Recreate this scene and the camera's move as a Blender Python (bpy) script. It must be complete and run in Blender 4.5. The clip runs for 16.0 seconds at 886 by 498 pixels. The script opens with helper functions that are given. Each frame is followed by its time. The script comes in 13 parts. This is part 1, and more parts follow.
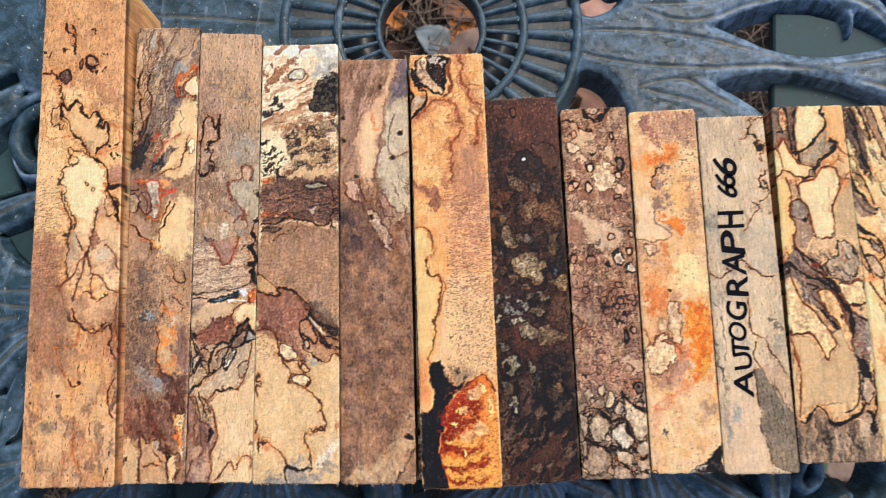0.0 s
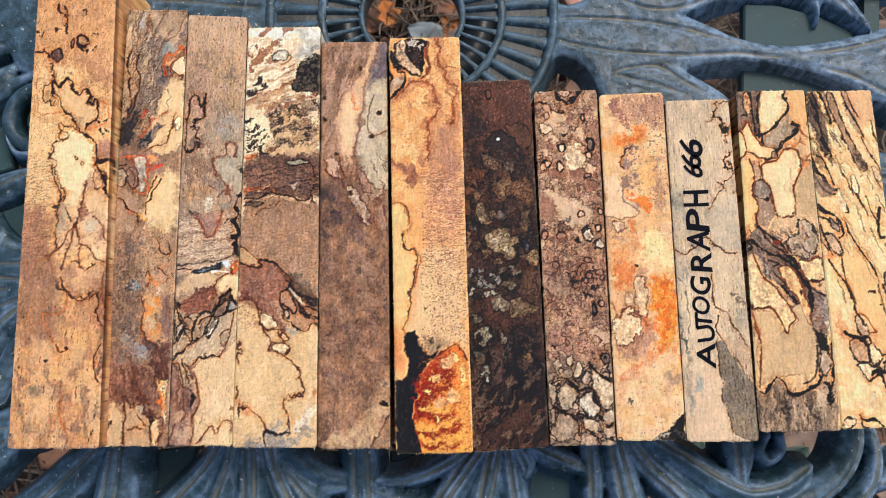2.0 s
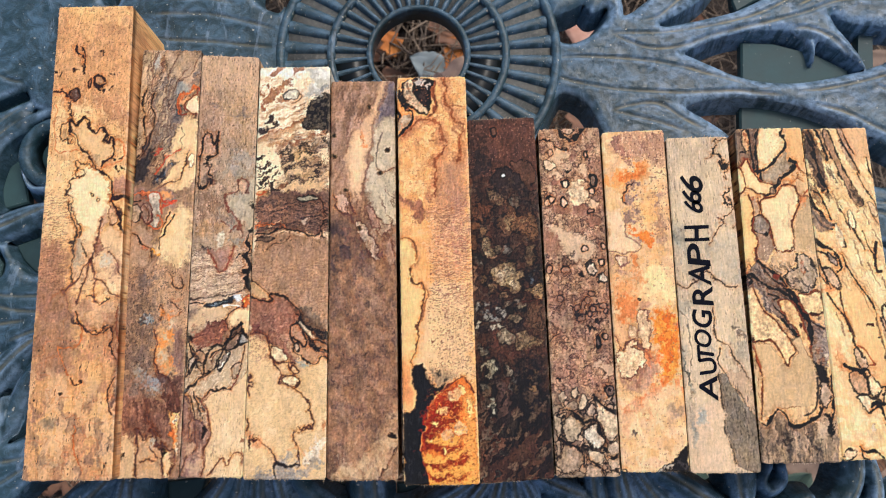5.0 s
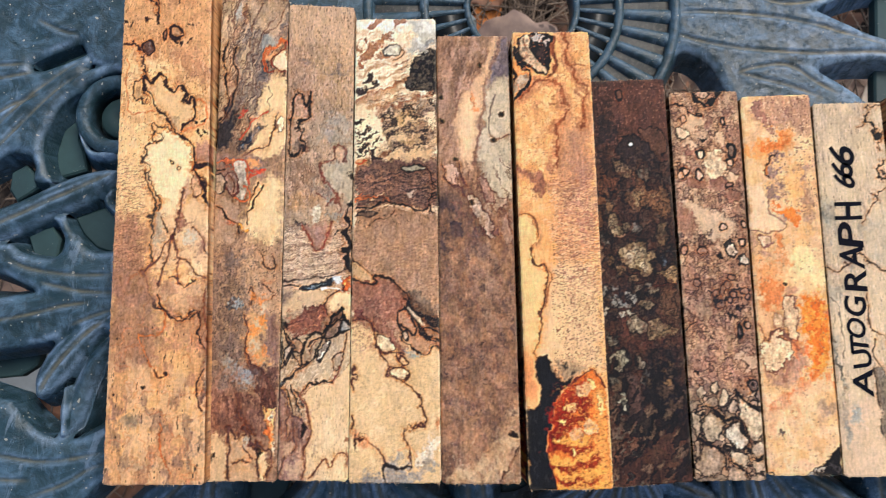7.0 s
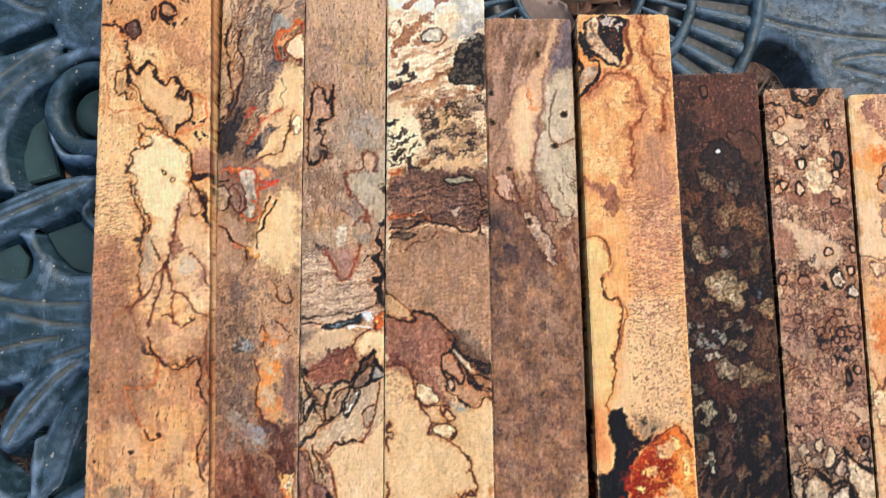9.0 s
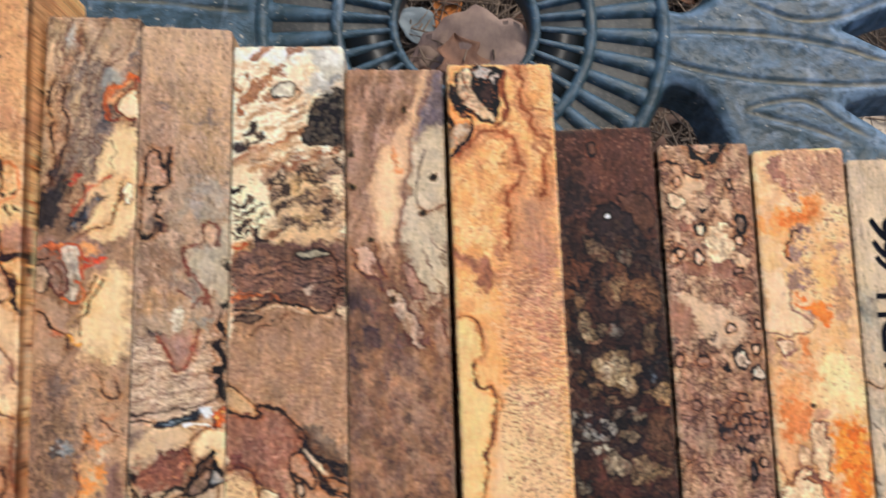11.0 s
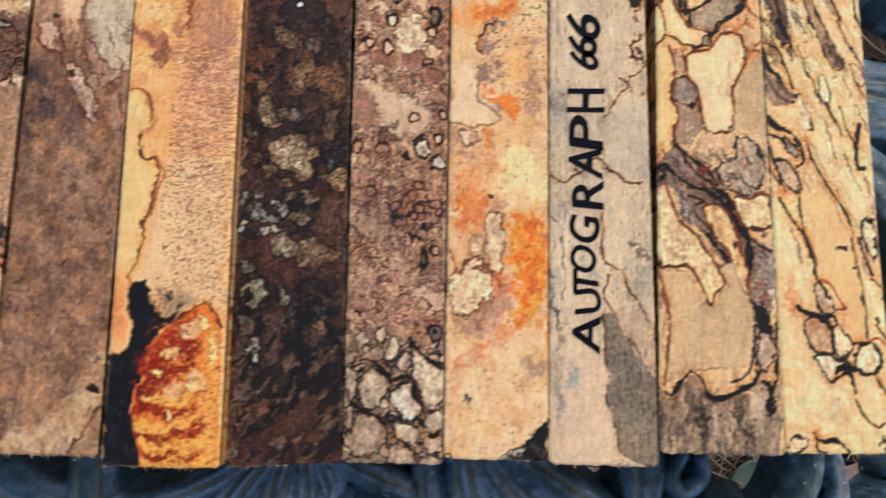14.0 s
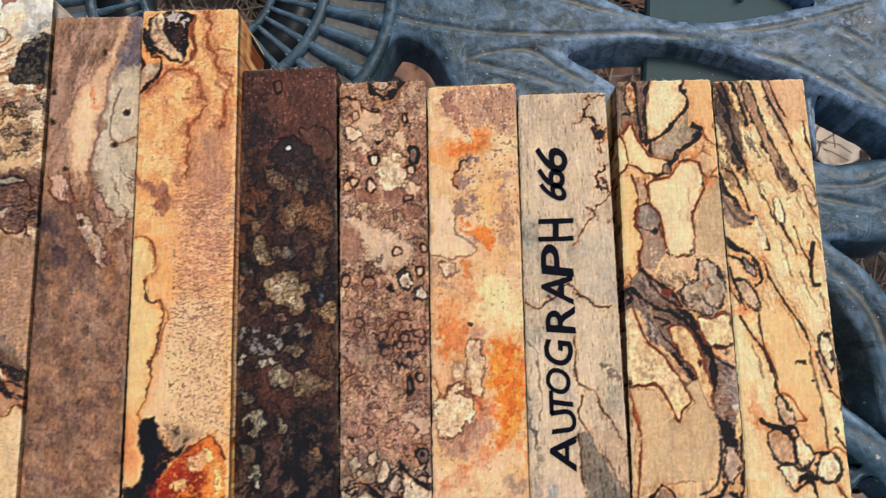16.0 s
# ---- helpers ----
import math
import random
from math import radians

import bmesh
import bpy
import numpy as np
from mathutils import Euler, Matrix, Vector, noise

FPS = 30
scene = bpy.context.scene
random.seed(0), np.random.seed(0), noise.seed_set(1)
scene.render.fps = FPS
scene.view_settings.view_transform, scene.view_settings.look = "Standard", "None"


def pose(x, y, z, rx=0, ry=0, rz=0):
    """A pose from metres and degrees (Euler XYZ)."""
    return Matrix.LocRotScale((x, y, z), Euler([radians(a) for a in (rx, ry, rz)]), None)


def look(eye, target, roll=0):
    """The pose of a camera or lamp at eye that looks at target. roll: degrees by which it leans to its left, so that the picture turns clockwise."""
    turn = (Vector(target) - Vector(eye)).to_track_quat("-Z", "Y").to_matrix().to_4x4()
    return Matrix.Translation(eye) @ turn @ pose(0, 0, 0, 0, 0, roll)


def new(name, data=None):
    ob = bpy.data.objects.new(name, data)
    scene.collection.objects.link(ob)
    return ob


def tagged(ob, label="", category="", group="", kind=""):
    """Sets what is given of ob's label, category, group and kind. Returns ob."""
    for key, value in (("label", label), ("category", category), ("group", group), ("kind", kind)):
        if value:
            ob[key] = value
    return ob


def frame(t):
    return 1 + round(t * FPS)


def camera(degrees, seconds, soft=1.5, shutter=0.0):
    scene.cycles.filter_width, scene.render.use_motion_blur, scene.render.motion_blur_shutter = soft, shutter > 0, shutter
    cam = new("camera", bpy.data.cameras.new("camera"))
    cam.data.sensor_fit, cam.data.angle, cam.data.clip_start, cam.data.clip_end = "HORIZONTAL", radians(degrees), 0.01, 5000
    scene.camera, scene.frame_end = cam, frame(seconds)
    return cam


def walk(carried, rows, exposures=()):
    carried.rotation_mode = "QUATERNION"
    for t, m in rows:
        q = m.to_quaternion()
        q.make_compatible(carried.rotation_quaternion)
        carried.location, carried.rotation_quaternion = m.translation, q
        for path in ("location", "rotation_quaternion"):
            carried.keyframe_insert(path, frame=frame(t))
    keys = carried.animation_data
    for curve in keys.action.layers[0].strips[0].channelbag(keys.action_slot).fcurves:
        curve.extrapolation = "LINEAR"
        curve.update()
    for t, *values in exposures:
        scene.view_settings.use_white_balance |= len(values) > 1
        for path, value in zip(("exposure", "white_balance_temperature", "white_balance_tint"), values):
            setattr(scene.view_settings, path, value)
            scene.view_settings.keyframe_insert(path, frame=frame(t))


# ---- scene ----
cam = camera(61.0, 16.0, soft=1.0, shutter=0.5)
cam.data.dof.use_dof, cam.data.dof.focus_distance, cam.data.dof.aperture_fstop = True, 0.22, 36
PATH = [
    (0, (-0.00040, -0.00536, 0.68646), (-0.00031, 0.02529, 0.48883), -1.678),
    (0.5, (0.00458, -0.00660, 0.69715), (0.00620, 0.02441, 0.49957), 1.283),
    (1, (0.00667, -0.00972, 0.70191), (0.00782, 0.02265, 0.50455), 0.434),
    (1.5, (0.00518, -0.01395, 0.69904), (0.00559, 0.01891, 0.50176), -0.659),
    (2, (0.00584, -0.01514, 0.69352), (0.00662, 0.01633, 0.49601), 0.076),
    (2.5, (0.00482, -0.01367, 0.69450), (0.00597, 0.01870, 0.49714), 0.626),
    (3, (0.00536, -0.01342, 0.69717), (0.00666, 0.02026, 0.50003), 0.899),
    (3.5, (0.00387, -0.01240, 0.70104), (0.00528, 0.02474, 0.50452), 1.082),
    (3.7, (0.00494, -0.01060, 0.70277), (0.00617, 0.02755, 0.50645), 0.811),
    (5.8, (-0.00018, -0.01320, 0.69291), (0.00069, 0.02143, 0.49593), -0.122),
    (6, (-0.00511, -0.01213, 0.69077), (-0.00435, 0.02123, 0.49358), -0.129),
    (6.5, (-0.02061, -0.00881, 0.68402), (-0.01923, 0.02153, 0.48634), 1.661),
    (7, (-0.03293, -0.00443, 0.67478), (-0.02927, 0.02443, 0.47691), 6.142),
    (7.5, (-0.04065, -0.00567, 0.66549), (-0.03538, 0.02210, 0.46750), 9.376),
    (8, (-0.04630, -0.00676, 0.65282), (-0.04038, 0.01712, 0.45434), 12.603),
    (8.2, (-0.04773, -0.00304, 0.64921), (-0.04173, 0.01945, 0.45057), 13.754),
    (10.3, (-0.04766, 0.03071, 0.62842), (-0.03605, 0.05574, 0.43033), 23.898),
    (10.5, (-0.04341, 0.03309, 0.62571), (-0.03217, 0.05921, 0.42774), 22.130),
    (11, (-0.01888, 0.02904, 0.62375), (-0.00796, 0.05401, 0.42562), 21.894),
    (11.5, (-0.00362, 0.01547, 0.62151), (0.00645, 0.03917, 0.42317), 21.302),
    (12, (0.00198, 0.00163, 0.61890), (0.01168, 0.02610, 0.42064), 20.137),
    (12.5, (0.01071, -0.00807, 0.61556), (0.01981, 0.01649, 0.41729), 18.958),
    (13, (0.02384, -0.01849, 0.61439), (0.03056, 0.00837, 0.41632), 13.605),
    (13.5, (0.03449, -0.02001, 0.61671), (0.03879, 0.00772, 0.41869), 9.687),
    (14, (0.05427, -0.01850, 0.61732), (0.05528, 0.01085, 0.41949), 2.795),
    (14.5, (0.07110, -0.01641, 0.61807), (0.07044, 0.01562, 0.42065), -0.745),
    (15, (0.07718, -0.00909, 0.62097), (0.07679, 0.02395, 0.42372), -0.873),
    (15.5, (0.06893, 0.00044, 0.62657), (0.06608, 0.03486, 0.42958), -5.349),
    (16, (0.06095, 0.00368, 0.63243), (0.05841, 0.03632, 0.43513), -5.722),
]
walk(cam, [(t, look(eye, target, roll)) for t, eye, target, roll in PATH], [(0, 0.0), (8, 0.02), (11, -0.09), (12.5, -0.2), (14, -0.19), (16, -0.16)])

# ---- light: open shade under a bright, cloudy sky ----
world = bpy.data.worlds.new("sky")
scene.world = world
world.use_nodes = True
wn, wl = world.node_tree.nodes, world.node_tree.links
sky = wn.new("ShaderNodeTexSky")
sky.sky_type, sky.sun_disc = "NISHITA", False
sky.sun_elevation, sky.sun_rotation = radians(54), radians(41)
sky.air_density, sky.dust_density, sky.ozone_density = 1.0, 3.0, 1.0
wl.new(sky.outputs["Color"], wn["Background"].inputs["Color"])
wn["Background"].inputs["Strength"].default_value = 0.165

sun = new("sun", bpy.data.lights.new("sun", "SUN"))
sun.data.energy, sun.data.angle, sun.data.color = 1.7, radians(20), (1.0, 0.96, 0.91)
sun.matrix_world = look((0.40, 0.46, 0.84), (0, 0, 0))

# ---- node and mesh tools ----
def srgb(r, g, b):
    """A linear colour from 0..255 display values."""
    return tuple(((c / 255 + 0.055) / 1.055) ** 2.4 if c > 10 else c / 255 / 12.92 for c in (r, g, b))


class Nodes:
    """A node material under construction."""

    def __init__(self, name):
        self.mat = bpy.data.materials.new(name)
        self.mat.use_nodes = True
        self.nodes, self.links = self.mat.node_tree.nodes, self.mat.node_tree.links
        self.bsdf = self.nodes["Principled BSDF"]
        self.where = self.add("ShaderNodeTexCoord").outputs["Object"]

    def add(self, kind, **inputs):
        n = self.nodes.new(kind)
        for k, v in inputs.items():
            self.put(n.inputs[k.replace("_", " ")], v)
        return n

    def put(self, socket, v):
        if isinstance(v, bpy.types.NodeSocket):
            self.links.new(v, socket)
        else:
            socket.default_value = v

    def noise(self, scale, detail=4.0, rough=0.55, stretch=(1, 1, 1), warp=0.0):
        m = self.add("ShaderNodeMapping", Vector=self.where, Scale=stretch)
        return self.add("ShaderNodeTexNoise", Vector=m.outputs[0], Scale=scale, Detail=detail, Roughness=rough, Distortion=warp).outputs["Fac"]

    def ramp(self, v, lo, hi, a=0.0, b=1.0):
        n = self.add("ShaderNodeMapRange", Value=v)
        for k, x in zip(("From Min", "From Max", "To Min", "To Max"), (lo, hi, a, b)):
            n.inputs[k].default_value = x
        return n.outputs[0]

    def mix(self, f, a, b, how="MIX"):
        n = self.nodes.new("ShaderNodeMix")
        n.data_type, n.blend_type = "RGBA", how
        for s, v in zip((n.inputs[0], n.inputs[6], n.inputs[7]), (f, a, b)):
            self.put(s, (*v, 1) if isinstance(v, tuple) and len(v) == 3 else v)
        return n.outputs[2]

    def math(self, how, a, b=0.0):
        n = self.nodes.new("ShaderNodeMath")
        n.operation = how
        self.put(n.inputs[0], a), self.put(n.inputs[1], b)
        return n.outputs[0]

    def attr(self, name, what="Fac"):
        n = self.nodes.new("ShaderNodeAttribute")
        n.attribute_name = name
        return n.outputs[what]

    def done(self, colour, rough, bump=None, strength=0.3, depth=0.0005, **more):
        self.put(self.bsdf.inputs["Base Color"], (*colour, 1) if isinstance(colour, tuple) else colour)
        self.put(self.bsdf.inputs["Roughness"], rough)
        for k, v in more.items():
            self.put(self.bsdf.inputs[k.replace("_", " ")], v)
        if bump is not None:
            b = self.add("ShaderNodeBump", Height=bump, Strength=strength, Distance=depth)
            self.links.new(b.outputs[0], self.bsdf.inputs["Normal"])
        return self.mat


def mesh_of(name, verts, faces, mat, smooth=True):
    me = bpy.data.meshes.new(name)
    me.from_pydata(verts, [], faces)
    me.materials.append(mat)
    if smooth:
        me.polygons.foreach_set("use_smooth", [True] * len(me.polygons))
    me.update()
    return me


def part(name, me, parent, label=""):
    ob = new(name, me)
    ob.parent = parent
    return tagged(ob, label) if label else ob


def grid_faces(nx, ny, wrap=False):
    """Quads of a grid of ny rows with nx vertices each."""
    i = np.arange(nx if wrap else nx - 1)
    k = (i + 1) % nx
    rows = np.arange(ny - 1)[:, None] * nx
    return np.stack([rows + i, rows + k, rows + nx + k, rows + nx + i], -1).reshape(-1, 4)


def lattice(ix, iy, seed):
    h = (ix.astype(np.int64) * 374761393 + iy.astype(np.int64) * 668265263 + seed * 974634777) & 0xFFFFFFFF
    h = ((h ^ (h >> 13)) * 1274126177) & 0xFFFFFFFF
    return ((h ^ (h >> 16)) & 0xFFFF) / 65535.0


def value_noise(x, y, seed=0):
    ix, iy = np.floor(x), np.floor(y)
    fx, fy = x - ix, y - iy
    fx, fy = fx * fx * fx * (fx * (fx * 6 - 15) + 10), fy * fy * fy * (fy * (fy * 6 - 15) + 10)
    a, b = lattice(ix, iy, seed), lattice(ix + 1, iy, seed)
    c, d = lattice(ix, iy + 1, seed), lattice(ix + 1, iy + 1, seed)
    return (a + (b - a) * fx) * (1 - fy) + (c + (d - c) * fx) * fy


def fbm(x, y, seed=0, octaves=4, gain=0.5):
    """Fractal noise, about -1..1."""
    out, amp, total = 0.0, 1.0, 0.0
    for k in range(octaves):
        out = out + amp * (value_noise(x * 2**k + 17.3 * k, y * 2**k - 9.1 * k, seed + k) * 2 - 1)
        total, amp = total + amp, amp * gain
    return out / total * 1.6


def step(x, lo, hi):
    t = np.clip((x - lo) / (hi - lo), 0, 1)
    return t * t * (3 - 2 * t)


def glide(points, n):
    """A smooth line of n places through the points (of any dimension), evenly in knots."""
    p = np.array(points, float)
    p = np.vstack([2 * p[0] - p[1], p, 2 * p[-1] - p[-2]])
    out = []
    for s in np.linspace(0, len(p) - 3 - 1e-9, n):
        k, f = int(s), s - int(s)
        a, b, c, d = p[k : k + 4]
        out.append(0.5 * (2 * b + (c - a) * f + (2 * a - 5 * b + 4 * c - d) * f * f + (3 * b - a - 3 * c + d) * f**3))
    return np.array(out)


MM = 0.001
SEAT = 0.4495  # height of the casting's upper surface

# ---- materials ----
def cast_paint():
    m = Nodes("worn blue-green casting paint")
    big, fine, dust = m.noise(30, 5, 0.6), m.noise(520, 4, 0.7), m.noise(150, 6, 0.72, warp=0.8)
    base = m.mix(m.ramp(big, 0.35, 0.65), srgb(25, 45, 50), srgb(42, 68, 77))
    chalk = m.math("MULTIPLY", m.ramp(dust, 0.44, 0.62), m.ramp(fine, 0.3, 0.6, 0.45, 1.0))
    col = m.mix(m.math("MULTIPLY", chalk, 0.55), base, srgb(92, 124, 148))
    scratch = m.noise(90, 5, 0.75, (1.0, 0.25, 1.0), 1.5)
    col = m.mix(m.ramp(scratch, 0.6, 0.66, 0.0, 0.35), col, srgb(142, 160, 178))
    # rubbed ridges, with edge highlights and sheen mixed in as paler colour
    rub_glint = m.math("MULTIPLY", m.attr("worn_glint"), m.ramp(m.noise(260, 5, 0.7, warp=0.6), 0.36, 0.58, 0.15, 0.85))
    col = m.mix(rub_glint, col, srgb(132, 158, 184))
    pits = m.ramp(m.noise(340, 5, 0.7), 0.56, 0.66)
    col = m.mix(m.math("MULTIPLY", pits, 0.35), col, srgb(24, 40, 46))
    crease = m.math("MULTIPLY", m.attr("crease"), m.ramp(m.noise(130, 3), 0.3, 0.6, 0.2, 0.9))
    col = m.mix(crease, col, srgb(146, 134, 102))
    specks = m.ramp(m.noise(700, 1, 0.5), 0.735, 0.765)
    col = m.mix(m.math("MULTIPLY", specks, 0.7), col, srgb(188, 182, 164))
    rough = m.math("ADD", m.ramp(dust, 0.35, 0.7, 0.3, 0.54), m.math("MULTIPLY", crease, 0.25))
    height = m.math("ADD", m.math("MULTIPLY", fine, 0.6), m.math("SUBTRACT", dust, m.math("MULTIPLY", pits, 0.3)))
    return m.done(col, rough, height, 0.55, 0.0007, **{"Specular IOR Level": 0.45})


def plate_paint():
    m = Nodes("flat dark green paint")
    a, f = m.noise(60, 5, 0.6), m.noise(600, 3)
    col = m.mix(m.ramp(a, 0.35, 0.68), srgb(32, 57, 59), srgb(50, 79, 80))
    col = m.mix(m.math("MULTIPLY", m.ramp(f, 0.68, 0.74), 0.6), col, srgb(170, 172, 160))
    return m.done(col, m.ramp(a, 0.3, 0.7, 0.6, 0.75), m.math("ADD", a, m.math("MULTIPLY", f, 0.3)), 0.25, 0.0006)


def recess_dirt():
    m = Nodes("dusty brown recess")
    a, f = m.noise(110, 5, 0.65), m.noise(900, 3, 0.6)
    col = m.mix(m.ramp(a, 0.3, 0.68), srgb(62, 66, 66), srgb(108, 106, 98))
    col = m.mix(m.math("MULTIPLY", m.ramp(f, 0.5, 0.7), 0.5), col, srgb(134, 130, 120))
    return m.done(col, 0.8, f, 0.5, 0.0004)


def soil():
    m = Nodes("dark forest soil")
    a, f = m.noise(14, 6, 0.65), m.noise(90, 5, 0.65)
    col = m.mix(m.ramp(a, 0.35, 0.65), srgb(30, 25, 22), srgb(74, 62, 54))
    col = m.mix(m.math("MULTIPLY", m.ramp(f, 0.5, 0.7), 0.55), col, srgb(104, 92, 82))
    return m.done(col, 0.95, m.math("ADD", a, f), 0.8, 0.01)


def dead_leaf(name, dark, light):
    m = Nodes(name)
    r = m.nodes.new("ShaderNodeObjectInfo").outputs["Random"]
    a = m.noise(45, 5, 0.6)
    col = m.mix(m.ramp(a, 0.3, 0.7), dark, light)
    col = m.mix(m.math("MULTIPLY", r, 0.45), col, srgb(88, 66, 52))
    return m.done(col, 0.7, m.noise(160, 3), 0.4, 0.001)


def needle():
    m = Nodes("dry pine needle")
    r = m.add("ShaderNodeNewGeometry").outputs["Random Per Island"]
    return m.done(m.mix(r, srgb(62, 48, 40), srgb(150, 128, 106)), 0.7)


def wood():
    """Spalted maple: the figure lies in the mesh's own colour, fine grain, fuzz and pores on top."""
    m = Nodes("spalted wood")
    grain = m.noise(2100, 4, 0.65, (1.0, 0.16, 0.5))
    patchy = m.ramp(m.noise(170, 3, 0.6), 0.35, 0.65, 0.25, 1.0)
    fuzz, pores = m.noise(2900, 3, 0.65), m.noise(2300, 2, 0.5, (1.0, 0.4, 0.6))
    figure = m.attr("figure", "Color")
    col = m.mix(m.math("MULTIPLY", m.ramp(grain, 0.34, 0.6, 0.2, 0.0), patchy), figure, (0.16, 0.08, 0.045), "MULTIPLY")
    pale = m.mix(1.0, col, (1.26, 1.25, 1.25), "MULTIPLY")
    tone = m.add("ShaderNodeRGBToBW", Color=figure).outputs[0]
    calm = m.ramp(tone, 0.12, 0.5, 1.0, 0.35)
    col = m.mix(m.math("MULTIPLY", m.ramp(fuzz, 0.5, 0.74, 0.0, 0.65), calm), col, pale)
    col = m.mix(m.math("MULTIPLY", m.ramp(pores, 0.62, 0.78, 0.0, 0.45), calm), col, (0.09, 0.05, 0.035), "MULTIPLY")
    saw = m.ramp(m.noise(1500, 3, 0.6, (0.12, 1.0, 0.5)), 0.35, 0.65, 0.0, 0.14)
    col = m.mix(m.math("MULTIPLY", saw, patchy), col, (0.45, 0.33, 0.22), "MULTIPLY")
    height = m.math("ADD", m.math("ADD", grain, m.math("MULTIPLY", fuzz, 0.7)), m.math("MULTIPLY", pores, -0.4))
    return m.done(col, m.ramp(fuzz, 0.3, 0.7, 0.55, 0.78), height, 0.38, 0.0003, **{"Specular IOR Level": 0.22})


def marker_ink():
    m = Nodes("dark blue-black marker ink")
    a = m.noise(1400, 3, 0.6)
    return m.done(m.mix(m.ramp(a, 0.4, 0.7), srgb(4, 6, 14), srgb(16, 18, 32)), m.ramp(a, 0.3, 0.7, 0.6, 0.8), a, 0.2, 0.0002, **{"Specular IOR Level": 0.08})


def torn_fibre():
    m = Nodes("pale torn wood fibre")
    r = m.add("ShaderNodeNewGeometry").outputs["Random Per Island"]
    return m.done(m.mix(r, srgb(150, 116, 84), srgb(232, 206, 170)), 0.8)


PAINT, PLATE, DUST, SOIL, NEEDLE, WOOD, INK_MAT, FIBRE = cast_paint(), plate_paint(), recess_dirt(), soil(), needle(), wood(), marker_ink(), torn_fibre()
LEAF_TAN = dead_leaf("tan dead leaf", srgb(128, 104, 88), srgb(178, 150, 130))
LEAF_BROWN = dead_leaf("brown dead leaf", srgb(92, 62, 46), srgb(150, 104, 76))
LEAF_ORANGE = dead_leaf("orange dead leaf", srgb(176, 92, 34), srgb(220, 140, 62))
LEAF_PALE = dead_leaf("pale beige leaf", srgb(180, 160, 136), srgb(222, 204, 178))
LEAF_GREEN = dead_leaf("dull green leaf", srgb(54, 74, 62), srgb(92, 112, 94))
LEAF_GREY = dead_leaf("pale grey leaf", srgb(112, 128, 132), srgb(150, 166, 170))
LEAF_MAUVE = dead_leaf("mottled mauve-brown leaf", srgb(104, 84, 82), srgb(176, 148, 128))
LEAF_PINK = dead_leaf("pinkish tan leaf", srgb(176, 124, 104), srgb(222, 176, 154))


def dark_film():
    m = Nodes("thin dark film")
    a = m.noise(120, 3)
    return m.done(m.mix(a, srgb(12, 16, 18), srgb(26, 30, 30)), 0.3, a, 0.5, 0.0006, **{"Specular IOR Level": 0.2})


DARK_FILM = dark_film()

# ---- the ground under the bench: soil, pine needles, fallen leaves ----
def build_ground():
    n = 90
    s = np.linspace(-1, 1, n)
    s = np.sign(s) * np.abs(s) ** 3 * 40  # fine in the middle, wide at the rim
    x, y = np.meshgrid(s, s)
    near = np.exp(-(x**2 + y**2) / 4)
    z = fbm(x * 9, y * 9, 5, 4) * 0.012 * near - 0.004
    me = mesh_of("ground", np.stack([x, y, z], -1).reshape(-1, 3).tolist(), grid_faces(n, n).tolist(), SOIL)
    tagged(new("ground", me), "dark soil strewn with needles and leaves", "ground", kind="structure")


def build_needles(count=9000):
    """Loose dry needles: bent three-sided blades, joined into one litter."""
    rng = np.random.default_rng(3)
    verts, faces = [], []
    for _ in range(count):
        c = rng.normal(0, 0.26, 2) + (0.0, 0.05)
        a, size = rng.uniform(0, math.tau), rng.uniform(0.03, 0.085)
        bend, lift, r = rng.normal(0, 0.6), rng.uniform(0.002, 0.03), rng.uniform(0.0004, 0.0011)
        tilt = rng.normal(0, 0.12)
        base = len(verts)
        for k in range(4):
            f = k / 3 - 0.5
            ang = a + bend * f
            px, py = c[0] + math.cos(ang) * f * size, c[1] + math.sin(ang) * f * size
            pz = lift + tilt * f * size + 0.004
            for j in range(3):
                w = j * math.tau / 3
                verts.append((px - math.sin(ang) * r * math.cos(w), py + math.cos(ang) * r * math.cos(w), max(pz, 0.001) + r * math.sin(w)))
        for k in range(3):
            for j in range(3):
                q = base + 3 * k
                faces.append((q + j, q + (j + 1) % 3, q + 3 + (j + 1) % 3, q + 3 + j))
    me = mesh_of("needle_litter", verts, faces, NEEDLE)
    tagged(new("needle_litter", me), "dry brown pine needles lying on the soil", "pine needles", kind="stuff")


def leaf_mesh(name, mat, size, lobes, seed):
    """A curled dead leaf blade with a lobed outline, its rim and midrib."""
    rng = np.random.default_rng(seed)
    rows, cols = 13, 9
    verts = []
    for i in range(rows):
        v = i / (rows - 1)
        w = math.sin(math.pi * v**0.8) ** 0.7 * 0.36 * (1 + 0.28 * math.sin(v * math.pi * 2 * lobes) + 0.08 * rng.normal()) + 0.01
        for j in range(cols):
            u = j / (cols - 1) * 2 - 1
            z = 0.14 * u * u * w * 2 + 0.1 * math.sin(v * 3.0 + seed) + 0.03 * math.sin(u * 6 + v * 9 + seed) - 0.03 * math.exp(-((u / 0.12) ** 2))
            verts.append((u * w * size, (v - 0.5) * size, z * size))
    top = len(verts)
    verts += [(x, y, z - 0.0006) for x, y, z in verts]
    faces = grid_faces(cols, rows).tolist()
    faces += [[q + top for q in f[::-1]] for f in faces]
    for j in range(rows - 1):
        for a, b in ((j * cols, (j + 1) * cols), ((j + 1) * cols + cols - 1, j * cols + cols - 1)):
            faces.append([a, b, b + top, a + top])
    return mesh_of(name, verts, faces, mat)


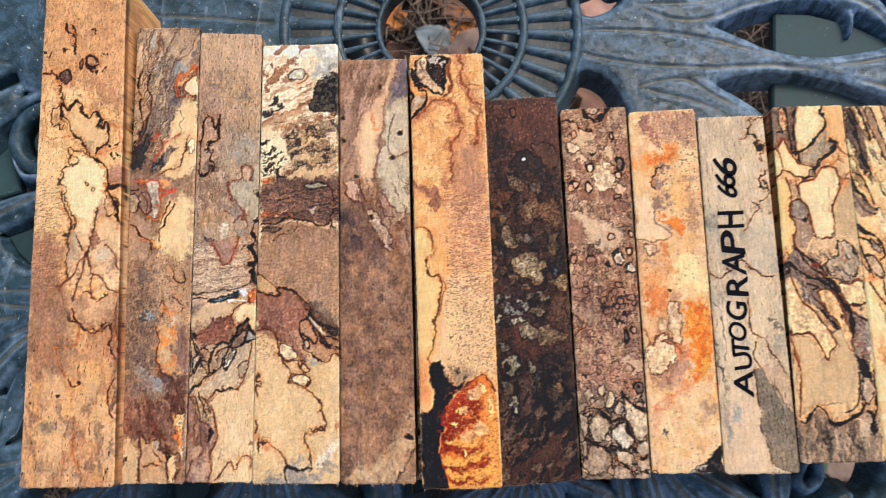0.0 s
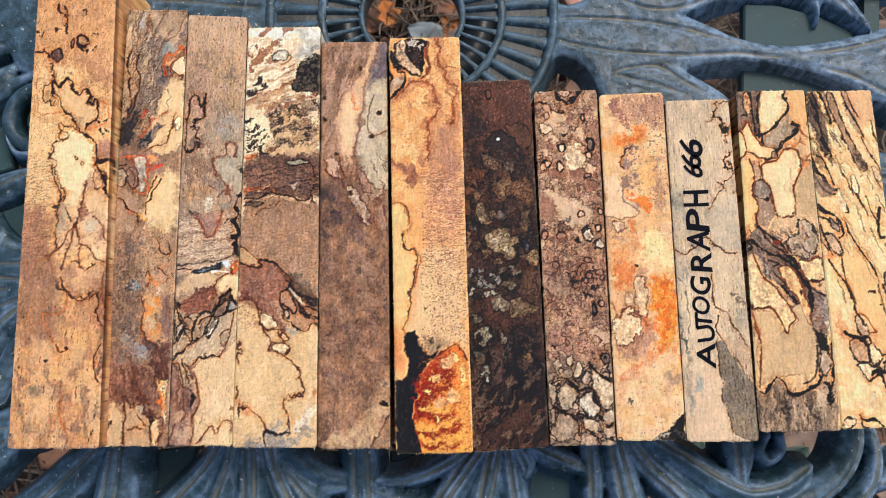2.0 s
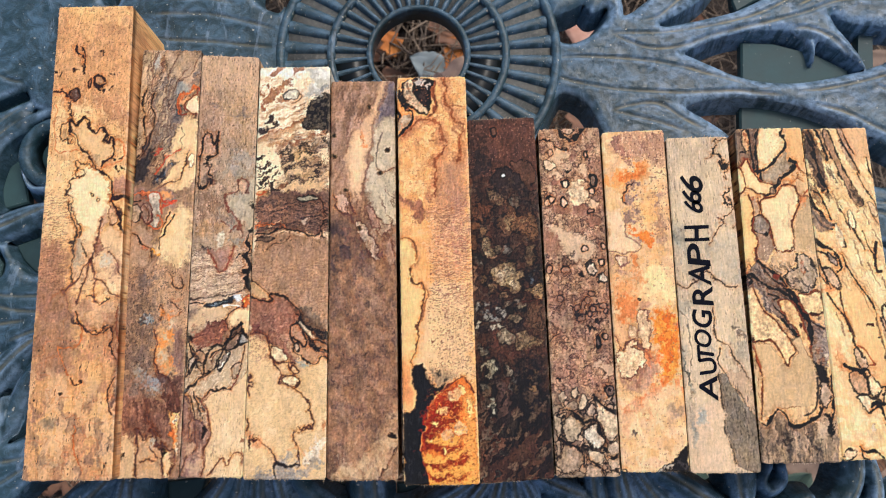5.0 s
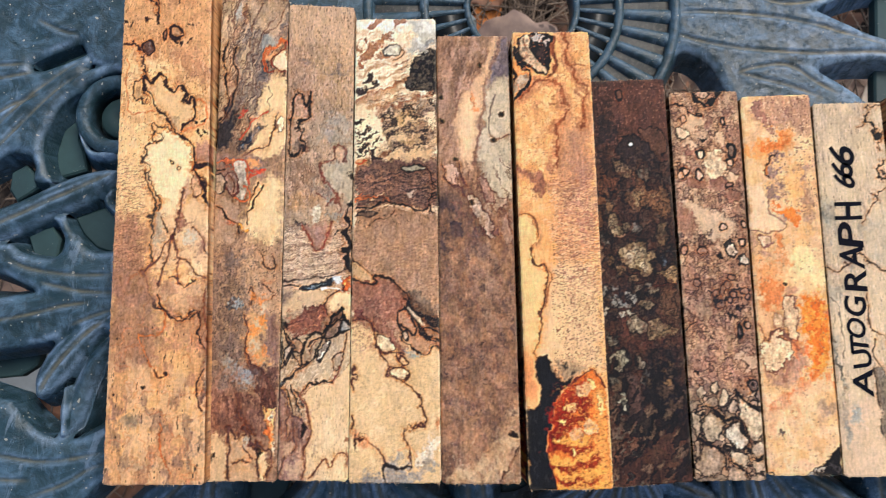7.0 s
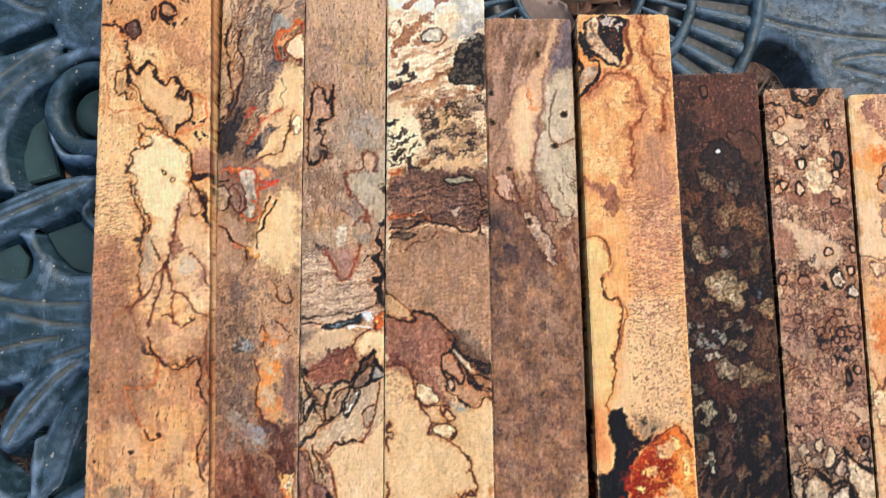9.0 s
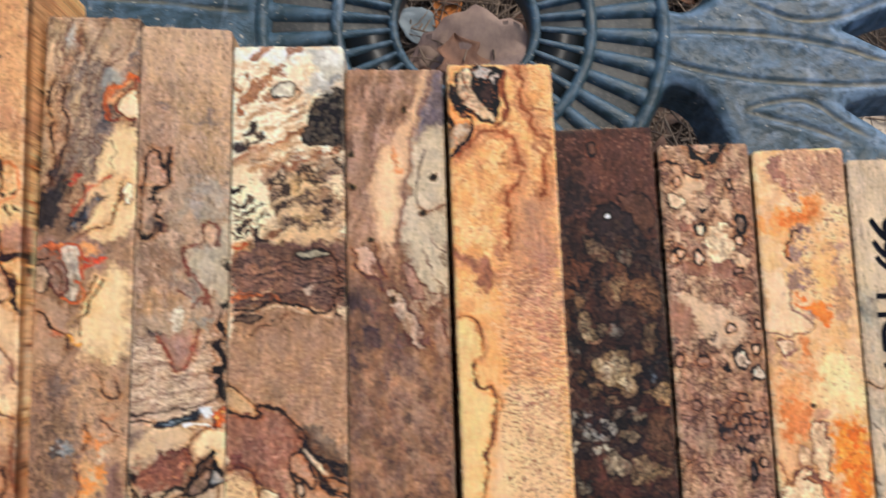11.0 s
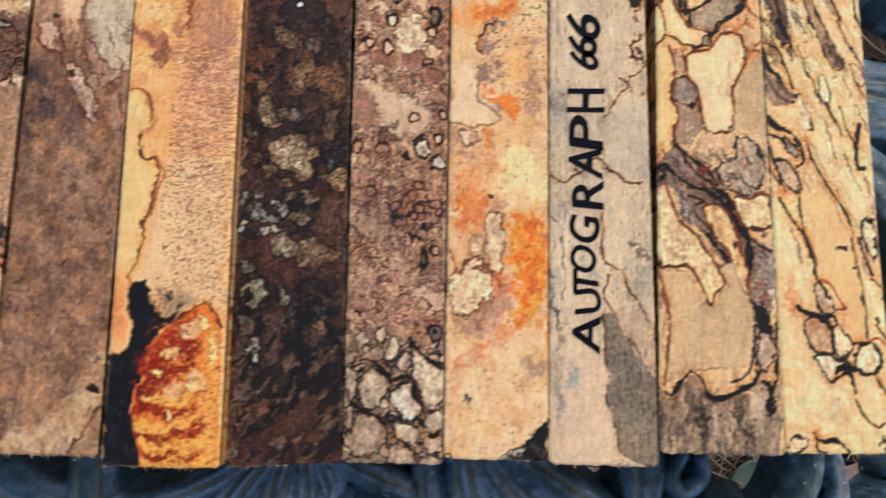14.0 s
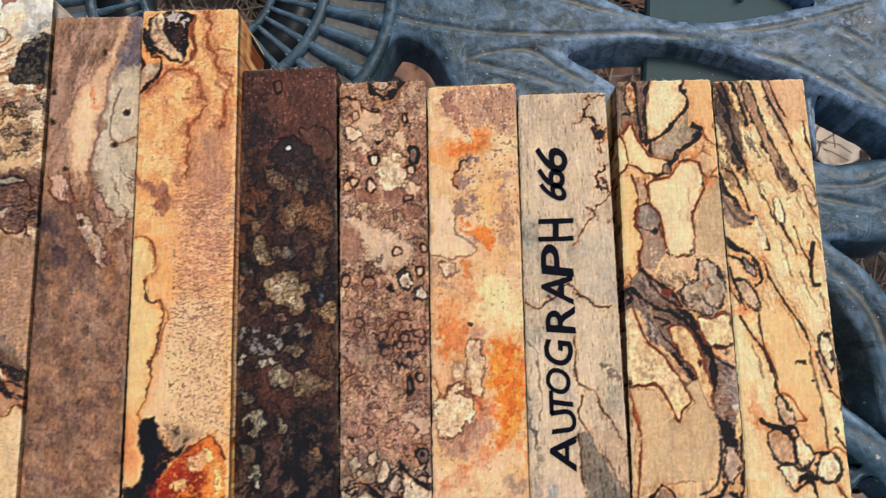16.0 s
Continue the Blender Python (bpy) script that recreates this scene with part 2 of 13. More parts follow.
def build_leaves():
    rng = np.random.default_rng(11)
    kinds = [
        (leaf_mesh("dead_leaf", LEAF_TAN, 0.085, 0, 1), "dry tan leaf curled on the ground"),
        (leaf_mesh("dead_leaf", LEAF_BROWN, 0.075, 3, 2), "brown lobed leaf lying on the ground"),
        (leaf_mesh("dead_leaf", LEAF_BROWN, 0.06, 0, 3), "small brown dead leaf on the soil"),
        (leaf_mesh("dead_leaf", LEAF_TAN, 0.07, 4, 4), "tan lobed leaf lying on the soil"),
    ]
    for k in range(110):
        me, label = kinds[int(rng.choice(4, p=(0.1, 0.38, 0.42, 0.1)))]
        ob = tagged(new("dead_leaf", me), label, "leaf", "leaves on the ground")
        x, y = rng.normal(0.02, 0.24), rng.normal(0.05, 0.22)
        ob.matrix_world = pose(x, y, rng.uniform(0.008, 0.022), rng.normal(0, 12), rng.normal(0, 12), rng.uniform(0, 360))


def fallen(me, label, x, y, z, turn, tilt=0):
    ob = tagged(new("dead_leaf", me), label, "leaf", "leaves on the ground")
    ob.matrix_world = pose(x, y, z, tilt, tilt * 0.5, turn)


build_ground()
build_needles()
build_leaves()
ORANGE, GREY = leaf_mesh("dead_leaf", LEAF_ORANGE, 0.026, 3, 5), leaf_mesh("dead_leaf", LEAF_GREY, 0.04, 0, 6)
TAN, BROWN = leaf_mesh("dead_leaf", LEAF_TAN, 0.065, 0, 7), leaf_mesh("dead_leaf", LEAF_BROWN, 0.05, 3, 8)
PALE, GREEN = leaf_mesh("dead_leaf", LEAF_PALE, 0.075, 0, 9), leaf_mesh("dead_leaf", LEAF_GREEN, 0.05, 0, 10)
BLUE = leaf_mesh("dead_leaf", LEAF_GREY, 0.11, 0, 12)
fallen(ORANGE, "small orange lobed leaf lying on needles", -0.038, 0.316, 0.030, 20, 8)
fallen(ORANGE, "small orange lobed leaf lying on needles", 0.017, 0.301, 0.025, 120, -10)
fallen(ORANGE, "small orange lobed leaf lying on needles", 0.026, 0.315, 0.022, 60, 10)
fallen(GREY, "pale blue-grey leaf lying on needles", -0.003, 0.290, 0.028, 62, 14)
fallen(BROWN, "brown dead leaf lying on needles", 0.018, 0.332, 0.024, 40, 10)
PINK = leaf_mesh("dead_leaf", LEAF_PINK, 0.065, 0, 7)
fallen(PINK, "dry pinkish tan leaf curled on the ground", 0.147, 0.324, 0.034, 25, 14)
fallen(PALE, "large pale beige leaf lying on the ground", 0.377, 0.200, 0.030, 8, 10)
fallen(PALE, "large pale beige leaf lying on the ground", 0.352, 0.133, 0.025, 50, 6)
fallen(PALE, "pale beige leaf lying on the ground", 0.338, 0.036, 0.030, 20, 10)
fallen(TAN, "dry tan leaf curled on the ground", 0.430, 0.272, 0.030, 60, 12)
fallen(TAN, "dry tan leaf curled on the ground", 0.398, -0.006, 0.026, 80, 14)
fallen(GREEN, "dull green leaf lying among the litter", 0.294, -0.105, 0.040, -40, 10)
fallen(GREEN, "dull green leaf lying among the litter", 0.226, -0.096, 0.040, 10, 10)
fallen(TAN, "dry tan leaf curled on the ground", 0.322, -0.088, 0.030, 80, 14)
fallen(TAN, "dry tan leaf curled on the ground", 0.377, -0.111, 0.030, 80, 10)
fallen(BLUE, "broad blue-grey leaf lying on the ground", -0.390, 0.010, 0.040, 78, 4)
fallen(TAN, "dry tan leaf curled on the ground", -0.350, 0.028, 0.025, 40, 10)
fallen(ORANGE, "small orange lobed leaf lying on needles", -0.311, -0.056, 0.025, 80, 6)
fallen(BROWN, "brown dead leaf lying on needles", 0.142, 0.227, 0.040, 20, 8)
MAUVE = leaf_mesh("dead_leaf", LEAF_MAUVE, 0.105, 0, 14)
fallen(MAUVE, "large mottled mauve-brown leaf lying on needles", 0.040, 0.258, 0.034, 95, 4)
fallen(BROWN, "brown dead leaf lying on needles", 0.128, 0.276, 0.028, 70, 10)
fallen(BROWN, "brown dead leaf lying on needles", 0.033, 0.255, 0.040, 10, 8)

# ---- the bench: one ornate casting of leaves and scrolls round a pierced rosette ----
bench = tagged(new("garden_bench"), "worn blue-green cast bench seat with leaf scrolls and a pierced rosette", "bench")


def bar(points, veins=(0.0,), top=0.0, deep=9.0, dome=1.0, name="leaf", groove=0.9, n=0):
    """A plain cast bar: a rounded body along a line of (x, y, half width) in mm, with dusty grooves along it and walls underneath."""
    line = glide(points, n or max(14, 8 * len(points)))
    across = np.linspace(-1, 1, 27)
    d = np.gradient(line[:, :2], axis=0)
    d /= np.linalg.norm(d, axis=1)[:, None] + 1e-9
    side = np.stack([d[:, 1], -d[:, 0]], -1)
    half = np.maximum(line[:, 2], 0.4)
    s = across[None, :]
    # taper both ends into a rounded nose
    x = line[:, 0, None] + side[:, 0, None] * half[:, None] * s
    y = line[:, 1, None] + side[:, 1, None] * half[:, None] * s
    fall = dome * np.minimum(half, 7)[:, None] * 0.34 * np.abs(s) ** 3.2
    crease = np.zeros_like(x)
    z = top - fall + 0 * x
    for v in veins:
        g = np.exp(-(((s - v) * half[:, None] / 0.62) ** 2)) * np.clip(half[:, None] / 3, 0, 1)
        ends = np.clip(np.linspace(0, 8, len(line)), 0, 1) * np.clip(np.linspace(8, 0, len(line)), 0, 1)
        g = g * ends[:, None]
        z = z - groove * g + 0.5 * np.exp(-(((s - v) * half[:, None] / 1.9) ** 2)) * ends[:, None]
        crease = np.maximum(crease, g)
    z = z + 0.12 * fbm(x / 5, y / 5, 7, 3)
    rows, cols = x.shape
    ring_x = np.concatenate([x[:, :1] * 0 + x[:, :1], x, x[:, -1:]], 1)
    ring_y = np.concatenate([y[:, :1], y, y[:, -1:]], 1)
    ring_z = np.concatenate([np.full((rows, 1), top - deep), z, np.full((rows, 1), top - deep)], 1)
    ring_c = np.concatenate([crease[:, :1] * 0, crease, crease[:, :1] * 0], 1)
    cols += 2
    verts = np.stack([ring_x * MM, ring_y * MM, SEAT + ring_z * MM], -1).reshape(-1, 3)
    faces = grid_faces(cols, rows, wrap=True).tolist()
    faces += [list(range(cols)), list(range((rows - 1) * cols, rows * cols))[::-1]]
    me = mesh_of(name, verts.tolist(), faces, PAINT)
    me.polygons.foreach_set("use_smooth", [len(p.vertices) < 5 for p in me.polygons])
    me.attributes.new("crease", "FLOAT", "POINT").data.foreach_set("value", ring_c.reshape(-1).astype(np.float32))
    return part(name, me, bench)


def lathe(name, cx, cy, profile, mat, n=96, parent=None, crease=()):
    """A ring turned round (cx, cy) from a profile of (radius, height) in mm, closed."""
    a = np.linspace(0, math.tau, n, endpoint=False)
    verts = [((cx + r * math.cos(t)) * MM, (cy + r * math.sin(t)) * MM, SEAT + z * MM) for r, z in profile for t in a]
    faces = grid_faces(n, len(profile), wrap=True).tolist()
    k = len(profile) - 1
    faces += [[k * n + j, k * n + (j + 1) % n, (j + 1) % n, j] for j in range(n)]
    return part(name, mesh_of(name, verts, faces, mat), parent or bench)


def round_ring(name, cx, cy, r, w, top, deep=6.0, **more):
    """A half-round rib bent into a ring."""
    arc = [(r + w * math.cos(t), top - w * 0.9 + w * 0.9 * math.sin(t)) for t in np.linspace(math.pi, 0, 9)]
    return lathe(name, cx, cy, [(r - w, top - deep), *arc, (r + w, top - deep)], PAINT, **more)


def rosette(cx, cy, r0, r1, r2, count):
    """The pierced hub: three rings, two rows of ribs and the dusty floor between them."""
    round_ring("hub_ring", cx, cy, r0 + 0.9, 1.1, 0.2, 8)
    round_ring("middle_ring", cx, cy, r1, 1.5, 0.6, 6)
    round_ring("outer_ring", cx, cy, r2, 1.7, 0.8, 8)
    lathe("recess_floor", cx, cy, [(r0 + 1, -1.7), (r2 - 0.5, -1.7), (r2 - 0.5, -6), (r0 + 1, -6)], DUST)
    # a thin dark film covers the near half of the inner recess
    turn = np.radians(np.linspace(-176, -3, 60))
    film = [((cx + r * math.cos(t)) * MM, (cy + r * math.sin(t)) * MM, SEAT + z * MM) for r, z in ((r0 + 1.6, -1.6), (r0 + 1.6, -0.75), (r1 - 1.0, -0.75), (r1 - 1.0, -1.6)) for t in turn]
    part("recess_film", mesh_of("recess_film", film, grid_faces(60, 4).tolist(), DARK_FILM), bench, "thin dark film over the recess floor")
    for a, b, wa, wb in ((r0 + 1.2, r1 - 0.8, 1.0, 1.75), (r1 + 0.8, r2 - 1.0, 1.9, 3.05)):
        rows, prof = 7, np.linspace(-1, 1, 9)
        verts = []
        for r in np.linspace(a, b, rows):
            w = wa + (wb - wa) * (r - a) / (b - a)
            for s in prof:
                verts.append((r * MM, s * w * MM, (-0.1 - 2.6 * abs(s) ** 3.2) * MM))
        me = mesh_of("rib", verts, grid_faces(9, rows).tolist(), PAINT)
        for k in range(count):
            ob = part("rib", me, bench)
            ob.matrix_basis = pose(cx * MM, cy * MM, SEAT, 0, 0, (k + 0.5) * 360 / count)


def plate(points, top, name="plate", thick=4.0):
    """A flat lower piece of the casting: an outline in mm, extruded down, its rim eased."""
    p = np.array(points, float)
    mid = p.mean(0)
    n = len(p)
    rim = p + (mid - p) / np.linalg.norm(mid - p, axis=1)[:, None] * 0.7
    layers = [(p, top - thick), (p, top - 0.6), (rim, top)]
    verts = [(x * MM, y * MM, SEAT + z * MM) for ring, z in layers for x, y in ring]
    faces = grid_faces(n, 3, wrap=True).tolist() + [list(range(2 * n, 3 * n)), list(range(n))[::-1]]
    return part(name, mesh_of(name, verts, faces, PLATE, False), bench)


LEAVES, GROOVES = [], []


def frond(points, veins=(0.0,), top=0.0, name="leaf", soft=4.5):
    """Notes down one leaf of the casting: a line of (x, y, half width) in mm, the grooves along it, its height."""
    LEAVES.append((glide(points, 7 * len(points)), veins, top, name, soft))


def curved(points, n=4):
    """Rounds a closed outline with an easy spline through its corners."""
    p = np.array(points, float)
    a, b, c, d = np.roll(p, 1, 0), p, np.roll(p, -1, 0), np.roll(p, -2, 0)
    m, k, rows = 0.4 * (c - a), 0.4 * (d - b), []
    for t in np.arange(n) / n:
        rows.append((2 * t**3 - 3 * t**2 + 1) * b + (t**3 - 2 * t**2 + t) * m + (3 * t**2 - 2 * t**3) * c + (t**3 - t**2) * k)
    return np.stack(rows, 1).reshape(-1, 2)


def sheet(outline, top=0.0, name="leaf", soft=3.2):
    """Notes down a broad flat piece of the casting; its outline in mm."""
    LEAVES.append(([curved(outline)], (), top, name, soft))


def opening(outline):
    """Pierces the last sheet."""
    LEAVES[-1][0].append(curved(outline))


def groove(points, wide=0.7):
    """Notes down a dusty groove cut along a line in mm."""
    GROOVES.append((glide([(x, y, wide) for x, y in points], 6 * len(points)), wide))


def outline_distance(x, y, p):
    """Signed distance to a closed outline, negative inside."""
    inside, dist = np.zeros(x.shape, bool), np.full(x.shape, 1e9)
    for (ax, ay), (bx, by) in zip(p, np.roll(p, -1, 0)):
        t = np.clip(((x - ax) * (bx - ax) + (y - ay) * (by - ay)) / ((bx - ax) ** 2 + (by - ay) ** 2 + 1e-9), 0, 1)
        dist = np.minimum(dist, np.hypot(x - ax - t * (bx - ax), y - ay - t * (by - ay)))
        if ay != by:
            inside ^= ((ay > y) != (by > y)) & (x < (bx - ax) * (y - ay) / (by - ay) + ax)
    return np.where(inside, -dist, dist)


def build_casting(x0, x1, y0, y1, cell=0.5, wall=11.0):
    """Melts all leaves into one cast surface, then parts it leaf by leaf where the next one rises above it."""
    xs, ys = np.arange(x0, x1, cell), np.arange(y0, y1, cell)
    shape = (len(ys), len(xs))
    far, height, owner, crease = np.full(shape, 99.0), np.full(shape, -99.0), np.full(shape, -1), np.zeros(shape)
    for k, (line, veins, top, _, soft) in enumerate(LEAVES):
        flat = isinstance(line, list)
        pad = 8 if flat else line[:, 2].max() + 8
        ends = line[0] if flat else line
        i0, i1 = np.searchsorted(xs, (ends[:, 0].min() - pad, ends[:, 0].max() + pad))
        j0, j1 = np.searchsorted(ys, (ends[:, 1].min() - pad, ends[:, 1].max() + pad))
        if i1 <= i0 or j1 <= j0:
            continue
        x, y = np.meshgrid(xs[i0:i1], ys[j0:j1])
        if flat:
            d, half = outline_distance(x, y, line[0]), soft
            for hole in line[1:]:
                d = np.maximum(d, -outline_distance(x, y, hole))
        else:
            best, half, lean, along = np.full(x.shape, 1e9), np.zeros(x.shape), np.zeros(x.shape), np.zeros(x.shape)
            for n, ((ax, ay, aw), (bx, by, bw)) in enumerate(zip(line, line[1:])):
                dx, dy = bx - ax, by - ay
                t = np.clip(((x - ax) * dx + (y - ay) * dy) / (dx * dx + dy * dy + 1e-9), 0, 1)
                w = np.maximum(aw + (bw - aw) * t, 0.3)
                d = np.hypot(x - ax - t * dx, y - ay - t * dy)
                near = d - w < best - half
                best, half, along = np.where(near, d, best), np.where(near, w, half), np.where(near, n + t, along)
                lean = np.where(near, np.sign((x - ax) * dy - (y - ay) * dx) * d, lean)
            d = best - half
        r = np.minimum(half, soft) + 0.3
        z = top - (1.5 if flat else 3.6) * np.clip(1 + d / r, 0, 1.6) ** 2.3
        ends = 0 if flat else np.clip(along / 4, 0, 1) * np.clip((len(line) - 1 - along) / 4, 0, 1)
        mine = np.zeros(x.shape)
        for v in veins:
            off = lean - v * half
            mine = np.maximum(mine, np.exp(-((off / 0.6) ** 2)) * ends * np.clip(half / 3, 0, 1))
            z += (0.55 * np.exp(-((off / 2.0) ** 2)) - 1.15 * np.exp(-((off / 0.85) ** 2))) * ends * np.clip(half / 3, 0, 1)
        part_of = (slice(j0, j1), slice(i0, i1))
        a, b = far[part_of], d
        h = np.clip(0.5 + (b - a) / 3.0, 0, 1)
        far[part_of] = b + (a - b) * h - 0.9 * h * (1 - h)
        wins = z > height[part_of]
        owner[part_of] = np.where(wins, k, owner[part_of])
        crease[part_of] = np.where(wins, mine, crease[part_of])
        height[part_of] = np.maximum(z, height[part_of])
    for line, wide in GROOVES:
        i0, i1 = np.searchsorted(xs, (line[:, 0].min() - 6, line[:, 0].max() + 6))
        j0, j1 = np.searchsorted(ys, (line[:, 1].min() - 6, line[:, 1].max() + 6))
        if i1 <= i0 or j1 <= j0:
            continue
        x, y = np.meshgrid(xs[i0:i1], ys[j0:j1])
        d, along = np.full(x.shape, 1e9), np.zeros(x.shape)
        for n, ((ax, ay, _), (bx, by, _)) in enumerate(zip(line, line[1:])):
            t = np.clip(((x - ax) * (bx - ax) + (y - ay) * (by - ay)) / ((bx - ax) ** 2 + (by - ay) ** 2 + 1e-9), 0, 1)
            e = np.hypot(x - ax - t * (bx - ax), y - ay - t * (by - ay))
            d, along = np.minimum(d, e), np.where(e < d, n + t, along)
        ends = np.clip(along / 4, 0, 1) * np.clip((len(line) - 1 - along) / 4, 0, 1)
        here = (slice(j0, j1), slice(i0, i1))
        height[here] += (0.4 * np.exp(-((d / 2.6) ** 2)) - 1.0 * np.sqrt(wide) * np.exp(-((d / (wide * 1.25)) ** 2))) * ends
        crease[here] = np.maximum(crease[here], np.exp(-((d / (0.2 + wide * 0.36)) ** 2)) * ends)
    x, y = np.meshgrid(xs, ys)
    bend = height[1:-1, :-2] + height[1:-1, 2:] + height[:-2, 1:-1] + height[2:, 1:-1] - 4 * height[1:-1, 1:-1]
    # pale ridges and rims: wear, plus edge highlights put into the colour
    worn_glint = np.pad(np.clip(-bend / cell**2 * 0.55 - 0.12, 0, 1), 1) + 0.7 * np.exp(-(((far + 1.3) / 0.8) ** 2))
    worn_glint = worn_glint * step(fbm(x / 7, y / 7, 21, 4), -0.7, 0.5)
    # arms by the rosette: chalk and painted-in sky sheen, most of all along rims
    chalk_sheen = step(x, 40, 95) * step(y, 50, 72)
    worn_glint = np.clip(worn_glint + chalk_sheen * (0.5 * step(fbm(x / 3.5, y / 1.6, 23, 5), -0.3, 0.6) + 0.9 * np.exp(-((np.minimum(far + 1.5, 0) / 1.6) ** 2)) * step(fbm(x / 2, y / 2, 25, 3), -0.7, 0.3)), 0, 1)
    height = np.maximum(height, -5.5) + 0.14 * fbm(x / 6, y / 6, 7, 3) + 0.05 * fbm(x / 1.5, y / 1.5, 9, 3)
    gy, gx = np.gradient(far, cell)
    size = np.maximum(np.hypot(gx, gy), 0.3)
    inside = far < 0
    keep = inside[:-1, :-1] | inside[1:, :-1] | inside[:-1, 1:] | inside[1:, 1:]
    slide = np.where((far > 0) & (far < 2.5), far / size**2, 0)
    px, py = x - gx * slide, y - gy * slide
    idx = np.arange(x.size).reshape(shape)
    quads = np.stack([idx[:-1, :-1], idx[:-1, 1:], idx[1:, 1:], idx[1:, :-1]], -1)
    who = np.maximum(np.maximum(owner[:-1, :-1], owner[1:, 1:]), 0)
    co = np.stack([px * MM, py * MM, SEAT + height * MM], -1).reshape(-1, 3)
    tint, rub_glint = (crease * (0.5 + 0.5 * chalk_sheen)).reshape(-1), worn_glint.reshape(-1)
    draft = np.stack([gx / size, gy / size], -1).reshape(-1, 2) * (2.4 * MM)
    pad_keep = np.pad(keep, 1)
    for k, (_, _, _, name, _) in enumerate(LEAVES):
        sel = keep & (who == k)
        if sel.sum() < 12:
            continue
        f = quads[sel]
        # walls under the free rim
        jj, ii = np.nonzero(sel)
        walls = []
        for a, b, sj, si in ((0, 1, -1, 0), (1, 2, 0, 1), (2, 3, 1, 0), (3, 0, 0, -1)):
            free = ~pad_keep[jj + 1 + sj, ii + 1 + si]
            walls.append(f[free][:, [b, a]])
        walls = np.concatenate(walls)
        used, inv = np.unique(np.concatenate([f.reshape(-1), walls.reshape(-1)]), return_inverse=True)
        verts = co[used]
        low = verts.copy()
        # cast walls lean outwards as they go down
        low[:, :2] += draft[used]
        low[:, 2] = SEAT - wall * MM
        n = len(used)
        top_f, w = inv[: f.size].reshape(-1, 4), inv[f.size :].reshape(-1, 2)
        rim, back = np.unique(w.reshape(-1), return_inverse=True)
        # the wall has its own upper rim, so that the edge stays crisp
        w = back.reshape(-1, 2)
        m = len(rim)
        allv = np.concatenate([verts, verts[rim], low[rim]])
        side = np.stack([w[:, 0] + n, w[:, 1] + n, w[:, 1] + n + m, w[:, 0] + n + m], -1)
        me = mesh_of(name, allv.tolist(), np.concatenate([top_f, side]).tolist(), PAINT)
        c = np.concatenate([tint[used], np.zeros(2 * m)]).astype(np.float32)
        me.attributes.new("crease", "FLOAT", "POINT").data.foreach_set("value", c)
        # rim paleness runs down the walls, brightening their shaded faces by colour
        c = np.concatenate([rub_glint[used], rub_glint[used][rim], 0.75 * rub_glint[used][rim]]).astype(np.float32)
        me.attributes.new("worn_glint", "FLOAT", "POINT").data.foreach_set("value", c)
        part(name, me, bench)

rosette(-2.0, 106.5, 16.7, 31.2, 49.2, 38)
sheet([(46.5, 107.2), (46.2, 100.7), (44.6, 91.7), (41.4, 83.3), (38.3, 75.4), (37.4, 63.0), (114.4, 61.7), (105.9, 73.4), (98.1, 79.6), (91.8, 84.3), (102.3, 86.7), (114.8, 86.7), (126.7, 84.8), (138.3, 81.0), (149.7, 75.5), (163.6, 67.0), (170.3, 64.8), (175.6, 81.4), (175.3, 101.8), (169.0, 99.9), (161.6, 98.1), (157.3, 96.4), (152.1, 95.5), (141.7, 93.3), (131.5, 92.2), (119.4, 93.0), (109.5, 95.8), (99.8, 100.7), (92.6, 104.3), (82.2, 109.7), (67.8, 108.0), (55.5, 107.7)], 0, 'arm', 3.4)
opening([(47.5, 90.0), (52.5, 89.3), (57.4, 85.6), (60.1, 80.3), (61.2, 72.5), (39.4, 72.9), (41.0, 78.5), (43.9, 84.8)])
sheet([(42.3, 143.1), (42.8, 134.0), (45.1, 121.6), (46.7, 110.5), (46.1, 98.6), (67.1, 96.9), (85.5, 100.1), (92.6, 104.3), (100.4, 107.8), (110.9, 111.2), (123.2, 112.5), (134.7, 111.2), (144.1, 106.7), (153.0, 100.8), (157.3, 96.4), (156.1, 101.0), (151.7, 108.7), (148.2, 114.3), (147.0, 118.1), (150.5, 116.0), (154.4, 114.2), (170.6, 112.6), (195.1, 110.8), (198.1, 131.3), (178.6, 140.8), (129.4, 141.6), (129.6, 129.1), (122.5, 124.5), (111.7, 119.8), (99.1, 116.9), (87.7, 114.9), (85.1, 116.0), (93.2, 120.1), (102.0, 126.2), (107.1, 132.9), (109.5, 141.9), (84.5, 142.4), (86.9, 129.8), (83.4, 126.7), (76.0, 121.1), (72.2, 119.8), (72.1, 124.5), (71.2, 131.2), (70.9, 142.6)], 0, 'leaf', 3.4)
opening([(46.2, 118.2), (49.0, 120.4), (53.2, 121.9), (58.0, 124.3), (59.0, 122.7), (60.5, 120.7), (62.4, 121.1), (66.2, 122.8), (66.9, 120.5), (65.5, 117.5), (62.0, 113.5), (57.7, 110.8), (53.1, 109.3), (49.5, 109.8), (47.5, 111.6), (46.5, 114.9)])
groove([(48.0, 103.3), (53.3, 103.6), (65.4, 103.0), (77.5, 101.7), (91.5, 98.9), (99.4, 96.2), (107.3, 93.9), (113.6, 91.8)], 0.62)
groove([(46.4, 96.2), (52.8, 94.2), (62.7, 91.9), (74.7, 90.2), (90.8, 89.2), (109.0, 89.4), (119.0, 88.3), (126.9, 87.3)], 0.62)
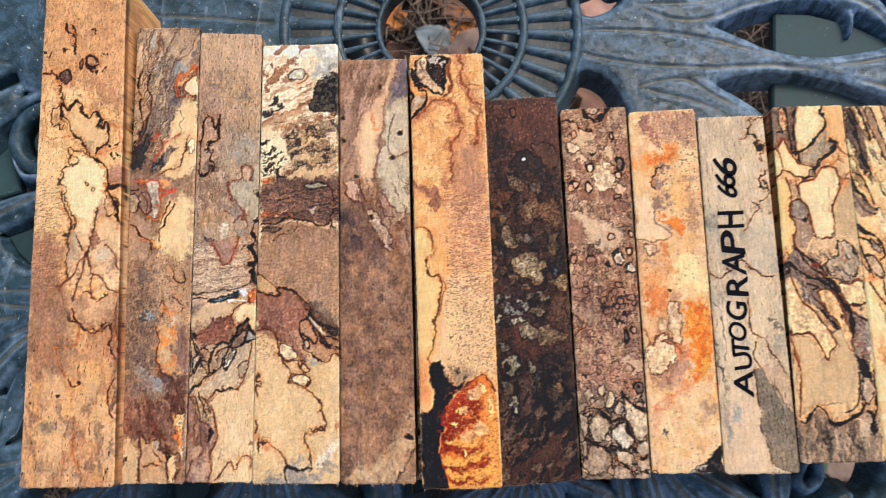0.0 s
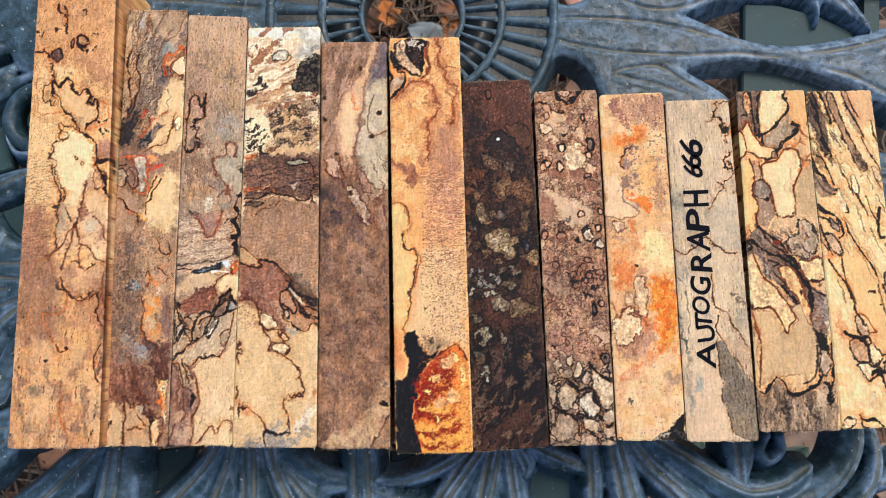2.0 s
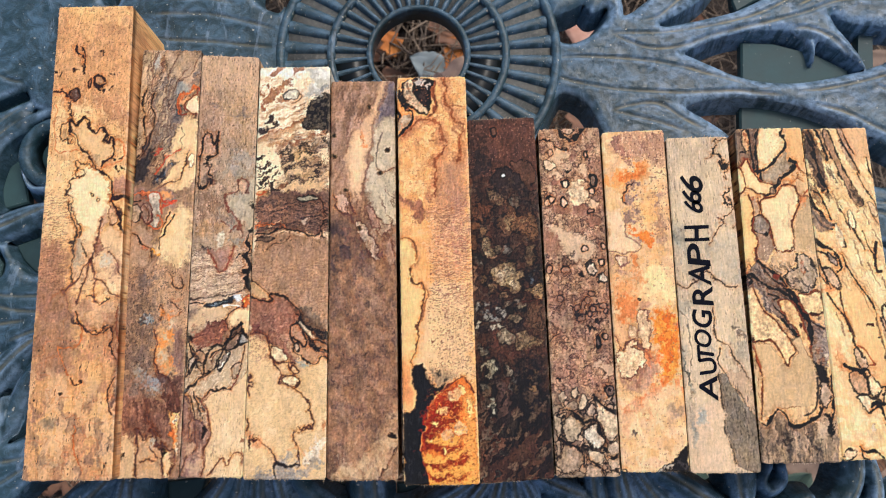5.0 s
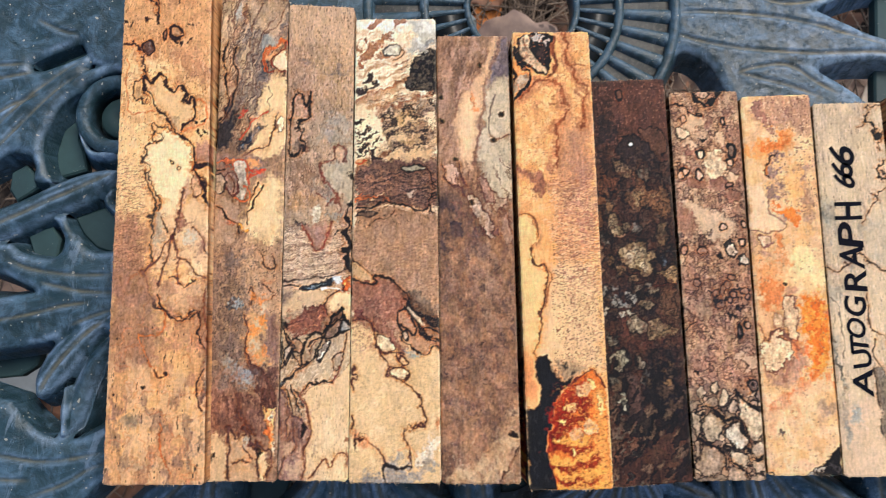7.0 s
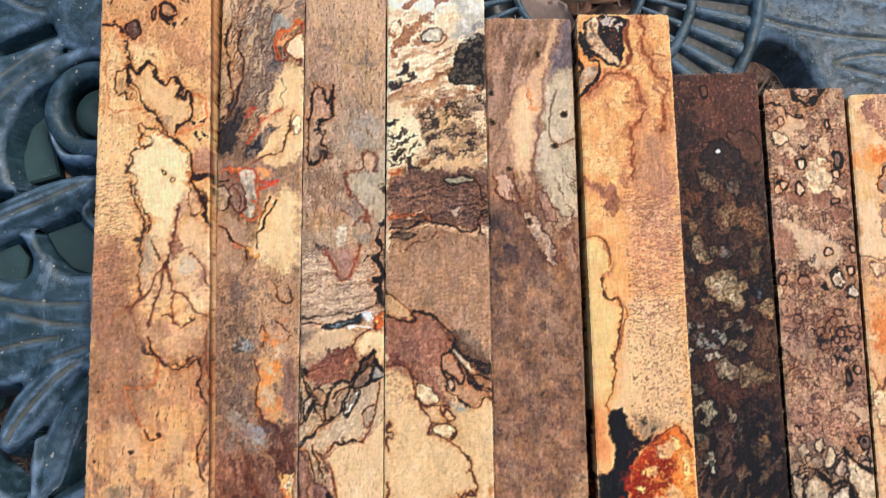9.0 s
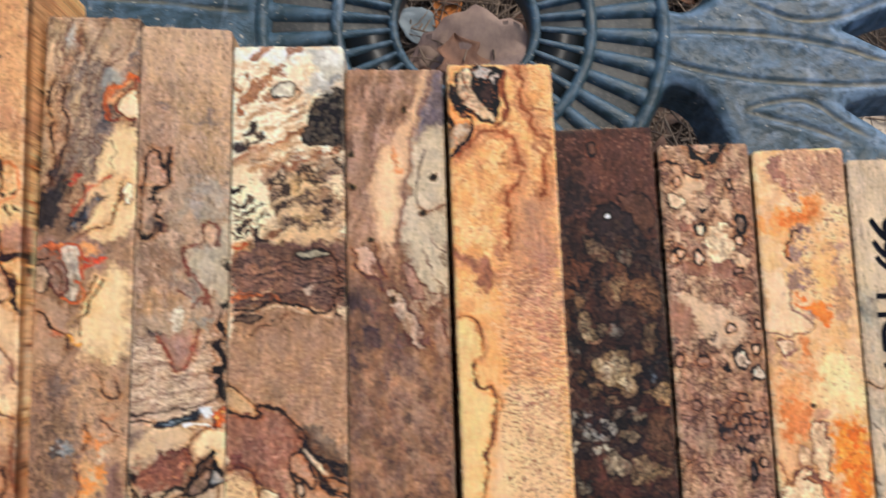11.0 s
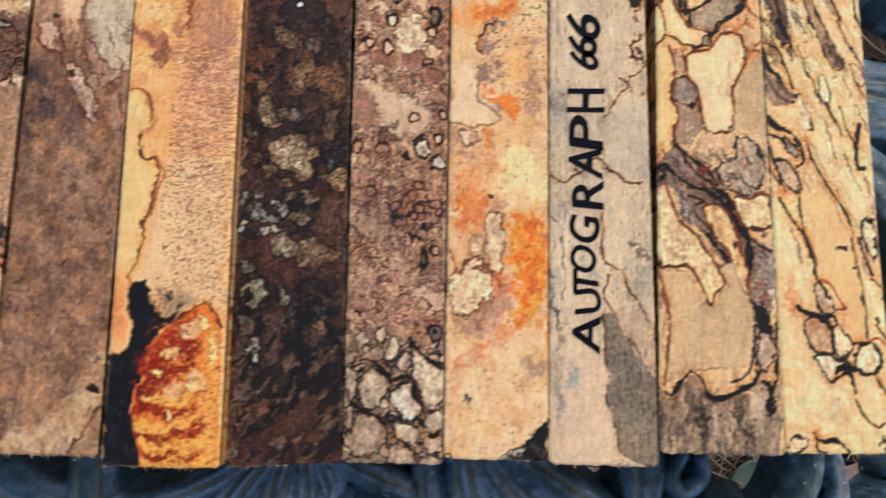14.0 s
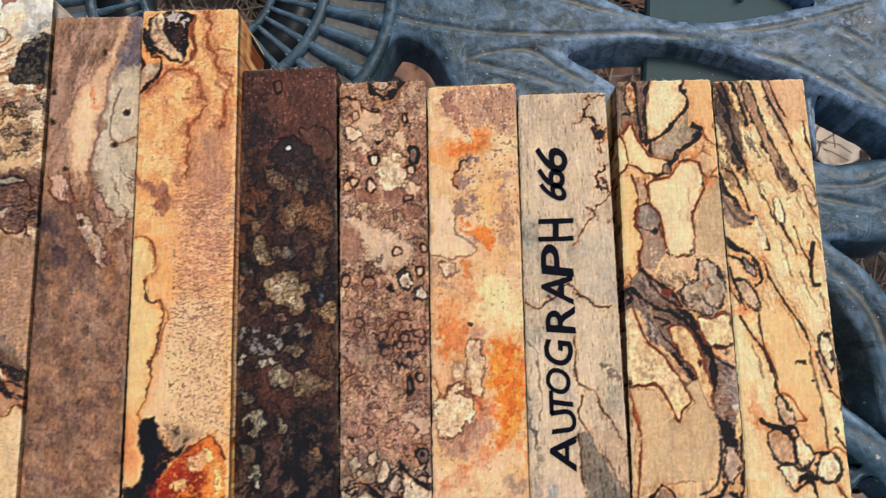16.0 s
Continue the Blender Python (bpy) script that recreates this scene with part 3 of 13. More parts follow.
groove([(67.0, 112.1), (74.2, 112.2), (84.4, 112.1), (96.8, 113.4), (111.4, 116.0), (122.0, 119.2), (132.9, 124.6), (139.5, 128.9)], 0.62)
groove([(67.0, 112.1), (73.9, 108.5), (81.9, 106.0), (92.2, 106.9), (102.7, 110.7), (113.2, 113.1), (125.8, 115.8), (138.4, 118.9), (149.2, 122.7), (161.7, 123.4), (176.1, 122.3)], 0.62)
groove([(78.5, 116.6), (84.9, 118.7), (91.5, 124.1), (97.0, 129.0)], 0.62)
groove([(64.2, 82.9), (72.4, 84.9), (79.5, 85.6), (84.4, 84.0), (90.1, 79.7), (97.7, 75.2)], 0.62)
groove([(65.2, 83.1), (72.1, 81.1), (82.0, 78.4), (92.0, 74.1)], 0.62)
groove([(131.6, 112.8), (137.8, 112.7), (145.6, 109.0), (152.9, 101.5)], 0.62)
groove([(131.1, 88.8), (141.3, 89.4), (151.6, 91.2), (161.0, 93.4), (172.6, 96.4)], 0.62)
groove([(136.6, 84.0), (146.3, 80.9), (155.8, 75.9), (168.7, 67.9)], 0.62)
groove([(134.6, 121.2), (141.1, 124.4), (150.1, 130.3)], 0.62)
groove([(158.6, 90.2), (164.3, 87.5), (170.7, 82.5)], 0.62)
groove([(143.3, 125.1), (156.1, 128.4), (168.8, 130.5)], 0.62)
frond([(134.4, 113.1, 2.5), (137.9, 110.4, 2.3), (139.7, 106.4, 1.6), (139.5, 100.7, 0.4)], (), -1.6)
frond([(72.2, 114.4, 2.0), (69.3, 116.0, 3.3), (69.8, 122.2, 2.5), (68.9, 127.8, 2.5)], (), 0.1, soft=3)
plate([(115.7, 110.3), (127.3, 109.7), (141.7, 105.4), (153.6, 98.4), (153.0, 93.3), (114.2, 94.0)], -6)
plate([(159.9, 119.8), (165.2, 118.1), (162.7, 96.1), (157.0, 96.2)], -6.5)
plate([(113.1, 86.1), (131.1, 84.9), (149.2, 79.1), (150.8, 74.3), (112.1, 75.0)], -6.5)
plate([(113.5, 142.1), (129.7, 141.8), (125.1, 127.9), (115.0, 122.3), (113.8, 125.8)], -5.5)
sheet([(-143.1, 153.0), (-119.1, 152.7), (-116.6, 131.0), (-112.7, 127.6), (-109.6, 130.2), (-108.7, 152.5), (-64.2, 151.7), (-61.9, 131.2), (-57.2, 125.5), (-52.2, 123.7), (-50.0, 126.1), (-48.6, 117.6), (-48.6, 108.9), (-50.1, 99.2), (-55.8, 87.5), (-137.7, 89.0)], 0, 'arm', 3.2)
groove([(-100.8, 123.8), (-85.4, 123.6), (-75.1, 122.7), (-64.8, 120.1), (-52.5, 116.4)], 0.62)
groove([(-98.2, 114.3), (-84.9, 113.0), (-72.7, 112.1), (-62.5, 110.6), (-51.9, 109.6)], 0.62)
groove([(-91.8, 129.0), (-79.5, 129.3), (-67.1, 126.8)], 0.62)
# scroll beside the first blank
round_ring("scroll_ring", -129.0, 72.6, 10.5, 2.4, 0.3, 11)
lathe("scroll_floor", -129.0, 72.6, [(0.1, -4.6), (6.1, -4.6), (6.6, -5.4), (6.6, -11), (0.1, -11)], PLATE, 48)
lathe("scroll_floor", -129.0, 72.6, [(6.3, -9.0), (10.5, -9.0), (10.5, -11), (6.3, -11)], PLATE, 48)
sheet([(-214.1, 154.1), (-139.7, 153.4), (-137.5, 98.0), (-140.5, 96.4), (-147.1, 93.5), (-153.7, 90.7), (-155.8, 89.1), (-155.4, 87.3), (-151.9, 87.3), (-146.9, 89.0), (-140.3, 91.9), (-138.5, 92.4), (-137.4, 90.1), (-138.9, 87.2), (-131.8, 90.0), (-123.5, 93.5), (-123.3, 87.0), (-130.8, 86.2), (-135.0, 84.7), (-138.3, 82.6), (-140.2, 80.2), (-141.8, 79.3), (-143.9, 77.9), (-146.6, 75.0), (-148.6, 70.8), (-150.8, 65.6), (-151.1, 61.3), (-149.9, 56.1), (-148.2, 51.5), (-153.4, 51.6), (-153.3, 56.2), (-155.5, 60.0), (-160.5, 60.8), (-163.7, 59.1), (-173.2, 54.0), (-198.6, 46.1)], 0, 'scroll_arm', 3.2)
groove([(-140.3, 90.5), (-148.4, 84.5), (-156.4, 78.0), (-164.3, 70.2), (-173.6, 60.9)], 0.62)
groove([(-140.1, 86.0), (-146.6, 81.3), (-154.5, 73.5), (-160.8, 66.7), (-168.5, 58.2)], 0.62)
groove([(-151.5, 79.6), (-159.7, 76.3), (-164.5, 73.7), (-174.1, 68.7)], 0.62)
groove([(-154.8, 86.2), (-160.2, 85.4), (-165.1, 84.6), (-175.1, 83.9)], 0.62)
groove([(-157.0, 89.0), (-165.4, 88.7), (-175.4, 88.9)], 0.62)
groove([(-154.7, 103.9), (-150.0, 101.1), (-144.9, 99.2), (-141.5, 98.8)], 0.62)
groove([(-137.7, 69.8), (-134.2, 64.5), (-128.3, 61.8)], 0.62)
frond([(-125.7, 61.4, 1.0), (-131.8, 59.9, 2.0), (-136.8, 60.4, 1.5), (-139.5, 64.8, 1.2), (-140.8, 69.1, 0.7)], (), -0.6, soft=2.5)
frond([(-127.8, 54.2, 0.7), (-132.6, 52.2, 3.3), (-139.9, 48.5, 5.2), (-147.9, 45.2, 5.2), (-155.8, 41.4, 5.2), (-165.3, 37.7, 5.5), (-178.1, 35.2, 4.8)], (0.05,), 0.6)
sheet([(-184.9, 35.7), (-162.2, 32.9), (-158.9, 32.7), (-155.5, 30.0), (-150.6, 28.4), (-145.8, 28.3), (-143.8, 30.6), (-143.3, 34.0), (-144.9, 37.4), (-146.8, 40.5), (-143.4, 40.7), (-141.3, 36.8), (-137.8, 32.6), (-133.7, 29.5), (-123.0, 27.6), (-122.3, 5.2), (-130.3, 6.4), (-139.9, 6.3), (-143.8, 3.5), (-150.9, 2.1), (-160.3, 0.7), (-182.3, -0.4), (-183.6, 16.8), (-161.2, 16.5), (-151.7, 17.6), (-151.1, 18.2), (-155.0, 20.3), (-161.6, 23.4), (-184.7, 32.4)], 0, 'leaf', 3.2)
groove([(-160.3, 28.6), (-153.7, 25.1), (-145.5, 23.3), (-137.4, 22.5), (-124.5, 22.5)], 0.62)
groove([(-149.4, 20.6), (-143.7, 19.2), (-137.2, 17.7), (-124.3, 16.9)], 0.62)
groove([(-170.3, 8.5), (-160.8, 9.5), (-151.3, 11.2), (-141.8, 13.4), (-133.5, 14.4)], 0.62)
groove([(-140.3, 7.4), (-133.7, 10.0), (-126.6, 12.3)], 0.62)
frond([(-128.0, 9.9, 1.3), (-135.0, 5.2, 3.8), (-141.1, -1.1, 5.1), (-145.8, -7.6, 4.4), (-147.8, -11.9, 2.2)], (-0.05,), 0.3)
frond([(-127.7, 4.3, 1.6), (-132.6, -2.5, 3.5), (-136.4, -11.5, 3.8), (-138.6, -19.3, 3.8), (-140.6, -24.4, 2.2), (-141.3, -26.3, 0.6)], (), -1.6)
frond([(-140.3, -10.9, 0.9), (-140.5, -17.1, 2.0), (-140.5, -24.0, 1.3)], (0.3,), 0.2)
sheet([(-181.7, -9.5), (-157.9, -13.7), (-155.5, -15.2), (-152.2, -18.9), (-147.2, -23.2), (-141.7, -25.5), (-135.4, -25.0), (-123.8, -21.9), (-123.3, -35.2), (-128.7, -37.5), (-133.2, -41.9), (-142.1, -49.6), (-178.6, -52.2)], 0, 'leaf', 3.4)
groove([(-168.0, -27.7), (-158.6, -29.5), (-147.6, -31.5), (-138.3, -31.1), (-126.7, -29.1)], 0.62)
groove([(-167.5, -35.3), (-158.2, -36.3), (-148.1, -36.9)], 0.62)
groove([(-151.7, -42.3), (-139.5, -38.1), (-132.7, -34.3), (-126.6, -32.1)], 0.62)
frond([(-130.3, 48.9, 1.0), (-131.7, 45.5, 1.5), (-128.4, 41.7, 1.7)], (), -2)
plate([(-141.9, 130.4), (-124.7, 130.2), (-123.7, 95.0), (-134.4, 94.1), (-149.8, 90.7), (-159.7, 88.6), (-160.6, 92.7), (-150.1, 96.2)], -6)
plate([(-142.7, 74.0), (-148.0, 69.6), (-150.0, 61.6), (-149.0, 54.0), (-140.2, 56.4), (-141.3, 62.3), (-143.2, 66.8)], -7)
plate([(-162.5, 55.6), (-158.3, 58.0), (-155.1, 55.0), (-153.9, 50.6), (-160.4, 46.4), (-162.9, 49.9)], -5)
plate([(-142.1, 40.9), (-133.0, 44.1), (-126.7, 41.4), (-126.3, 28.6), (-135.0, 31.3), (-139.4, 35.7)], -5)
plate([(-156.5, 36.7), (-149.0, 38.4), (-146.1, 34.4), (-147.2, 28.0), (-153.8, 28.2)], -5)
plate([(-178.3, 3.4), (-153.1, 5.3), (-156.0, -4.0), (-160.9, -7.2), (-177.6, -8.4)], -14)
sheet([(145.7, 85.9), (166.1, 82.9), (172.5, 76.3), (177.5, 71.9), (186.3, 64.7), (201.3, 54.0), (199.0, 33.3), (181.9, 49.5), (178.1, 55.0), (174.9, 57.5), (171.9, 61.4), (166.1, 65.7), (159.7, 69.7), (153.9, 74.9), (145.3, 79.9)], 0, 'arm', 3.2)
groove([(159.1, 79.9), (166.7, 73.3), (173.2, 69.0), (186.1, 62.5)], 0.62)
groove([(163.4, 74.4), (175.4, 63.7), (185.3, 54.3)], 0.62)
sheet([(147.9, 54.1), (158.5, 52.9), (165.3, 53.6), (173.4, 54.8), (177.4, 54.8), (178.7, 52.9), (176.2, 49.2), (172.6, 45.7), (169.7, 43.5), (171.6, 40.8), (172.4, 37.4), (170.4, 34.4), (166.2, 33.2), (157.1, 33.9), (146.6, 34.9)], -0.2, 'leaf', 3)
groove([(150.1, 48.0), (160.7, 47.5), (166.1, 48.4), (173.3, 51.5)], 0.62)
groove([(149.9, 45.3), (160.3, 42.8), (166.8, 41.5)], 0.62)
sheet([(146.9, 39.8), (152.4, 34.6), (161.7, 26.8), (167.3, 18.8), (169.7, 11.0), (170.0, 4.3), (168.3, -4.6), (165.8, -11.5), (164.1, -14.4), (162.7, -10.9), (161.2, -3.4), (160.8, 2.3), (159.0, 9.4), (155.7, 15.9), (151.3, 22.3), (146.0, 25.9)], 0, 'leaf', 3)
groove([(149.5, 29.5), (157.4, 22.5), (162.3, 14.6), (164.6, 4.3), (165.4, -3.6)], 1.3)
sheet([(145.8, 1.7), (153.6, -6.1), (158.9, -10.3), (164.8, -15.9), (168.4, -17.1), (174.0, -21.4), (187.2, -29.3), (185.9, -41.2), (176.5, -36.7), (167.2, -31.1), (161.5, -25.1), (156.9, -20.2), (151.6, -15.9), (145.0, -10.9)], -0.4, 'leaf', 3)
groove([(147.6, -7.4), (156.1, -12.4), (162.0, -17.1), (166.7, -20.5), (177.2, -27.4)], 1.3)
frond([(192.2, 17.3, 3.9), (180.0, 12.1, 4.1), (174.1, 11.4, 3.6), (171.1, 10.2, 1.8)], (0.1,), -0.3)
frond([(153.9, 77.1, 1.4), (153.4, 69.7, 1.8), (153.6, 62.4, 1.4), (154.0, 56.6, 0.5)], (), -3)
frond([(159.2, -20.3, 0.5), (155.2, -22.8, 1.8), (151.2, -25.8, 2.0), (144.6, -30.1, 1.8)], (), -2.5)
frond([(156.8, -41.3, 2.5), (165.8, -36.8, 3.0), (174.7, -33.5, 3.5), (187.6, -29.3, 3.7)], (0.3,), -1)
frond([(-101.6, -35.0, 2.9), (-110.6, -44.3, 6.4), (-119.3, -52.6, 7.1), (-131.0, -62.5, 7.4)], (0.1,), -0.4)
frond([(-96.2, -32.5, 4.6), (-97.3, -43.7, 6.7), (-98.6, -53.9, 7.4), (-100.8, -67.3, 7.3)], (-0.1, 0.4), 0)
frond([(-63.2, -33.3, 3.6), (-68.3, -43.6, 4.6), (-76.9, -53.1, 5.3), (-88.8, -65.1, 6.0)], (0.2,), -0.2)
frond([(-60.5, -33.3, 3.2), (-62.6, -44.5, 4.6), (-66.6, -55.0, 5.3), (-71.2, -68.0, 5.9)], (0.1,), -0.1)
frond([(-56.0, -33.4, 3.2), (-55.8, -44.7, 5.0), (-55.7, -55.3, 5.6), (-55.4, -68.3, 6.3)], (-0.3, 0.3), 0)
frond([(-51.6, -33.5, 3.2), (-48.4, -44.9, 4.4), (-43.9, -55.5, 4.9), (-38.9, -68.8, 5.9)], (-0.2, 0.5), -0.1)
frond([(-47.3, -34.6, 2.9), (-38.3, -45.2, 4.3), (-27.6, -49.3, 3.6), (-16.9, -49.2, 2.8)], (), -1)
frond([(-45.3, -45.0, 2.8), (-38.2, -53.7, 5.3), (-31.1, -65.7, 6.3)], (0,), -0.6)
frond([(-21.2, -32.5, 5.7), (-20.9, -45.5, 6.0), (-20.4, -57.4, 5.6), (-20.5, -70.0, 5.6)], (-0.4, 0.3), 0.2, name='bar')
frond([(-9.9, -55.3, 3.2), (-20.5, -52.1, 2.1), (-32.0, -51.9, 2.8), (-36.1, -58.1, 2.5)], (), -0.9, name='curl')
frond([(-16.0, -49.5, 2.1), (-6.3, -49.4, 2.8), (5.2, -44.8, 3.9), (15.4, -38.7, 3.2)], (0.2,), -0.8)
frond([(-11.7, -54.4, 2.8), (-2.9, -58.9, 3.9), (7.7, -58.3, 4.6)], (), -1)
frond([(20.4, -37.0, 2.9), (13.3, -46.3, 4.6), (5.1, -57.2, 4.9), (-3.0, -68.0, 5.2)], (0, 0.5), -0.2)
frond([(22.9, -37.0, 2.9), (20.0, -48.2, 5.0), (17.3, -59.2, 5.3), (14.4, -70.8, 5.2)], (-0.3, 0.3), 0)
frond([(25.6, -37.1, 2.9), (26.6, -48.3, 4.6), (27.9, -59.4, 4.9), (30.1, -71.2, 5.2)], (0,), -0.1)
frond([(28.1, -38.8, 2.1), (31.4, -44.6, 3.2), (31.6, -48.9, 1.6)], (0.2,), 0.5)
frond([(30.5, -38.5, 2.5), (39.3, -43.2, 3.9), (47.1, -46.3, 3.2), (50.0, -48.2, 0.9)], (-0.2,), -0.3)
frond([(51.6, -36.0, 3.2), (52.4, -47.3, 3.6), (52.2, -60.0, 3.5), (51.9, -71.7, 3.5)], (0.2,), -0.2, name='bar')
frond([(59.2, -36.2, 3.6), (61.2, -47.4, 5.3), (63.6, -60.3, 6.0), (65.8, -72.9, 6.3)], (-0.3, 0.3), -0.1)
frond([(63.7, -36.3, 3.2), (70.2, -45.9, 4.6), (78.5, -53.8, 4.9), (88.4, -63.4, 5.3)], (0, 0.5), -0.1)
frond([(68.0, -37.2, 2.9), (79.2, -44.0, 4.3), (91.0, -52.0, 4.8), (101.2, -56.5, 4.8), (111.9, -55.1, 4.4), (118.4, -51.0, 3.9), (121.1, -48.5, 1.6)], (-0.35,), 0.2)
frond([(99.5, -37.1, 5.7), (99.7, -44.6, 5.0), (99.7, -50.9, 2.8), (99.7, -54.5, 0.5)], (0.3,), -0.1)
frond([(109.1, -38.3, 1.8), (106.5, -43.1, 2.3), (108.5, -46.6, 2.3), (112.9, -43.6, 2.3), (113.4, -38.4, 1.6)], (), -1.2, name='curl')
frond([(137.0, -33.6, 3.9), (135.1, -43.1, 4.5), (130.5, -50.8, 4.4), (122.4, -56.7, 4.8), (112.3, -61.4, 4.6)], (-0.4,), 0.1)
frond([(141.9, -36.4, 2.2), (142.8, -46.0, 2.9), (140.2, -54.5, 3.2), (132.8, -62.0, 3.9)], (0,), -0.5)
frond([(142.5, -54.6, 2.5), (150.0, -51.3, 3.6), (161.6, -44.7, 4.6)], (0,), -0.6)
plate([(-94.4, -39.9), (-75.8, -38.5), (-79.2, -49.3), (-93.9, -54.3)], -12)
plate([(-47.8, -41.0), (-27.2, -41.5), (-27.2, -48.7), (-40.2, -50.2)], -12)
plate([(-12.4, -41.9), (13.9, -42.5), (0.5, -54.9), (-12.5, -51.0)], -13)
plate([(34.0, -48.2), (54.5, -47.8), (51.9, -61.1), (29.8, -60.6)], -11)
plate([(87.7, -47.3), (99.6, -41.2), (98.1, -48.5), (93.0, -53.0)], -16)


build_casting(-262, 262, -118, 205)


def bench_frame():
    """Rim bars and legs that carry the seat, beyond the leaves."""
    for y in (-190, 330):
        bar([(-420, y, 12), (-140, y, 12), (140, y, 12), (420, y, 12)], (), -1, 16, name="rim_bar")
    for x in (-400, 400):
        bar([(x, -190, 12), (x, -20, 12), (x, 160, 12), (x, 330, 12)], (), -1, 16, name="rim_bar")
        for y in (-190, 330):
            prof = [(15, -448.0), (17, -445), (10, -300), (12, -150), (15, -17)]
            lathe("leg", x, y, prof + [(0.1, -17), (0.1, -448.0)], PAINT, 20)
    # the scrollwork runs on to the rim
    for x in (-230, -120, 0, 120, 230):
        bar([(x * 0.75, -75, 7), (x * 0.9, -110, 9), (x * 1.1, -150, 8), (x * 1.2, -190, 6)], (0,), -0.5)
        bar([(x * 0.75, 150, 8), (x * 0.9, 200, 10), (x * 1.1, 260, 9), (x * 1.2, 330, 6)], (0,), -0.5)
    for y in (-40, 110, 215):
        bar([(215, y, 10), (270, y + 8, 11), (330, y, 9), (400, y, 7)], (0,), -0.3)
        bar([(-200, y, 10), (-265, y + 8, 11), (-330, y, 9), (-400, y, 7)], (0,), -0.3)


bench_frame()

# ---- the pen blanks: sawn sticks of spalted wood laid side by side ----
class Figure:
    """The figure of one blank's upper face. Places are mm from its far left corner: across, and down its length."""

    def __init__(self, wide, tall, seed, base, other, streak=0.5, scale=6.0):
        self.wide, self.tall, self.seed = wide, tall, seed
        self.nx, self.ny = int(wide / 0.2) + 1, int(tall / 0.2) + 1
        x, y = np.meshgrid(np.linspace(0, wide, self.nx), np.linspace(0, tall, self.ny))
        self.x, self.y, self.count = x, y, 0
        self.nx1, self.ny1 = fbm(x / 2.2, y / 2.2, seed + 90, 4), fbm(x / 2.2, y / 2.2, seed + 95, 4)
        self.fx, self.fy = fbm(x / 0.7, y / 0.7, seed + 60, 3), fbm(x / 0.7, y / 0.7, seed + 65, 3)
        a = fbm(x / scale, y / scale / (1 + 2 * streak), seed, 5)
        g = fbm(x / 0.5, y / 5.0, seed + 5, 4)
        f = step(a + 0.35 * g, -0.7, 0.7)
        self.c = np.array(srgb(*base)) * (1 - f[..., None]) + np.array(srgb(*other)) * f[..., None]

    def blend(self, mask, colour):
        self.c += (np.array(srgb(*colour)) - self.c) * np.clip(mask, 0, 1)[..., None]

    def rim(self, d, soft, much):
        """A broken brown thread where a stain stopped."""
        if soft < 0.75:
            thread = step(0.13 - np.abs(d + 0.15 * self.fx), -0.1, 0.1) * step(self.ny1 + 0.4 * self.fy, -0.15, 0.35)
            self.c *= 1 - 0.6 * much * thread[..., None] * np.array((0.5, 0.7, 0.8))

    def fringe(self, dist, width):
        """The rusty stain that a zone line bleeds into the wood beside it."""
        near = np.exp(-np.maximum(dist - width * 0.5, 0) / (0.25 + 0.35 * width)) * (0.75 + 0.5 * self.fx)
        self.c *= 1 - np.clip(near, 0, 1)[..., None] * np.array((0.14, 0.35, 0.5))

    def warped(self, rough, fine=0.42):
        return self.x + rough * self.nx1 + rough * fine * self.fx, self.y + rough * self.ny1 + rough * fine * self.fy

    def spot(self, colour, cx, cy, rx, ry, turn=0, soft=0.4, rough=0.75, much=1.0):
        """A stain: an ellipse with a wandering rim."""
        x, y = self.warped(rough)
        c, s = math.cos(radians(turn)), math.sin(radians(turn))
        u, v = ((x - cx) * c + (y - cy) * s) / rx, (-(x - cx) * s + (y - cy) * c) / ry
        d = (np.hypot(u, v) - 1) * min(rx, ry)
        self.blend(much * step(-d, -soft, soft), colour)
        self.rim(d, soft, much)

    def area(self, colour, points, soft=0.35, rough=0.8, much=1.0):
        """A stain with a cornered outline."""
        x, y = self.warped(rough)
        inside, dist = np.zeros(x.shape, bool), np.full(x.shape, 1e9)
        for (ax, ay), (bx, by) in zip(points, points[1:] + points[:1]):
            t = np.clip(((x - ax) * (bx - ax) + (y - ay) * (by - ay)) / ((bx - ax) ** 2 + (by - ay) ** 2 + 1e-9), 0, 1)
            dist = np.minimum(dist, np.hypot(x - ax - t * (bx - ax), y - ay - t * (by - ay)))
            if ay != by:
                inside ^= ((ay > y) != (by > y)) & (x < (bx - ax) * (y - ay) / (by - ay) + ax)
        self.blend(much * step(np.where(inside, dist, -dist), -soft, soft), colour)
        self.rim(np.where(inside, -dist, dist), soft, much)

    def line(self, colour, width, points, rough=0.45, much=1.0, soft=0.16):
        """A zone line: a thin, jagged vein of varying width."""
        x, y = self.warped(rough, 0.22)
        dist = np.full(x.shape, 1e9)
        points = glide(points, 3 * len(points)) if len(points) > 2 else points
        for (ax, ay), (bx, by) in zip(points, points[1:]):
            t = np.clip(((x - ax) * (bx - ax) + (y - ay) * (by - ay)) / ((bx - ax) ** 2 + (by - ay) ** 2 + 1e-9), 0, 1)
            dist = np.minimum(dist, np.hypot(x - ax - t * (bx - ax), y - ay - t * (by - ay)))
        w = (0.05 + width * 0.25) * (1 + 0.7 * self.nx1 + 0.25 * self.fy)
        if much > 0.75 and soft < 0.3:
            self.fringe(dist, width)
        self.blend(much * step(w - dist, -soft, soft), colour)

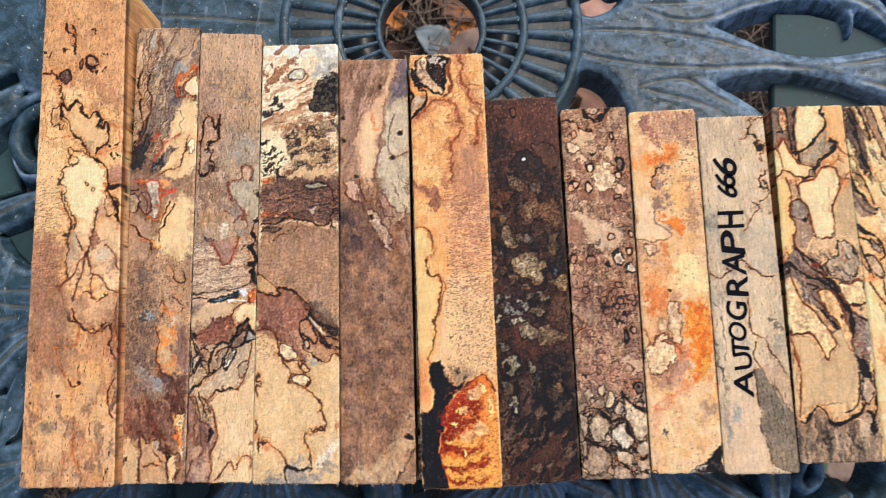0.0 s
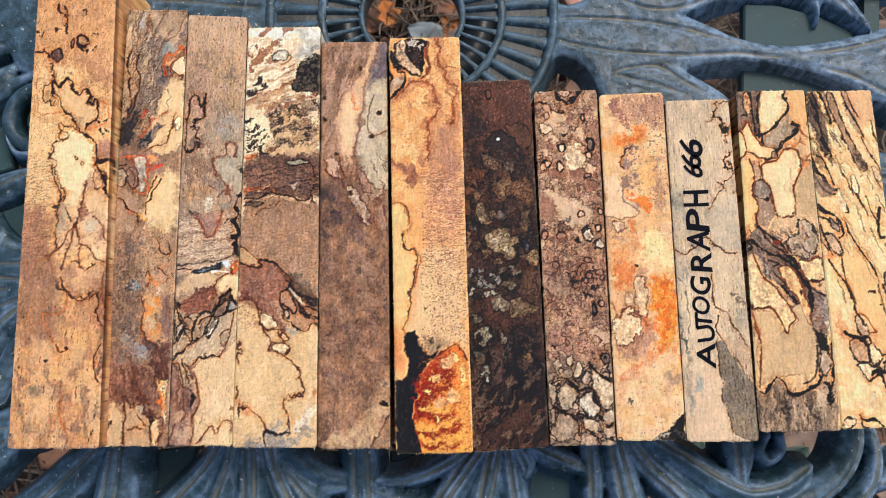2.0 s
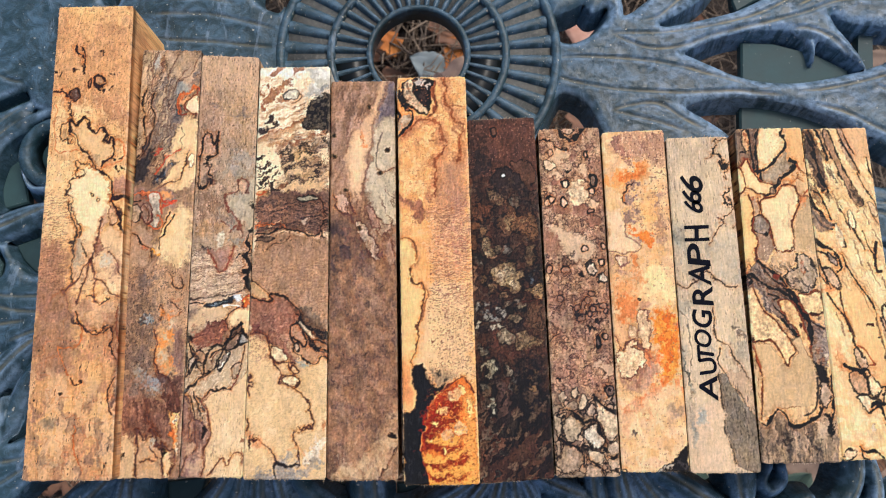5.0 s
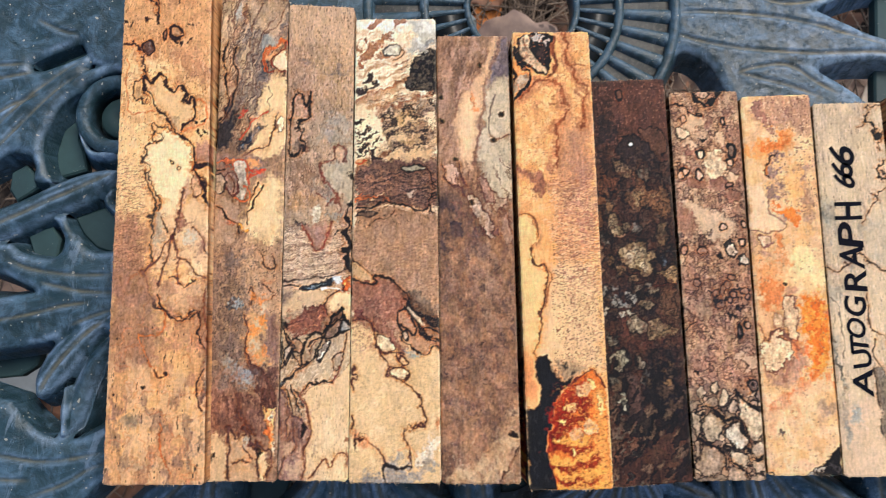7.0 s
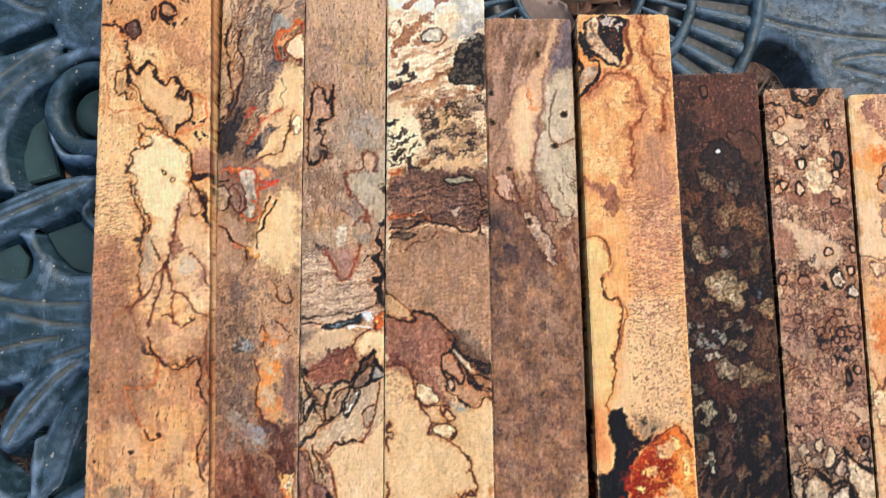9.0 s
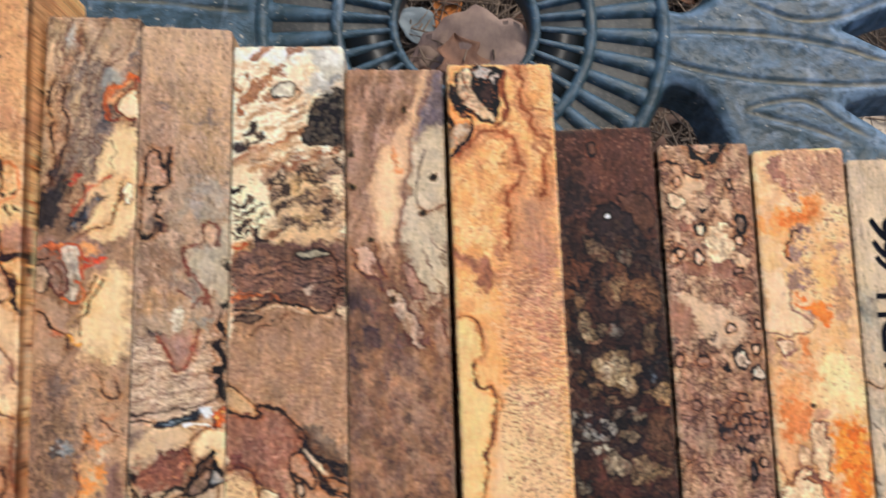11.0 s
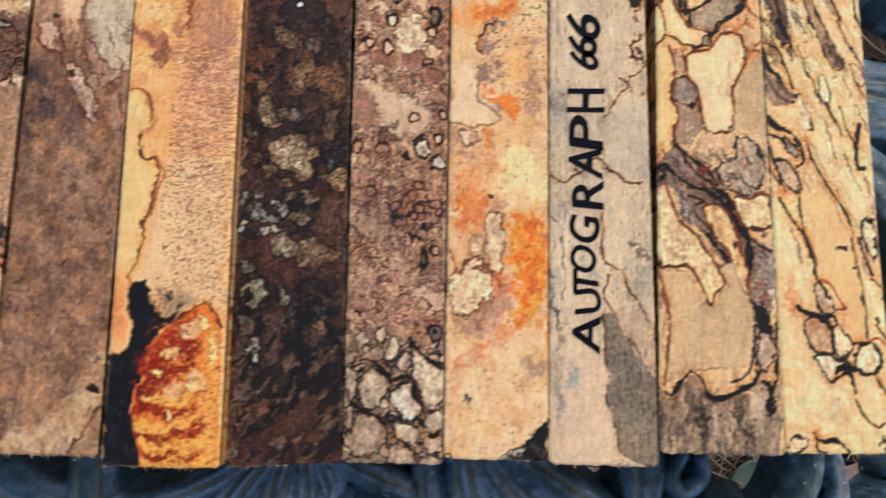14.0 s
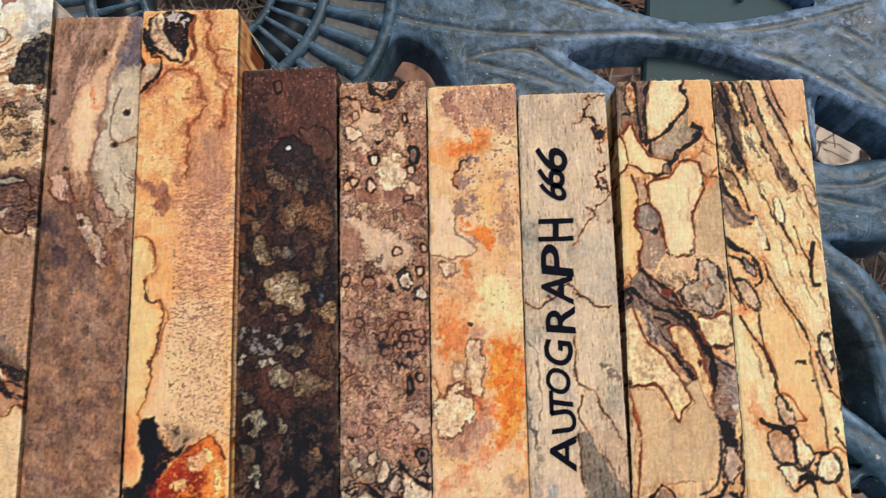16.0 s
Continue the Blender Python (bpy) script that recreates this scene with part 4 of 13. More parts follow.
    def isle(self, colour, points, rim=None, width=0.6, inner=None, soft=0.3, rough=0.6, much=0.88):
        """A rounded patch with a crumbled fill, often paler inside, and a broken dark zone line for its rim."""
        self.count += 7
        x, y = self.warped(rough, 0.5)
        d = outline_distance(x, y, curved(points, 3))
        crumb = fbm(self.x / 1.1, self.y / 1.3, self.seed + self.count, 4, 0.6)
        if rim:
            self.c *= 1 - (0.5 * np.exp(-np.maximum(d, 0) / (0.4 + 0.5 * width)) * (d > -width))[..., None] * np.array((0.45, 0.6, 0.7))
        mask = step(-d, -soft, soft)
        self.blend(much * mask * (0.8 + 0.2 * step(crumb, -0.6, 0.2)), colour)
        if inner:
            self.blend(0.7 * step(-d + 0.9 * self.nx1 + 0.5 * self.fx, 0.3, 1.5), inner)
        self.c *= np.exp(mask * (0.3 * crumb - 0.06))[..., None]
        if rim:
            w = (0.05 + width * 0.25) * np.clip(1 + 0.9 * self.nx1 + 0.4 * self.fy, 0.1, 2.2)
            self.blend(0.9 * step(w - np.abs(d), -0.2, 0.2), rim)

    def loop(self, colour, width, cx, cy, rx, ry, turn=0, fill=None, rough=0.4):
        """A closed zone line round a patch."""
        if fill:
            self.spot(fill, cx, cy, rx, ry, turn, 0.25, rough)
        c, s = math.cos(radians(turn)), math.sin(radians(turn))
        ring = [(cx + rx * math.cos(t) * c - ry * math.sin(t) * s, cy + rx * math.cos(t) * s + ry * math.sin(t) * c) for t in np.linspace(0, math.tau, 13)]
        self.line(colour, width, ring, rough)

    def mottle(self, colour, size, cover, y0=-9, y1=999, x0=-9, x1=999, stretch=1.0, soft=0.25, much=0.7, fade=3.0, turn=0.0):
        """Clouded patches between two lengths of the blank; cover is the share that they take."""
        self.count += 7
        c, s = math.cos(radians(turn)), math.sin(radians(turn))
        x, y = self.warped(0.5)
        u, v = x * c + y * s, -x * s + y * c
        n = fbm(u / size, v / size / stretch, self.seed + self.count, 5, 0.55)
        lim = 0.9 - 1.8 * cover
        zone = step(self.y + 2 * self.nx1, y0 - fade, y0 + fade) * step(-self.y + 2 * self.nx1, -y1 - fade, -y1 + fade)
        zone = zone * step(self.x + 3.5 * self.nx1, x0 - 1.8, x0 + 1.8) * step(-self.x + 3.5 * self.nx1, -x1 - 1.8, -x1 + 1.8)
        self.blend(much * zone * step(n, lim - soft, lim + soft), colour)

    def contours(self, colour, width, size, y0=-9, y1=999, x0=-9, x1=999, levels=(0.0,), stretch=1.0, turn=0.0, much=0.8, rough=0.6):
        """Thin wandering zone lines, closing where they will."""
        self.count += 7
        c, s = math.cos(radians(turn)), math.sin(radians(turn))
        x, y = self.warped(rough, 0.5)
        u, v = (x * c + y * s) / size, (-x * s + y * c) / size / stretch
        n = fbm(u, v, self.seed + self.count, 3, 0.45)
        gy, gx = np.gradient(n, 0.2)
        slope = np.hypot(gx, gy) + 0.02
        zone = step(self.y + 3 * self.nx1, y0 - 2, y0 + 2) * step(-self.y + 3 * self.nx1, -y1 - 2, -y1 + 2)
        zone = zone * step(self.x + self.nx1, x0 - 0.6, x0 + 0.6) * step(-self.x + self.nx1, -x1 - 0.6, -x1 + 0.6)
        for level in levels:
            d = np.abs(n - level) / slope
            w = width * 0.5 * np.clip(1 + 0.9 * self.ny1, 0.15, 2)
            self.blend(much * zone * step(w - d, -0.14, 0.14), colour)

    def islands(self, fill, rim, width, size, share, y0=-9, y1=999, x0=-9, x1=999, stretch=1.0, turn=0.0, much=1.0, rough=0.6, inner=None, seed=0):
        """Patches that share one outline: filled, rimmed by a dark zone line, paler or darker inside."""
        self.count += 7
        c, s = math.cos(radians(turn)), math.sin(radians(turn))
        x, y = self.warped(rough, 0.4)
        u, v = (x * c + y * s) / size, (-x * s + y * c) / size / stretch
        n = fbm(u, v, self.seed + self.count + seed, 3, 0.45)
        lim = np.quantile(n, 1 - share)
        gy, gx = np.gradient(n, 0.2)
        d = (n - lim) / (np.hypot(gx, gy) + 0.03)
        zone = step(self.y + 3 * self.nx1, y0 - 2, y0 + 2) * step(-self.y + 3 * self.nx1, -y1 - 2, -y1 + 2)
        zone = zone * step(self.x + self.nx1, x0 - 0.6, x0 + 0.6) * step(-self.x + self.nx1, -x1 - 0.6, -x1 + 0.6)
        if rim:
            self.c *= 1 - (0.5 * zone * np.exp(-np.abs(d) / 0.5))[..., None] * np.array((0.5, 0.7, 0.8))
        self.blend(much * zone * step(d, -0.12, 0.12), fill)
        if inner:
            self.blend(0.8 * much * zone * step(d + 0.5 * self.fx, 0.5, 1.1), inner)
        if rim:
            w = width * 0.5 * np.clip(1 + 0.9 * self.ny1, 0.15, 2)
            self.blend(much * zone * step(w - np.abs(d), -0.13, 0.13), rim)

    def cells(self, line, width, size, y0, y1, fills=(), x0=-9, x1=999, much=1.0, some=1.0, fade=2.0, stretch=1.0):
        """Zone lines that close into cells, each cell with one of the fill colours."""
        self.count += 7
        rng = np.random.default_rng(self.seed * 31 + self.count)
        x, y = self.warped(0.5, 0.5)
        y = y / stretch
        gx, gy = np.floor(x / size).astype(int), np.floor(y / size).astype(int)
        pts = rng.random((80, 400, 3))
        first, second, pick = np.full(x.shape, 1e9), np.full(x.shape, 1e9), np.zeros(x.shape)
        for i in (-2, -1, 0, 1, 2):
            for j in (-2, -1, 0, 1, 2):
                p = pts[(gx + i) % 80, (gy + j) % 400]
                d = np.hypot(x - (gx + i + p[..., 0]) * size, y - (gy + j + p[..., 1]) * size)
                near = d < first
                second = np.where(near, first, np.minimum(second, d))
                pick = np.where(near, p[..., 2], pick)
                first = np.where(near, d, first)
        zone = step(self.y + 3 * self.nx1, y0 - fade, y0 + fade) * step(-self.y + 3 * self.nx1, -y1 - fade, -y1 + fade)
        zone = zone * step(self.x + self.nx1, x0 - 0.6, x0 + 0.6) * step(-self.x + self.nx1, -x1 - 0.6, -x1 + 0.6)
        rim = second - first
        for k, colour in enumerate(fills):
            mine = (pick >= k / len(fills) * some) & (pick < (k + 1) / len(fills) * some)
            self.blend(much * zone * mine * step(rim, width * 0.4, width * 1.2), colour)
        self.blend(much * zone * (pick < some) * step(width * (0.7 + 0.5 * self.nx1) - rim, -0.2, 0.2), line)

    def flecks(self, colour, share, y0=-9, y1=999, x0=-9, x1=999, fine=0.5, tall=2.0, much=0.7):
        """Short dark or pale ticks along the grain."""
        self.count += 7
        n = value_noise(self.x / fine, self.y / fine / tall, self.seed + self.count) * 0.6 + value_noise(self.x / fine * 2.1, self.y / fine / tall * 2.1, self.seed + self.count + 3) * 0.4
        lim = np.quantile(n, 1 - share)
        zone = (self.y + 3 * self.nx1 > y0) & (self.y + 3 * self.nx1 < y1) & (self.x > x0) & (self.x < x1)
        self.blend(much * zone * step(n, lim - 0.03, lim + 0.03), colour)


def weathered(fig):
    """Uneven tone over the whole face: clouds, streaks and crumbs of three sizes."""
    x, y, s = fig.x, fig.y, fig.seed
    cloud, streak = fbm(x / 4.5, y / 8, s + 200, 4), fbm(x / 0.8, y / 2.6, s + 210, 4)
    crumb = fbm(x / 0.55, y / 0.6, s + 220, 2)
    calm = 1 - 0.72 * step(fig.c.mean(-1), 0.2, 0.52)
    c = fig.c * np.exp(calm * (0.16 * cloud + 0.12 * streak + 0.12 * crumb))[..., None]
    # faint veins, close-set clouds
    wx, wy = x + 0.9 * fig.nx1, y + 0.9 * fig.ny1
    marble = np.exp(-((fbm(wx / 2.4, wy / 4.0, s + 260, 3) / 0.07) ** 2))
    c *= np.exp(calm * (0.13 * fbm(wx / 1.3, wy / 1.9, s + 265, 3) - 0.2 * marble * step(fig.fx, -0.6, 0.4)))[..., None]
    tone = calm * (0.6 * fbm(x / 3.2, y / 5.5, s + 250, 4) + 0.4 * fbm(x / 1.1, y / 1.6, s + 255, 3))
    c = c * np.exp(0.17 * tone[..., None] * np.array((0.45, 0.0, -0.7)))
    hue = (0.45 + 0.55 * calm) * fbm(wx / 2.0, wy / 2.6, s + 275, 4)
    c = c * np.exp(0.13 * hue[..., None] * np.array((0.12, 0.16, -0.45)))
    # crisp edges, small crumbs of fibre
    wide = sum(np.roll(np.roll(c, i, 0), j, 1) for i in (-2, 0, 2) for j in (-2, 0, 2)) / 9
    c = np.clip(c + 0.85 * (c - wide), 0.55 * c, 1.3 * c)
    c *= np.exp(0.08 * calm * fbm(x / 0.28, y / 0.34, s + 230, 2))[..., None]
    light = c.mean(-1, keepdims=True)
    warm = step(light, 0.1, 0.45) * step((c[..., :1] - c[..., 2:]) / (c[..., :1] + 1e-4), 0.35, 0.7)
    c = c * (1 - warm + warm * np.array((0.99, 0.955, 1.0)))
    c[..., 2] *= 1 - 0.02 * step(light[..., 0], 0.12, 0.4)
    # furred, bruised sawn edges
    edge = np.minimum(np.minimum(x, fig.wide - x), np.minimum(y, fig.tall - y)) + 0.25 * fbm(x / 0.6, y / 0.6, s + 240, 2)
    fur = np.exp(-np.maximum(edge, 0) / 0.22) * step(fbm(x / 3, y / 3, s + 245, 3), -0.35, 0.35)
    c += (np.array((0.72, 0.55, 0.36)) - c) * (0.4 * fur)[..., None]
    return np.clip(1.14 * c * (np.maximum(light, 1e-4) / 0.5) ** 0.29, 0.003, 0.9)


def torn_fibres(fig, rim, top, count=760):
    """Short pale fibres that the saw left standing along the upper edges."""
    rng = np.random.default_rng(fig.seed + 3)
    mid, n = rim.mean(0), len(rim)
    rim_v = np.roll(rim, -3, 0) - np.roll(rim, 3, 0)
    verts, faces = [], []
    for k in rng.integers(0, n, count):
        if fbm(np.array(k / 26.0), np.array(fig.seed * 1.7), 3, 3) < -0.15:
            continue
        along = rim_v[k] / (np.linalg.norm(rim_v[k]) + 1e-9)
        out = np.array((along[1], -along[0], 0.0))
        out = out if out @ (rim[k] - mid) > 0 else -out
        size = rng.uniform(0.2, 0.75) * MM * (1.5 if abs(along[0]) > 0.7 else 1.0)
        way = out * rng.uniform(0.3, 1.0) + along * rng.normal(0, 0.5) + np.array((0, 0, rng.uniform(-0.3, 0.7)))
        side = np.array((-way[1], way[0], 0.0))
        side *= rng.uniform(0.05, 0.11) * MM / (np.linalg.norm(side) + 1e-9)
        foot = rim[k] - out * 0.15 * MM - np.array((0, 0, 0.1 * MM))
        b = len(verts)
        verts += [foot + side, foot - side, foot + np.array((0, 0, 0.12 * MM)), foot + way * size]
        faces += [(b, b + 1, b + 3), (b + 1, b + 2, b + 3), (b + 2, b, b + 3)]
    return mesh_of("fibre_fringe", [tuple(v) for v in verts], faces, FIBRE, False)


def blank(fig, far_left, far_right, near_left, near_right, top, label):
    """A sawn stick under its figured face; corners in mm on the seat, edges slightly furred by the saw."""
    fig.c = weathered(fig)
    nx, ny = fig.nx, fig.ny
    u, v = (fig.x / fig.wide)[..., None], (fig.y / fig.tall)[..., None]
    fl, fr, nl, nr = (np.array(p, float) for p in (far_left, far_right, near_left, near_right))
    xy = (fl * (1 - u) + fr * u) * (1 - v) + (nl * (1 - u) + nr * u) * v
    rag = 0.09 * fbm(fig.x / 0.7, fig.y / 0.7, fig.seed + 40, 3)
    edge = np.minimum(np.minimum(fig.x, fig.wide - fig.x), np.minimum(fig.y, fig.tall - fig.y))
    ends = np.minimum(fig.y, fig.tall - fig.y)
    xy[..., 0] += rag * (edge < 0.2)
    xy[..., 1] += rag * (edge < 0.2) * np.where(ends < 0.2, 1.7, 1.0)
    # worn corners
    sides, r = np.minimum(fig.x, fig.wide - fig.x), 1.1
    a, b = np.maximum(r - sides, 0), np.maximum(r - ends, 0)
    over = np.maximum(np.hypot(a, b) - r, 0) / np.maximum(np.hypot(a, b), 1e-6)
    xy[..., 0] += a * over * np.where(fig.x < fig.wide / 2, 1, -1)
    xy[..., 1] += b * over * np.where(fig.y < fig.tall / 2, -1, 1)
    z = top - 0.35 * np.clip(1 - edge / 0.4, 0, 1) ** 2 + 0.05 * fbm(fig.x / 3, fig.y / 9, fig.seed + 44, 3)
    verts = [np.concatenate([xy, z[..., None]], -1).reshape(-1, 3)]
    cols = [fig.c.reshape(-1, 3)]
    faces = [grid_faces(nx, ny)[:, ::-1]]
    index = np.arange(nx * ny).reshape(ny, nx)
    rim = np.concatenate([index[0, :-1], index[:-1, -1], index[-1, :0:-1], index[:0:-1, 0]])
    height, rows = top - SEAT * 1000, 8
    start, previous = nx * ny, rim
    inner = fig.c.reshape(-1, 3)
    rim_x, rim_y = fig.x.reshape(-1)[rim], fig.y.reshape(-1)[rim]
    for k in range(1, rows + 1):
        f = k / rows
        ring = verts[0][rim].copy()
        ring[:, 2] -= f * (height - 0.3)
        shift = np.clip(np.round((f * height + fbm(rim_x / 2, rim_y / 2 + f * 3, fig.seed + 70, 2)) / 0.2), 0, min(nx, ny) // 2 - 2).astype(int)
        iy, ix = rim // nx, rim % nx
        side = (ix == 0) | (ix == nx - 1)
        ix = np.where(side, np.where(ix == 0, shift, nx - 1 - shift), ix)
        iy = np.where(side, iy, np.where(iy == 0, shift, ny - 1 - shift))
        verts.append(ring)
        cols.append(inner[iy * nx + ix])
        now = start + np.arange(len(rim))
        faces.append(np.stack([previous, np.roll(previous, -1), np.roll(now, -1), now], -1)[:, ::-1])
        previous, start = now, start + len(rim)
    verts, faces = np.concatenate(verts) * MM, np.concatenate(faces)
    me = bpy.data.meshes.new("pen_blank")
    me.vertices.add(len(verts)), me.loops.add(faces.size), me.polygons.add(len(faces))
    me.vertices.foreach_set("co", verts.reshape(-1))
    me.loops.foreach_set("vertex_index", faces.reshape(-1))
    me.polygons.foreach_set("loop_start", np.arange(len(faces)) * 4)
    me.polygons.foreach_set("use_smooth", np.ones(len(faces), bool))
    me.update(calc_edges=True)
    me.validate()
    colour = np.ones((len(verts), 4), np.float32)
    colour[:, :3] = np.concatenate(cols)
    me.attributes.new("figure", "FLOAT_COLOR", "POINT").data.foreach_set("color", colour.reshape(-1))
    me.materials.append(WOOD)
    ob = tagged(new("pen_blank", me), label, "wood blank", "pen blanks in a row")
    part("fibre_fringe", torn_fibres(fig, verts[rim], top), ob, "pale torn wood fibres along the sawn edges")
    return ob


def ink_letter(parent, character, x0, x1, y0, y1, lean):
    """One marker letter, read from the side: its foot towards the right edge (x1), its start at the near end (y1)."""
    curve = bpy.data.curves.new("letter", "FONT")
    curve.body, curve.offset, curve.extrude, curve.resolution_u = character, 0.018, 0.0, 6
    tmp = new("letter", curve)
    me = bpy.data.meshes.new_from_object(tmp.evaluated_get(bpy.context.evaluated_depsgraph_get()))
    bpy.data.objects.remove(tmp)
    co = np.array([v.co for v in me.vertices])
    lo, hi = co.min(0), co.max(0)
    a, b = (co[:, 0] - lo[0]) / (hi[0] - lo[0]), (co[:, 1] - lo[1]) / (hi[1] - lo[1])
    a = a + lean * (b - 0.5) + 0.03 * np.sin(b * 5 + x0)
    x, y = x1 - (x1 - x0) * b + 0.12 * np.sin(a * 4 + y0), y1 - (y1 - y0) * a
    quad = [np.array(p) for p in SIGNED]
    u, v = (x / 20.0)[:, None], (y / 102.5)[:, None]
    xy = (quad[0] * (1 - u) + quad[1] * u) * (1 - v) + (quad[2] * (1 - u) + quad[3] * u) * v
    n = len(co)
    up, down = np.concatenate([xy, np.full((n, 1), 471.62)], 1) * MM, np.concatenate([xy, np.full((n, 1), 471.4)], 1) * MM
    faces = [list(p.vertices) for p in me.polygons]
    flat = mesh_of("letter", np.concatenate([up, down]).tolist(), faces + [[q + n for q in f[::-1]] for f in faces], INK_MAT, False)
    part("letter", flat, parent, "dark blue-black marker letter")


SIGNED = ((76.4, 65), (95.9, 65.1), (75.7, -37.5), (96.3, -37.8))

f = Figure(24.6, 146.1, 10, (230, 178, 114), (208, 152, 98), streak=0.6)
f.mottle((244, 196, 130), 4, 0.5, y1=104, much=0.6, soft=0.6)
f.mottle((214, 160, 104), 1.6, 0.3, y1=104, stretch=2, much=0.4, soft=0.5)
f.area((214, 156, 104), [(-1.3, 5.8), (27, 6.1), (25.9, 37.8), (13.3, 34.4), (7, 32.7), (-0.2, 31)], soft=3, rough=2, much=0.7)
f.area((190, 126, 88), [(12.9, 30.8), (20.3, 32.2), (26.1, 33.9), (25.6, 41), (16.8, 37.7)], soft=2, rough=1.6, much=0.5)
f.area((242, 202, 142), [(6.3, 32.4), (13.3, 35.1), (12.2, 38.9), (5.9, 37.9)], soft=1.2, rough=0.8, much=0.8)
f.area((238, 196, 136), [(1, 33.6), (5.4, 33.7), (5.9, 47.2), (2.2, 48.7)], soft=1.2, rough=0.8, much=0.75)
f.area((236, 192, 134), [(-0.9, 50), (7.9, 50.4), (8.7, 75), (-0.4, 76.5)], soft=2, rough=1.2, much=0.7)
f.flecks((150, 96, 64), 0.07, y1=60, fine=0.36, tall=1.6, much=0.5)
f.mottle((184, 122, 80), 1.2, 0.24, y1=48, much=0.45, soft=0.4)
f.mottle((246, 208, 150), 0.9, 0.24, y0=30, y1=100, stretch=2, much=0.4, soft=0.4)
f.area((230, 190, 134), [(6.2, 38.9), (8.8, 40), (11, 38.1), (12.7, 41.3), (16.6, 42.2), (19.8, 45.4), (20.8, 48.6), (18.7, 51.1), (16.6, 53.5), (12.2, 49.5), (9, 46.3), (6.6, 43)], soft=0.4, rough=0.5, much=0.9)
f.spot((176, 148, 112), 15, 51.1, 2.3, 1.4, 35, rough=1.2, soft=0.8, much=0.6)
f.spot((176, 148, 112), 13.7, 49.3, 1.5, 0.9, 35, rough=1.2, soft=0.8, much=0.6)
f.area((220, 176, 118), [(3.5, 39.8), (6.3, 39.2), (6.7, 43), (5.9, 45.3), (3.8, 44)], soft=0.4, rough=0.4, much=0.85)
f.spot((180, 124, 84), 4.7, 42.1, 0.5, 1.2, 0, soft=0.6, much=0.6)
f.area((242, 212, 158), [(7.5, 56.7), (12.3, 53.6), (16.6, 55.1), (19.3, 58.8), (20.3, 64.3), (19.7, 69), (17.4, 75.4), (14.3, 72.3), (10.6, 71.4), (7.8, 66.1), (7.1, 61.4)], soft=0.6, rough=0.6, much=0.95)
f.area((194, 134, 104), [(20.9, 56.5), (26.4, 57.5), (25.9, 62.8), (21, 62.8)], soft=0.8, rough=0.8, much=0.8)
f.area((228, 188, 138), [(14.3, 72.3), (17.7, 75.4), (21.1, 72.1), (25.2, 75.2), (25.4, 91.8), (22.2, 93.3), (17.4, 89), (12.7, 91.7), (10, 87.2), (10, 77.3)], soft=0.8, rough=0.8, much=0.85)
f.area((176, 158, 130), [(10.2, 75.3), (12.9, 75.4), (14.2, 79.6), (12.9, 83.4), (10.6, 85.7), (9.8, 81.1)], soft=1, rough=1.1, much=0.75)
f.spot((206, 190, 162), 19.1, 82.7, 2.1, 2.1, 0, rough=1.3, soft=0.9, much=0.75)
f.spot((240, 210, 156), 21.6, 90.6, 1.9, 1.9, 0, rough=1, soft=0.8, much=0.8)
f.spot((240, 210, 156), 14.4, 74.3, 2.1, 1.8, 0, rough=1, soft=0.8, much=0.8)
f.area((166, 112, 84), [(-1.6, 76.5), (7.8, 77.3), (9.6, 90.2), (7.7, 94.9), (-1.2, 97.8)], soft=2, rough=1.8, much=0.8)
f.area((204, 158, 116), [(10.9, 94.7), (22.5, 94.8), (23.6, 103.9), (15.2, 102.4)], soft=1, rough=1.2, much=0.75)
f.spot((214, 170, 122), 5.9, 94.6, 1.2, 2.0, 20, rough=1, soft=0.8, much=0.7)
f.mottle((136, 86, 66), 1.0, 0.34, y0=62, y1=92, x1=9, stretch=0.22, turn=-6, much=0.55, soft=0.4)
f.mottle((198, 140, 102), 1.0, 0.3, y0=62, y1=96, x1=10, stretch=0.22, turn=-8, much=0.5, soft=0.4)
f.mottle((180, 132, 98), 1.2, 0.3, y0=80, y1=104, x0=9, stretch=0.6, turn=-20, much=0.5, soft=0.4)
f.area((160, 98, 76), [(16.2, 75.4), (17.7, 76), (18.2, 78.2), (20.6, 78.5), (18.2, 79.5), (16.4, 81.3)], soft=0.6, rough=0.7, much=0.8)
f.area((196, 142, 114), [(18.7, 65.9), (19.7, 69.7), (17.7, 75.4), (16.5, 75.4), (17.6, 70.5)], soft=0.8, rough=0.7, much=0.65)
f.spot((76, 44, 42), 9.7, 21.9, 0.6, 1.4, -8, rough=0.8, soft=0.3)
f.spot((76, 44, 42), 6.6, 22.1, 0.6, 0.8, 0, rough=0.8, soft=0.3)
f.spot((76, 44, 42), 2.2, 22.8, 0.4, 1.1, 0, rough=0.8, soft=0.3)
f.spot((76, 44, 42), 0.4, 22.5, 0.5, 0.6, 0, rough=0.8, soft=0.3)
f.spot((76, 44, 42), 16.7, 28.4, 0.6, 0.9, 0, rough=0.8, soft=0.3)
f.spot((76, 44, 42), 18.9, 27.6, 0.3, 0.6, 0, rough=0.8, soft=0.3)
f.spot((76, 44, 42), 19, 23.2, 0.4, 0.4, 0, rough=0.8, soft=0.3)
f.spot((76, 44, 42), 15.6, 16.4, 0.5, 0.5, 0, rough=0.8, soft=0.3)
f.spot((76, 44, 42), 21.2, 22.7, 0.2, 0.2, 0, rough=0.8, soft=0.3)
f.spot((76, 44, 42), 15.1, 27.6, 0.8, 0.6, 0, rough=0.8, soft=0.3)
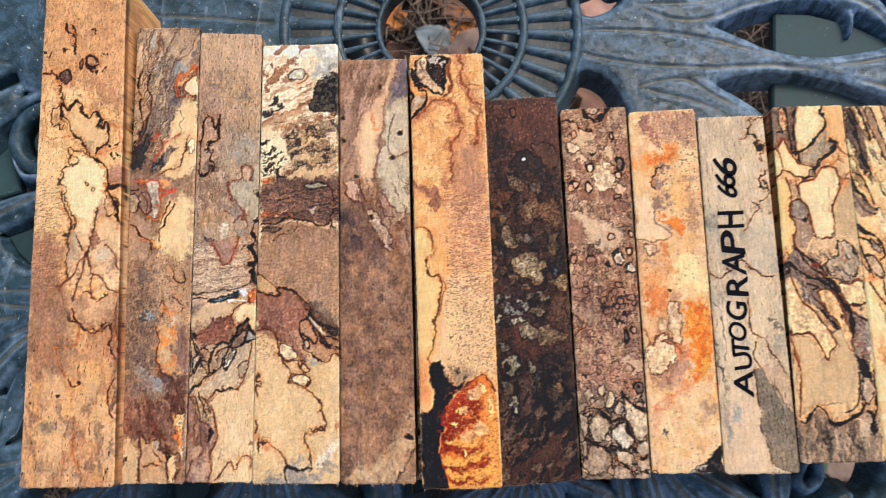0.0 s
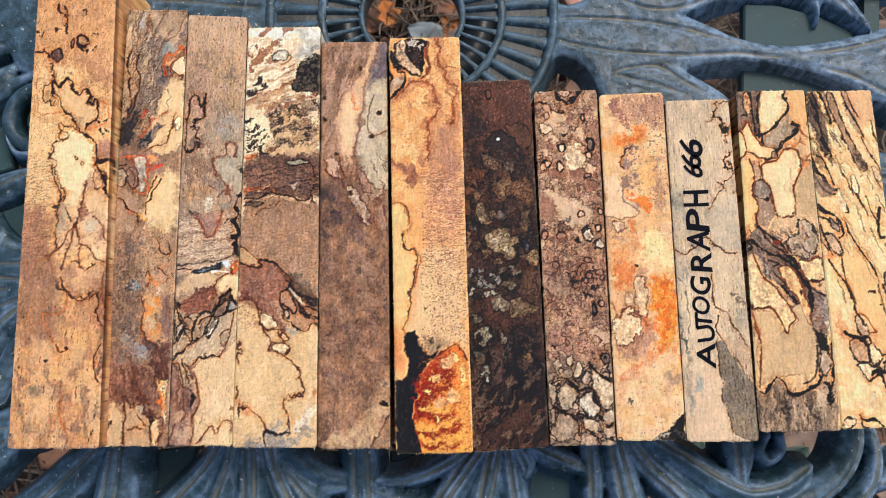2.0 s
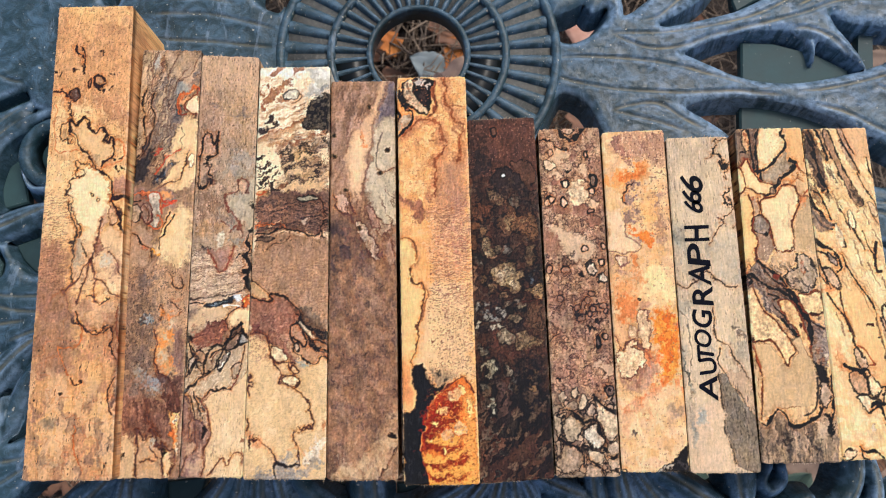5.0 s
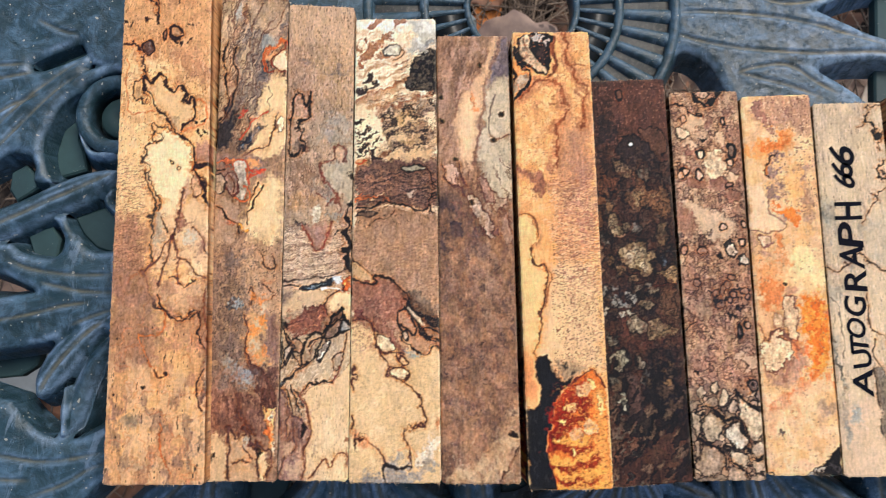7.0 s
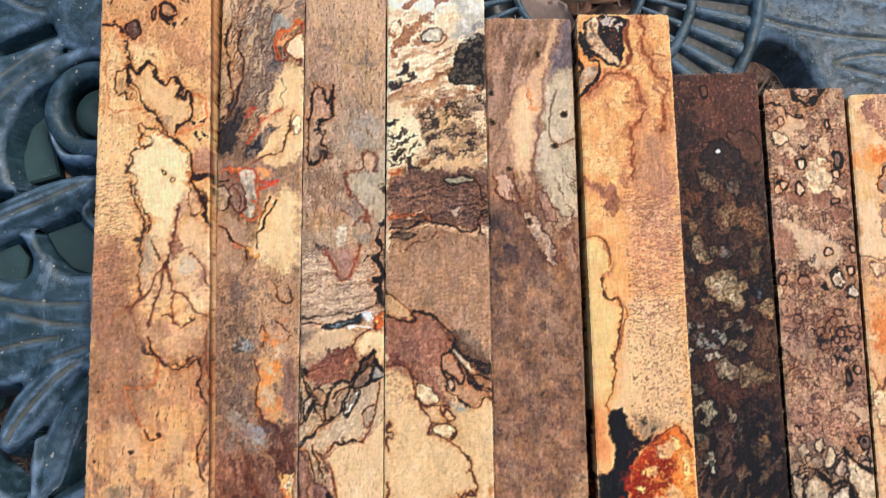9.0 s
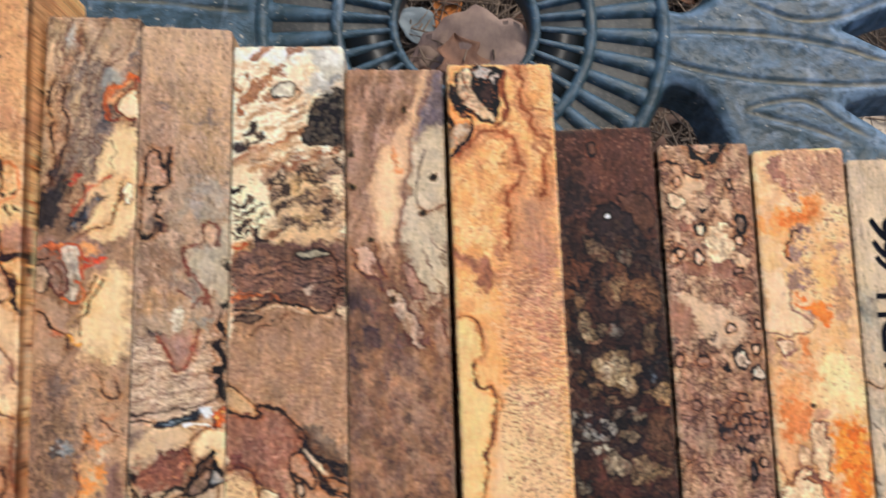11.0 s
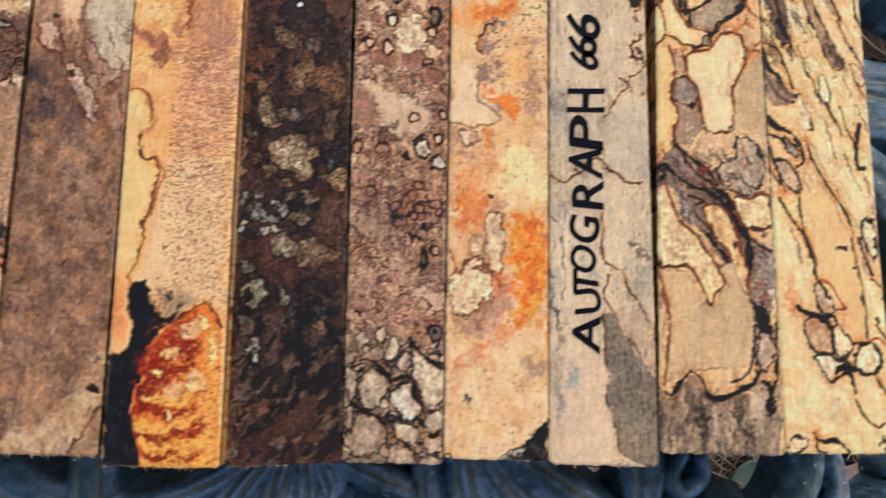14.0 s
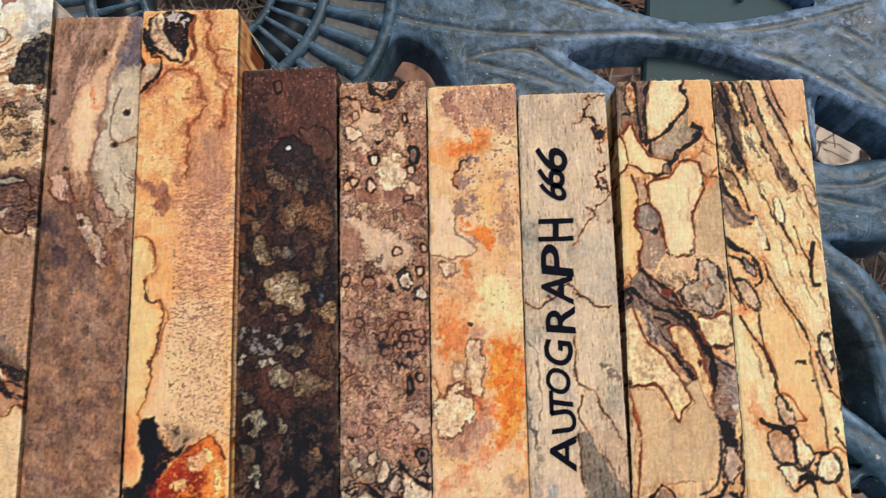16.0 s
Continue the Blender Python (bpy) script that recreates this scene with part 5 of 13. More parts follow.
f.spot((76, 44, 42), 18.2, 44.1, 0.6, 1.2, 0, rough=0.8, soft=0.3)
f.line((76, 44, 42), 1.3, [(6.9, 13.9), (8, 16.3), (9.3, 18.3), (10, 20.9)], rough=0.7)
f.line((76, 44, 42), 0.9, [(8.8, 13.6), (9.6, 16.3), (9.8, 19.3)], rough=0.6)
f.loop((76, 44, 42), 0.8, 11.8, 26.2, 0.6, 1.4, 0, fill=(150, 104, 76))
f.loop((76, 44, 42), 1, 15.1, 25.4, 1.6, 1.9, 0, fill=(196, 150, 106))
f.spot((104, 74, 70), 7.2, 29.9, 1.6, 1.9, 0, rough=0.8, soft=0.4, much=0.9)
f.loop((76, 44, 42), 1, 7.2, 29.9, 1.7, 2.0, 0)
f.spot((150, 124, 116), 7.5, 29.5, 0.6, 0.8, 0, rough=1, soft=0.6, much=0.6)
f.line((76, 44, 42), 1, [(0.2, 29.4), (2.4, 29.1), (3.3, 28.3), (4.5, 29.1), (5, 30.7), (5.8, 30.1)], rough=0.6, soft=0.22)
f.line((76, 44, 42), 1.2, [(5.7, 31.6), (5.8, 34.8), (6.5, 37.3), (6.6, 40.5), (7.6, 42.9), (8.6, 45), (9.8, 46.6), (11.8, 48), (13.1, 49.8)], rough=0.6, soft=0.22)
f.line((76, 44, 42), 1.25, [(5.9, 38.1), (7.5, 38.9), (8.8, 40), (10, 38.6), (11.5, 37.8), (12.5, 38.9), (12.7, 41.3), (14, 42.2), (14.8, 42.6), (15.8, 41), (17.2, 41.7), (18.2, 43), (17.4, 45.1), (19, 45.4), (19.8, 44.4), (20.7, 45.4), (20.7, 47.8), (20.3, 50.2), (19.1, 51.1), (17.6, 52.1), (16.9, 53.8)], rough=0.6, soft=0.22)
f.line((76, 44, 42), 0.65, [(6.3, 39), (4.4, 39.3), (3.4, 40.3), (3.5, 43.7), (4.3, 44.6), (5.4, 44.5), (6.2, 45.8), (6.9, 44.6), (6.7, 42.9)], rough=0.6, soft=0.22)
f.line((76, 44, 42), 1.1, [(13.1, 50.1), (14.6, 53.3), (16.6, 54.9), (18.8, 56.5), (20.3, 58.4), (20.7, 61.2), (20.5, 64.6)], rough=0.6, soft=0.22)
f.line((76, 44, 42), 1.4, [(20.6, 64.3), (22, 66.7), (23.3, 69), (23.9, 72.1), (24.7, 75.2)], rough=0.6, soft=0.22)
f.line((76, 44, 42), 1.6, [(21, 63.1), (23.2, 63.3), (25.9, 63)], rough=0.6, soft=0.22)
f.spot((76, 44, 42), 23, 69, 0.6, 1.8, -15, rough=1, soft=0.4, much=0.85)
f.isle((214, 164, 120), [(19.9, 67.1), (20.9, 65.9), (22, 67.1), (22.7, 69.8), (21.8, 71.8), (20.5, 71.3)], rim=(150, 90, 60), width=0.5, rough=0.4)
f.line((216, 122, 62), 0.5, [(1.8, 33.6), (1.3, 40.4), (2.2, 46), (2.9, 48.4), (6.8, 48.6), (9.8, 48)], rough=0.6, soft=0.35, much=0.85)
f.line((216, 122, 62), 0.8, [(16.9, 53.6), (19.2, 53), (21.5, 52.6), (23.7, 51.2), (24.5, 49.4), (23.8, 47), (22.9, 45.4), (21.6, 45.1)], rough=0.6, soft=0.35, much=0.85)
f.spot((224, 150, 92), 20.7, 53, 2.1, 0.6, -15, rough=1, soft=0.8, much=0.6)
f.spot((30, 23, 25), 21, 51.3, 0.7, 0.6, 0, rough=0.7, soft=0.25)
f.spot((30, 23, 25), 23.3, 50.8, 0.6, 0.5, 0, rough=0.7, soft=0.25)
f.spot((30, 23, 25), 21.5, 54.2, 0.3, 0.5, 0, rough=0.7, soft=0.25)
f.spot((30, 23, 25), 23.6, 54.3, 0.5, 0.5, 0, rough=0.7, soft=0.25)
f.spot((30, 23, 25), 22.1, 55.1, 0.3, 0.3, 0, rough=0.7, soft=0.25)
f.line((108, 84, 66), 0.6, [(14.4, 53.8), (11.5, 52), (9.2, 51.4), (8.7, 52.5), (9.6, 54), (9, 55.8), (10.8, 56.1), (12.5, 55.5)], rough=0.7, soft=0.22)
f.line((108, 84, 66), 0.5, [(9, 54.5), (10.4, 53.3), (11.7, 54.9), (10.5, 56.6)], rough=0.7, soft=0.22)
f.line((108, 84, 66), 0.75, [(9.3, 56.7), (7.5, 57.5), (7.9, 59.5), (7.2, 61.9), (8.4, 63.9), (7.7, 65.8), (8.5, 68.9), (9.8, 71.3), (11.2, 74), (10.3, 75.8), (10, 77.5), (9.6, 79.6), (10.2, 81.9), (9.4, 84.2), (9.7, 86.4), (10.7, 88.4)], rough=0.7, soft=0.22)
f.line((108, 84, 66), 0.5, [(8.4, 64.2), (9.1, 67.3), (10.5, 70.4), (12, 72.9), (11.9, 75)], rough=0.7, soft=0.22)
f.line((108, 84, 66), 0.5, [(14.9, 93.9), (16.7, 93.5), (17.9, 94.7), (18.6, 95.6), (20.5, 94.7), (21.2, 94)], rough=0.7, soft=0.22)
f.line((108, 84, 66), 0.45, [(12.7, 77.3), (13.9, 79.6), (14.3, 81.5)], rough=0.7, soft=0.22)
f.line((140, 88, 68), 0.8, [(18.2, 69.7), (17.1, 75.1), (16.2, 79.7), (15.4, 82.7)], rough=0.4, soft=0.25)
f.line((140, 88, 68), 0.8, [(15.4, 83.3), (13.2, 84.9), (12.1, 87.9), (9.7, 90.2), (8.2, 92)], rough=0.4, soft=0.25)
f.line((140, 88, 68), 0.6, [(15.1, 83.9), (14.3, 88), (13, 91.7), (12.3, 95.6)], rough=0.4, soft=0.25)
f.line((140, 88, 68), 0.6, [(15.8, 83.9), (16.8, 86.5), (17, 88), (19.2, 88.8), (20.4, 90.3), (22.2, 92.5), (24.3, 93.3)], rough=0.4, soft=0.25)
f.line((140, 88, 68), 0.5, [(17.4, 88.7), (16.6, 91.7), (17.4, 94.7)], rough=0.4, soft=0.25)
f.line((140, 88, 68), 0.5, [(20.5, 80), (22.3, 82), (23.5, 84.3), (24.5, 87.6)], rough=0.4, soft=0.25)
f.line((140, 88, 68), 0.5, [(7.6, 91.6), (8.8, 93.9), (9.5, 96.9)], rough=0.4, soft=0.25)
f.spot((112, 58, 46), 15.4, 82.8, 0.7, 1.0, 0, rough=0.6, soft=0.35)
f.spot((164, 108, 88), 23.2, 84.6, 1.2, 2.1, 0, rough=1.2, soft=0.8, much=0.65)
f.loop((104, 80, 60), 0.4, 14.8, 62.2, 0.4, 0.5, 0)
f.loop((104, 80, 60), 0.4, 16.4, 64, 0.4, 0.4, 0)
f.line((196, 114, 70), 0.7, [(2.9, 99.6), (3.6, 95.5), (5, 93.3), (6.6, 92.7)], rough=0.5, soft=0.4, much=0.8)
f.line((70, 50, 44), 0.9, [(8.3, 97.6), (10, 98.4), (12.2, 101.3), (14.4, 102.1), (15.9, 103.6), (17.3, 103.1), (18.8, 104.5), (20.2, 103.3), (20.9, 101.8), (22.4, 102.2), (22.8, 104.2)], rough=0.6, soft=0.22)
f.mottle((190, 130, 94), 3, 0.4, y0=92.8, much=0.6, soft=0.4)
f.area((166, 116, 86), [(-0.4, 91.2), (9.9, 94.1), (13.3, 106.4), (11.9, 117.2), (0.7, 117)], soft=2, much=0.8)
f.mottle((222, 176, 124), 3, 0.45, y0=115.9, much=0.7, stretch=2)
f.mottle((150, 112, 88), 2.5, 0.3, y0=123.2, stretch=2, much=0.6)
f.flecks((100, 74, 56), 0.02, y0=106.5, tall=3)
f.spot((118, 108, 94), 6.7, 130, 2.5, 1.6, 0, much=0.55, soft=1)
f.spot((120, 106, 92), 14.9, 132.3, 1.6, 1.3, 0, much=0.5, soft=1)
f.spot((130, 116, 98), 8.7, 141.3, 4.0, 0.7, 0, much=0.3, soft=1)
f.area((150, 104, 78), [(22.8, 103.2), (25.4, 89.5), (26.6, 86.1), (25.6, 113.3), (25.1, 126.6), (23.1, 117.3)], soft=0.8, much=0.6)
f.line((76, 56, 50), 0.6, [(12.2, 98.3), (13.4, 101.7), (15.1, 103.1), (17.2, 104.5), (19.9, 104.5), (21.8, 102.2), (22.9, 105.2), (22.7, 108.6), (24.2, 112)], rough=0.6)
f.line((206, 118, 62), 0.45, [(14.1, 102.7), (14, 106.5), (11.7, 108.8), (7.7, 108.4), (8.6, 112.5), (11.1, 116.2)], much=0.85)
f.line((120, 70, 46), 0.45, [(11.9, 117.2), (13, 119.8), (14.9, 118.2)])
f.area((120, 76, 62), [(23.8, 119.3), (24.9, 121.3), (24.1, 127.2), (22.8, 125.9)], soft=0.4, much=0.8)
f.line((100, 56, 48), 0.4, [(24.4, 117.3), (22.8, 119.9), (22.7, 125.2), (24.1, 127.9)])
f.line((204, 110, 54), 0.4, [(13.6, 131), (13.9, 137.5), (16.1, 143.3)], much=0.8)
f.line((150, 84, 56), 0.4, [(25.1, 93), (23.8, 101.8), (25.1, 110), (24, 116)])
f.spot((60, 48, 42), 8.8, 121.9, 0.4, 0.5, 0, soft=0.2, rough=0.3)
f.spot((60, 48, 42), 1.8, 123.8, 0.3, 0.3, 0, soft=0.2, rough=0.3)
f.spot((60, 48, 42), 14.5, 118.2, 0.5, 0.6, 0, soft=0.2, rough=0.3)
f.contours((206, 118, 62), 0.3, 6, y0=99.7, much=0.28)
blank(f, (-116.2, 111.7), (-92.4, 111.7), (-116.5, -34.4), (-91, -34.8), 477, 'thick tan spalted blank with dark squiggling zone lines')

f = Figure(19.0, 133.8, 20, (186, 144, 106), (156, 120, 90), streak=0.5)
f.mottle((206, 174, 138), 2.0, 0.42, y1=40, stretch=3.2, turn=20, much=0.75, soft=0.5)
f.mottle((128, 108, 94), 1.5, 0.32, y1=42, stretch=3.4, turn=20, much=0.7, soft=0.4)
f.contours((84, 60, 52), 0.35, 2.6, y1=40, stretch=3, turn=20, levels=(0.0, 0.5), much=0.5)
f.area((138, 124, 112), [(5, 8.5), (8.9, 6.5), (12.4, 11.3), (12.8, 25.4), (10.8, 31), (6.1, 33.4), (2.4, 36), (1.2, 39.7), (2.5, 32.9), (4.3, 26.4), (4.8, 17)], soft=1.6, rough=1.2, much=0.55)
f.area((192, 162, 120), [(-0.3, 1), (5, 1), (3.3, 9.4), (1.7, 18.9), (1.9, 28.3), (2.5, 32), (-0, 36.8), (-0.4, 18.9)], soft=1.1, rough=0.7, much=0.75)
f.mottle((118, 96, 80), 1.0, 0.3, y0=8, y1=40, x1=11, stretch=4, turn=20, much=0.45, soft=0.4)
f.mottle((212, 180, 136), 0.9, 0.3, y0=4, y1=42, x1=12, stretch=4, turn=20, much=0.6, soft=0.4)
f.contours((112, 74, 56), 0.4, 1.8, y1=42, stretch=3.5, turn=20, levels=(-0.3, 0.2), much=0.5)
f.area((196, 164, 126), [(6.8, 1), (17.9, 0.5), (18.3, 8.3), (14.5, 10.3), (10.8, 8.4)], soft=1.2, rough=1, much=0.7)
f.spot((172, 170, 156), 13.4, 13.2, 2.7, 1.4, -35, rough=0.9, soft=0.8, much=0.8)
f.spot((172, 170, 156), 5.2, 4.6, 0.9, 2.5, 15, rough=0.9, soft=0.8, much=0.8)
f.spot((78, 80, 88), 12.3, 21.1, 0.9, 3.0, 10, rough=0.9, soft=0.9, much=0.75)
f.spot((78, 80, 88), 17.6, 8.4, 0.7, 2.5, 15, rough=0.9, soft=0.9, much=0.75)
f.line((130, 88, 66), 0.7, [(11.8, 1.3), (9, 8.4), (8.1, 15.1)], rough=0.4, soft=0.3, much=0.75)
f.line((130, 88, 66), 0.7, [(15.3, 5.5), (12, 10.3), (10.1, 15.1)], rough=0.4, soft=0.3, much=0.75)
f.line((130, 88, 66), 0.7, [(17.7, 3.6), (16.1, 7.8), (13, 10.1)], rough=0.4, soft=0.3, much=0.75)
f.line((130, 88, 66), 0.7, [(5, 1), (3.5, 7.5), (3.5, 12.9)], rough=0.4, soft=0.3, much=0.75)
f.line((130, 88, 66), 0.7, [(7.4, 2.1), (6.4, 7.1), (4.5, 11.3)], rough=0.4, soft=0.3, much=0.75)
f.area((238, 200, 142), [(13.3, 24.8), (14.9, 22.9), (19.1, 23.7), (19.8, 39.5), (18, 44.7), (14.4, 46.7), (10.9, 46.7), (8.9, 44.7), (11.4, 40.2), (9.4, 38.5), (11, 32.3)], soft=0.8, rough=0.8, much=0.92)
f.area((240, 206, 162), [(15.7, 17.1), (18.3, 15.2), (19.3, 21.8), (16.9, 22.4), (15, 19.9)], soft=0.4, rough=0.4)
f.line((222, 112, 54), 2.2, [(12.9, 21.1), (12.2, 18.6), (13.5, 16.2), (15.8, 14.6), (17.1, 12.6), (18.6, 13.3)], rough=0.4, soft=0.4, much=0.9)
f.line((150, 76, 48), 0.9, [(18.6, 13.3), (18.1, 15.4), (15.9, 16.9), (14.5, 18.6), (15.5, 20.7), (17.4, 22.2), (18.6, 21.8)], rough=0.4)
f.line((150, 76, 48), 0.7, [(12.1, 18.8), (13.3, 21.6), (15.1, 22.2)], rough=0.4)
f.spot((240, 170, 110), 14.5, 17.3, 1.3, 0.7, -35, soft=0.5, much=0.8)
f.spot((240, 170, 110), 16.5, 14.3, 0.9, 0.5, -35, soft=0.5, much=0.8)
f.line((44, 34, 36), 0.8, [(2.1, 13.3), (1, 18.9), (2.2, 24.5), (2.1, 28.3), (3.1, 31), (1.6, 34.9), (-0.9, 37.3)], rough=0.4)
f.line((52, 40, 40), 0.6, [(4.7, 15.1), (3.8, 18.9), (5.3, 22.6), (4.6, 28.2), (3.9, 32), (2.3, 34.9), (-0.3, 37.9)], rough=0.4)
f.area((46, 45, 52), [(-0.7, 40.1), (0.5, 37.3), (3.1, 35.8), (4.9, 33.1), (6.3, 33.8), (5.2, 38.4), (4.5, 42.2), (2.7, 44), (0.4, 44.4), (-0.9, 42.3)], soft=0.9, rough=0.9, much=0.92)
f.area((44, 48, 58), [(6.4, 42.2), (8.6, 39.8), (11.1, 37.8), (13.7, 37.2), (11.6, 40.3), (10.2, 43.1), (8, 45.3), (6.1, 45.3)], soft=0.6, rough=0.7, much=0.95)
f.spot((112, 122, 130), 9.7, 40.7, 1.1, 0.5, -40, rough=0.7, soft=0.5, much=0.75)
f.spot((112, 122, 130), 7.4, 43.8, 0.5, 0.5, 0, rough=0.7, soft=0.5, much=0.75)
f.spot((112, 122, 130), 11.7, 38.7, 0.7, 0.4, -40, rough=0.7, soft=0.5, much=0.75)
f.spot((70, 66, 68), 3.8, 32.9, 1.4, 1.1, -50, rough=1, soft=0.8, much=0.7)
f.spot((70, 66, 68), 13.6, 34.6, 0.5, 1.1, 20, rough=1, soft=0.8, much=0.7)
f.spot((196, 82, 60), 7.4, 33.8, 0.5, 1.1, 25, rough=0.7, soft=0.3)
f.spot((196, 82, 60), 6.4, 35.2, 0.4, 0.5, 0, rough=0.7, soft=0.3)
f.line((192, 88, 56), 0.8, [(13.9, 33.7), (11, 35.6), (9.3, 36.7), (8.2, 38.9), (6.6, 41.5)], rough=0.4, soft=0.25)
f.line((130, 84, 62), 0.7, [(7.9, 46.4), (10.6, 44.9), (12.7, 44), (14.6, 43), (15.3, 39.6), (16.4, 38.1), (15.8, 35.5), (16.8, 34.1)], rough=0.5)
f.line((150, 104, 76), 0.6, [(13.9, 26.3), (14.7, 29.1), (13.4, 30.4), (14.4, 32.2)], rough=0.5, much=0.7)
f.isle((240, 210, 164), [(16.5, 36.3), (18.1, 35.5), (18.4, 38.5), (17, 39.6)], rim=(150, 100, 74), width=0.4, rough=0.4)
f.mottle((206, 160, 116), 1.6, 0.3, y0=30, y1=50, x0=9, stretch=2, turn=20, much=0.5, soft=0.5)
f.area((168, 128, 106), [(-0.7, 45.2), (7.6, 46.5), (14.3, 47.4), (12.8, 51.9), (8, 53.7), (2.3, 52), (-0.5, 51.1)], soft=1, rough=1, much=0.8)
f.area((222, 116, 68), [(0.3, 48.2), (3.8, 47.3), (6.5, 46.6), (8, 48.7), (5.7, 50), (3, 49.5)], soft=0.6, rough=1)
f.spot((242, 166, 96), 10.1, 48.7, 1.9, 1.2, 0, rough=1, soft=0.8, much=0.85)
f.spot((242, 166, 96), 5.2, 47.8, 0.9, 0.5, 0, rough=1, soft=0.8, much=0.85)
f.line((206, 82, 52), 1.2, [(7.7, 48), (10.1, 50.9), (13.7, 50.5), (10.3, 52.1), (8.9, 54.1)], rough=0.6, soft=0.3)
f.line((70, 36, 32), 0.6, [(-0.4, 49.9), (0.8, 50.6), (2.6, 50.4)], rough=0.4)
f.area((240, 206, 148), [(8.4, 61.2), (9.6, 58.4), (12, 53.9), (14.6, 52.6), (18.4, 53.3), (18.5, 61.1), (18.4, 69.9), (15.6, 71.7), (12.2, 70), (9.4, 69.1), (7.3, 66.2)], soft=1.4, rough=1.2, much=0.88)
f.mottle((220, 176, 120), 1.6, 0.3, y0=52, y1=74, x0=8, stretch=2, much=0.5, soft=0.5)
f.area((192, 156, 122), [(-0.4, 58.3), (4.1, 58.2), (6.7, 60.9), (7.6, 65.3), (6, 70), (0.4, 71.5)], soft=0.9, rough=0.8, much=0.85)
f.isle((200, 184, 160), [(4.5, 48.6), (7.3, 47.5), (9, 50.1), (8.7, 54.8), (8.1, 58.4), (6.2, 59.3), (5.1, 55.7), (6, 53)], rim=(196, 108, 60), width=0.5, rough=0.4)
f.isle((172, 134, 112), [(2.2, 53.1), (4, 51.1), (6.1, 53.4), (6.6, 56.4), (4.9, 57.9), (3.2, 55.9)], rim=(120, 60, 48), width=0.7, rough=0.3)
f.isle((182, 154, 124), [(-0.5, 52.2), (1.4, 51.6), (2.9, 53.8), (2.4, 56.6), (0.6, 57.5), (-0.4, 55.6)], rim=(70, 44, 40), width=0.6, rough=0.3)
f.line((120, 60, 46), 0.6, [(3.7, 52.3), (5.3, 54.7), (5, 57)], rough=0.3)
f.line((206, 104, 54), 1, [(8.1, 54.8), (9.5, 58), (7.3, 59.6), (5.5, 58.4)], rough=0.4, soft=0.25)
f.line((60, 42, 38), 0.6, [(13.6, 54.6), (11.5, 58.2), (10.8, 61), (8.5, 62.8), (9.3, 65.3)], rough=0.5)
f.line((90, 58, 46), 0.5, [(12.2, 54.2), (10.5, 57.3), (9.4, 60.5)], rough=0.5)
f.line((70, 44, 38), 0.7, [(0.6, 60.9), (2.6, 62), (3.9, 64.4), (5.9, 65.5), (7.1, 68.3)], rough=0.4)
f.spot((244, 166, 78), 7.3, 66.5, 1.2, 0.7, 0, rough=0.9, soft=0.6)
f.spot((244, 166, 78), 8.8, 67.9, 0.7, 0.7, 0, rough=0.9, soft=0.6)
f.spot((226, 112, 62), 4.2, 65.8, 1.0, 0.7, 0, rough=1, soft=0.7, much=0.7)
f.area((166, 126, 96), [(-1.6, 72.5), (18.1, 72.3), (18.9, 135.1), (-1.1, 135.1)], soft=1.5, rough=1, much=0.9)
f.area((134, 108, 90), [(-1.5, 74.1), (6, 73.7), (8.9, 81.7), (9.5, 110.2), (-1.2, 111.8), (-1.7, 90.9)], soft=2, rough=1.8, much=0.65)
f.area((204, 160, 116), [(8.3, 72.4), (18.1, 72.3), (18.3, 91.5), (10.3, 88.1), (7.8, 80.2)], soft=1.6, rough=1.4, much=0.75)
f.mottle((112, 86, 72), 1.2, 0.34, y0=70, y1=110, x1=12, stretch=1.4, much=0.5, soft=0.4)
f.mottle((190, 150, 112), 1.0, 0.32, y0=68, y1=112, stretch=1.4, much=0.5, soft=0.4)
f.flecks((84, 64, 54), 0.1, y0=70, y1=110, fine=0.34, tall=1.3, much=0.45)
f.spot((120, 104, 98), 6, 74.8, 2.5, 1.4, 0, rough=1.6, soft=1.4, much=0.65)
f.line((112, 78, 60), 0.5, [(12.9, 73.6), (14.5, 77), (16.1, 78.2), (17.4, 77), (16.3, 74.4)], rough=0.5)
f.line((112, 78, 60), 0.45, [(14.4, 82.1), (16, 83.8), (17.2, 84.7), (16.3, 86.2)], rough=0.5)
f.line((120, 84, 64), 0.45, [(10.2, 84.7), (11.4, 83.2), (12, 85.5), (11, 87.8)], rough=0.5)
f.spot((212, 130, 80), 15.9, 81.3, 1.2, 0.5, 0, soft=0.8, much=0.6)
f.spot((156, 164, 162), 6.6, 87, 0.9, 1.4, 0, rough=1.4, soft=0.7, much=0.8)
f.spot((82, 86, 90), 5.8, 88.7, 0.6, 0.6, 0, rough=1.2, soft=0.4, much=0.75)
f.spot((82, 86, 90), 6.8, 85.1, 0.8, 0.5, 0, rough=1.2, soft=0.4, much=0.75)
f.spot((82, 86, 90), 5, 87.7, 0.4, 0.6, 0, rough=1.2, soft=0.4, much=0.75)
f.spot((82, 86, 90), 7.4, 87.5, 0.3, 0.6, 0, rough=1.2, soft=0.4, much=0.75)
f.area((222, 170, 108), [(9.2, 90.8), (11.1, 89.6), (14.9, 90.5), (15.3, 93.8), (13.6, 96.8), (14.4, 99.8), (16.2, 102.8), (15, 104.6), (12.3, 103.7), (10.7, 99.8), (10, 96.8)], soft=1, rough=1.3, much=0.8)
f.spot((206, 180, 140), 12, 93.1, 1.1, 1.1, 0, rough=1.2, soft=0.8, much=0.75)
f.spot((206, 180, 140), 12.4, 98.6, 1.2, 1.1, 0, rough=1.2, soft=0.8, much=0.75)
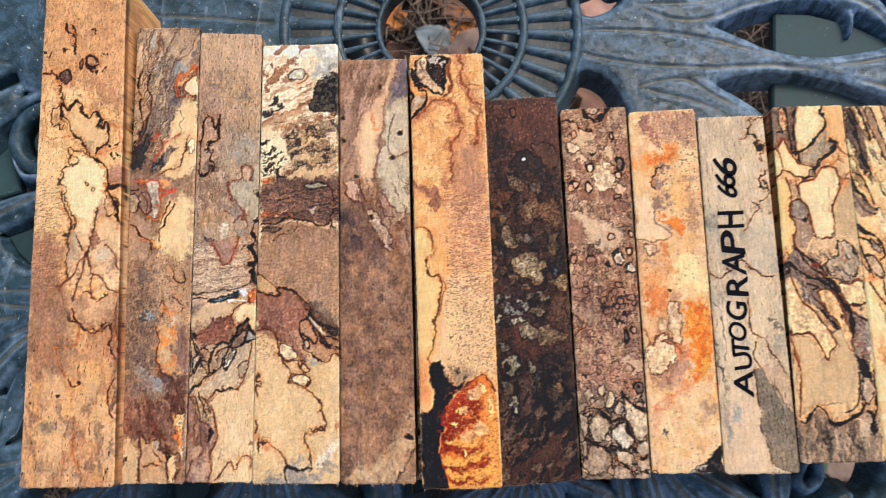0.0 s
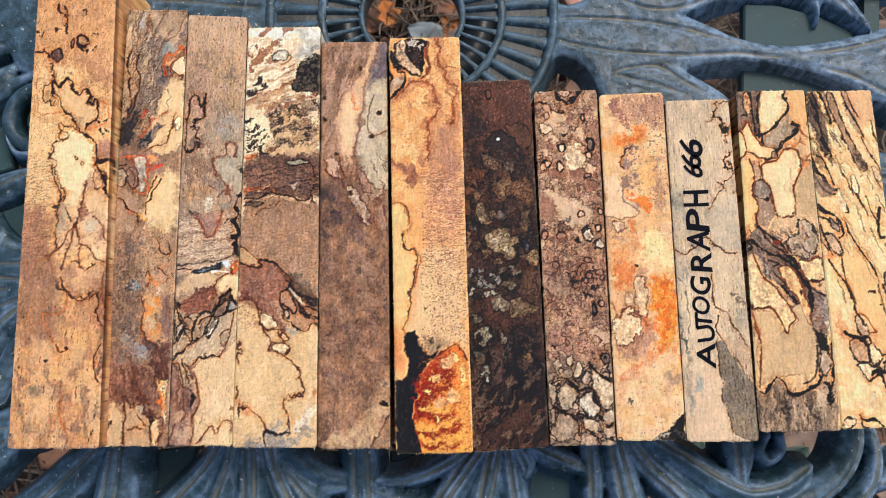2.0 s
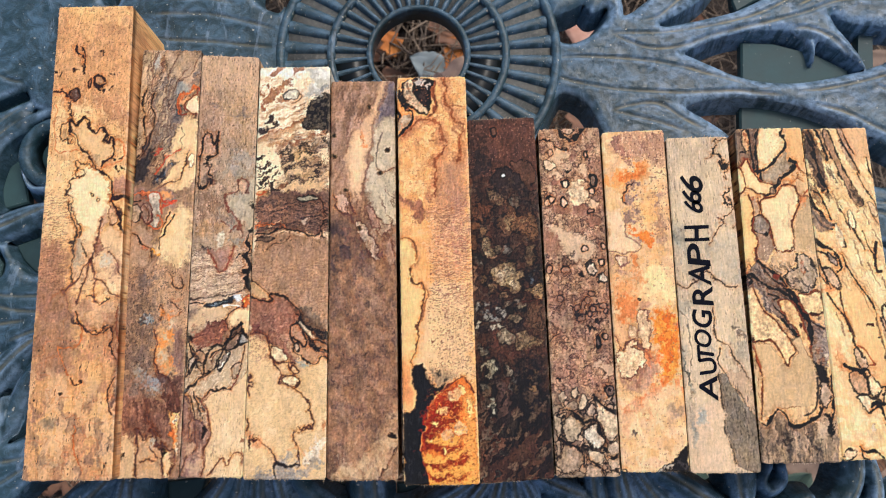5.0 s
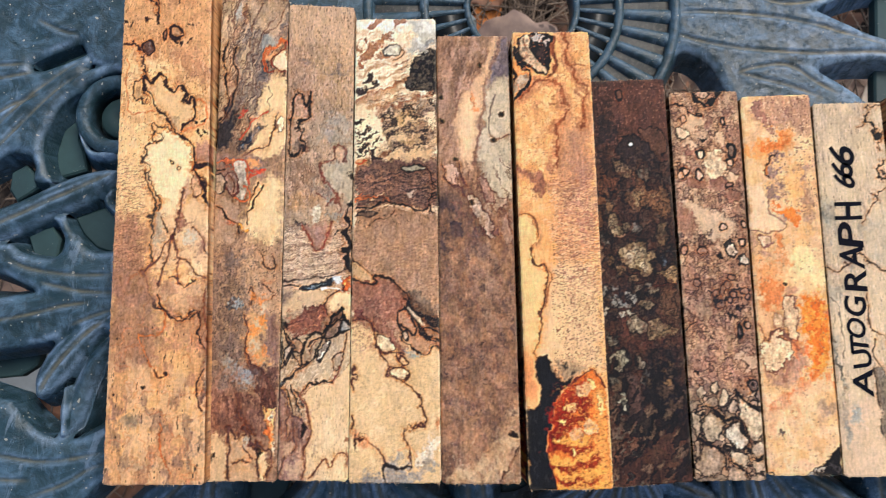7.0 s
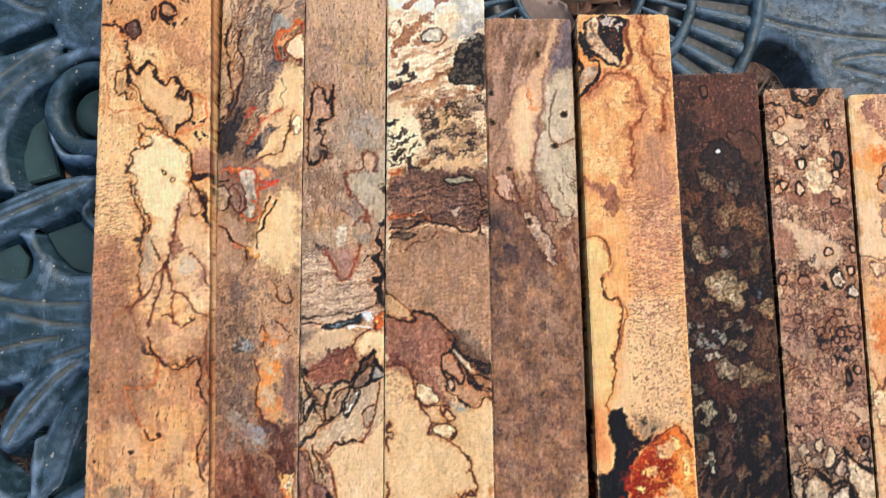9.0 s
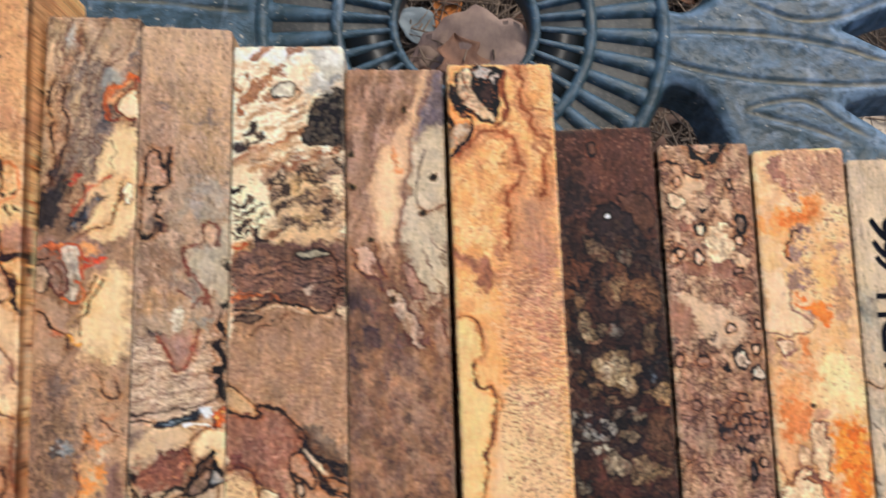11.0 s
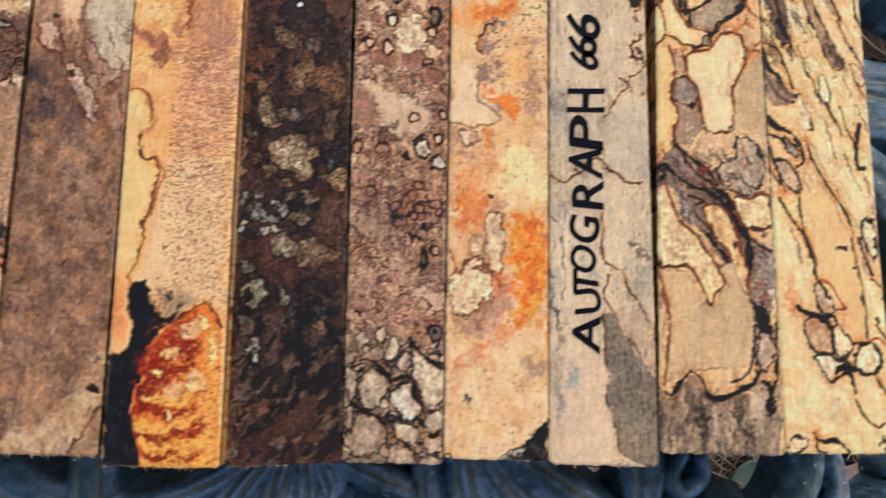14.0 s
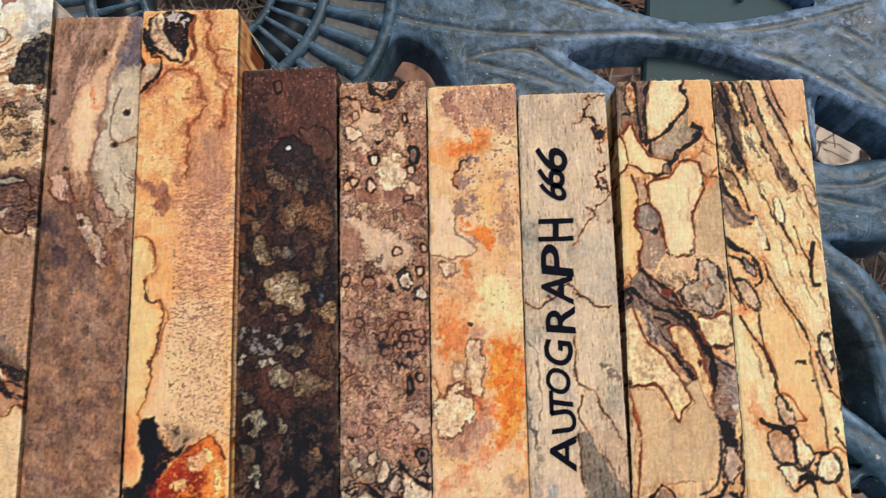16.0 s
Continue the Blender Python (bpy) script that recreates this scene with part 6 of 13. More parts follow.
f.spot((206, 180, 140), 14.6, 103.7, 0.9, 0.8, 0, rough=1.2, soft=0.8, much=0.75)
f.spot((206, 180, 140), 14.3, 88.5, 1.2, 0.9, 0, rough=1.2, soft=0.8, much=0.75)
f.spot((206, 180, 140), 11.9, 99.8, 0.8, 1.4, 0, rough=1.2, soft=0.8, much=0.75)
f.spot((238, 140, 58), 13.7, 91.4, 1.5, 1.4, 0, rough=1.6, soft=1, much=0.72)
f.spot((238, 140, 58), 11.6, 95.6, 1.2, 1.1, 0, rough=1.6, soft=1, much=0.72)
f.spot((238, 140, 58), 10.2, 94.4, 0.5, 0.9, 0, rough=1.6, soft=1, much=0.72)
f.spot((238, 140, 58), 15.2, 100.7, 0.8, 0.9, 0, rough=1.6, soft=1, much=0.72)
f.spot((238, 140, 58), 13.2, 102.8, 1.1, 0.6, 0, rough=1.6, soft=1, much=0.72)
f.spot((238, 140, 58), 10.7, 100.7, 0.5, 1.2, 0, rough=1.6, soft=1, much=0.72)
f.spot((238, 140, 58), 13.3, 86.2, 1.4, 0.9, 0, rough=1.6, soft=1, much=0.72)
f.line((116, 68, 52), 0.6, [(9.2, 90.8), (10.1, 95.3), (9.8, 99.8), (11.5, 102.8), (13.1, 104.4), (14.7, 105.2)], rough=0.6, soft=0.25)
f.area((148, 106, 90), [(15.7, 91.5), (18, 90.7), (18.2, 103.5), (16.8, 102.8), (15.1, 96.8)], soft=0.9, rough=1, much=0.75)
f.spot((166, 172, 166), 10.3, 106.8, 2.1, 2.0, 0, rough=1.8, soft=1.4, much=0.65)
f.spot((166, 172, 166), 6.6, 104.6, 1.2, 1.2, 0, rough=1.8, soft=1.4, much=0.65)
f.spot((190, 178, 156), 5.5, 102.3, 1.8, 1.2, 0, rough=1.6, soft=1.2, much=0.55)
f.spot((190, 178, 156), 12.4, 107.6, 1.2, 1.5, 0, rough=1.6, soft=1.2, much=0.55)
f.area((142, 94, 74), [(-1.5, 110.6), (5, 110.3), (12.5, 111.7), (18.1, 111.6), (18.3, 120.4), (14.7, 123.6), (11.3, 120.7), (5.4, 120.9), (-1.4, 121.7)], soft=1, rough=1, much=0.88)
f.area((108, 66, 56), [(11.1, 102.8), (18.3, 104.3), (18.3, 115.5), (15.7, 115.9), (13.2, 110.2), (10.6, 106.5)], soft=0.9, rough=1.1, much=0.82)
f.mottle((108, 66, 54), 0.9, 0.36, y0=110, y1=121, stretch=2.2, much=0.6, soft=0.4)
f.mottle((178, 128, 98), 0.8, 0.32, y0=104, y1=121, stretch=2.2, much=0.6, soft=0.4)
f.area((214, 180, 132), [(-1.3, 124.6), (1.7, 122.2), (5.4, 121.9), (6.3, 134.3), (-1.5, 134.6)], soft=0.7, rough=0.9, much=0.9)
f.area((208, 168, 122), [(6.3, 121.2), (8.4, 123.1), (9.9, 122.2), (11.5, 124.8), (13.3, 125.6), (14.3, 134.2), (6.3, 134.3)], soft=0.6, rough=0.8, much=0.88)
f.area((232, 196, 142), [(14.2, 125.9), (16, 126.2), (16.6, 132.2), (15, 133.7), (13.9, 130.5)], soft=0.4, rough=0.5)
f.spot((188, 184, 166), 10.8, 123.4, 1.0, 1.5, 0, rough=1, soft=0.6, much=0.75)
f.spot((228, 172, 112), 11.5, 127.1, 1.5, 1.8, 0, rough=1.2, soft=1, much=0.55)
f.spot((228, 172, 112), 10.2, 130.8, 2.1, 0.9, 0, rough=1.2, soft=1, much=0.55)
f.area((240, 194, 126), [(14.7, 115.3), (18, 114.9), (18, 119), (17.8, 124.2), (16.7, 124.9), (17, 121.1), (15.7, 118.2)], soft=0.5, rough=0.7)
f.spot((228, 116, 48), 17, 122, 0.7, 1.9, 0, rough=1, soft=0.5, much=0.85)
f.spot((228, 116, 48), 16.3, 118.2, 0.4, 1.2, 0, rough=1, soft=0.5, much=0.85)
f.spot((242, 224, 186), 17, 117.4, 0.6, 1.0, 0, rough=0.8, soft=0.4, much=0.85)
f.spot((242, 224, 186), 17.4, 125.3, 0.4, 1.0, 0, rough=0.8, soft=0.4, much=0.85)
f.spot((120, 120, 104), 17.2, 117.5, 0.3, 0.4, 0, soft=0.3, much=0.7)
f.line((120, 74, 60), 0.7, [(8.1, 111.7), (8.9, 114.6), (7.9, 116.8), (9.8, 118.4)], rough=0.5, soft=0.25)
f.line((120, 74, 60), 0.8, [(12.9, 110.2), (14.4, 113.1), (15.7, 115.9)], rough=0.5, soft=0.25)
f.line((120, 74, 60), 0.8, [(8.9, 115.4), (10.1, 118.3), (11.3, 119.3), (12.6, 121.9)], rough=0.5, soft=0.25)
f.line((120, 74, 60), 0.9, [(9.8, 119.9), (11.4, 121.2), (12, 124.1), (13.1, 124.9)], rough=0.5, soft=0.25)
f.line((120, 74, 60), 0.8, [(5.4, 119.9), (7.2, 121.2), (7.9, 123.1), (8.7, 121.3)], rough=0.5, soft=0.25)
f.line((120, 74, 60), 0.7, [(12.6, 104.3), (14.6, 105.8), (17, 110.2), (17.7, 112.4)], rough=0.5, soft=0.25)
f.line((120, 74, 60), 0.8, [(6, 120.2), (6.3, 124.8), (6.3, 129.1), (6.2, 133.7)], rough=0.5, soft=0.25)
f.line((120, 74, 60), 0.8, [(13.7, 123.9), (13.8, 127.7), (14.4, 132.2)], rough=0.5, soft=0.25)
f.line((120, 74, 60), 0.8, [(13.8, 124.1), (15.2, 125.9), (16.7, 125.3), (17.3, 127.6), (16.6, 132.2)], rough=0.5, soft=0.25)
f.line((120, 74, 60), 0.5, [(10, 124.8), (11.2, 126.2), (12.2, 128)], rough=0.5, soft=0.25)
f.line((120, 74, 60), 0.7, [(10.1, 119.3), (10.9, 121.6), (9.9, 122.2)], rough=0.5, soft=0.25)
f.line((120, 74, 60), 0.6, [(14.9, 110.2), (16.2, 112.8)], rough=0.5, soft=0.25)
f.line((120, 74, 60), 0.45, [(7.5, 129.4), (9.4, 128.4), (11.6, 128.8)], rough=0.5, soft=0.25)
f.spot((30, 23, 25), 1.5, 127.4, 0.3, 0.7, 0, rough=0.7, soft=0.3)
f.spot((30, 23, 25), 2.2, 127.3, 0.3, 0.6, 0, rough=0.7, soft=0.3)
f.spot((30, 23, 25), 0.4, 129.9, 0.5, 0.6, 0, rough=0.7, soft=0.3)
f.spot((30, 23, 25), 14.3, 126.9, 0.4, 0.9, 0, rough=0.7, soft=0.3)
f.spot((104, 74, 60), 0.3, 124.1, 0.6, 1.5, 0, rough=1, soft=0.6, much=0.7)
f.spot((104, 74, 60), 0.1, 132, 0.7, 1.2, 0, rough=1, soft=0.6, much=0.7)
blank(f, (-90.8, 99), (-71.8, 98.4), (-92.7, -34.8), (-73.8, -35.3), 471.5, 'brown and grey spalted blank with orange-edged cream patches')

f = Figure(18.5, 131.7, 30, (196, 162, 126), (168, 138, 108), streak=0.8)
f.mottle((206, 168, 128), 4, 0.45, y1=58, stretch=2, much=0.6, soft=0.6)
f.mottle((176, 138, 106), 1.4, 0.34, y1=60, stretch=3, much=0.5, soft=0.5)
f.area((210, 172, 132), [(-0.7, -0.5), (18.8, 0.2), (18.1, 13.2), (0.2, 9.9)], soft=2.5, rough=1.6, much=0.7)
f.area((182, 142, 112), [(-0.5, 9.9), (6, 13.4), (6.8, 23.7), (5, 29.6), (0.1, 32.2)], soft=2.4, rough=1.6, much=0.65)
f.area((190, 152, 108), [(7.9, 14.4), (19, 12.8), (18.3, 32.3), (9.5, 30.5)], soft=2.6, rough=1.8, much=0.6)
f.area((168, 144, 118), [(8.2, 30.3), (18.9, 30.7), (18.8, 41.7), (11.6, 41.9), (6, 38.5)], soft=2.4, rough=2, much=0.55)
f.area((140, 104, 82), [(0.4, 44.4), (8.5, 45.3), (10.5, 49.7), (7.4, 53.3), (0.6, 54.8)], soft=1.6, rough=1.6, much=0.7)
f.area((178, 134, 88), [(0.7, 55.6), (6.4, 54.3), (10.6, 55.4), (8.8, 57.4), (5.7, 60), (0.8, 59.9)], soft=1.2, rough=1.2, much=0.7)
f.area((152, 126, 108), [(6.8, 53), (13.3, 51.8), (15.2, 55.3), (12.6, 56.3), (8.4, 55.5)], soft=1, rough=1.2, much=0.75)
f.mottle((142, 118, 96), 1.2, 0.26, y0=24, y1=60, stretch=1.6, much=0.45, soft=0.4)
f.mottle((206, 170, 136), 1.0, 0.26, y0=18, y1=60, stretch=2, much=0.45, soft=0.4)
f.flecks((116, 84, 66), 0.08, y1=60, fine=0.34, tall=3, much=0.45)
f.flecks((216, 180, 148), 0.08, y1=60, fine=0.34, tall=3, much=0.4)
f.spot((112, 102, 98), 15.1, 19.7, 1.6, 1.0, 0, rough=1.4, soft=0.9, much=0.6)
f.spot((112, 102, 98), 12.1, 20.5, 1.3, 0.6, 0, rough=1.4, soft=0.9, much=0.6)
f.spot((112, 102, 98), 10.4, 19.4, 0.8, 0.5, 0, rough=1.4, soft=0.9, much=0.6)
f.spot((112, 102, 98), 4.8, 17.4, 1.1, 0.6, 0, rough=1.4, soft=0.9, much=0.6)
f.spot((112, 102, 98), 13.7, 18.1, 0.8, 0.5, 0, rough=1.4, soft=0.9, much=0.6)
f.spot((176, 172, 160), 14.6, 34.1, 1.9, 1.6, 0, rough=1.6, soft=1.4, much=0.5)
f.spot((176, 172, 160), 12.8, 38.3, 2.2, 1.4, 0, rough=1.6, soft=1.4, much=0.5)
f.spot((176, 172, 160), 16.5, 36.8, 1.1, 1.9, 0, rough=1.6, soft=1.4, much=0.5)
f.isle((194, 154, 124), [(2, 32.1), (2, 27.9), (3.1, 26.5), (4.2, 27.1), (4.9, 29.4), (6, 30.3), (6.5, 32), (5.6, 33.3), (3.6, 33.1)], rough=0.4)
f.line((34, 27, 29), 1.1, [(1.1, 34.1), (1.8, 30.8), (2, 27.7), (3.1, 26.2), (4.2, 26.8), (4.7, 28.9), (5.5, 29.9), (6.3, 28.4), (6.1, 26.4)], rough=0.5, soft=0.25)
f.line((34, 27, 29), 0.9, [(6.4, 26), (6.5, 29.5), (6.5, 32.5), (5.4, 33.7), (3.6, 34.1)], rough=0.5, soft=0.25)
f.line((34, 27, 29), 1, [(4.1, 37.9), (4.2, 39.9), (5.1, 40.5), (5.3, 42.1), (4.4, 43.1)], rough=0.5, soft=0.25)
f.line((34, 27, 29), 0.9, [(0.9, 34.2), (0.8, 37.4), (1, 43.3), (1.6, 44.2), (2.9, 44.5), (3.8, 42.8)], rough=0.5, soft=0.25)
f.spot((34, 28, 30), 3.7, 34.4, 1.1, 0.9, 0, rough=0.9, soft=0.4)
f.spot((34, 28, 30), 3.5, 36.3, 0.8, 1.3, 0, rough=0.9, soft=0.4)
f.spot((34, 28, 30), 5.8, 29.4, 0.4, 1.1, 0, rough=0.9, soft=0.4)
f.spot((34, 28, 30), 4.5, 42.2, 0.8, 0.9, 0, rough=0.9, soft=0.4)
f.spot((34, 28, 30), 2.2, 43.9, 0.8, 0.8, 0, rough=0.9, soft=0.4)
f.spot((98, 80, 72), 3.3, 41.6, 1.3, 1.4, 0, rough=1, soft=0.8, much=0.6)
f.spot((128, 78, 60), 6.1, 42.1, 1.3, 0.8, 0, rough=1, soft=0.6, much=0.6)
f.area((196, 178, 146), [(11, 46.8), (15.4, 46), (17.5, 40.7), (19.4, 41), (19.3, 59.3), (15.7, 55.3), (13.3, 53.1), (11.3, 50)], soft=1, rough=1.2, much=0.85)
f.mottle((160, 146, 124), 1.3, 0.3, y0=38, y1=58, x0=9, stretch=2, much=0.5, soft=0.4)
f.isle((208, 166, 128), [(13.8, 42.5), (15.2, 41.1), (16.6, 43.5), (15.7, 45.7), (14.3, 45.1)], rough=0.4)
f.line((142, 82, 62), 1, [(10.5, 51), (9.8, 48.1), (10.1, 46.7), (11.8, 45.8), (13.5, 44.9), (13.6, 42.5), (14.5, 41), (15.8, 41.8), (16.8, 43.8), (16.2, 45.6)], rough=0.6, soft=0.4, much=0.9)
f.line((142, 82, 62), 1.3, [(10.1, 48.9), (10.8, 50.8), (11.9, 52.2), (13.5, 53.8), (14.6, 55.3), (14.5, 57.1)], rough=0.6, soft=0.4, much=0.9)
f.line((142, 82, 62), 0.9, [(11.2, 58), (14, 56), (15.3, 57.2), (15, 59.4), (13.5, 61.1)], rough=0.6, soft=0.4, much=0.9)
f.line((142, 82, 62), 0.6, [(8.7, 55.3), (11.1, 56.1), (11.9, 58)], rough=0.6, soft=0.4, much=0.9)
f.isle((218, 202, 172), [(7.4, 60.3), (9.2, 58), (10.2, 59.6), (9.9, 62), (8.7, 63.4), (7.3, 62.8)], rough=0.7, soft=0.4)
f.spot((158, 150, 132), 13.5, 61.1, 1.4, 1.2, 0, rough=1.2, soft=0.7, much=0.75)
f.spot((158, 150, 132), 11.5, 56.1, 0.9, 0.8, 0, rough=1.2, soft=0.7, much=0.75)
f.spot((62, 52, 52), 3.2, 63.6, 0.9, 0.9, 0, rough=1, soft=0.5, much=0.9)
f.spot((62, 52, 52), 5.5, 64.1, 0.8, 1.2, 0, rough=1, soft=0.5, much=0.9)
f.spot((62, 52, 52), 4.3, 65.4, 1.2, 0.6, 0, rough=1, soft=0.5, much=0.9)
f.spot((150, 120, 104), 4.3, 63.9, 0.6, 0.5, 0, rough=0.6, soft=0.4)
f.spot((46, 36, 36), 18.1, 49.8, 0.8, 1.2, 0, rough=0.7, soft=0.4)
f.spot((120, 100, 86), 18.1, 49.8, 0.3, 0.6, 0, soft=0.3)
f.line((34, 27, 29), 1.3, [(19.3, 57.4), (17.8, 58.2), (16.7, 59.5), (17, 61.6), (17.8, 63.2), (19.1, 64.5)], rough=0.6, soft=0.3)
f.line((34, 27, 29), 1.2, [(13.6, 66.1), (15.8, 65.1), (17.8, 64.6), (18.8, 65.8)], rough=0.6, soft=0.3)
f.area((196, 166, 134), [(-1.8, 66.1), (3.9, 65.1), (17.7, 66.6), (18.7, 78.2), (10.5, 79.4), (-1.3, 82.1)], soft=1, rough=0.8, much=0.85)
f.mottle((220, 192, 156), 1.5, 0.42, y0=64, y1=81, stretch=0.2, turn=-9, much=0.75, soft=0.4)
f.mottle((146, 112, 90), 1.3, 0.34, y0=62, y1=82, stretch=0.16, turn=-9, much=0.65, soft=0.35)
f.area((178, 128, 104), [(5, 64.2), (11.9, 63), (12.7, 66.7), (10.8, 69.7), (8.4, 70.1), (6.6, 67.7)], soft=0.8, rough=1, much=0.8)
f.line((156, 84, 62), 0.8, [(4.7, 64.2), (7.4, 67.7), (8.8, 70.4), (11.1, 69.3), (12.2, 65.8), (13.1, 62.6)], rough=0.5, soft=0.25)
f.line((44, 32, 32), 2.2, [(16.6, 61.3), (17.7, 63), (16.8, 65.3), (18, 69.2), (17.3, 72.7), (18.2, 75.8)], rough=0.6)
f.line((140, 106, 86), 0.9, [(-1.3, 74.8), (5.1, 72.6), (13.6, 71.4), (17.1, 71.8)], rough=0.4, soft=0.4, much=0.65)
f.line((140, 106, 86), 0.9, [(-1.2, 77.4), (5.2, 75.7), (13.7, 74.2), (17.8, 74.4)], rough=0.4, soft=0.4, much=0.65)
f.line((140, 106, 86), 0.9, [(-1.1, 80), (4.5, 78.5), (12.1, 77), (17.9, 76.5)], rough=0.4, soft=0.4, much=0.65)
f.line((140, 106, 86), 0.9, [(-1.2, 71.4), (4.9, 69.5), (11, 70.4)], rough=0.4, soft=0.4, much=0.65)
f.area((216, 182, 136), [(-1.3, 86.7), (3.2, 82), (9.2, 81.4), (12.3, 81.7), (11.6, 86.6), (6.3, 86.7), (2.5, 87.5), (-0.9, 89.3)], soft=0.6, rough=0.6, much=0.9)
f.area((140, 112, 92), [(-1.4, 84.4), (1.6, 82.8), (5, 82), (2.6, 84.3), (-1, 86.9)], soft=0.8, rough=0.6, much=0.8)
f.line((92, 66, 54), 0.8, [(-0.3, 79.8), (6.1, 78.6), (12.2, 77.7), (16, 76.3), (18.6, 75.6)], rough=0.4, soft=0.3)
f.line((60, 46, 42), 0.5, [(-0.2, 81.1), (2.4, 80.5), (4.6, 80.9)], rough=0.4)
f.area((48, 53, 60), [(4.7, 81.9), (5.4, 80.6), (8.4, 79.9), (11.5, 78.8), (14.1, 77.8), (14.5, 79), (13, 80.6), (9.2, 81.4), (6.2, 82)], soft=0.3, rough=0.4)
f.spot((140, 152, 156), 8, 80.9, 1.4, 0.3, -10, rough=0.8, soft=0.3, much=0.8)
f.spot((140, 152, 156), 10.4, 80, 0.9, 0.2, -12, rough=0.8, soft=0.3, much=0.8)
f.area((212, 214, 210), [(13.8, 77.9), (15.7, 77.7), (16.4, 79.4), (14.4, 80.1)], soft=0.5, rough=0.6, much=0.9)
f.line((232, 228, 216), 0.8, [(11.1, 81.5), (13.8, 81.2), (16.3, 81.9)], rough=0.4, soft=0.3)
f.spot((30, 23, 25), 17.7, 74.1, 0.6, 2.3, -12, rough=0.8, soft=0.4)
f.line((30, 23, 25), 1.4, [(17, 70.1), (17.3, 72.4), (18.3, 74.7), (18.9, 77.2)], rough=0.6)
f.area((232, 202, 150), [(12.3, 84.4), (14.6, 82.2), (18.7, 82.1), (19.1, 88.9), (16.2, 88), (15.1, 86.5), (13, 87.2)], soft=0.5, rough=0.5)
f.area((200, 100, 46), [(16.2, 80.2), (16.8, 78.5), (19.1, 77.3), (19.3, 81.3), (17.6, 82.2), (16.6, 81.9)], soft=0.4, rough=0.8)
f.spot((246, 176, 90), 17.2, 80.2, 0.4, 0.5, 0, soft=0.3)
f.spot((246, 176, 90), 18.4, 79.1, 0.3, 0.3, 0, soft=0.3)
f.spot((120, 54, 34), 16.4, 81.3, 0.6, 0.5, 0, soft=0.4)
f.area((160, 98, 74), [(0.1, 92.6), (3.3, 88.9), (7.1, 87), (11.8, 86.4), (12.3, 88.7), (10.9, 91), (9.5, 93), (7.2, 94.1), (5.7, 95.3), (2.7, 93.7)], soft=0.5, rough=0.8)
f.mottle((190, 126, 98), 0.9, 0.34, y0=86, y1=97, x0=2, x1=13, stretch=0.7, turn=-30, much=0.55, soft=0.4)
f.mottle((112, 66, 54), 0.8, 0.26, y0=86, y1=97, x0=2, x1=13, stretch=0.7, turn=-30, much=0.5, soft=0.4)
f.spot((228, 150, 98), 10.3, 89, 0.5, 0.5, 0, soft=0.4, much=0.8)
f.spot((228, 150, 98), 9, 90.9, 0.3, 0.3, 0, soft=0.4, much=0.8)
f.line((104, 64, 50), 0.8, [(12.4, 88.1), (11.6, 86.4), (11.9, 84.4), (12.6, 83.2), (14.6, 82.1), (16.3, 81.6)], rough=0.4)
f.line((132, 76, 60), 0.7, [(2.6, 90.7), (5.6, 89.6), (7.8, 87.3), (11.6, 86.4)], rough=0.6, soft=0.3)
f.area((202, 176, 138), [(-1.7, 94.4), (0.4, 92), (5, 94.9), (7.2, 93.7), (11.3, 92.7), (12.8, 94.7), (17.3, 92.8), (19.4, 90.1), (19, 103.6), (16.3, 104.9), (14.2, 105.8), (9.7, 106.7), (6.8, 108.3), (5.3, 110.5), (7.2, 115.3), (5.5, 115.9), (2.4, 113.1), (-1, 108.4)], soft=0.6, rough=0.6, much=0.92)
f.mottle((166, 142, 114), 1.1, 0.34, y0=94, y1=114, x1=9, stretch=0.4, turn=-48, much=0.6, soft=0.4)
f.mottle((228, 206, 168), 0.9, 0.3, y0=94, y1=114, stretch=0.5, turn=-48, much=0.55, soft=0.4)
f.isle((120, 96, 84), [(13.3, 88.7), (14.7, 87.6), (16, 86.9), (16.5, 88.3), (14.3, 89.6), (13.2, 90.3)], rim=(30, 23, 25), width=0.8, rough=0.3)
f.isle((160, 130, 108), [(11.5, 93.6), (13.2, 91.3), (15.3, 89.8), (16.2, 90.4), (16.1, 92.6), (14, 94), (11.9, 94.6)], rim=(30, 23, 25), width=1.1, rough=0.4)
f.isle((142, 142, 136), [(16.1, 90), (17.6, 89.5), (18.8, 91.3), (17.3, 92.7), (15.8, 93)], rim=(30, 23, 25), width=1.1, rough=0.4)
f.line((30, 23, 25), 1.3, [(11.1, 93), (13.2, 91), (15.2, 89.7), (16.4, 88.6), (17.4, 89), (18.8, 90.8)], rough=0.5)
f.line((30, 23, 25), 1.1, [(12.9, 90.4), (13.6, 88.7), (15.4, 87.3), (16.8, 86.3)], rough=0.5)
f.isle((184, 158, 124), [(6.5, 95.8), (8, 93.6), (9.8, 93), (11, 93.6), (10.7, 95.7), (9.6, 97.7), (8.9, 99.8), (7.4, 101), (6, 101.8), (5.5, 100.3), (5.9, 97.9)], rim=(30, 23, 25), width=1.2, rough=0.4, inner=(200, 176, 140))
f.line((90, 70, 58), 0.7, [(7.3, 96.8), (8.8, 95), (10.4, 94.3)], rough=0.4)
f.line((134, 102, 78), 0.5, [(7.8, 98.7), (8.3, 96.5), (9.5, 95.4)], rough=0.4)
f.isle((152, 132, 114), [(10.3, 97.9), (11.8, 95.5), (13, 95), (12.9, 96.7), (11.8, 98.7), (10.8, 100.6), (9.6, 100.4)], rim=(30, 23, 25), width=1.1, rough=0.4)
f.spot((234, 220, 194), 11.1, 99.3, 0.4, 0.9, 28, soft=0.3, much=0.9)
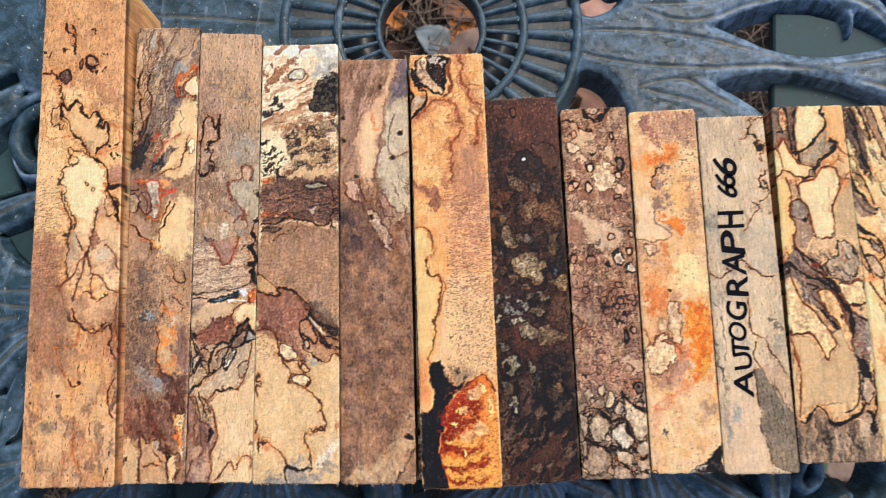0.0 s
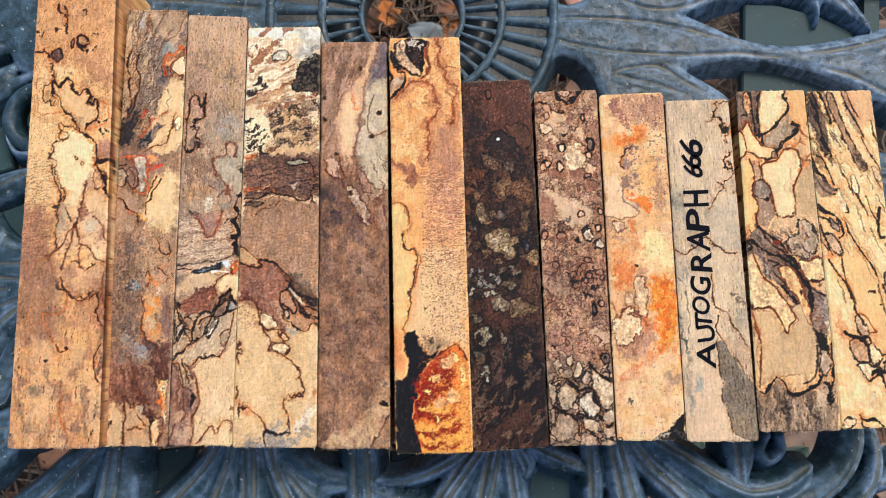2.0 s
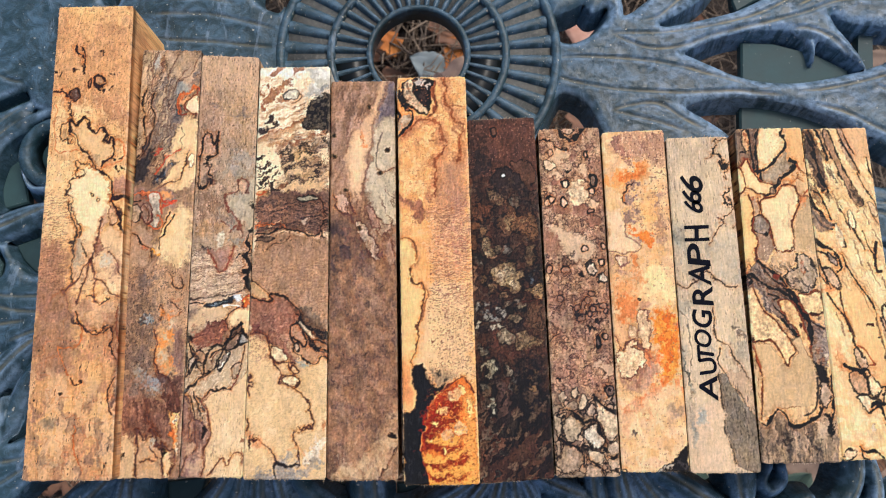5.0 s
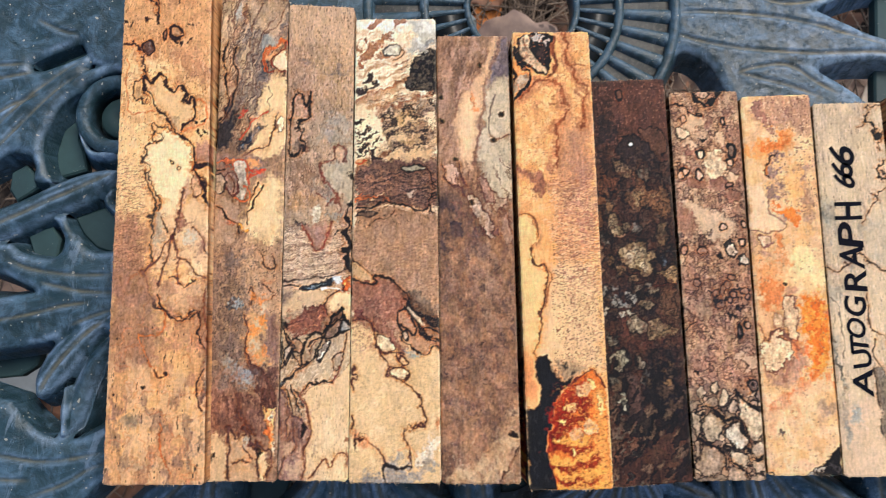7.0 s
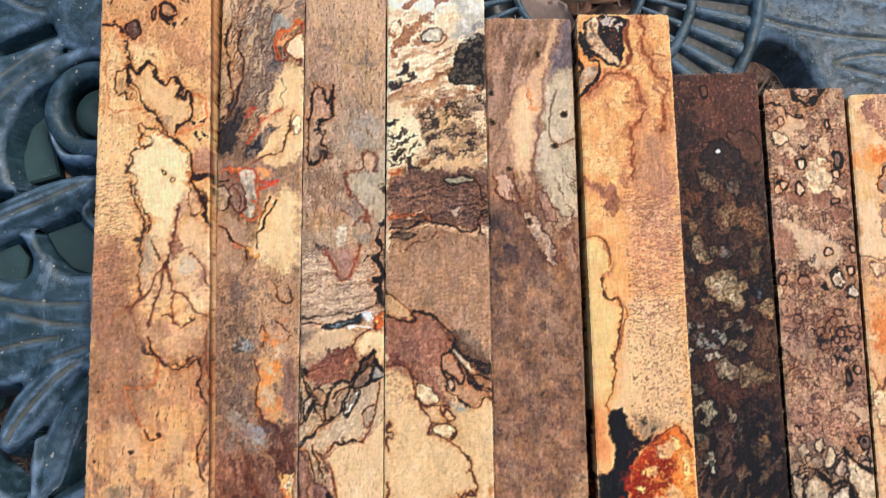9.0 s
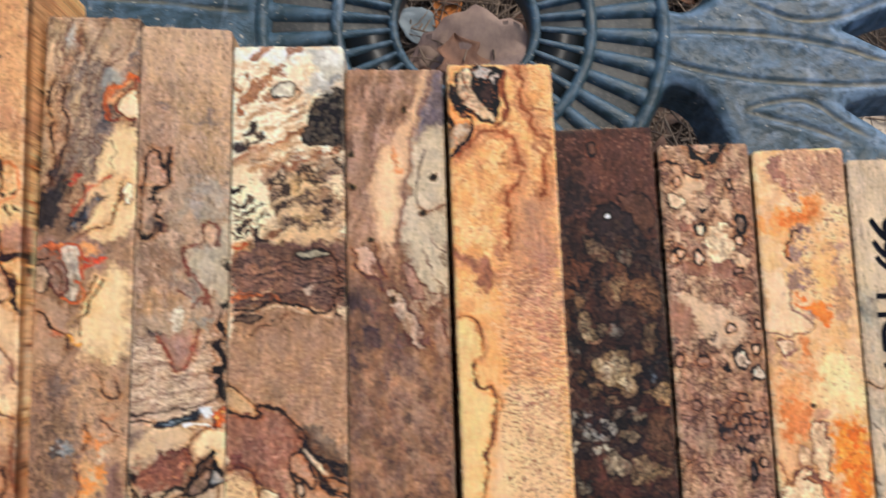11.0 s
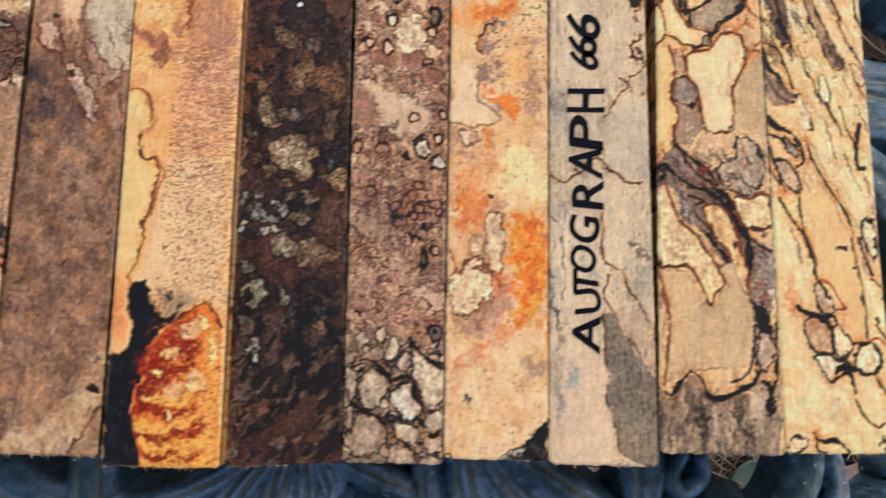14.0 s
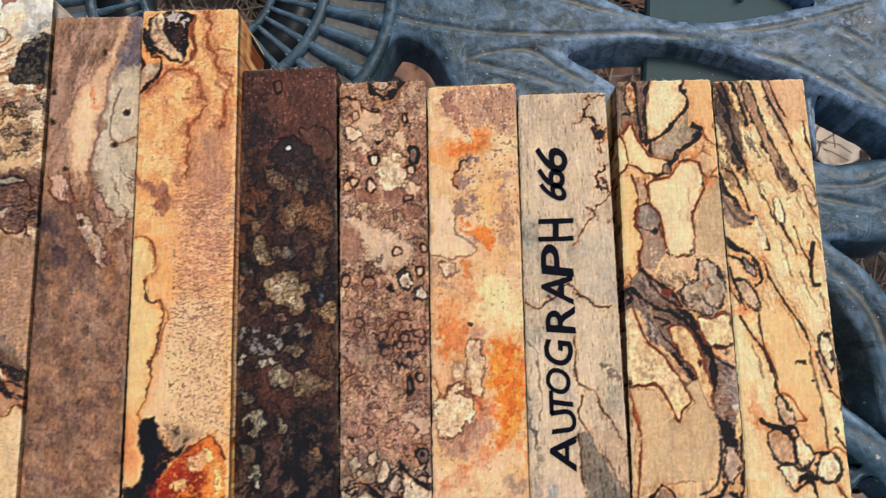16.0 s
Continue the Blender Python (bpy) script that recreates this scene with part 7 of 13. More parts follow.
f.spot((234, 220, 194), 12.5, 95.7, 0.4, 0.5, 0, soft=0.3, much=0.9)
f.isle((200, 184, 156), [(-1.1, 95.3), (-0, 94.7), (0.5, 97.2), (0.1, 101), (-0.2, 103.2), (-1.2, 102.5)], rim=(30, 23, 25), width=0.9, rough=0.4)
f.isle((194, 172, 146), [(1.3, 97.4), (2.7, 96.7), (3.2, 98.2), (2.1, 100.3), (1.4, 101.9), (0.9, 99.5)], rim=(30, 23, 25), width=0.8, rough=0.4)
f.isle((178, 142, 112), [(1.2, 93.5), (2.2, 94.2), (3.2, 96.4), (1.7, 96)], rim=(30, 23, 25), width=0.8, rough=0.4)
f.isle((190, 144, 108), [(3.5, 94.6), (5, 95.2), (5.8, 96.7), (5.4, 98.8), (3.5, 98.2), (2.7, 96.1)], rim=(64, 44, 38), width=0.7, rough=0.4)
f.spot((30, 23, 25), 0.9, 91.1, 1.4, 1.1, 0, rough=1, soft=0.5, much=0.92)
f.spot((30, 23, 25), -0.2, 92.6, 0.8, 0.6, 0, rough=1, soft=0.5, much=0.92)
f.line((64, 52, 50), 0.9, [(0.4, 92.7), (1.6, 95), (2.9, 96.6), (3.6, 99.4), (4.5, 101.6), (5.7, 102.5)], rough=0.6, soft=0.25)
f.line((64, 52, 50), 1.2, [(5.7, 100.9), (4.9, 102.7), (3.4, 104.5), (1.5, 105.7), (0.6, 107.2)], rough=0.6, soft=0.25)
f.line((64, 52, 50), 1, [(7.4, 101.1), (6, 102.4), (4.9, 103.3)], rough=0.6, soft=0.25)
f.line((64, 52, 50), 0.8, [(0.1, 103.2), (0.9, 102.2), (1.3, 101)], rough=0.6, soft=0.25)
f.line((64, 52, 50), 0.6, [(3, 106.9), (3.8, 109.8), (5.1, 112.7), (6.3, 115)], rough=0.6, soft=0.25)
f.line((64, 52, 50), 0.6, [(1.8, 108.1), (3.1, 111.6), (3.9, 115.1)], rough=0.6, soft=0.25)
f.line((64, 52, 50), 0.5, [(0.8, 108.4), (2, 110.6)], rough=0.6, soft=0.25)
f.line((64, 52, 50), 0.5, [(4.4, 108.3), (5.3, 111.2), (6.6, 113)], rough=0.6, soft=0.25)
f.spot((30, 23, 25), 0.4, 106.9, 0.4, 1.2, 0, rough=0.9, soft=0.4, much=0.85)
f.spot((30, 23, 25), 1.3, 105.1, 1.1, 0.5, -30, rough=0.9, soft=0.4, much=0.85)
f.spot((150, 140, 126), 0.7, 106.3, 0.3, 0.6, 0, soft=0.3)
f.isle((188, 164, 136), [(14.1, 99.4), (15.6, 98), (16.7, 98.9), (16, 101.9), (14.5, 103.1)], rough=0.4)
f.line((112, 74, 56), 0.5, [(17.5, 93.4), (17.4, 96.2), (16.8, 98.9), (16, 101.9), (14.9, 103.2)], rough=0.4)
f.line((112, 74, 56), 0.5, [(16.5, 98.3), (14.7, 98.9), (13.8, 100.7), (14.2, 103.1)], rough=0.4)
f.area((224, 190, 140), [(7.5, 108.3), (10.5, 107), (14.2, 106.4), (16.3, 104), (19.6, 100), (19, 132.5), (6.3, 132.6), (7.2, 126.5), (7.1, 124), (8.4, 120), (8.1, 114.9), (6.9, 111.5), (5.8, 110.1)], soft=0.4, rough=0.4)
f.mottle((236, 206, 158), 2.6, 0.36, y0=110, x0=8, stretch=1.6, much=0.5, soft=0.6)
f.mottle((204, 166, 120), 1.0, 0.26, y0=110, x0=8, stretch=2, much=0.4, soft=0.5)
f.flecks((170, 132, 96), 0.06, y0=108, x0=7, fine=0.34, tall=3, much=0.35)
f.area((168, 124, 104), [(-1.9, 108.4), (0.8, 108.4), (3.2, 114.8), (6.2, 115.6), (7.9, 118.2), (8, 121.4), (6.6, 125), (6.6, 132.6), (-1.8, 132.7)], soft=0.6, rough=0.7, much=0.92)
f.mottle((130, 94, 82), 1.1, 0.36, y0=112, x1=7.5, stretch=2, much=0.6, soft=0.4)
f.mottle((208, 168, 132), 1.2, 0.3, y0=114, x1=8, stretch=2, much=0.6, soft=0.4)
f.spot((214, 176, 132), 4.9, 128.1, 1.2, 2.7, 0, rough=1.2, soft=0.8, much=0.65)
f.spot((214, 176, 132), 2.4, 123.2, 0.9, 1.5, 0, rough=1.2, soft=0.8, much=0.65)
f.spot((214, 176, 132), 3.1, 129.4, 0.9, 1.5, 0, rough=1.2, soft=0.8, much=0.65)
f.line((150, 86, 66), 0.7, [(16, 102.2), (15.1, 104.4), (13.6, 106.2)], rough=0.4)
f.line((58, 46, 42), 1, [(13.8, 106.1), (11.2, 105.8), (10, 106.7), (8.5, 106.2), (7.5, 107.1), (6.5, 108)], rough=0.7)
f.spot((60, 50, 46), 11.2, 105.7, 0.8, 0.6, 0, rough=1, soft=0.4)
f.line((140, 84, 60), 0.7, [(6.8, 107.8), (5.3, 109.8), (6.1, 111.5), (7.3, 112.7), (8, 114.9), (8.3, 117.8), (8.2, 120.7), (7.1, 123.6), (6.4, 126.1), (6.8, 128.6), (6.1, 131.5)], rough=0.4, soft=0.25)
f.line((126, 88, 76), 0.6, [(1.1, 108.4), (2.4, 112), (2.2, 116.4), (1.8, 120.1)], rough=0.5, soft=0.25)
f.line((126, 88, 76), 0.6, [(3.2, 114.9), (5.4, 115.5), (7, 117.2)], rough=0.5, soft=0.25)
f.line((126, 88, 76), 0.6, [(4, 117.1), (3.8, 120), (4.4, 122.2), (3.4, 124.4)], rough=0.5, soft=0.25)
f.line((126, 88, 76), 0.6, [(1.9, 120.9), (3, 119.3)], rough=0.5, soft=0.25)
f.line((126, 88, 76), 0.6, [(0.5, 130.4), (1.3, 127.3), (2.1, 125.5)], rough=0.5, soft=0.25)
f.line((126, 88, 76), 0.6, [(5.2, 118.6), (5.6, 120.7)], rough=0.5, soft=0.25)
f.line((126, 88, 76), 0.6, [(-0.6, 114.3), (0.4, 117.2), (-0.1, 120.8)], rough=0.5, soft=0.25)
f.spot((30, 23, 25), 6.7, 118.1, 0.5, 1.3, 0, rough=0.6, soft=0.3)
f.spot((30, 23, 25), 6.3, 119.6, 0.4, 0.9, 0, rough=0.6, soft=0.3)
f.line((150, 86, 56), 0.7, [(7.7, 131.1), (9.5, 129.8), (10.9, 127.9), (12.4, 126), (13.1, 127.4), (14, 127.8), (14.9, 125.1), (16, 124.5), (17.8, 125.1), (18.3, 127.1)], rough=0.4, soft=0.25)
f.spot((150, 86, 54), 18, 125.9, 0.4, 1.5, 0, rough=0.6, soft=0.4, much=0.85)
f.spot((150, 86, 54), 18.1, 121.3, 0.4, 0.7, 0, rough=0.6, soft=0.4, much=0.85)
blank(f, (-71.6, 96.7), (-53, 95.6), (-73.6, -35), (-55.2, -35.6), 471.5, 'pinkish tan and grey spalted blank with black veined bands')

f = Figure(23.4, 127.8, 40, (236, 210, 170), (222, 188, 142), streak=0.2)
f.mottle((246, 228, 192), 2.2, 0.42, y1=26, much=0.7, soft=0.5)
f.mottle((214, 176, 130), 1.8, 0.3, y1=28, stretch=0.28, turn=-28, much=0.6, soft=0.5)
f.area((242, 230, 208), [(-0.2, 0.3), (23.7, 0.6), (23.7, 2.9), (10.3, 3.5), (0.3, 3)], soft=1, rough=0.8, much=0.8)
f.area((184, 178, 164), [(15.5, 0.9), (21.4, 0.6), (24.2, 3.3), (24.3, 8.5), (20.8, 9.4), (18, 9), (16.1, 11.3), (14, 9.4), (17.8, 5.4)], soft=1.2, rough=1, much=0.85)
f.spot((224, 218, 204), 20.7, 2.6, 2.2, 1.3, 0, rough=1.2, soft=0.8, much=0.7)
f.spot((224, 218, 204), 18.7, 6.4, 1.3, 0.9, 0, rough=1.2, soft=0.8, much=0.7)
f.spot((128, 126, 124), 21.9, 7.4, 2.2, 0.9, 0, rough=1, soft=0.6, much=0.6)
f.spot((128, 126, 124), 19, 8.9, 1.5, 0.7, 0, rough=1, soft=0.6, much=0.6)
f.area((172, 112, 72), [(0.7, 13.2), (1.6, 10.7), (3.9, 8.3), (6.7, 5.9), (10.2, 4.2), (9.7, 6.3), (7, 8.3), (5, 10.8), (2.9, 13)], soft=0.6, rough=1.1, much=0.9)
f.line((172, 112, 72), 2.5, [(6.5, 11.5), (8.7, 10.8), (11.6, 10.1)], rough=0.8, soft=0.5, much=0.8)
f.line((172, 112, 72), 3, [(4.8, 2.6), (6.2, 1.5), (7.8, 0)], rough=0.7, soft=0.4, much=0.85)
f.line((172, 112, 72), 2.5, [(11.1, 2.7), (12.5, 1.6), (14.4, 0.7)], rough=0.7, soft=0.4, much=0.85)
f.spot((176, 118, 78), 0.8, 9, 0.6, 1.1, 0, rough=0.8, soft=0.4)
f.spot((176, 118, 78), 3.1, 6.8, 0.9, 0.6, -30, rough=0.8, soft=0.4)
f.spot((176, 118, 78), 1.3, 14.3, 0.7, 0.9, 0, rough=0.8, soft=0.4)
f.mottle((206, 150, 100), 0.7, 0.3, y0=4, y1=12, x1=10, much=0.6, soft=0.3)
f.isle((202, 192, 166), [(8.1, 9.3), (9.9, 8), (12.3, 7.7), (13.3, 9), (12, 10.7), (9.1, 10.8)], rim=(96, 84, 72), width=0.5, rough=0.3)
f.line((96, 84, 72), 0.5, [(13.3, 9), (14, 9.7), (12.8, 11.4), (10.6, 12.2)], rough=0.3, soft=0.2)
f.line((196, 146, 98), 2.6, [(0.7, 25.1), (6.4, 23.1), (12.6, 19.6), (15.8, 16.7)], rough=0.7, soft=0.5, much=0.75)
f.line((196, 146, 98), 2.4, [(5.2, 26.4), (10.9, 24.1), (16.7, 22.8)], rough=0.7, soft=0.5, much=0.75)
f.line((196, 146, 98), 1.6, [(7.1, 18.3), (12.5, 15.7), (14.7, 13.9)], rough=0.7, soft=0.5, much=0.75)
f.line((196, 146, 98), 1.6, [(1.1, 16.9), (5.2, 14.7), (9.1, 13.3)], rough=0.7, soft=0.5, much=0.75)
f.line((196, 146, 98), 2, [(0.9, 27.7), (4.1, 26.2), (8.2, 25.1)], rough=0.7, soft=0.5, much=0.75)
f.line((196, 146, 98), 1.4, [(10.9, 22.2), (14.4, 20.4)], rough=0.7, soft=0.5, much=0.75)
f.line((196, 146, 98), 1.3, [(2.2, 23.1), (7.2, 20.3)], rough=0.7, soft=0.5, much=0.75)
f.line((196, 146, 98), 1, [(11.7, 18.1), (14.3, 16.3)], rough=0.7, soft=0.5, much=0.75)
f.line((160, 104, 66), 1, [(3, 29.5), (6.5, 27.3)], rough=0.6, soft=0.3, much=0.7)
f.line((160, 104, 66), 1, [(4.3, 31.7), (7.8, 28.8)], rough=0.6, soft=0.3, much=0.7)
f.line((160, 104, 66), 1, [(10.6, 13.8), (15.2, 12)], rough=0.6, soft=0.3, much=0.7)
f.isle((36, 29, 32), [(16.5, 13.3), (18.8, 10), (21.5, 9.3), (24.5, 10.1), (24.6, 21.6), (21.7, 22), (19.5, 21), (17.2, 21.5), (14.6, 20.4), (14.2, 18.7), (15.6, 16.7)], soft=0.3, rough=0.7, much=1)
f.mottle((74, 60, 58), 0.8, 0.3, y0=10, y1=22, x0=15, stretch=0.3, turn=-30, much=0.5, soft=0.4)
f.spot((78, 60, 54), 4.4, 17.3, 0.9, 1.3, 20, rough=0.9, soft=0.4)
f.spot((78, 60, 54), 3.7, 18.6, 1.3, 0.7, -20, rough=0.9, soft=0.4)
f.spot((78, 60, 54), 5.3, 19.6, 0.7, 0.9, 0, rough=0.9, soft=0.4)
f.line((78, 60, 54), 2, [(0.5, 21.9), (3.2, 21.4), (6.3, 20.1)], rough=0.6, soft=0.4)
f.area((140, 102, 76), [(7.2, 27.8), (10.1, 26.2), (14.1, 25), (18.1, 24.5), (22.7, 23.2), (22.6, 44), (17.2, 42.7), (11.7, 37.9), (10.1, 36.7), (8.5, 33.5), (6.9, 30.2)], soft=2.2, rough=2.4, much=0.7)
f.mottle((98, 68, 54), 2.2, 0.36, y0=24, y1=42, x0=7, stretch=0.3, turn=-24, much=0.6, soft=0.5)
f.mottle((176, 126, 84), 1.8, 0.3, y0=22, y1=42, x0=4, stretch=0.22, turn=-26, much=0.6, soft=0.5)
f.area((202, 162, 106), [(9.4, 30.1), (13.3, 27.8), (17.3, 29.1), (16.5, 31.4), (12.5, 32.4), (10.4, 31.7)], soft=1.2, rough=1.4, much=0.85)
f.area((184, 148, 100), [(12.2, 34.6), (17.3, 33.4), (19.7, 34.3), (18.1, 35.9), (14.1, 36.9)], soft=1.1, rough=1.4, much=0.8)
f.area((232, 196, 142), [(6, 43.3), (11.7, 39.8), (17.3, 38.2), (19.7, 39.2), (18, 41.4), (11.7, 42.5), (8.6, 44.3)], soft=0.9, rough=1.2, much=0.85)
f.area((236, 204, 158), [(19.7, 28.3), (22.2, 27.3), (22.7, 33.5), (21, 32.5), (19.2, 29.6)], soft=0.6, rough=0.8, much=0.9)
f.spot((56, 42, 40), 10.1, 30.1, 1.1, 2.6, -15, rough=1.6, soft=0.6, much=0.92)
f.spot((56, 42, 40), 8.5, 28.8, 1.0, 0.8, 0, rough=1.6, soft=0.6, much=0.92)
f.spot((56, 42, 40), 10.7, 33.8, 1.8, 1.3, 20, rough=1.6, soft=0.6, much=0.92)
f.spot((56, 42, 40), 9.8, 36.6, 1.4, 0.8, -20, rough=1.6, soft=0.6, much=0.92)
f.spot((56, 42, 40), 17.3, 28.6, 2.1, 0.6, -22, rough=1.6, soft=0.6, much=0.92)
f.spot((56, 42, 40), 19.4, 33.7, 1.0, 1.6, 0, rough=1.6, soft=0.6, much=0.92)
f.spot((56, 42, 40), 19, 36.9, 1.8, 0.8, -20, rough=1.6, soft=0.6, much=0.92)
f.spot((56, 42, 40), 21.4, 25.2, 1.3, 0.6, -15, rough=1.6, soft=0.6, much=0.92)
f.spot((56, 42, 40), 22, 26.2, 0.8, 1.3, 0, rough=1.6, soft=0.6, much=0.92)
f.spot((56, 42, 40), 15.5, 27, 1.8, 0.5, -24, rough=1.6, soft=0.6, much=0.92)
f.spot((56, 42, 40), 12, 37.9, 1.4, 0.5, -22, rough=1.6, soft=0.6, much=0.92)
f.spot((56, 42, 40), 14.3, 29.8, 0.5, 0.6, 0, rough=1.6, soft=0.6, much=0.92)
f.spot((56, 42, 40), 20.9, 23.2, 0.8, 0.6, 0, rough=1.6, soft=0.6, much=0.92)
f.line((78, 58, 50), 3, [(7.2, 28.6), (9.3, 27.8), (10.9, 30.1), (10.4, 33.5), (11.7, 35.9), (14.2, 38)], rough=1.6, soft=0.7, much=0.6)
f.line((78, 58, 50), 2.4, [(11.7, 27.3), (15.7, 26.5), (18.9, 27.6), (18.8, 30.1)], rough=1.6, soft=0.7, much=0.6)
f.line((78, 58, 50), 2.4, [(17.3, 32.1), (19.9, 33.7), (19, 36.9), (16.2, 38)], rough=1.6, soft=0.7, much=0.6)
f.line((78, 58, 50), 2.2, [(8.5, 31.4), (9.1, 34.3), (10.7, 36.3)], rough=1.6, soft=0.7, much=0.6)
f.line((78, 58, 50), 1.6, [(13.6, 33), (16.2, 32.4), (18.1, 32.7)], rough=1.6, soft=0.7, much=0.6)
f.line((228, 190, 138), 2.4, [(6, 38.2), (11.7, 35.6), (16.2, 33.8)], rough=1.2, soft=0.6, much=0.7)
f.line((228, 190, 138), 1.8, [(7.2, 34.6), (10.1, 33), (11.7, 32.4)], rough=1.2, soft=0.6, much=0.7)
f.line((228, 190, 138), 1.8, [(11.7, 32), (16.5, 29.9), (20.7, 28.5)], rough=1.2, soft=0.6, much=0.7)
f.line((228, 190, 138), 2.2, [(11.7, 40.5), (18.1, 38.2), (22.9, 36)], rough=1.2, soft=0.6, much=0.7)
f.line((228, 190, 138), 2, [(14.6, 44), (18.8, 42.7), (22.5, 41.8)], rough=1.2, soft=0.6, much=0.7)
f.line((228, 190, 138), 1.6, [(10.1, 28.8), (13.6, 27.1)], rough=1.2, soft=0.6, much=0.7)
f.spot((236, 206, 158), 4.6, 30.2, 2.2, 0.6, -24, rough=1, soft=0.5, much=0.8)
f.spot((236, 206, 158), 5.6, 34.3, 1.9, 0.6, -20, rough=1, soft=0.5, much=0.8)
f.spot((236, 206, 158), 4.5, 37.2, 2.1, 0.6, -24, rough=1, soft=0.5, much=0.8)
f.spot((236, 206, 158), 6, 39.5, 1.6, 0.6, -22, rough=1, soft=0.5, much=0.8)
f.line((166, 100, 60), 2.2, [(2, 28.6), (6, 27.1), (10.1, 25.2)], rough=1, soft=0.5, much=0.7)
f.line((166, 100, 60), 1.8, [(2.1, 33), (5.3, 31.4), (7.8, 30.4)], rough=1, soft=0.5, much=0.7)
f.line((166, 100, 60), 1.6, [(2.9, 36.2), (6.6, 35)], rough=1, soft=0.5, much=0.7)
f.line((166, 100, 60), 2, [(11.7, 26.2), (17.3, 23.9), (22.2, 22.2)], rough=1, soft=0.5, much=0.7)
f.line((166, 100, 60), 1.8, [(3.8, 41.6), (7.3, 40.1), (10.1, 38.8)], rough=1, soft=0.5, much=0.7)
f.line((166, 100, 60), 1.6, [(0, 24.2), (5.2, 22.5), (11.7, 19.6), (14.1, 18.2)], rough=1, soft=0.5, much=0.7)
f.flecks((92, 66, 54), 0.1, y0=23, y1=42, x0=7, fine=0.5, tall=0.4, much=0.4)
f.flecks((214, 174, 126), 0.08, y0=23, y1=42, x0=7, fine=0.5, tall=0.4, much=0.4)
f.area((242, 212, 166), [(0.2, 26.7), (5.6, 26.2), (7.2, 31.4), (8.8, 36.9), (6, 39), (0.7, 40.4)], soft=0.8, rough=1, much=0.8)
f.spot((78, 60, 54), 1.2, 30, 1.6, 0.9, -25, rough=1.2, soft=0.35)
f.spot((78, 60, 54), 2.4, 32.6, 2.0, 0.7, -24, rough=1.2, soft=0.35)
f.spot((78, 60, 54), 1.2, 33.9, 1.1, 0.5, -20, rough=1.2, soft=0.35)
f.spot((78, 60, 54), 4.1, 34.6, 1.6, 0.4, -24, rough=1.2, soft=0.35)
f.spot((78, 60, 54), 2.4, 37.3, 2.0, 0.9, -24, rough=1.2, soft=0.35)
f.spot((78, 60, 54), 1.2, 39.7, 1.6, 0.5, -20, rough=1.2, soft=0.35)
f.spot((78, 60, 54), 5.3, 39.2, 1.6, 0.7, -30, rough=1.2, soft=0.35)
f.spot((78, 60, 54), 6.2, 40.8, 1.8, 1.1, -30, rough=1.2, soft=0.35)
f.spot((78, 60, 54), 3.3, 38.8, 1.2, 0.4, -24, rough=1.2, soft=0.35)
f.spot((78, 60, 54), 4.8, 42.1, 1.4, 0.7, -24, rough=1.2, soft=0.35)
f.spot((78, 60, 54), 1.8, 35.3, 1.4, 0.4, -20, rough=1.2, soft=0.35)
f.spot((78, 60, 54), 5.9, 36.6, 1.1, 0.4, -24, rough=1.2, soft=0.35)
f.area((214, 174, 124), [(9, 39.9), (14.9, 39.4), (22.3, 38.8), (22, 41.1), (14.9, 41.6), (9.3, 41.9)], soft=0.8, rough=1, much=0.85)
f.area((126, 90, 73), [(0.4, 41.5), (24.6, 41.3), (24.8, 54.1), (18.7, 55.3), (11.7, 53.7), (6.5, 54.4), (0.9, 54.7)], soft=0.7, rough=0.8)
f.mottle((78, 54, 48), 1.4, 0.4, y0=43, y1=54, stretch=0.22, much=0.7, soft=0.4)
f.mottle((166, 122, 94), 1.2, 0.34, y0=43, y1=54, stretch=0.25, much=0.65, soft=0.4)
f.flecks((60, 42, 38), 0.12, y0=43, y1=54, fine=0.8, tall=0.5, much=0.5)
f.line((180, 122, 88), 1.4, [(0.9, 44.4), (6.1, 43.9), (11.4, 44.3)], rough=1.2, soft=0.6, much=0.4)
f.line((180, 122, 88), 1.6, [(2.7, 46.9), (9.7, 46.4), (16.8, 47.2)], rough=1.2, soft=0.6, much=0.4)
f.line((180, 122, 88), 1.4, [(11.6, 48.5), (18.6, 48.2), (24.2, 49)], rough=1.2, soft=0.6, much=0.4)
f.line((180, 122, 88), 1.6, [(1.9, 49.4), (8.1, 48.7), (12.4, 49.3)], rough=1.2, soft=0.6, much=0.4)
f.line((180, 122, 88), 1.2, [(15, 45.9), (21.1, 45.4), (24.1, 45.8)], rough=1.2, soft=0.6, much=0.4)
f.line((180, 122, 88), 1.4, [(6.4, 50.8), (13.3, 50.3), (18.6, 51.1)], rough=1.2, soft=0.6, much=0.4)
f.line((72, 50, 44), 1, [(1.8, 45.4), (7.9, 45.1), (15, 45.5)], rough=1.2, soft=0.5, much=0.45)
f.line((72, 50, 44), 1, [(6.3, 47.8), (13.3, 47.5), (19.4, 47.9)], rough=1.2, soft=0.5, much=0.45)
f.line((72, 50, 44), 1, [(15.1, 49.6), (22.1, 49.3)], rough=1.2, soft=0.5, much=0.45)
f.isle((212, 160, 108), [(0.2, 41.5), (3.9, 41), (4.7, 42.6), (2.6, 43.3), (0.5, 43.5)], rough=0.6)
f.line((186, 92, 50), 0.9, [(0.4, 42.4), (2.2, 42.6), (3.4, 41.5)], rough=0.5)
f.spot((206, 110, 56), 1.5, 52.2, 1.6, 0.5, 0, rough=1.3, soft=0.4, much=0.85)
f.spot((206, 110, 56), 4.3, 52.6, 1.4, 0.5, 0, rough=1.3, soft=0.4, much=0.85)
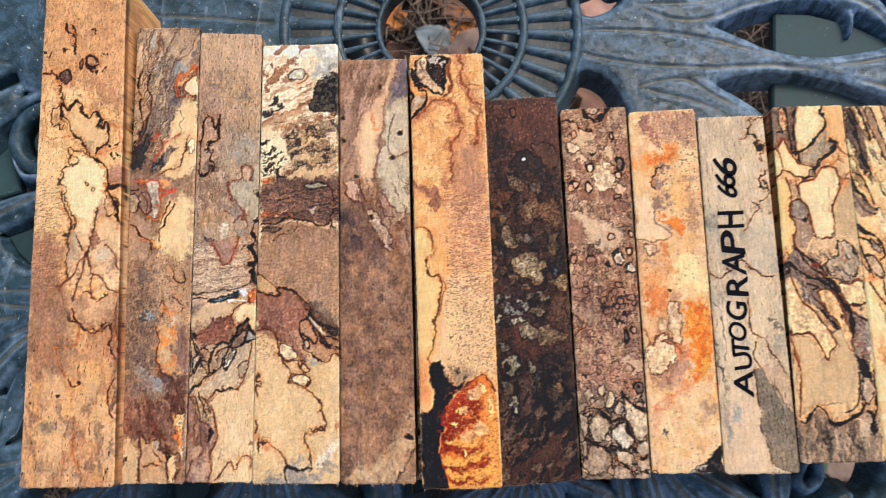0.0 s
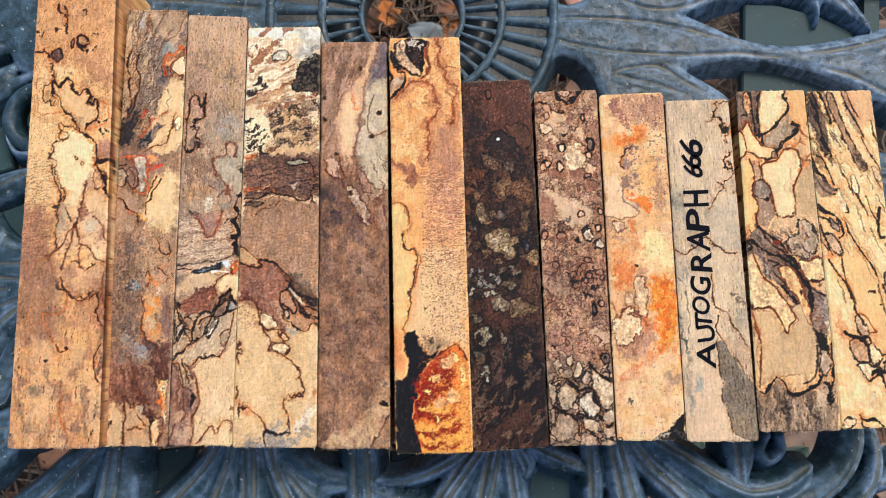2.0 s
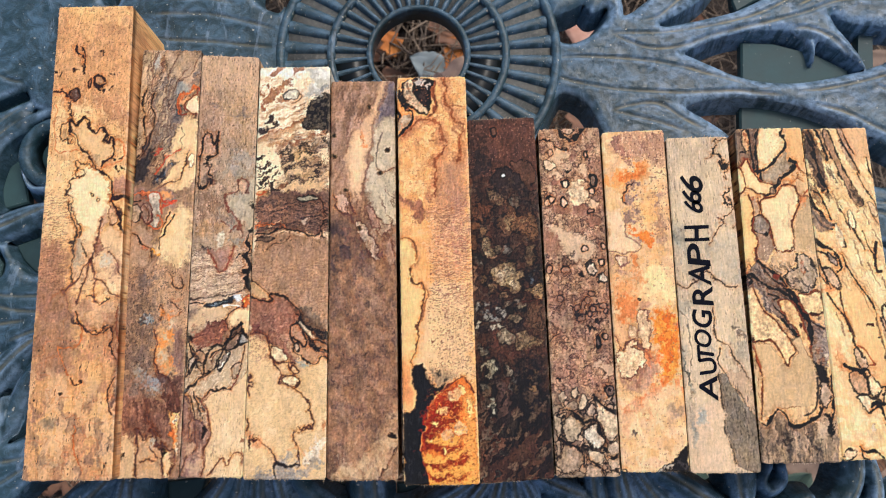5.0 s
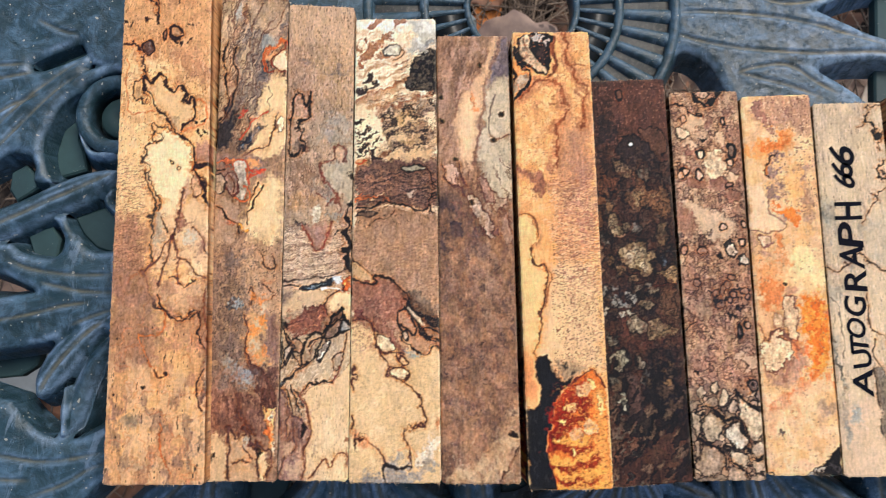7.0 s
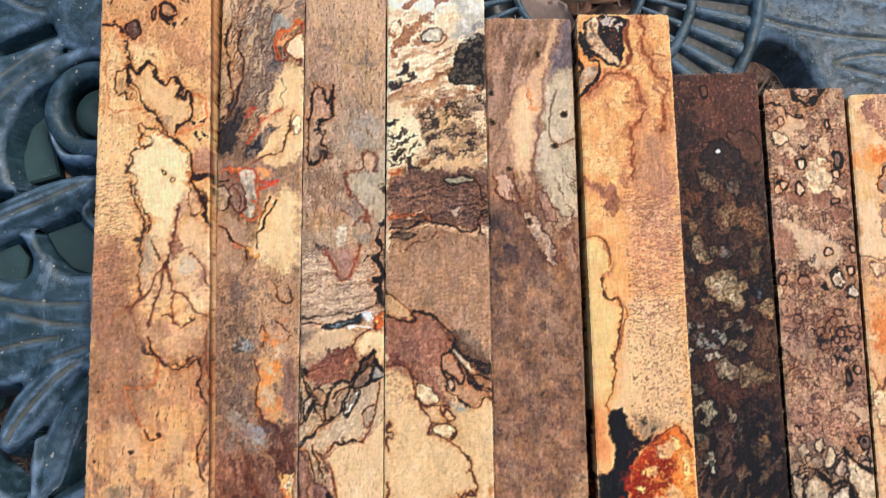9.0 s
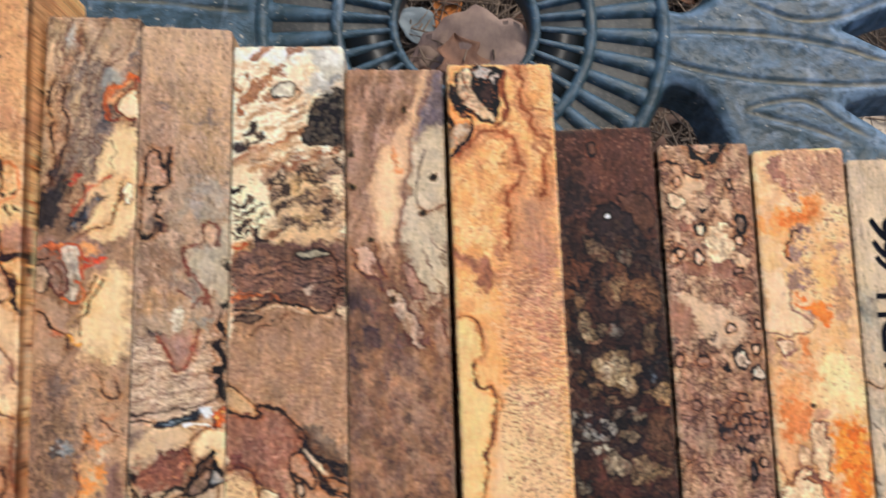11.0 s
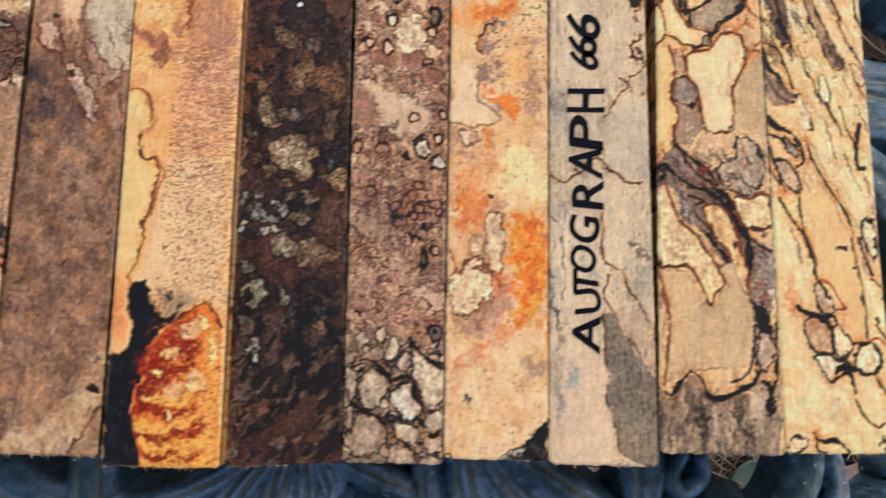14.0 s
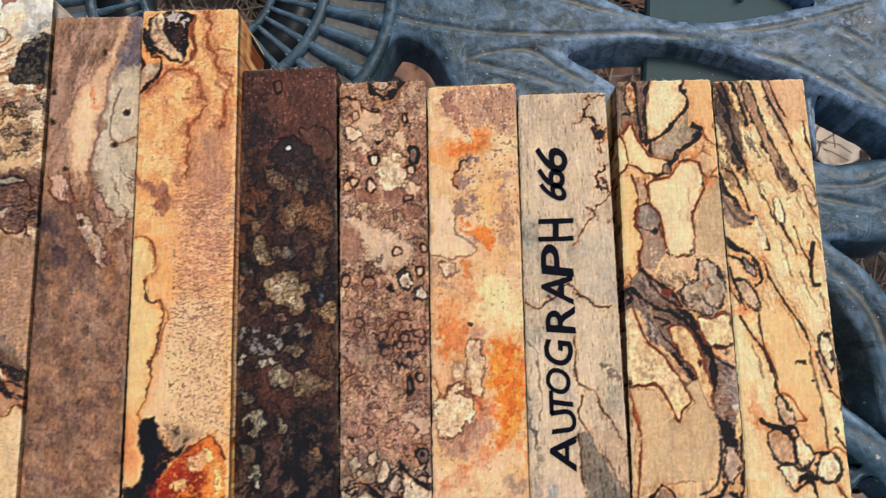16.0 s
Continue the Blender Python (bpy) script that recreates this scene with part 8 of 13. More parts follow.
f.spot((206, 110, 56), 3.2, 50.8, 1.0, 0.3, 0, rough=1.3, soft=0.4, much=0.85)
f.spot((206, 110, 56), 6.4, 51.9, 1.0, 0.5, 0, rough=1.3, soft=0.4, much=0.85)
f.spot((206, 110, 56), 9, 52.3, 0.9, 0.3, 0, rough=1.3, soft=0.4, much=0.85)
f.spot((206, 110, 56), 1.1, 50.4, 0.7, 0.5, 0, rough=1.3, soft=0.4, much=0.85)
f.spot((232, 186, 140), 5, 53.1, 0.9, 0.3, 0, rough=1, soft=0.3)
f.spot((232, 186, 140), 7.8, 51.5, 0.7, 0.3, 0, rough=1, soft=0.3)
f.spot((196, 166, 136), 16, 50.7, 1.4, 0.7, 0, rough=0.6, soft=0.35)
f.isle((176, 164, 134), [(13.2, 43.7), (14.9, 42.9), (17.6, 42.9), (20.1, 43.4), (19.4, 44.1), (16.4, 44.7), (14.1, 44.5)], rim=(34, 27, 29), width=0.8, rough=0.3)
f.line((60, 38, 34), 0.6, [(20.1, 43.3), (21.7, 45.1), (21.7, 47.4), (23.1, 48.8), (24.7, 49.2)], rough=0.5)
f.loop((34, 27, 29), 0.6, 22.6, 48.3, 0.9, 0.9, 0)
f.loop((34, 27, 29), 0.6, 22.6, 51.6, 1.0, 0.9, 0)
f.line((34, 27, 29), 0.7, [(24, 49.5), (23.5, 50.9), (22.1, 51.6), (20.6, 53.4), (21.6, 54.8), (21.8, 56.2), (23.6, 58)], rough=0.5)
f.area((172, 130, 96), [(1, 55.7), (11.7, 54.6), (18.7, 56.2), (24.8, 57), (25.1, 76.5), (12.2, 75.6), (1.4, 75.6)], soft=0.6, rough=0.5)
f.line((34, 27, 29), 0.9, [(0.8, 54.7), (3, 54.9), (5.6, 54.7), (7.3, 53.7), (9.1, 53.1), (11.7, 53.7), (15.2, 54.2), (16.9, 55.5), (18.7, 55.7), (20.6, 54.6)], rough=0.4)
f.isle((84, 62, 52), [(0.7, 57), (3.1, 55.9), (5.7, 55.8), (6.7, 56.5), (4.5, 57.4), (2.2, 57.2)], rim=(34, 27, 29), width=0.7, rough=0.3)
f.line((92, 66, 46), 0.4, [(-1, 62.6), (3.3, 62.1), (4.2, 60), (6.6, 58.2), (10, 57.4), (11.4, 55.6)], rough=0.3)
f.line((150, 104, 72), 0.4, [(11.4, 55.8), (13.5, 55.5), (15.2, 55.8)], soft=0.3, much=0.6)
f.mottle((190, 148, 110), 2.4, 0.4, y0=56, y1=76, much=0.55, soft=0.5)
f.mottle((146, 106, 78), 1.5, 0.28, y0=56, y1=76, much=0.45, soft=0.5)
f.flecks((104, 76, 58), 0.07, y0=56, y1=77, fine=0.6, tall=1.2, much=0.5)
f.spot((52, 36, 32), 7.4, 65.4, 0.5, 0.4, 0, rough=0.4, soft=0.25)
f.spot((52, 36, 32), 16.1, 72.2, 0.4, 0.5, 0, rough=0.4, soft=0.25)
f.spot((52, 36, 32), 4.7, 67, 0.3, 0.3, 0, rough=0.4, soft=0.25)
f.area((222, 186, 132), [(-0.8, 84.5), (11.8, 84.5), (24.1, 89), (23.6, 129.8), (-1.2, 129.8)], soft=0.8, rough=0.6)
f.area((178, 136, 102), [(-0.3, 60.6), (23.9, 59.1), (23.8, 90.5), (17.8, 90.5), (12.5, 89.7), (10.3, 90.5), (2.8, 86.7), (-0.2, 86)], soft=1, rough=0.8, much=0.95)
f.mottle((152, 110, 82), 1.2, 0.32, y0=62, y1=84, stretch=0.3, turn=-8, much=0.45, soft=0.5)
f.mottle((204, 162, 120), 1.3, 0.3, y0=62, y1=84, stretch=0.35, turn=-10, much=0.45, soft=0.5)
f.mottle((234, 202, 150), 2.2, 0.36, y0=94, stretch=1.5, turn=30, much=0.5, soft=0.6)
f.mottle((204, 166, 116), 0.9, 0.3, y0=92, stretch=0.4, turn=-32, much=0.4, soft=0.5)
f.area((202, 164, 116), [(-0.2, 69.2), (3.4, 71.3), (5.8, 73.5), (6.6, 75.3), (4.9, 75.9), (-0.1, 73.9)], soft=0.4, rough=0.4, much=0.9)
f.area((166, 112, 86), [(-0.1, 74.1), (3.4, 75.3), (5.7, 75.9), (6.9, 74.4), (8.7, 73.9), (11.5, 75.3), (13.6, 77.2), (14.5, 80.7), (13, 82.9), (12.5, 86.7), (11.8, 90.2), (13, 92.3), (15.1, 93.8), (13.6, 95), (11.8, 92.9), (10.3, 89.9), (7, 88.7), (5.5, 86.3), (2.8, 85.5), (0.1, 84.9)], soft=0.5, rough=0.7)
f.mottle((142, 86, 68), 1.0, 0.34, y0=77, y1=92, x1=13, stretch=0.7, turn=-25, much=0.55, soft=0.4)
f.mottle((190, 138, 106), 0.9, 0.3, y0=77, y1=94, x1=14, stretch=0.6, turn=-30, much=0.5, soft=0.4)
f.spot((130, 64, 56), 1.6, 84, 1.4, 1.2, 0, rough=1, soft=0.6, much=0.7)
f.spot((130, 64, 56), 2.8, 84.8, 0.9, 0.8, 0, rough=1, soft=0.6, much=0.7)
f.spot((196, 148, 112), 11.8, 86.7, 1.5, 2.1, 0, rough=1, soft=0.7, much=0.6)
f.spot((196, 148, 112), 13.6, 91.2, 1.2, 1.8, 0, rough=1, soft=0.7, much=0.6)
f.area((82, 70, 62), [(11.8, 76.2), (15.6, 76.8), (19.4, 79.1), (22.1, 81.4), (23.8, 84.4), (23.8, 87.8), (19.6, 86.4), (17.8, 84.6), (16, 83.1), (14.2, 79.9)], soft=1.1, rough=1.3, much=0.78)
f.spot((150, 122, 98), 19.6, 80.7, 1.8, 1.2, 0, rough=1.4, soft=1, much=0.7)
f.spot((150, 122, 98), 22.3, 82.6, 1.1, 0.9, 0, rough=1.4, soft=1, much=0.7)
f.spot((150, 122, 98), 17.1, 78.4, 1.2, 0.6, 0, rough=1.4, soft=1, much=0.7)
f.area((196, 150, 112), [(12.7, 83.7), (14.2, 82.6), (16.3, 84.5), (19.3, 89), (23.4, 91.7), (23.7, 93.2), (21.1, 92.3), (20.4, 94.4), (18.9, 94.7), (15.5, 92.3), (13.6, 89)], soft=0.5, rough=0.6)
f.line((52, 42, 42), 1.5, [(14.2, 82.3), (15.4, 82.6), (16.6, 84.6), (18.1, 86.7), (19, 88.7), (20.8, 90), (23.7, 91.5)], rough=0.5, soft=0.22)
f.line((52, 42, 42), 1.9, [(15.1, 79.9), (15.7, 82.2), (17.8, 83.7), (20.1, 84.6), (23.8, 86)], rough=0.5, soft=0.22)
f.line((52, 42, 42), 1.3, [(19.6, 84.8), (21.6, 86.7), (23.8, 86.9)], rough=0.5, soft=0.22)
f.line((52, 42, 42), 0.8, [(18.5, 88.4), (20.8, 87.5), (23.8, 89)], rough=0.5, soft=0.22)
f.line((52, 42, 42), 1, [(19, 89), (20.5, 90.5), (22.3, 91.4)], rough=0.5, soft=0.22)
f.line((52, 42, 42), 0.75, [(12.2, 83.7), (13.1, 86.6), (14, 89), (13.4, 90.9), (15.1, 92), (17, 93), (18.5, 94.4), (20.4, 94.4), (21.5, 92.9), (23.7, 93.2)], rough=0.5, soft=0.22)
f.line((52, 42, 42), 0.6, [(13.6, 86.3), (15.1, 87.9), (17, 89.3), (17.5, 87.8), (16, 84.8)], rough=0.5, soft=0.22)
f.line((52, 42, 42), 0.9, [(13, 83.2), (14.2, 82.3), (15.1, 81.4), (14.2, 79.9)], rough=0.5, soft=0.22)
f.isle((222, 190, 150), [(15, 82.2), (16.3, 82.9), (18.1, 84.8), (19.4, 86.9), (18.4, 86.3), (16.5, 84.5)], rough=0.3)
f.isle((186, 156, 126), [(13.6, 89), (14.8, 88.4), (15.5, 90.2), (14.3, 90.9)], rim=(30, 23, 25), width=0.5, rough=0.3)
f.spot((160, 164, 150), 15.5, 93.8, 1.3, 0.4, 0, rough=0.8, soft=0.4, much=0.8)
f.spot((160, 164, 150), 17, 94.7, 1.0, 0.4, 0, rough=0.8, soft=0.4, much=0.8)
f.line((62, 40, 34), 0.8, [(-0.1, 73.9), (2.6, 75.3), (4.9, 75.9), (6.8, 75.6), (5.8, 74.1), (6.9, 73.6), (8.7, 73.9), (10.6, 74.4), (12.2, 76.1), (14.1, 77.6), (15.1, 79.9)], rough=0.4)
f.line((92, 62, 48), 0.4, [(-0.2, 69), (2.6, 71), (4.4, 72.6), (5.8, 73.8)], rough=0.3)
f.isle((232, 204, 160), [(6.9, 89.3), (8.8, 89.9), (10.6, 90.8), (11.8, 92.7), (10.3, 93.8), (8.2, 93.6), (7, 91.7)], rim=(118, 68, 56), width=0.6, rough=0.4)
f.isle((234, 206, 160), [(10.3, 98.7), (11.8, 97.9), (14, 98.2), (15.2, 99.6), (14.8, 100.6), (12.6, 101), (10.8, 100.2)], rim=(118, 68, 56), width=0.7, rough=0.4)
f.line((116, 64, 52), 0.75, [(0.1, 85.7), (2.8, 85.5), (5, 86.4), (6, 88.2), (6.4, 90.5), (7.2, 92.7), (8.4, 94.7), (9.3, 96.5), (10, 98.2), (9.7, 99.7), (10.6, 100.7), (12.6, 101.2), (13.9, 101.8), (15.5, 103.1), (17, 104.3), (18.3, 105.7), (18.6, 107.5), (17.8, 107.9), (19, 108.7), (19.6, 110.4), (19.7, 112.3), (18.7, 113.3), (16.9, 113), (15.5, 113.8), (13.9, 114.1), (13.6, 115.2), (14.5, 117.7), (15.5, 119.8), (15.7, 122), (15.6, 123.8)], rough=0.5, soft=0.22)
f.line((116, 64, 52), 0.75, [(9.6, 123), (8.4, 120.6), (7.2, 119.1), (5.4, 117.7), (3.2, 116.5), (2, 116.2)], rough=0.5, soft=0.22)
f.line((116, 64, 52), 0.7, [(10.3, 97.9), (12.6, 97.9), (13.6, 97.2), (12.7, 96.4), (13.6, 95.3), (15.2, 96.4), (14.5, 97.3), (13.3, 97.6)], rough=0.5, soft=0.22)
f.line((116, 64, 52), 0.7, [(11.8, 93.8), (12.7, 96.4)], rough=0.5, soft=0.22)
f.line((116, 64, 52), 0.7, [(13.9, 98.2), (15.5, 100.6), (14, 101.3)], rough=0.5, soft=0.22)
f.line((116, 64, 52), 0.9, [(5.5, 86.3), (5.8, 87.8), (7, 88.7)], rough=0.5, soft=0.22)
f.line((116, 64, 52), 0.6, [(8.2, 93.6), (10.3, 94.1), (12.4, 94.2), (14.2, 94.7)], rough=0.5, soft=0.22)
f.line((116, 64, 52), 0.8, [(1, 97.6), (1.2, 98.7), (0.7, 99.4), (1.4, 100.6), (0.6, 102.1), (1, 104.1)], rough=0.5, soft=0.22)
f.line((116, 64, 52), 0.8, [(0.5, 110.4), (0.9, 111.9), (0.4, 114.1)], rough=0.5, soft=0.22)
f.line((116, 64, 52), 0.5, [(15, 112.9), (16.9, 113.6), (18.4, 112.6), (19.4, 113.3)], rough=0.5, soft=0.22)
f.spot((216, 132, 78), 1.3, 115.4, 1.3, 1.0, 0, rough=1, soft=0.8, much=0.7)
f.spot((216, 132, 78), 3.9, 117.4, 1.2, 0.6, 30, rough=1, soft=0.8, much=0.7)
f.spot((104, 46, 32), 1.7, 117.4, 0.6, 1.6, -10, rough=0.8, soft=0.3)
f.spot((104, 46, 32), 2.7, 116.2, 0.9, 0.6, 0, rough=0.8, soft=0.3)
f.area((132, 132, 136), [(2.2, 127), (4.7, 125), (6.8, 124.4), (8.1, 125.8), (9.3, 124.1), (11.9, 122.4), (14.7, 123.8), (17.3, 125.8), (14.7, 129.2), (1.9, 129.3)], soft=1.6, rough=1.8, much=0.75)
f.spot((126, 126, 130), 19.8, 123.5, 1.0, 1.9, 0, rough=1.6, soft=1.2, much=0.65)
f.spot((126, 126, 130), 21.5, 121.8, 1.2, 1.3, 0, rough=1.6, soft=1.2, much=0.65)
f.spot((126, 126, 130), 12.4, 121.7, 1.7, 0.7, 0, rough=1.6, soft=1.2, much=0.65)
f.spot((126, 126, 130), 17.9, 125.3, 1.1, 0.9, 0, rough=1.6, soft=1.2, much=0.65)
f.spot((232, 224, 208), 21.4, 118.4, 1.3, 2.2, 0, rough=1.4, soft=1.2, much=0.6)
f.spot((232, 224, 208), 18.3, 121.3, 1.4, 1.2, 0, rough=1.4, soft=1.2, much=0.6)
f.line((66, 56, 58), 1, [(9.7, 123), (8.7, 124.7), (9, 127.8)], rough=0.6, soft=0.3)
f.line((58, 46, 48), 1.2, [(9.6, 123), (11, 123.8), (12.6, 124.1), (14.4, 123.6), (15.7, 123.8)], rough=0.5, soft=0.3)
f.line((230, 164, 108), 0.8, [(12.4, 119.8), (14.7, 118.8), (16.2, 119.8), (17, 121)], rough=0.5, soft=0.4, much=0.7)
f.spot((212, 122, 64), 22.8, 112.3, 0.4, 1.2, 0, rough=0.6, soft=0.5, much=0.8)
f.flecks((190, 150, 108), 0.06, y0=92, fine=0.5, tall=0.6, much=0.3)
f.flecks((136, 100, 76), 0.08, y0=62, y1=92, fine=0.5, tall=0.6, much=0.35)
blank(f, (-52.6, 91.8), (-30, 91.6), (-55, -36), (-30.9, -36.6), 472, 'cream spalted blank with black patch and brown map-like zone lines')

f = Figure(20.6, 124.0, 50, (172, 128, 94), (138, 100, 76), streak=0.3, scale=8)
f.mottle((196, 154, 122), 2.2, 0.42, y1=36, x1=13, stretch=3, turn=16, much=0.75, soft=0.5)
f.mottle((130, 94, 74), 1.4, 0.28, y1=36, x1=12, stretch=4, turn=16, much=0.55, soft=0.4)
f.mottle((182, 138, 108), 2.4, 0.4, y1=32, x1=9, stretch=2, much=0.5, soft=0.6)
f.area((134, 114, 112), [(17.3, 0.5), (21.3, 0.6), (21.2, 11.9), (16.7, 13.8), (13.7, 15.2), (14.9, 10.9)], soft=1, rough=0.8)
f.area((206, 186, 152), [(13.7, 15.2), (16.7, 13.4), (21.2, 11.5), (21.1, 47), (17.1, 48.1), (14.3, 44.5), (12.2, 39.8), (11.7, 34), (12.9, 26.7)], soft=1.3, rough=0.9, much=0.9)
f.mottle((218, 196, 160), 2, 0.4, y0=14, y1=50, x0=13, much=0.6, soft=0.4)
f.flecks((178, 162, 132), 0.08, y0=14, y1=50, x0=12, tall=2, much=0.5)
f.area((222, 178, 132), [(5.1, 22.6), (6.7, 17.8), (9.4, 14.8), (12.2, 11.1), (15, 4.7), (16.6, 0.3), (18.4, 0.5), (16.9, 6.2), (14.9, 11.1), (13.1, 14.9), (12.8, 19.7), (12.2, 24.9), (11, 30.4), (10.5, 35.8), (9.1, 39.4), (7.1, 39.8), (5.9, 36.9), (5.5, 30.3), (5, 25.9)], soft=1.3, rough=0.8, much=0.9)
f.area((240, 200, 150), [(7.2, 20.2), (10.1, 17.4), (11.5, 20.2), (10.8, 28.9), (9.1, 36.7), (7.1, 35.8), (6.4, 28.9)], soft=1.2, rough=0.6, much=0.8)
f.spot((240, 140, 72), 9.7, 18.9, 0.5, 1.6, -15, soft=0.7, much=0.8)
f.spot((240, 140, 72), 10.5, 21.5, 0.7, 0.5, 0, soft=0.7, much=0.8)
f.line((140, 92, 72), 1.2, [(18.4, 0.5), (17.1, 6.2), (14.9, 11.1), (13.3, 14.9), (13, 19.9), (12.2, 25.8), (11.2, 32.2), (10.3, 38)], rough=0.5, soft=0.5, much=0.6)
f.line((140, 92, 72), 1.2, [(12.2, 11.1), (9, 15.2), (6.5, 18.4), (5.1, 22.6)], rough=0.5, soft=0.5, much=0.6)
f.line((140, 92, 72), 1.2, [(15, 4.7), (12.2, 10)], rough=0.5, soft=0.5, much=0.6)
f.line((140, 92, 72), 1.2, [(6.1, 13.7), (5.1, 18.3), (5.1, 23.9)], rough=0.5, soft=0.5, much=0.6)
f.line((150, 128, 108), 0.6, [(16.5, 17.5), (15.1, 22.1), (14.4, 26.7), (14.9, 29.5)], soft=0.3, rough=0.3)
f.line((150, 104, 90), 0.5, [(14.9, 29.5), (16.7, 30.8), (20.2, 29)], rough=0.4, soft=0.2)
f.area((210, 170, 138), [(1.3, 38), (3.4, 37.2), (5.2, 39.8), (5.8, 43.9), (4.2, 43.4), (2.1, 41.6)], soft=0.5, rough=0.8)
f.line((124, 76, 60), 0.8, [(1.2, 38), (2.1, 41.6), (4.2, 43.6), (6.3, 43.9), (7.4, 46.6)], rough=0.6)
f.line((124, 76, 60), 0.8, [(5.6, 37.6), (6.6, 41.2), (8, 43.9)], rough=0.6)
f.mottle((112, 84, 76), 4, 0.6, y0=46, y1=72, x1=11, much=0.7, soft=0.6)
f.contours((124, 74, 60), 0.5, 3, y0=38, y1=66, x0=4, stretch=2, turn=-24, levels=(0.0, 0.45), much=0.45)
f.isle((200, 168, 136), [(8.2, 46.1), (10.1, 46.8), (12.2, 50), (14.3, 53.7), (15.5, 58.2), (14.1, 59.2), (12.2, 55.7), (10.2, 53), (8.6, 50.2)], rim=(112, 66, 54), width=0.8, inner=(216, 186, 154))
f.isle((206, 170, 134), [(14.3, 44.3), (17.1, 47.7), (19.2, 47), (18.5, 49.5), (16.4, 50.9), (14.8, 48.8)], rim=(140, 88, 68), width=0.5)
f.isle((178, 130, 104), [(10.8, 41.3), (13.1, 42.2), (14.9, 45.2), (15.7, 48.8), (14, 48.8), (12.2, 45.7)], rim=(130, 78, 62), width=0.5)
f.line((128, 78, 62), 0.9, [(16.7, 52.3), (16, 55.9), (17.1, 60.1), (18.4, 61.8)], rough=0.6)
f.line((128, 78, 62), 0.8, [(18.5, 51.6), (19.5, 56.4), (20.5, 60.8)], rough=0.6)
f.area((186, 144, 114), [(16.4, 52.9), (18.5, 51.6), (19.8, 58.2), (18.4, 61.1), (17.1, 59)], soft=0.6, rough=0.8, much=0.8)
f.spot((74, 58, 62), 1.3, 49.3, 2.3, 3.8, 0, rough=1.6, soft=2.2, much=0.8)
f.spot((74, 58, 62), 3.2, 55.5, 3.1, 2.4, 0, rough=1.6, soft=2.2, much=0.8)
f.spot((74, 58, 62), 1.9, 60.7, 2.1, 2.8, 0, rough=1.6, soft=2.2, much=0.8)
f.spot((94, 62, 56), 17.3, 74.6, 1.9, 3.4, 0, rough=1.8, soft=2.4, much=0.6)
f.spot((94, 62, 56), 17.6, 85.2, 2.5, 1.9, 0, rough=1.8, soft=2.4, much=0.6)
f.spot((94, 62, 56), 17, 67.7, 1.5, 2.1, 0, rough=1.8, soft=2.4, much=0.6)
f.spot((94, 62, 56), 7.2, 88.2, 2.7, 1.7, 0, rough=1.8, soft=2.4, much=0.6)
f.spot((94, 62, 56), 5.6, 94.9, 3.3, 2.3, 0, rough=1.8, soft=2.4, much=0.6)
f.spot((94, 62, 56), 13.9, 89.9, 3.3, 2.0, 0, rough=1.8, soft=2.4, much=0.6)
f.spot((94, 62, 56), 12.2, 98.2, 4.0, 2.3, 0, rough=1.8, soft=2.4, much=0.6)
f.spot((94, 62, 56), 5.6, 104.8, 3.6, 3.0, 0, rough=1.8, soft=2.4, much=0.6)
f.spot((94, 62, 56), 13.9, 104.8, 2.6, 2.3, 0, rough=1.8, soft=2.4, much=0.6)
f.spot((94, 62, 56), 8.9, 96.5, 2.3, 1.7, 0, rough=1.8, soft=2.4, much=0.6)
f.spot((184, 140, 108), 8.5, 64.6, 3.4, 2.7, 0, rough=1.9, soft=2.4, much=0.65)
f.spot((184, 140, 108), 10.2, 72, 3.7, 3.7, 0, rough=1.9, soft=2.4, much=0.65)
f.spot((184, 140, 108), 3.7, 74.6, 2.0, 3.7, 0, rough=1.9, soft=2.4, much=0.65)
f.spot((184, 140, 108), 14.8, 81.4, 2.0, 1.7, 0, rough=1.9, soft=2.4, much=0.65)
f.spot((184, 140, 108), 5.5, 84, 2.4, 1.7, 0, rough=1.9, soft=2.4, much=0.65)
f.spot((184, 140, 108), 12.2, 78.9, 1.7, 2.4, 0, rough=1.9, soft=2.4, much=0.65)
f.spot((184, 140, 108), 10.2, 91.5, 2.0, 1.3, 0, rough=1.9, soft=2.4, much=0.65)
f.spot((184, 140, 108), 3.9, 99.8, 1.7, 2.7, 0, rough=1.9, soft=2.4, much=0.65)
f.spot((184, 140, 108), 14.7, 96.5, 1.7, 1.5, 0, rough=1.9, soft=2.4, much=0.65)
f.spot((184, 140, 108), 5.7, 111.3, 2.6, 1.6, 0, rough=1.9, soft=2.4, much=0.65)
f.line((130, 82, 66), 1.4, [(17, 65.1), (15.7, 67.7), (16.3, 71.2), (14.3, 69.5)], rough=0.8, soft=0.5, much=0.7)
f.mottle((92, 64, 58), 3, 0.36, y0=62, y1=112, much=0.55, soft=0.7)
f.mottle((178, 134, 104), 2.2, 0.26, y0=60, y1=112, much=0.45, soft=0.6)
f.mottle((74, 50, 50), 1.4, 0.16, y0=60, y1=114, much=0.5, soft=0.5)
f.flecks((188, 150, 118), 0.05, y0=60, fine=0.6, tall=2, much=0.25)
f.area((208, 174, 130), [(21.2, 103.1), (21, 123.8), (1.5, 123.8), (2.2, 121.3), (7.3, 118.7), (12.2, 116.1), (14.9, 112.9), (17.3, 109.7), (19.2, 104.8)], soft=2, rough=1.3)
f.area((158, 122, 92), [(20.7, 114.9), (18.4, 118.6), (16.5, 121.3), (15.5, 123.8), (20.7, 123.8)], soft=0.6, rough=0.6, much=0.7)
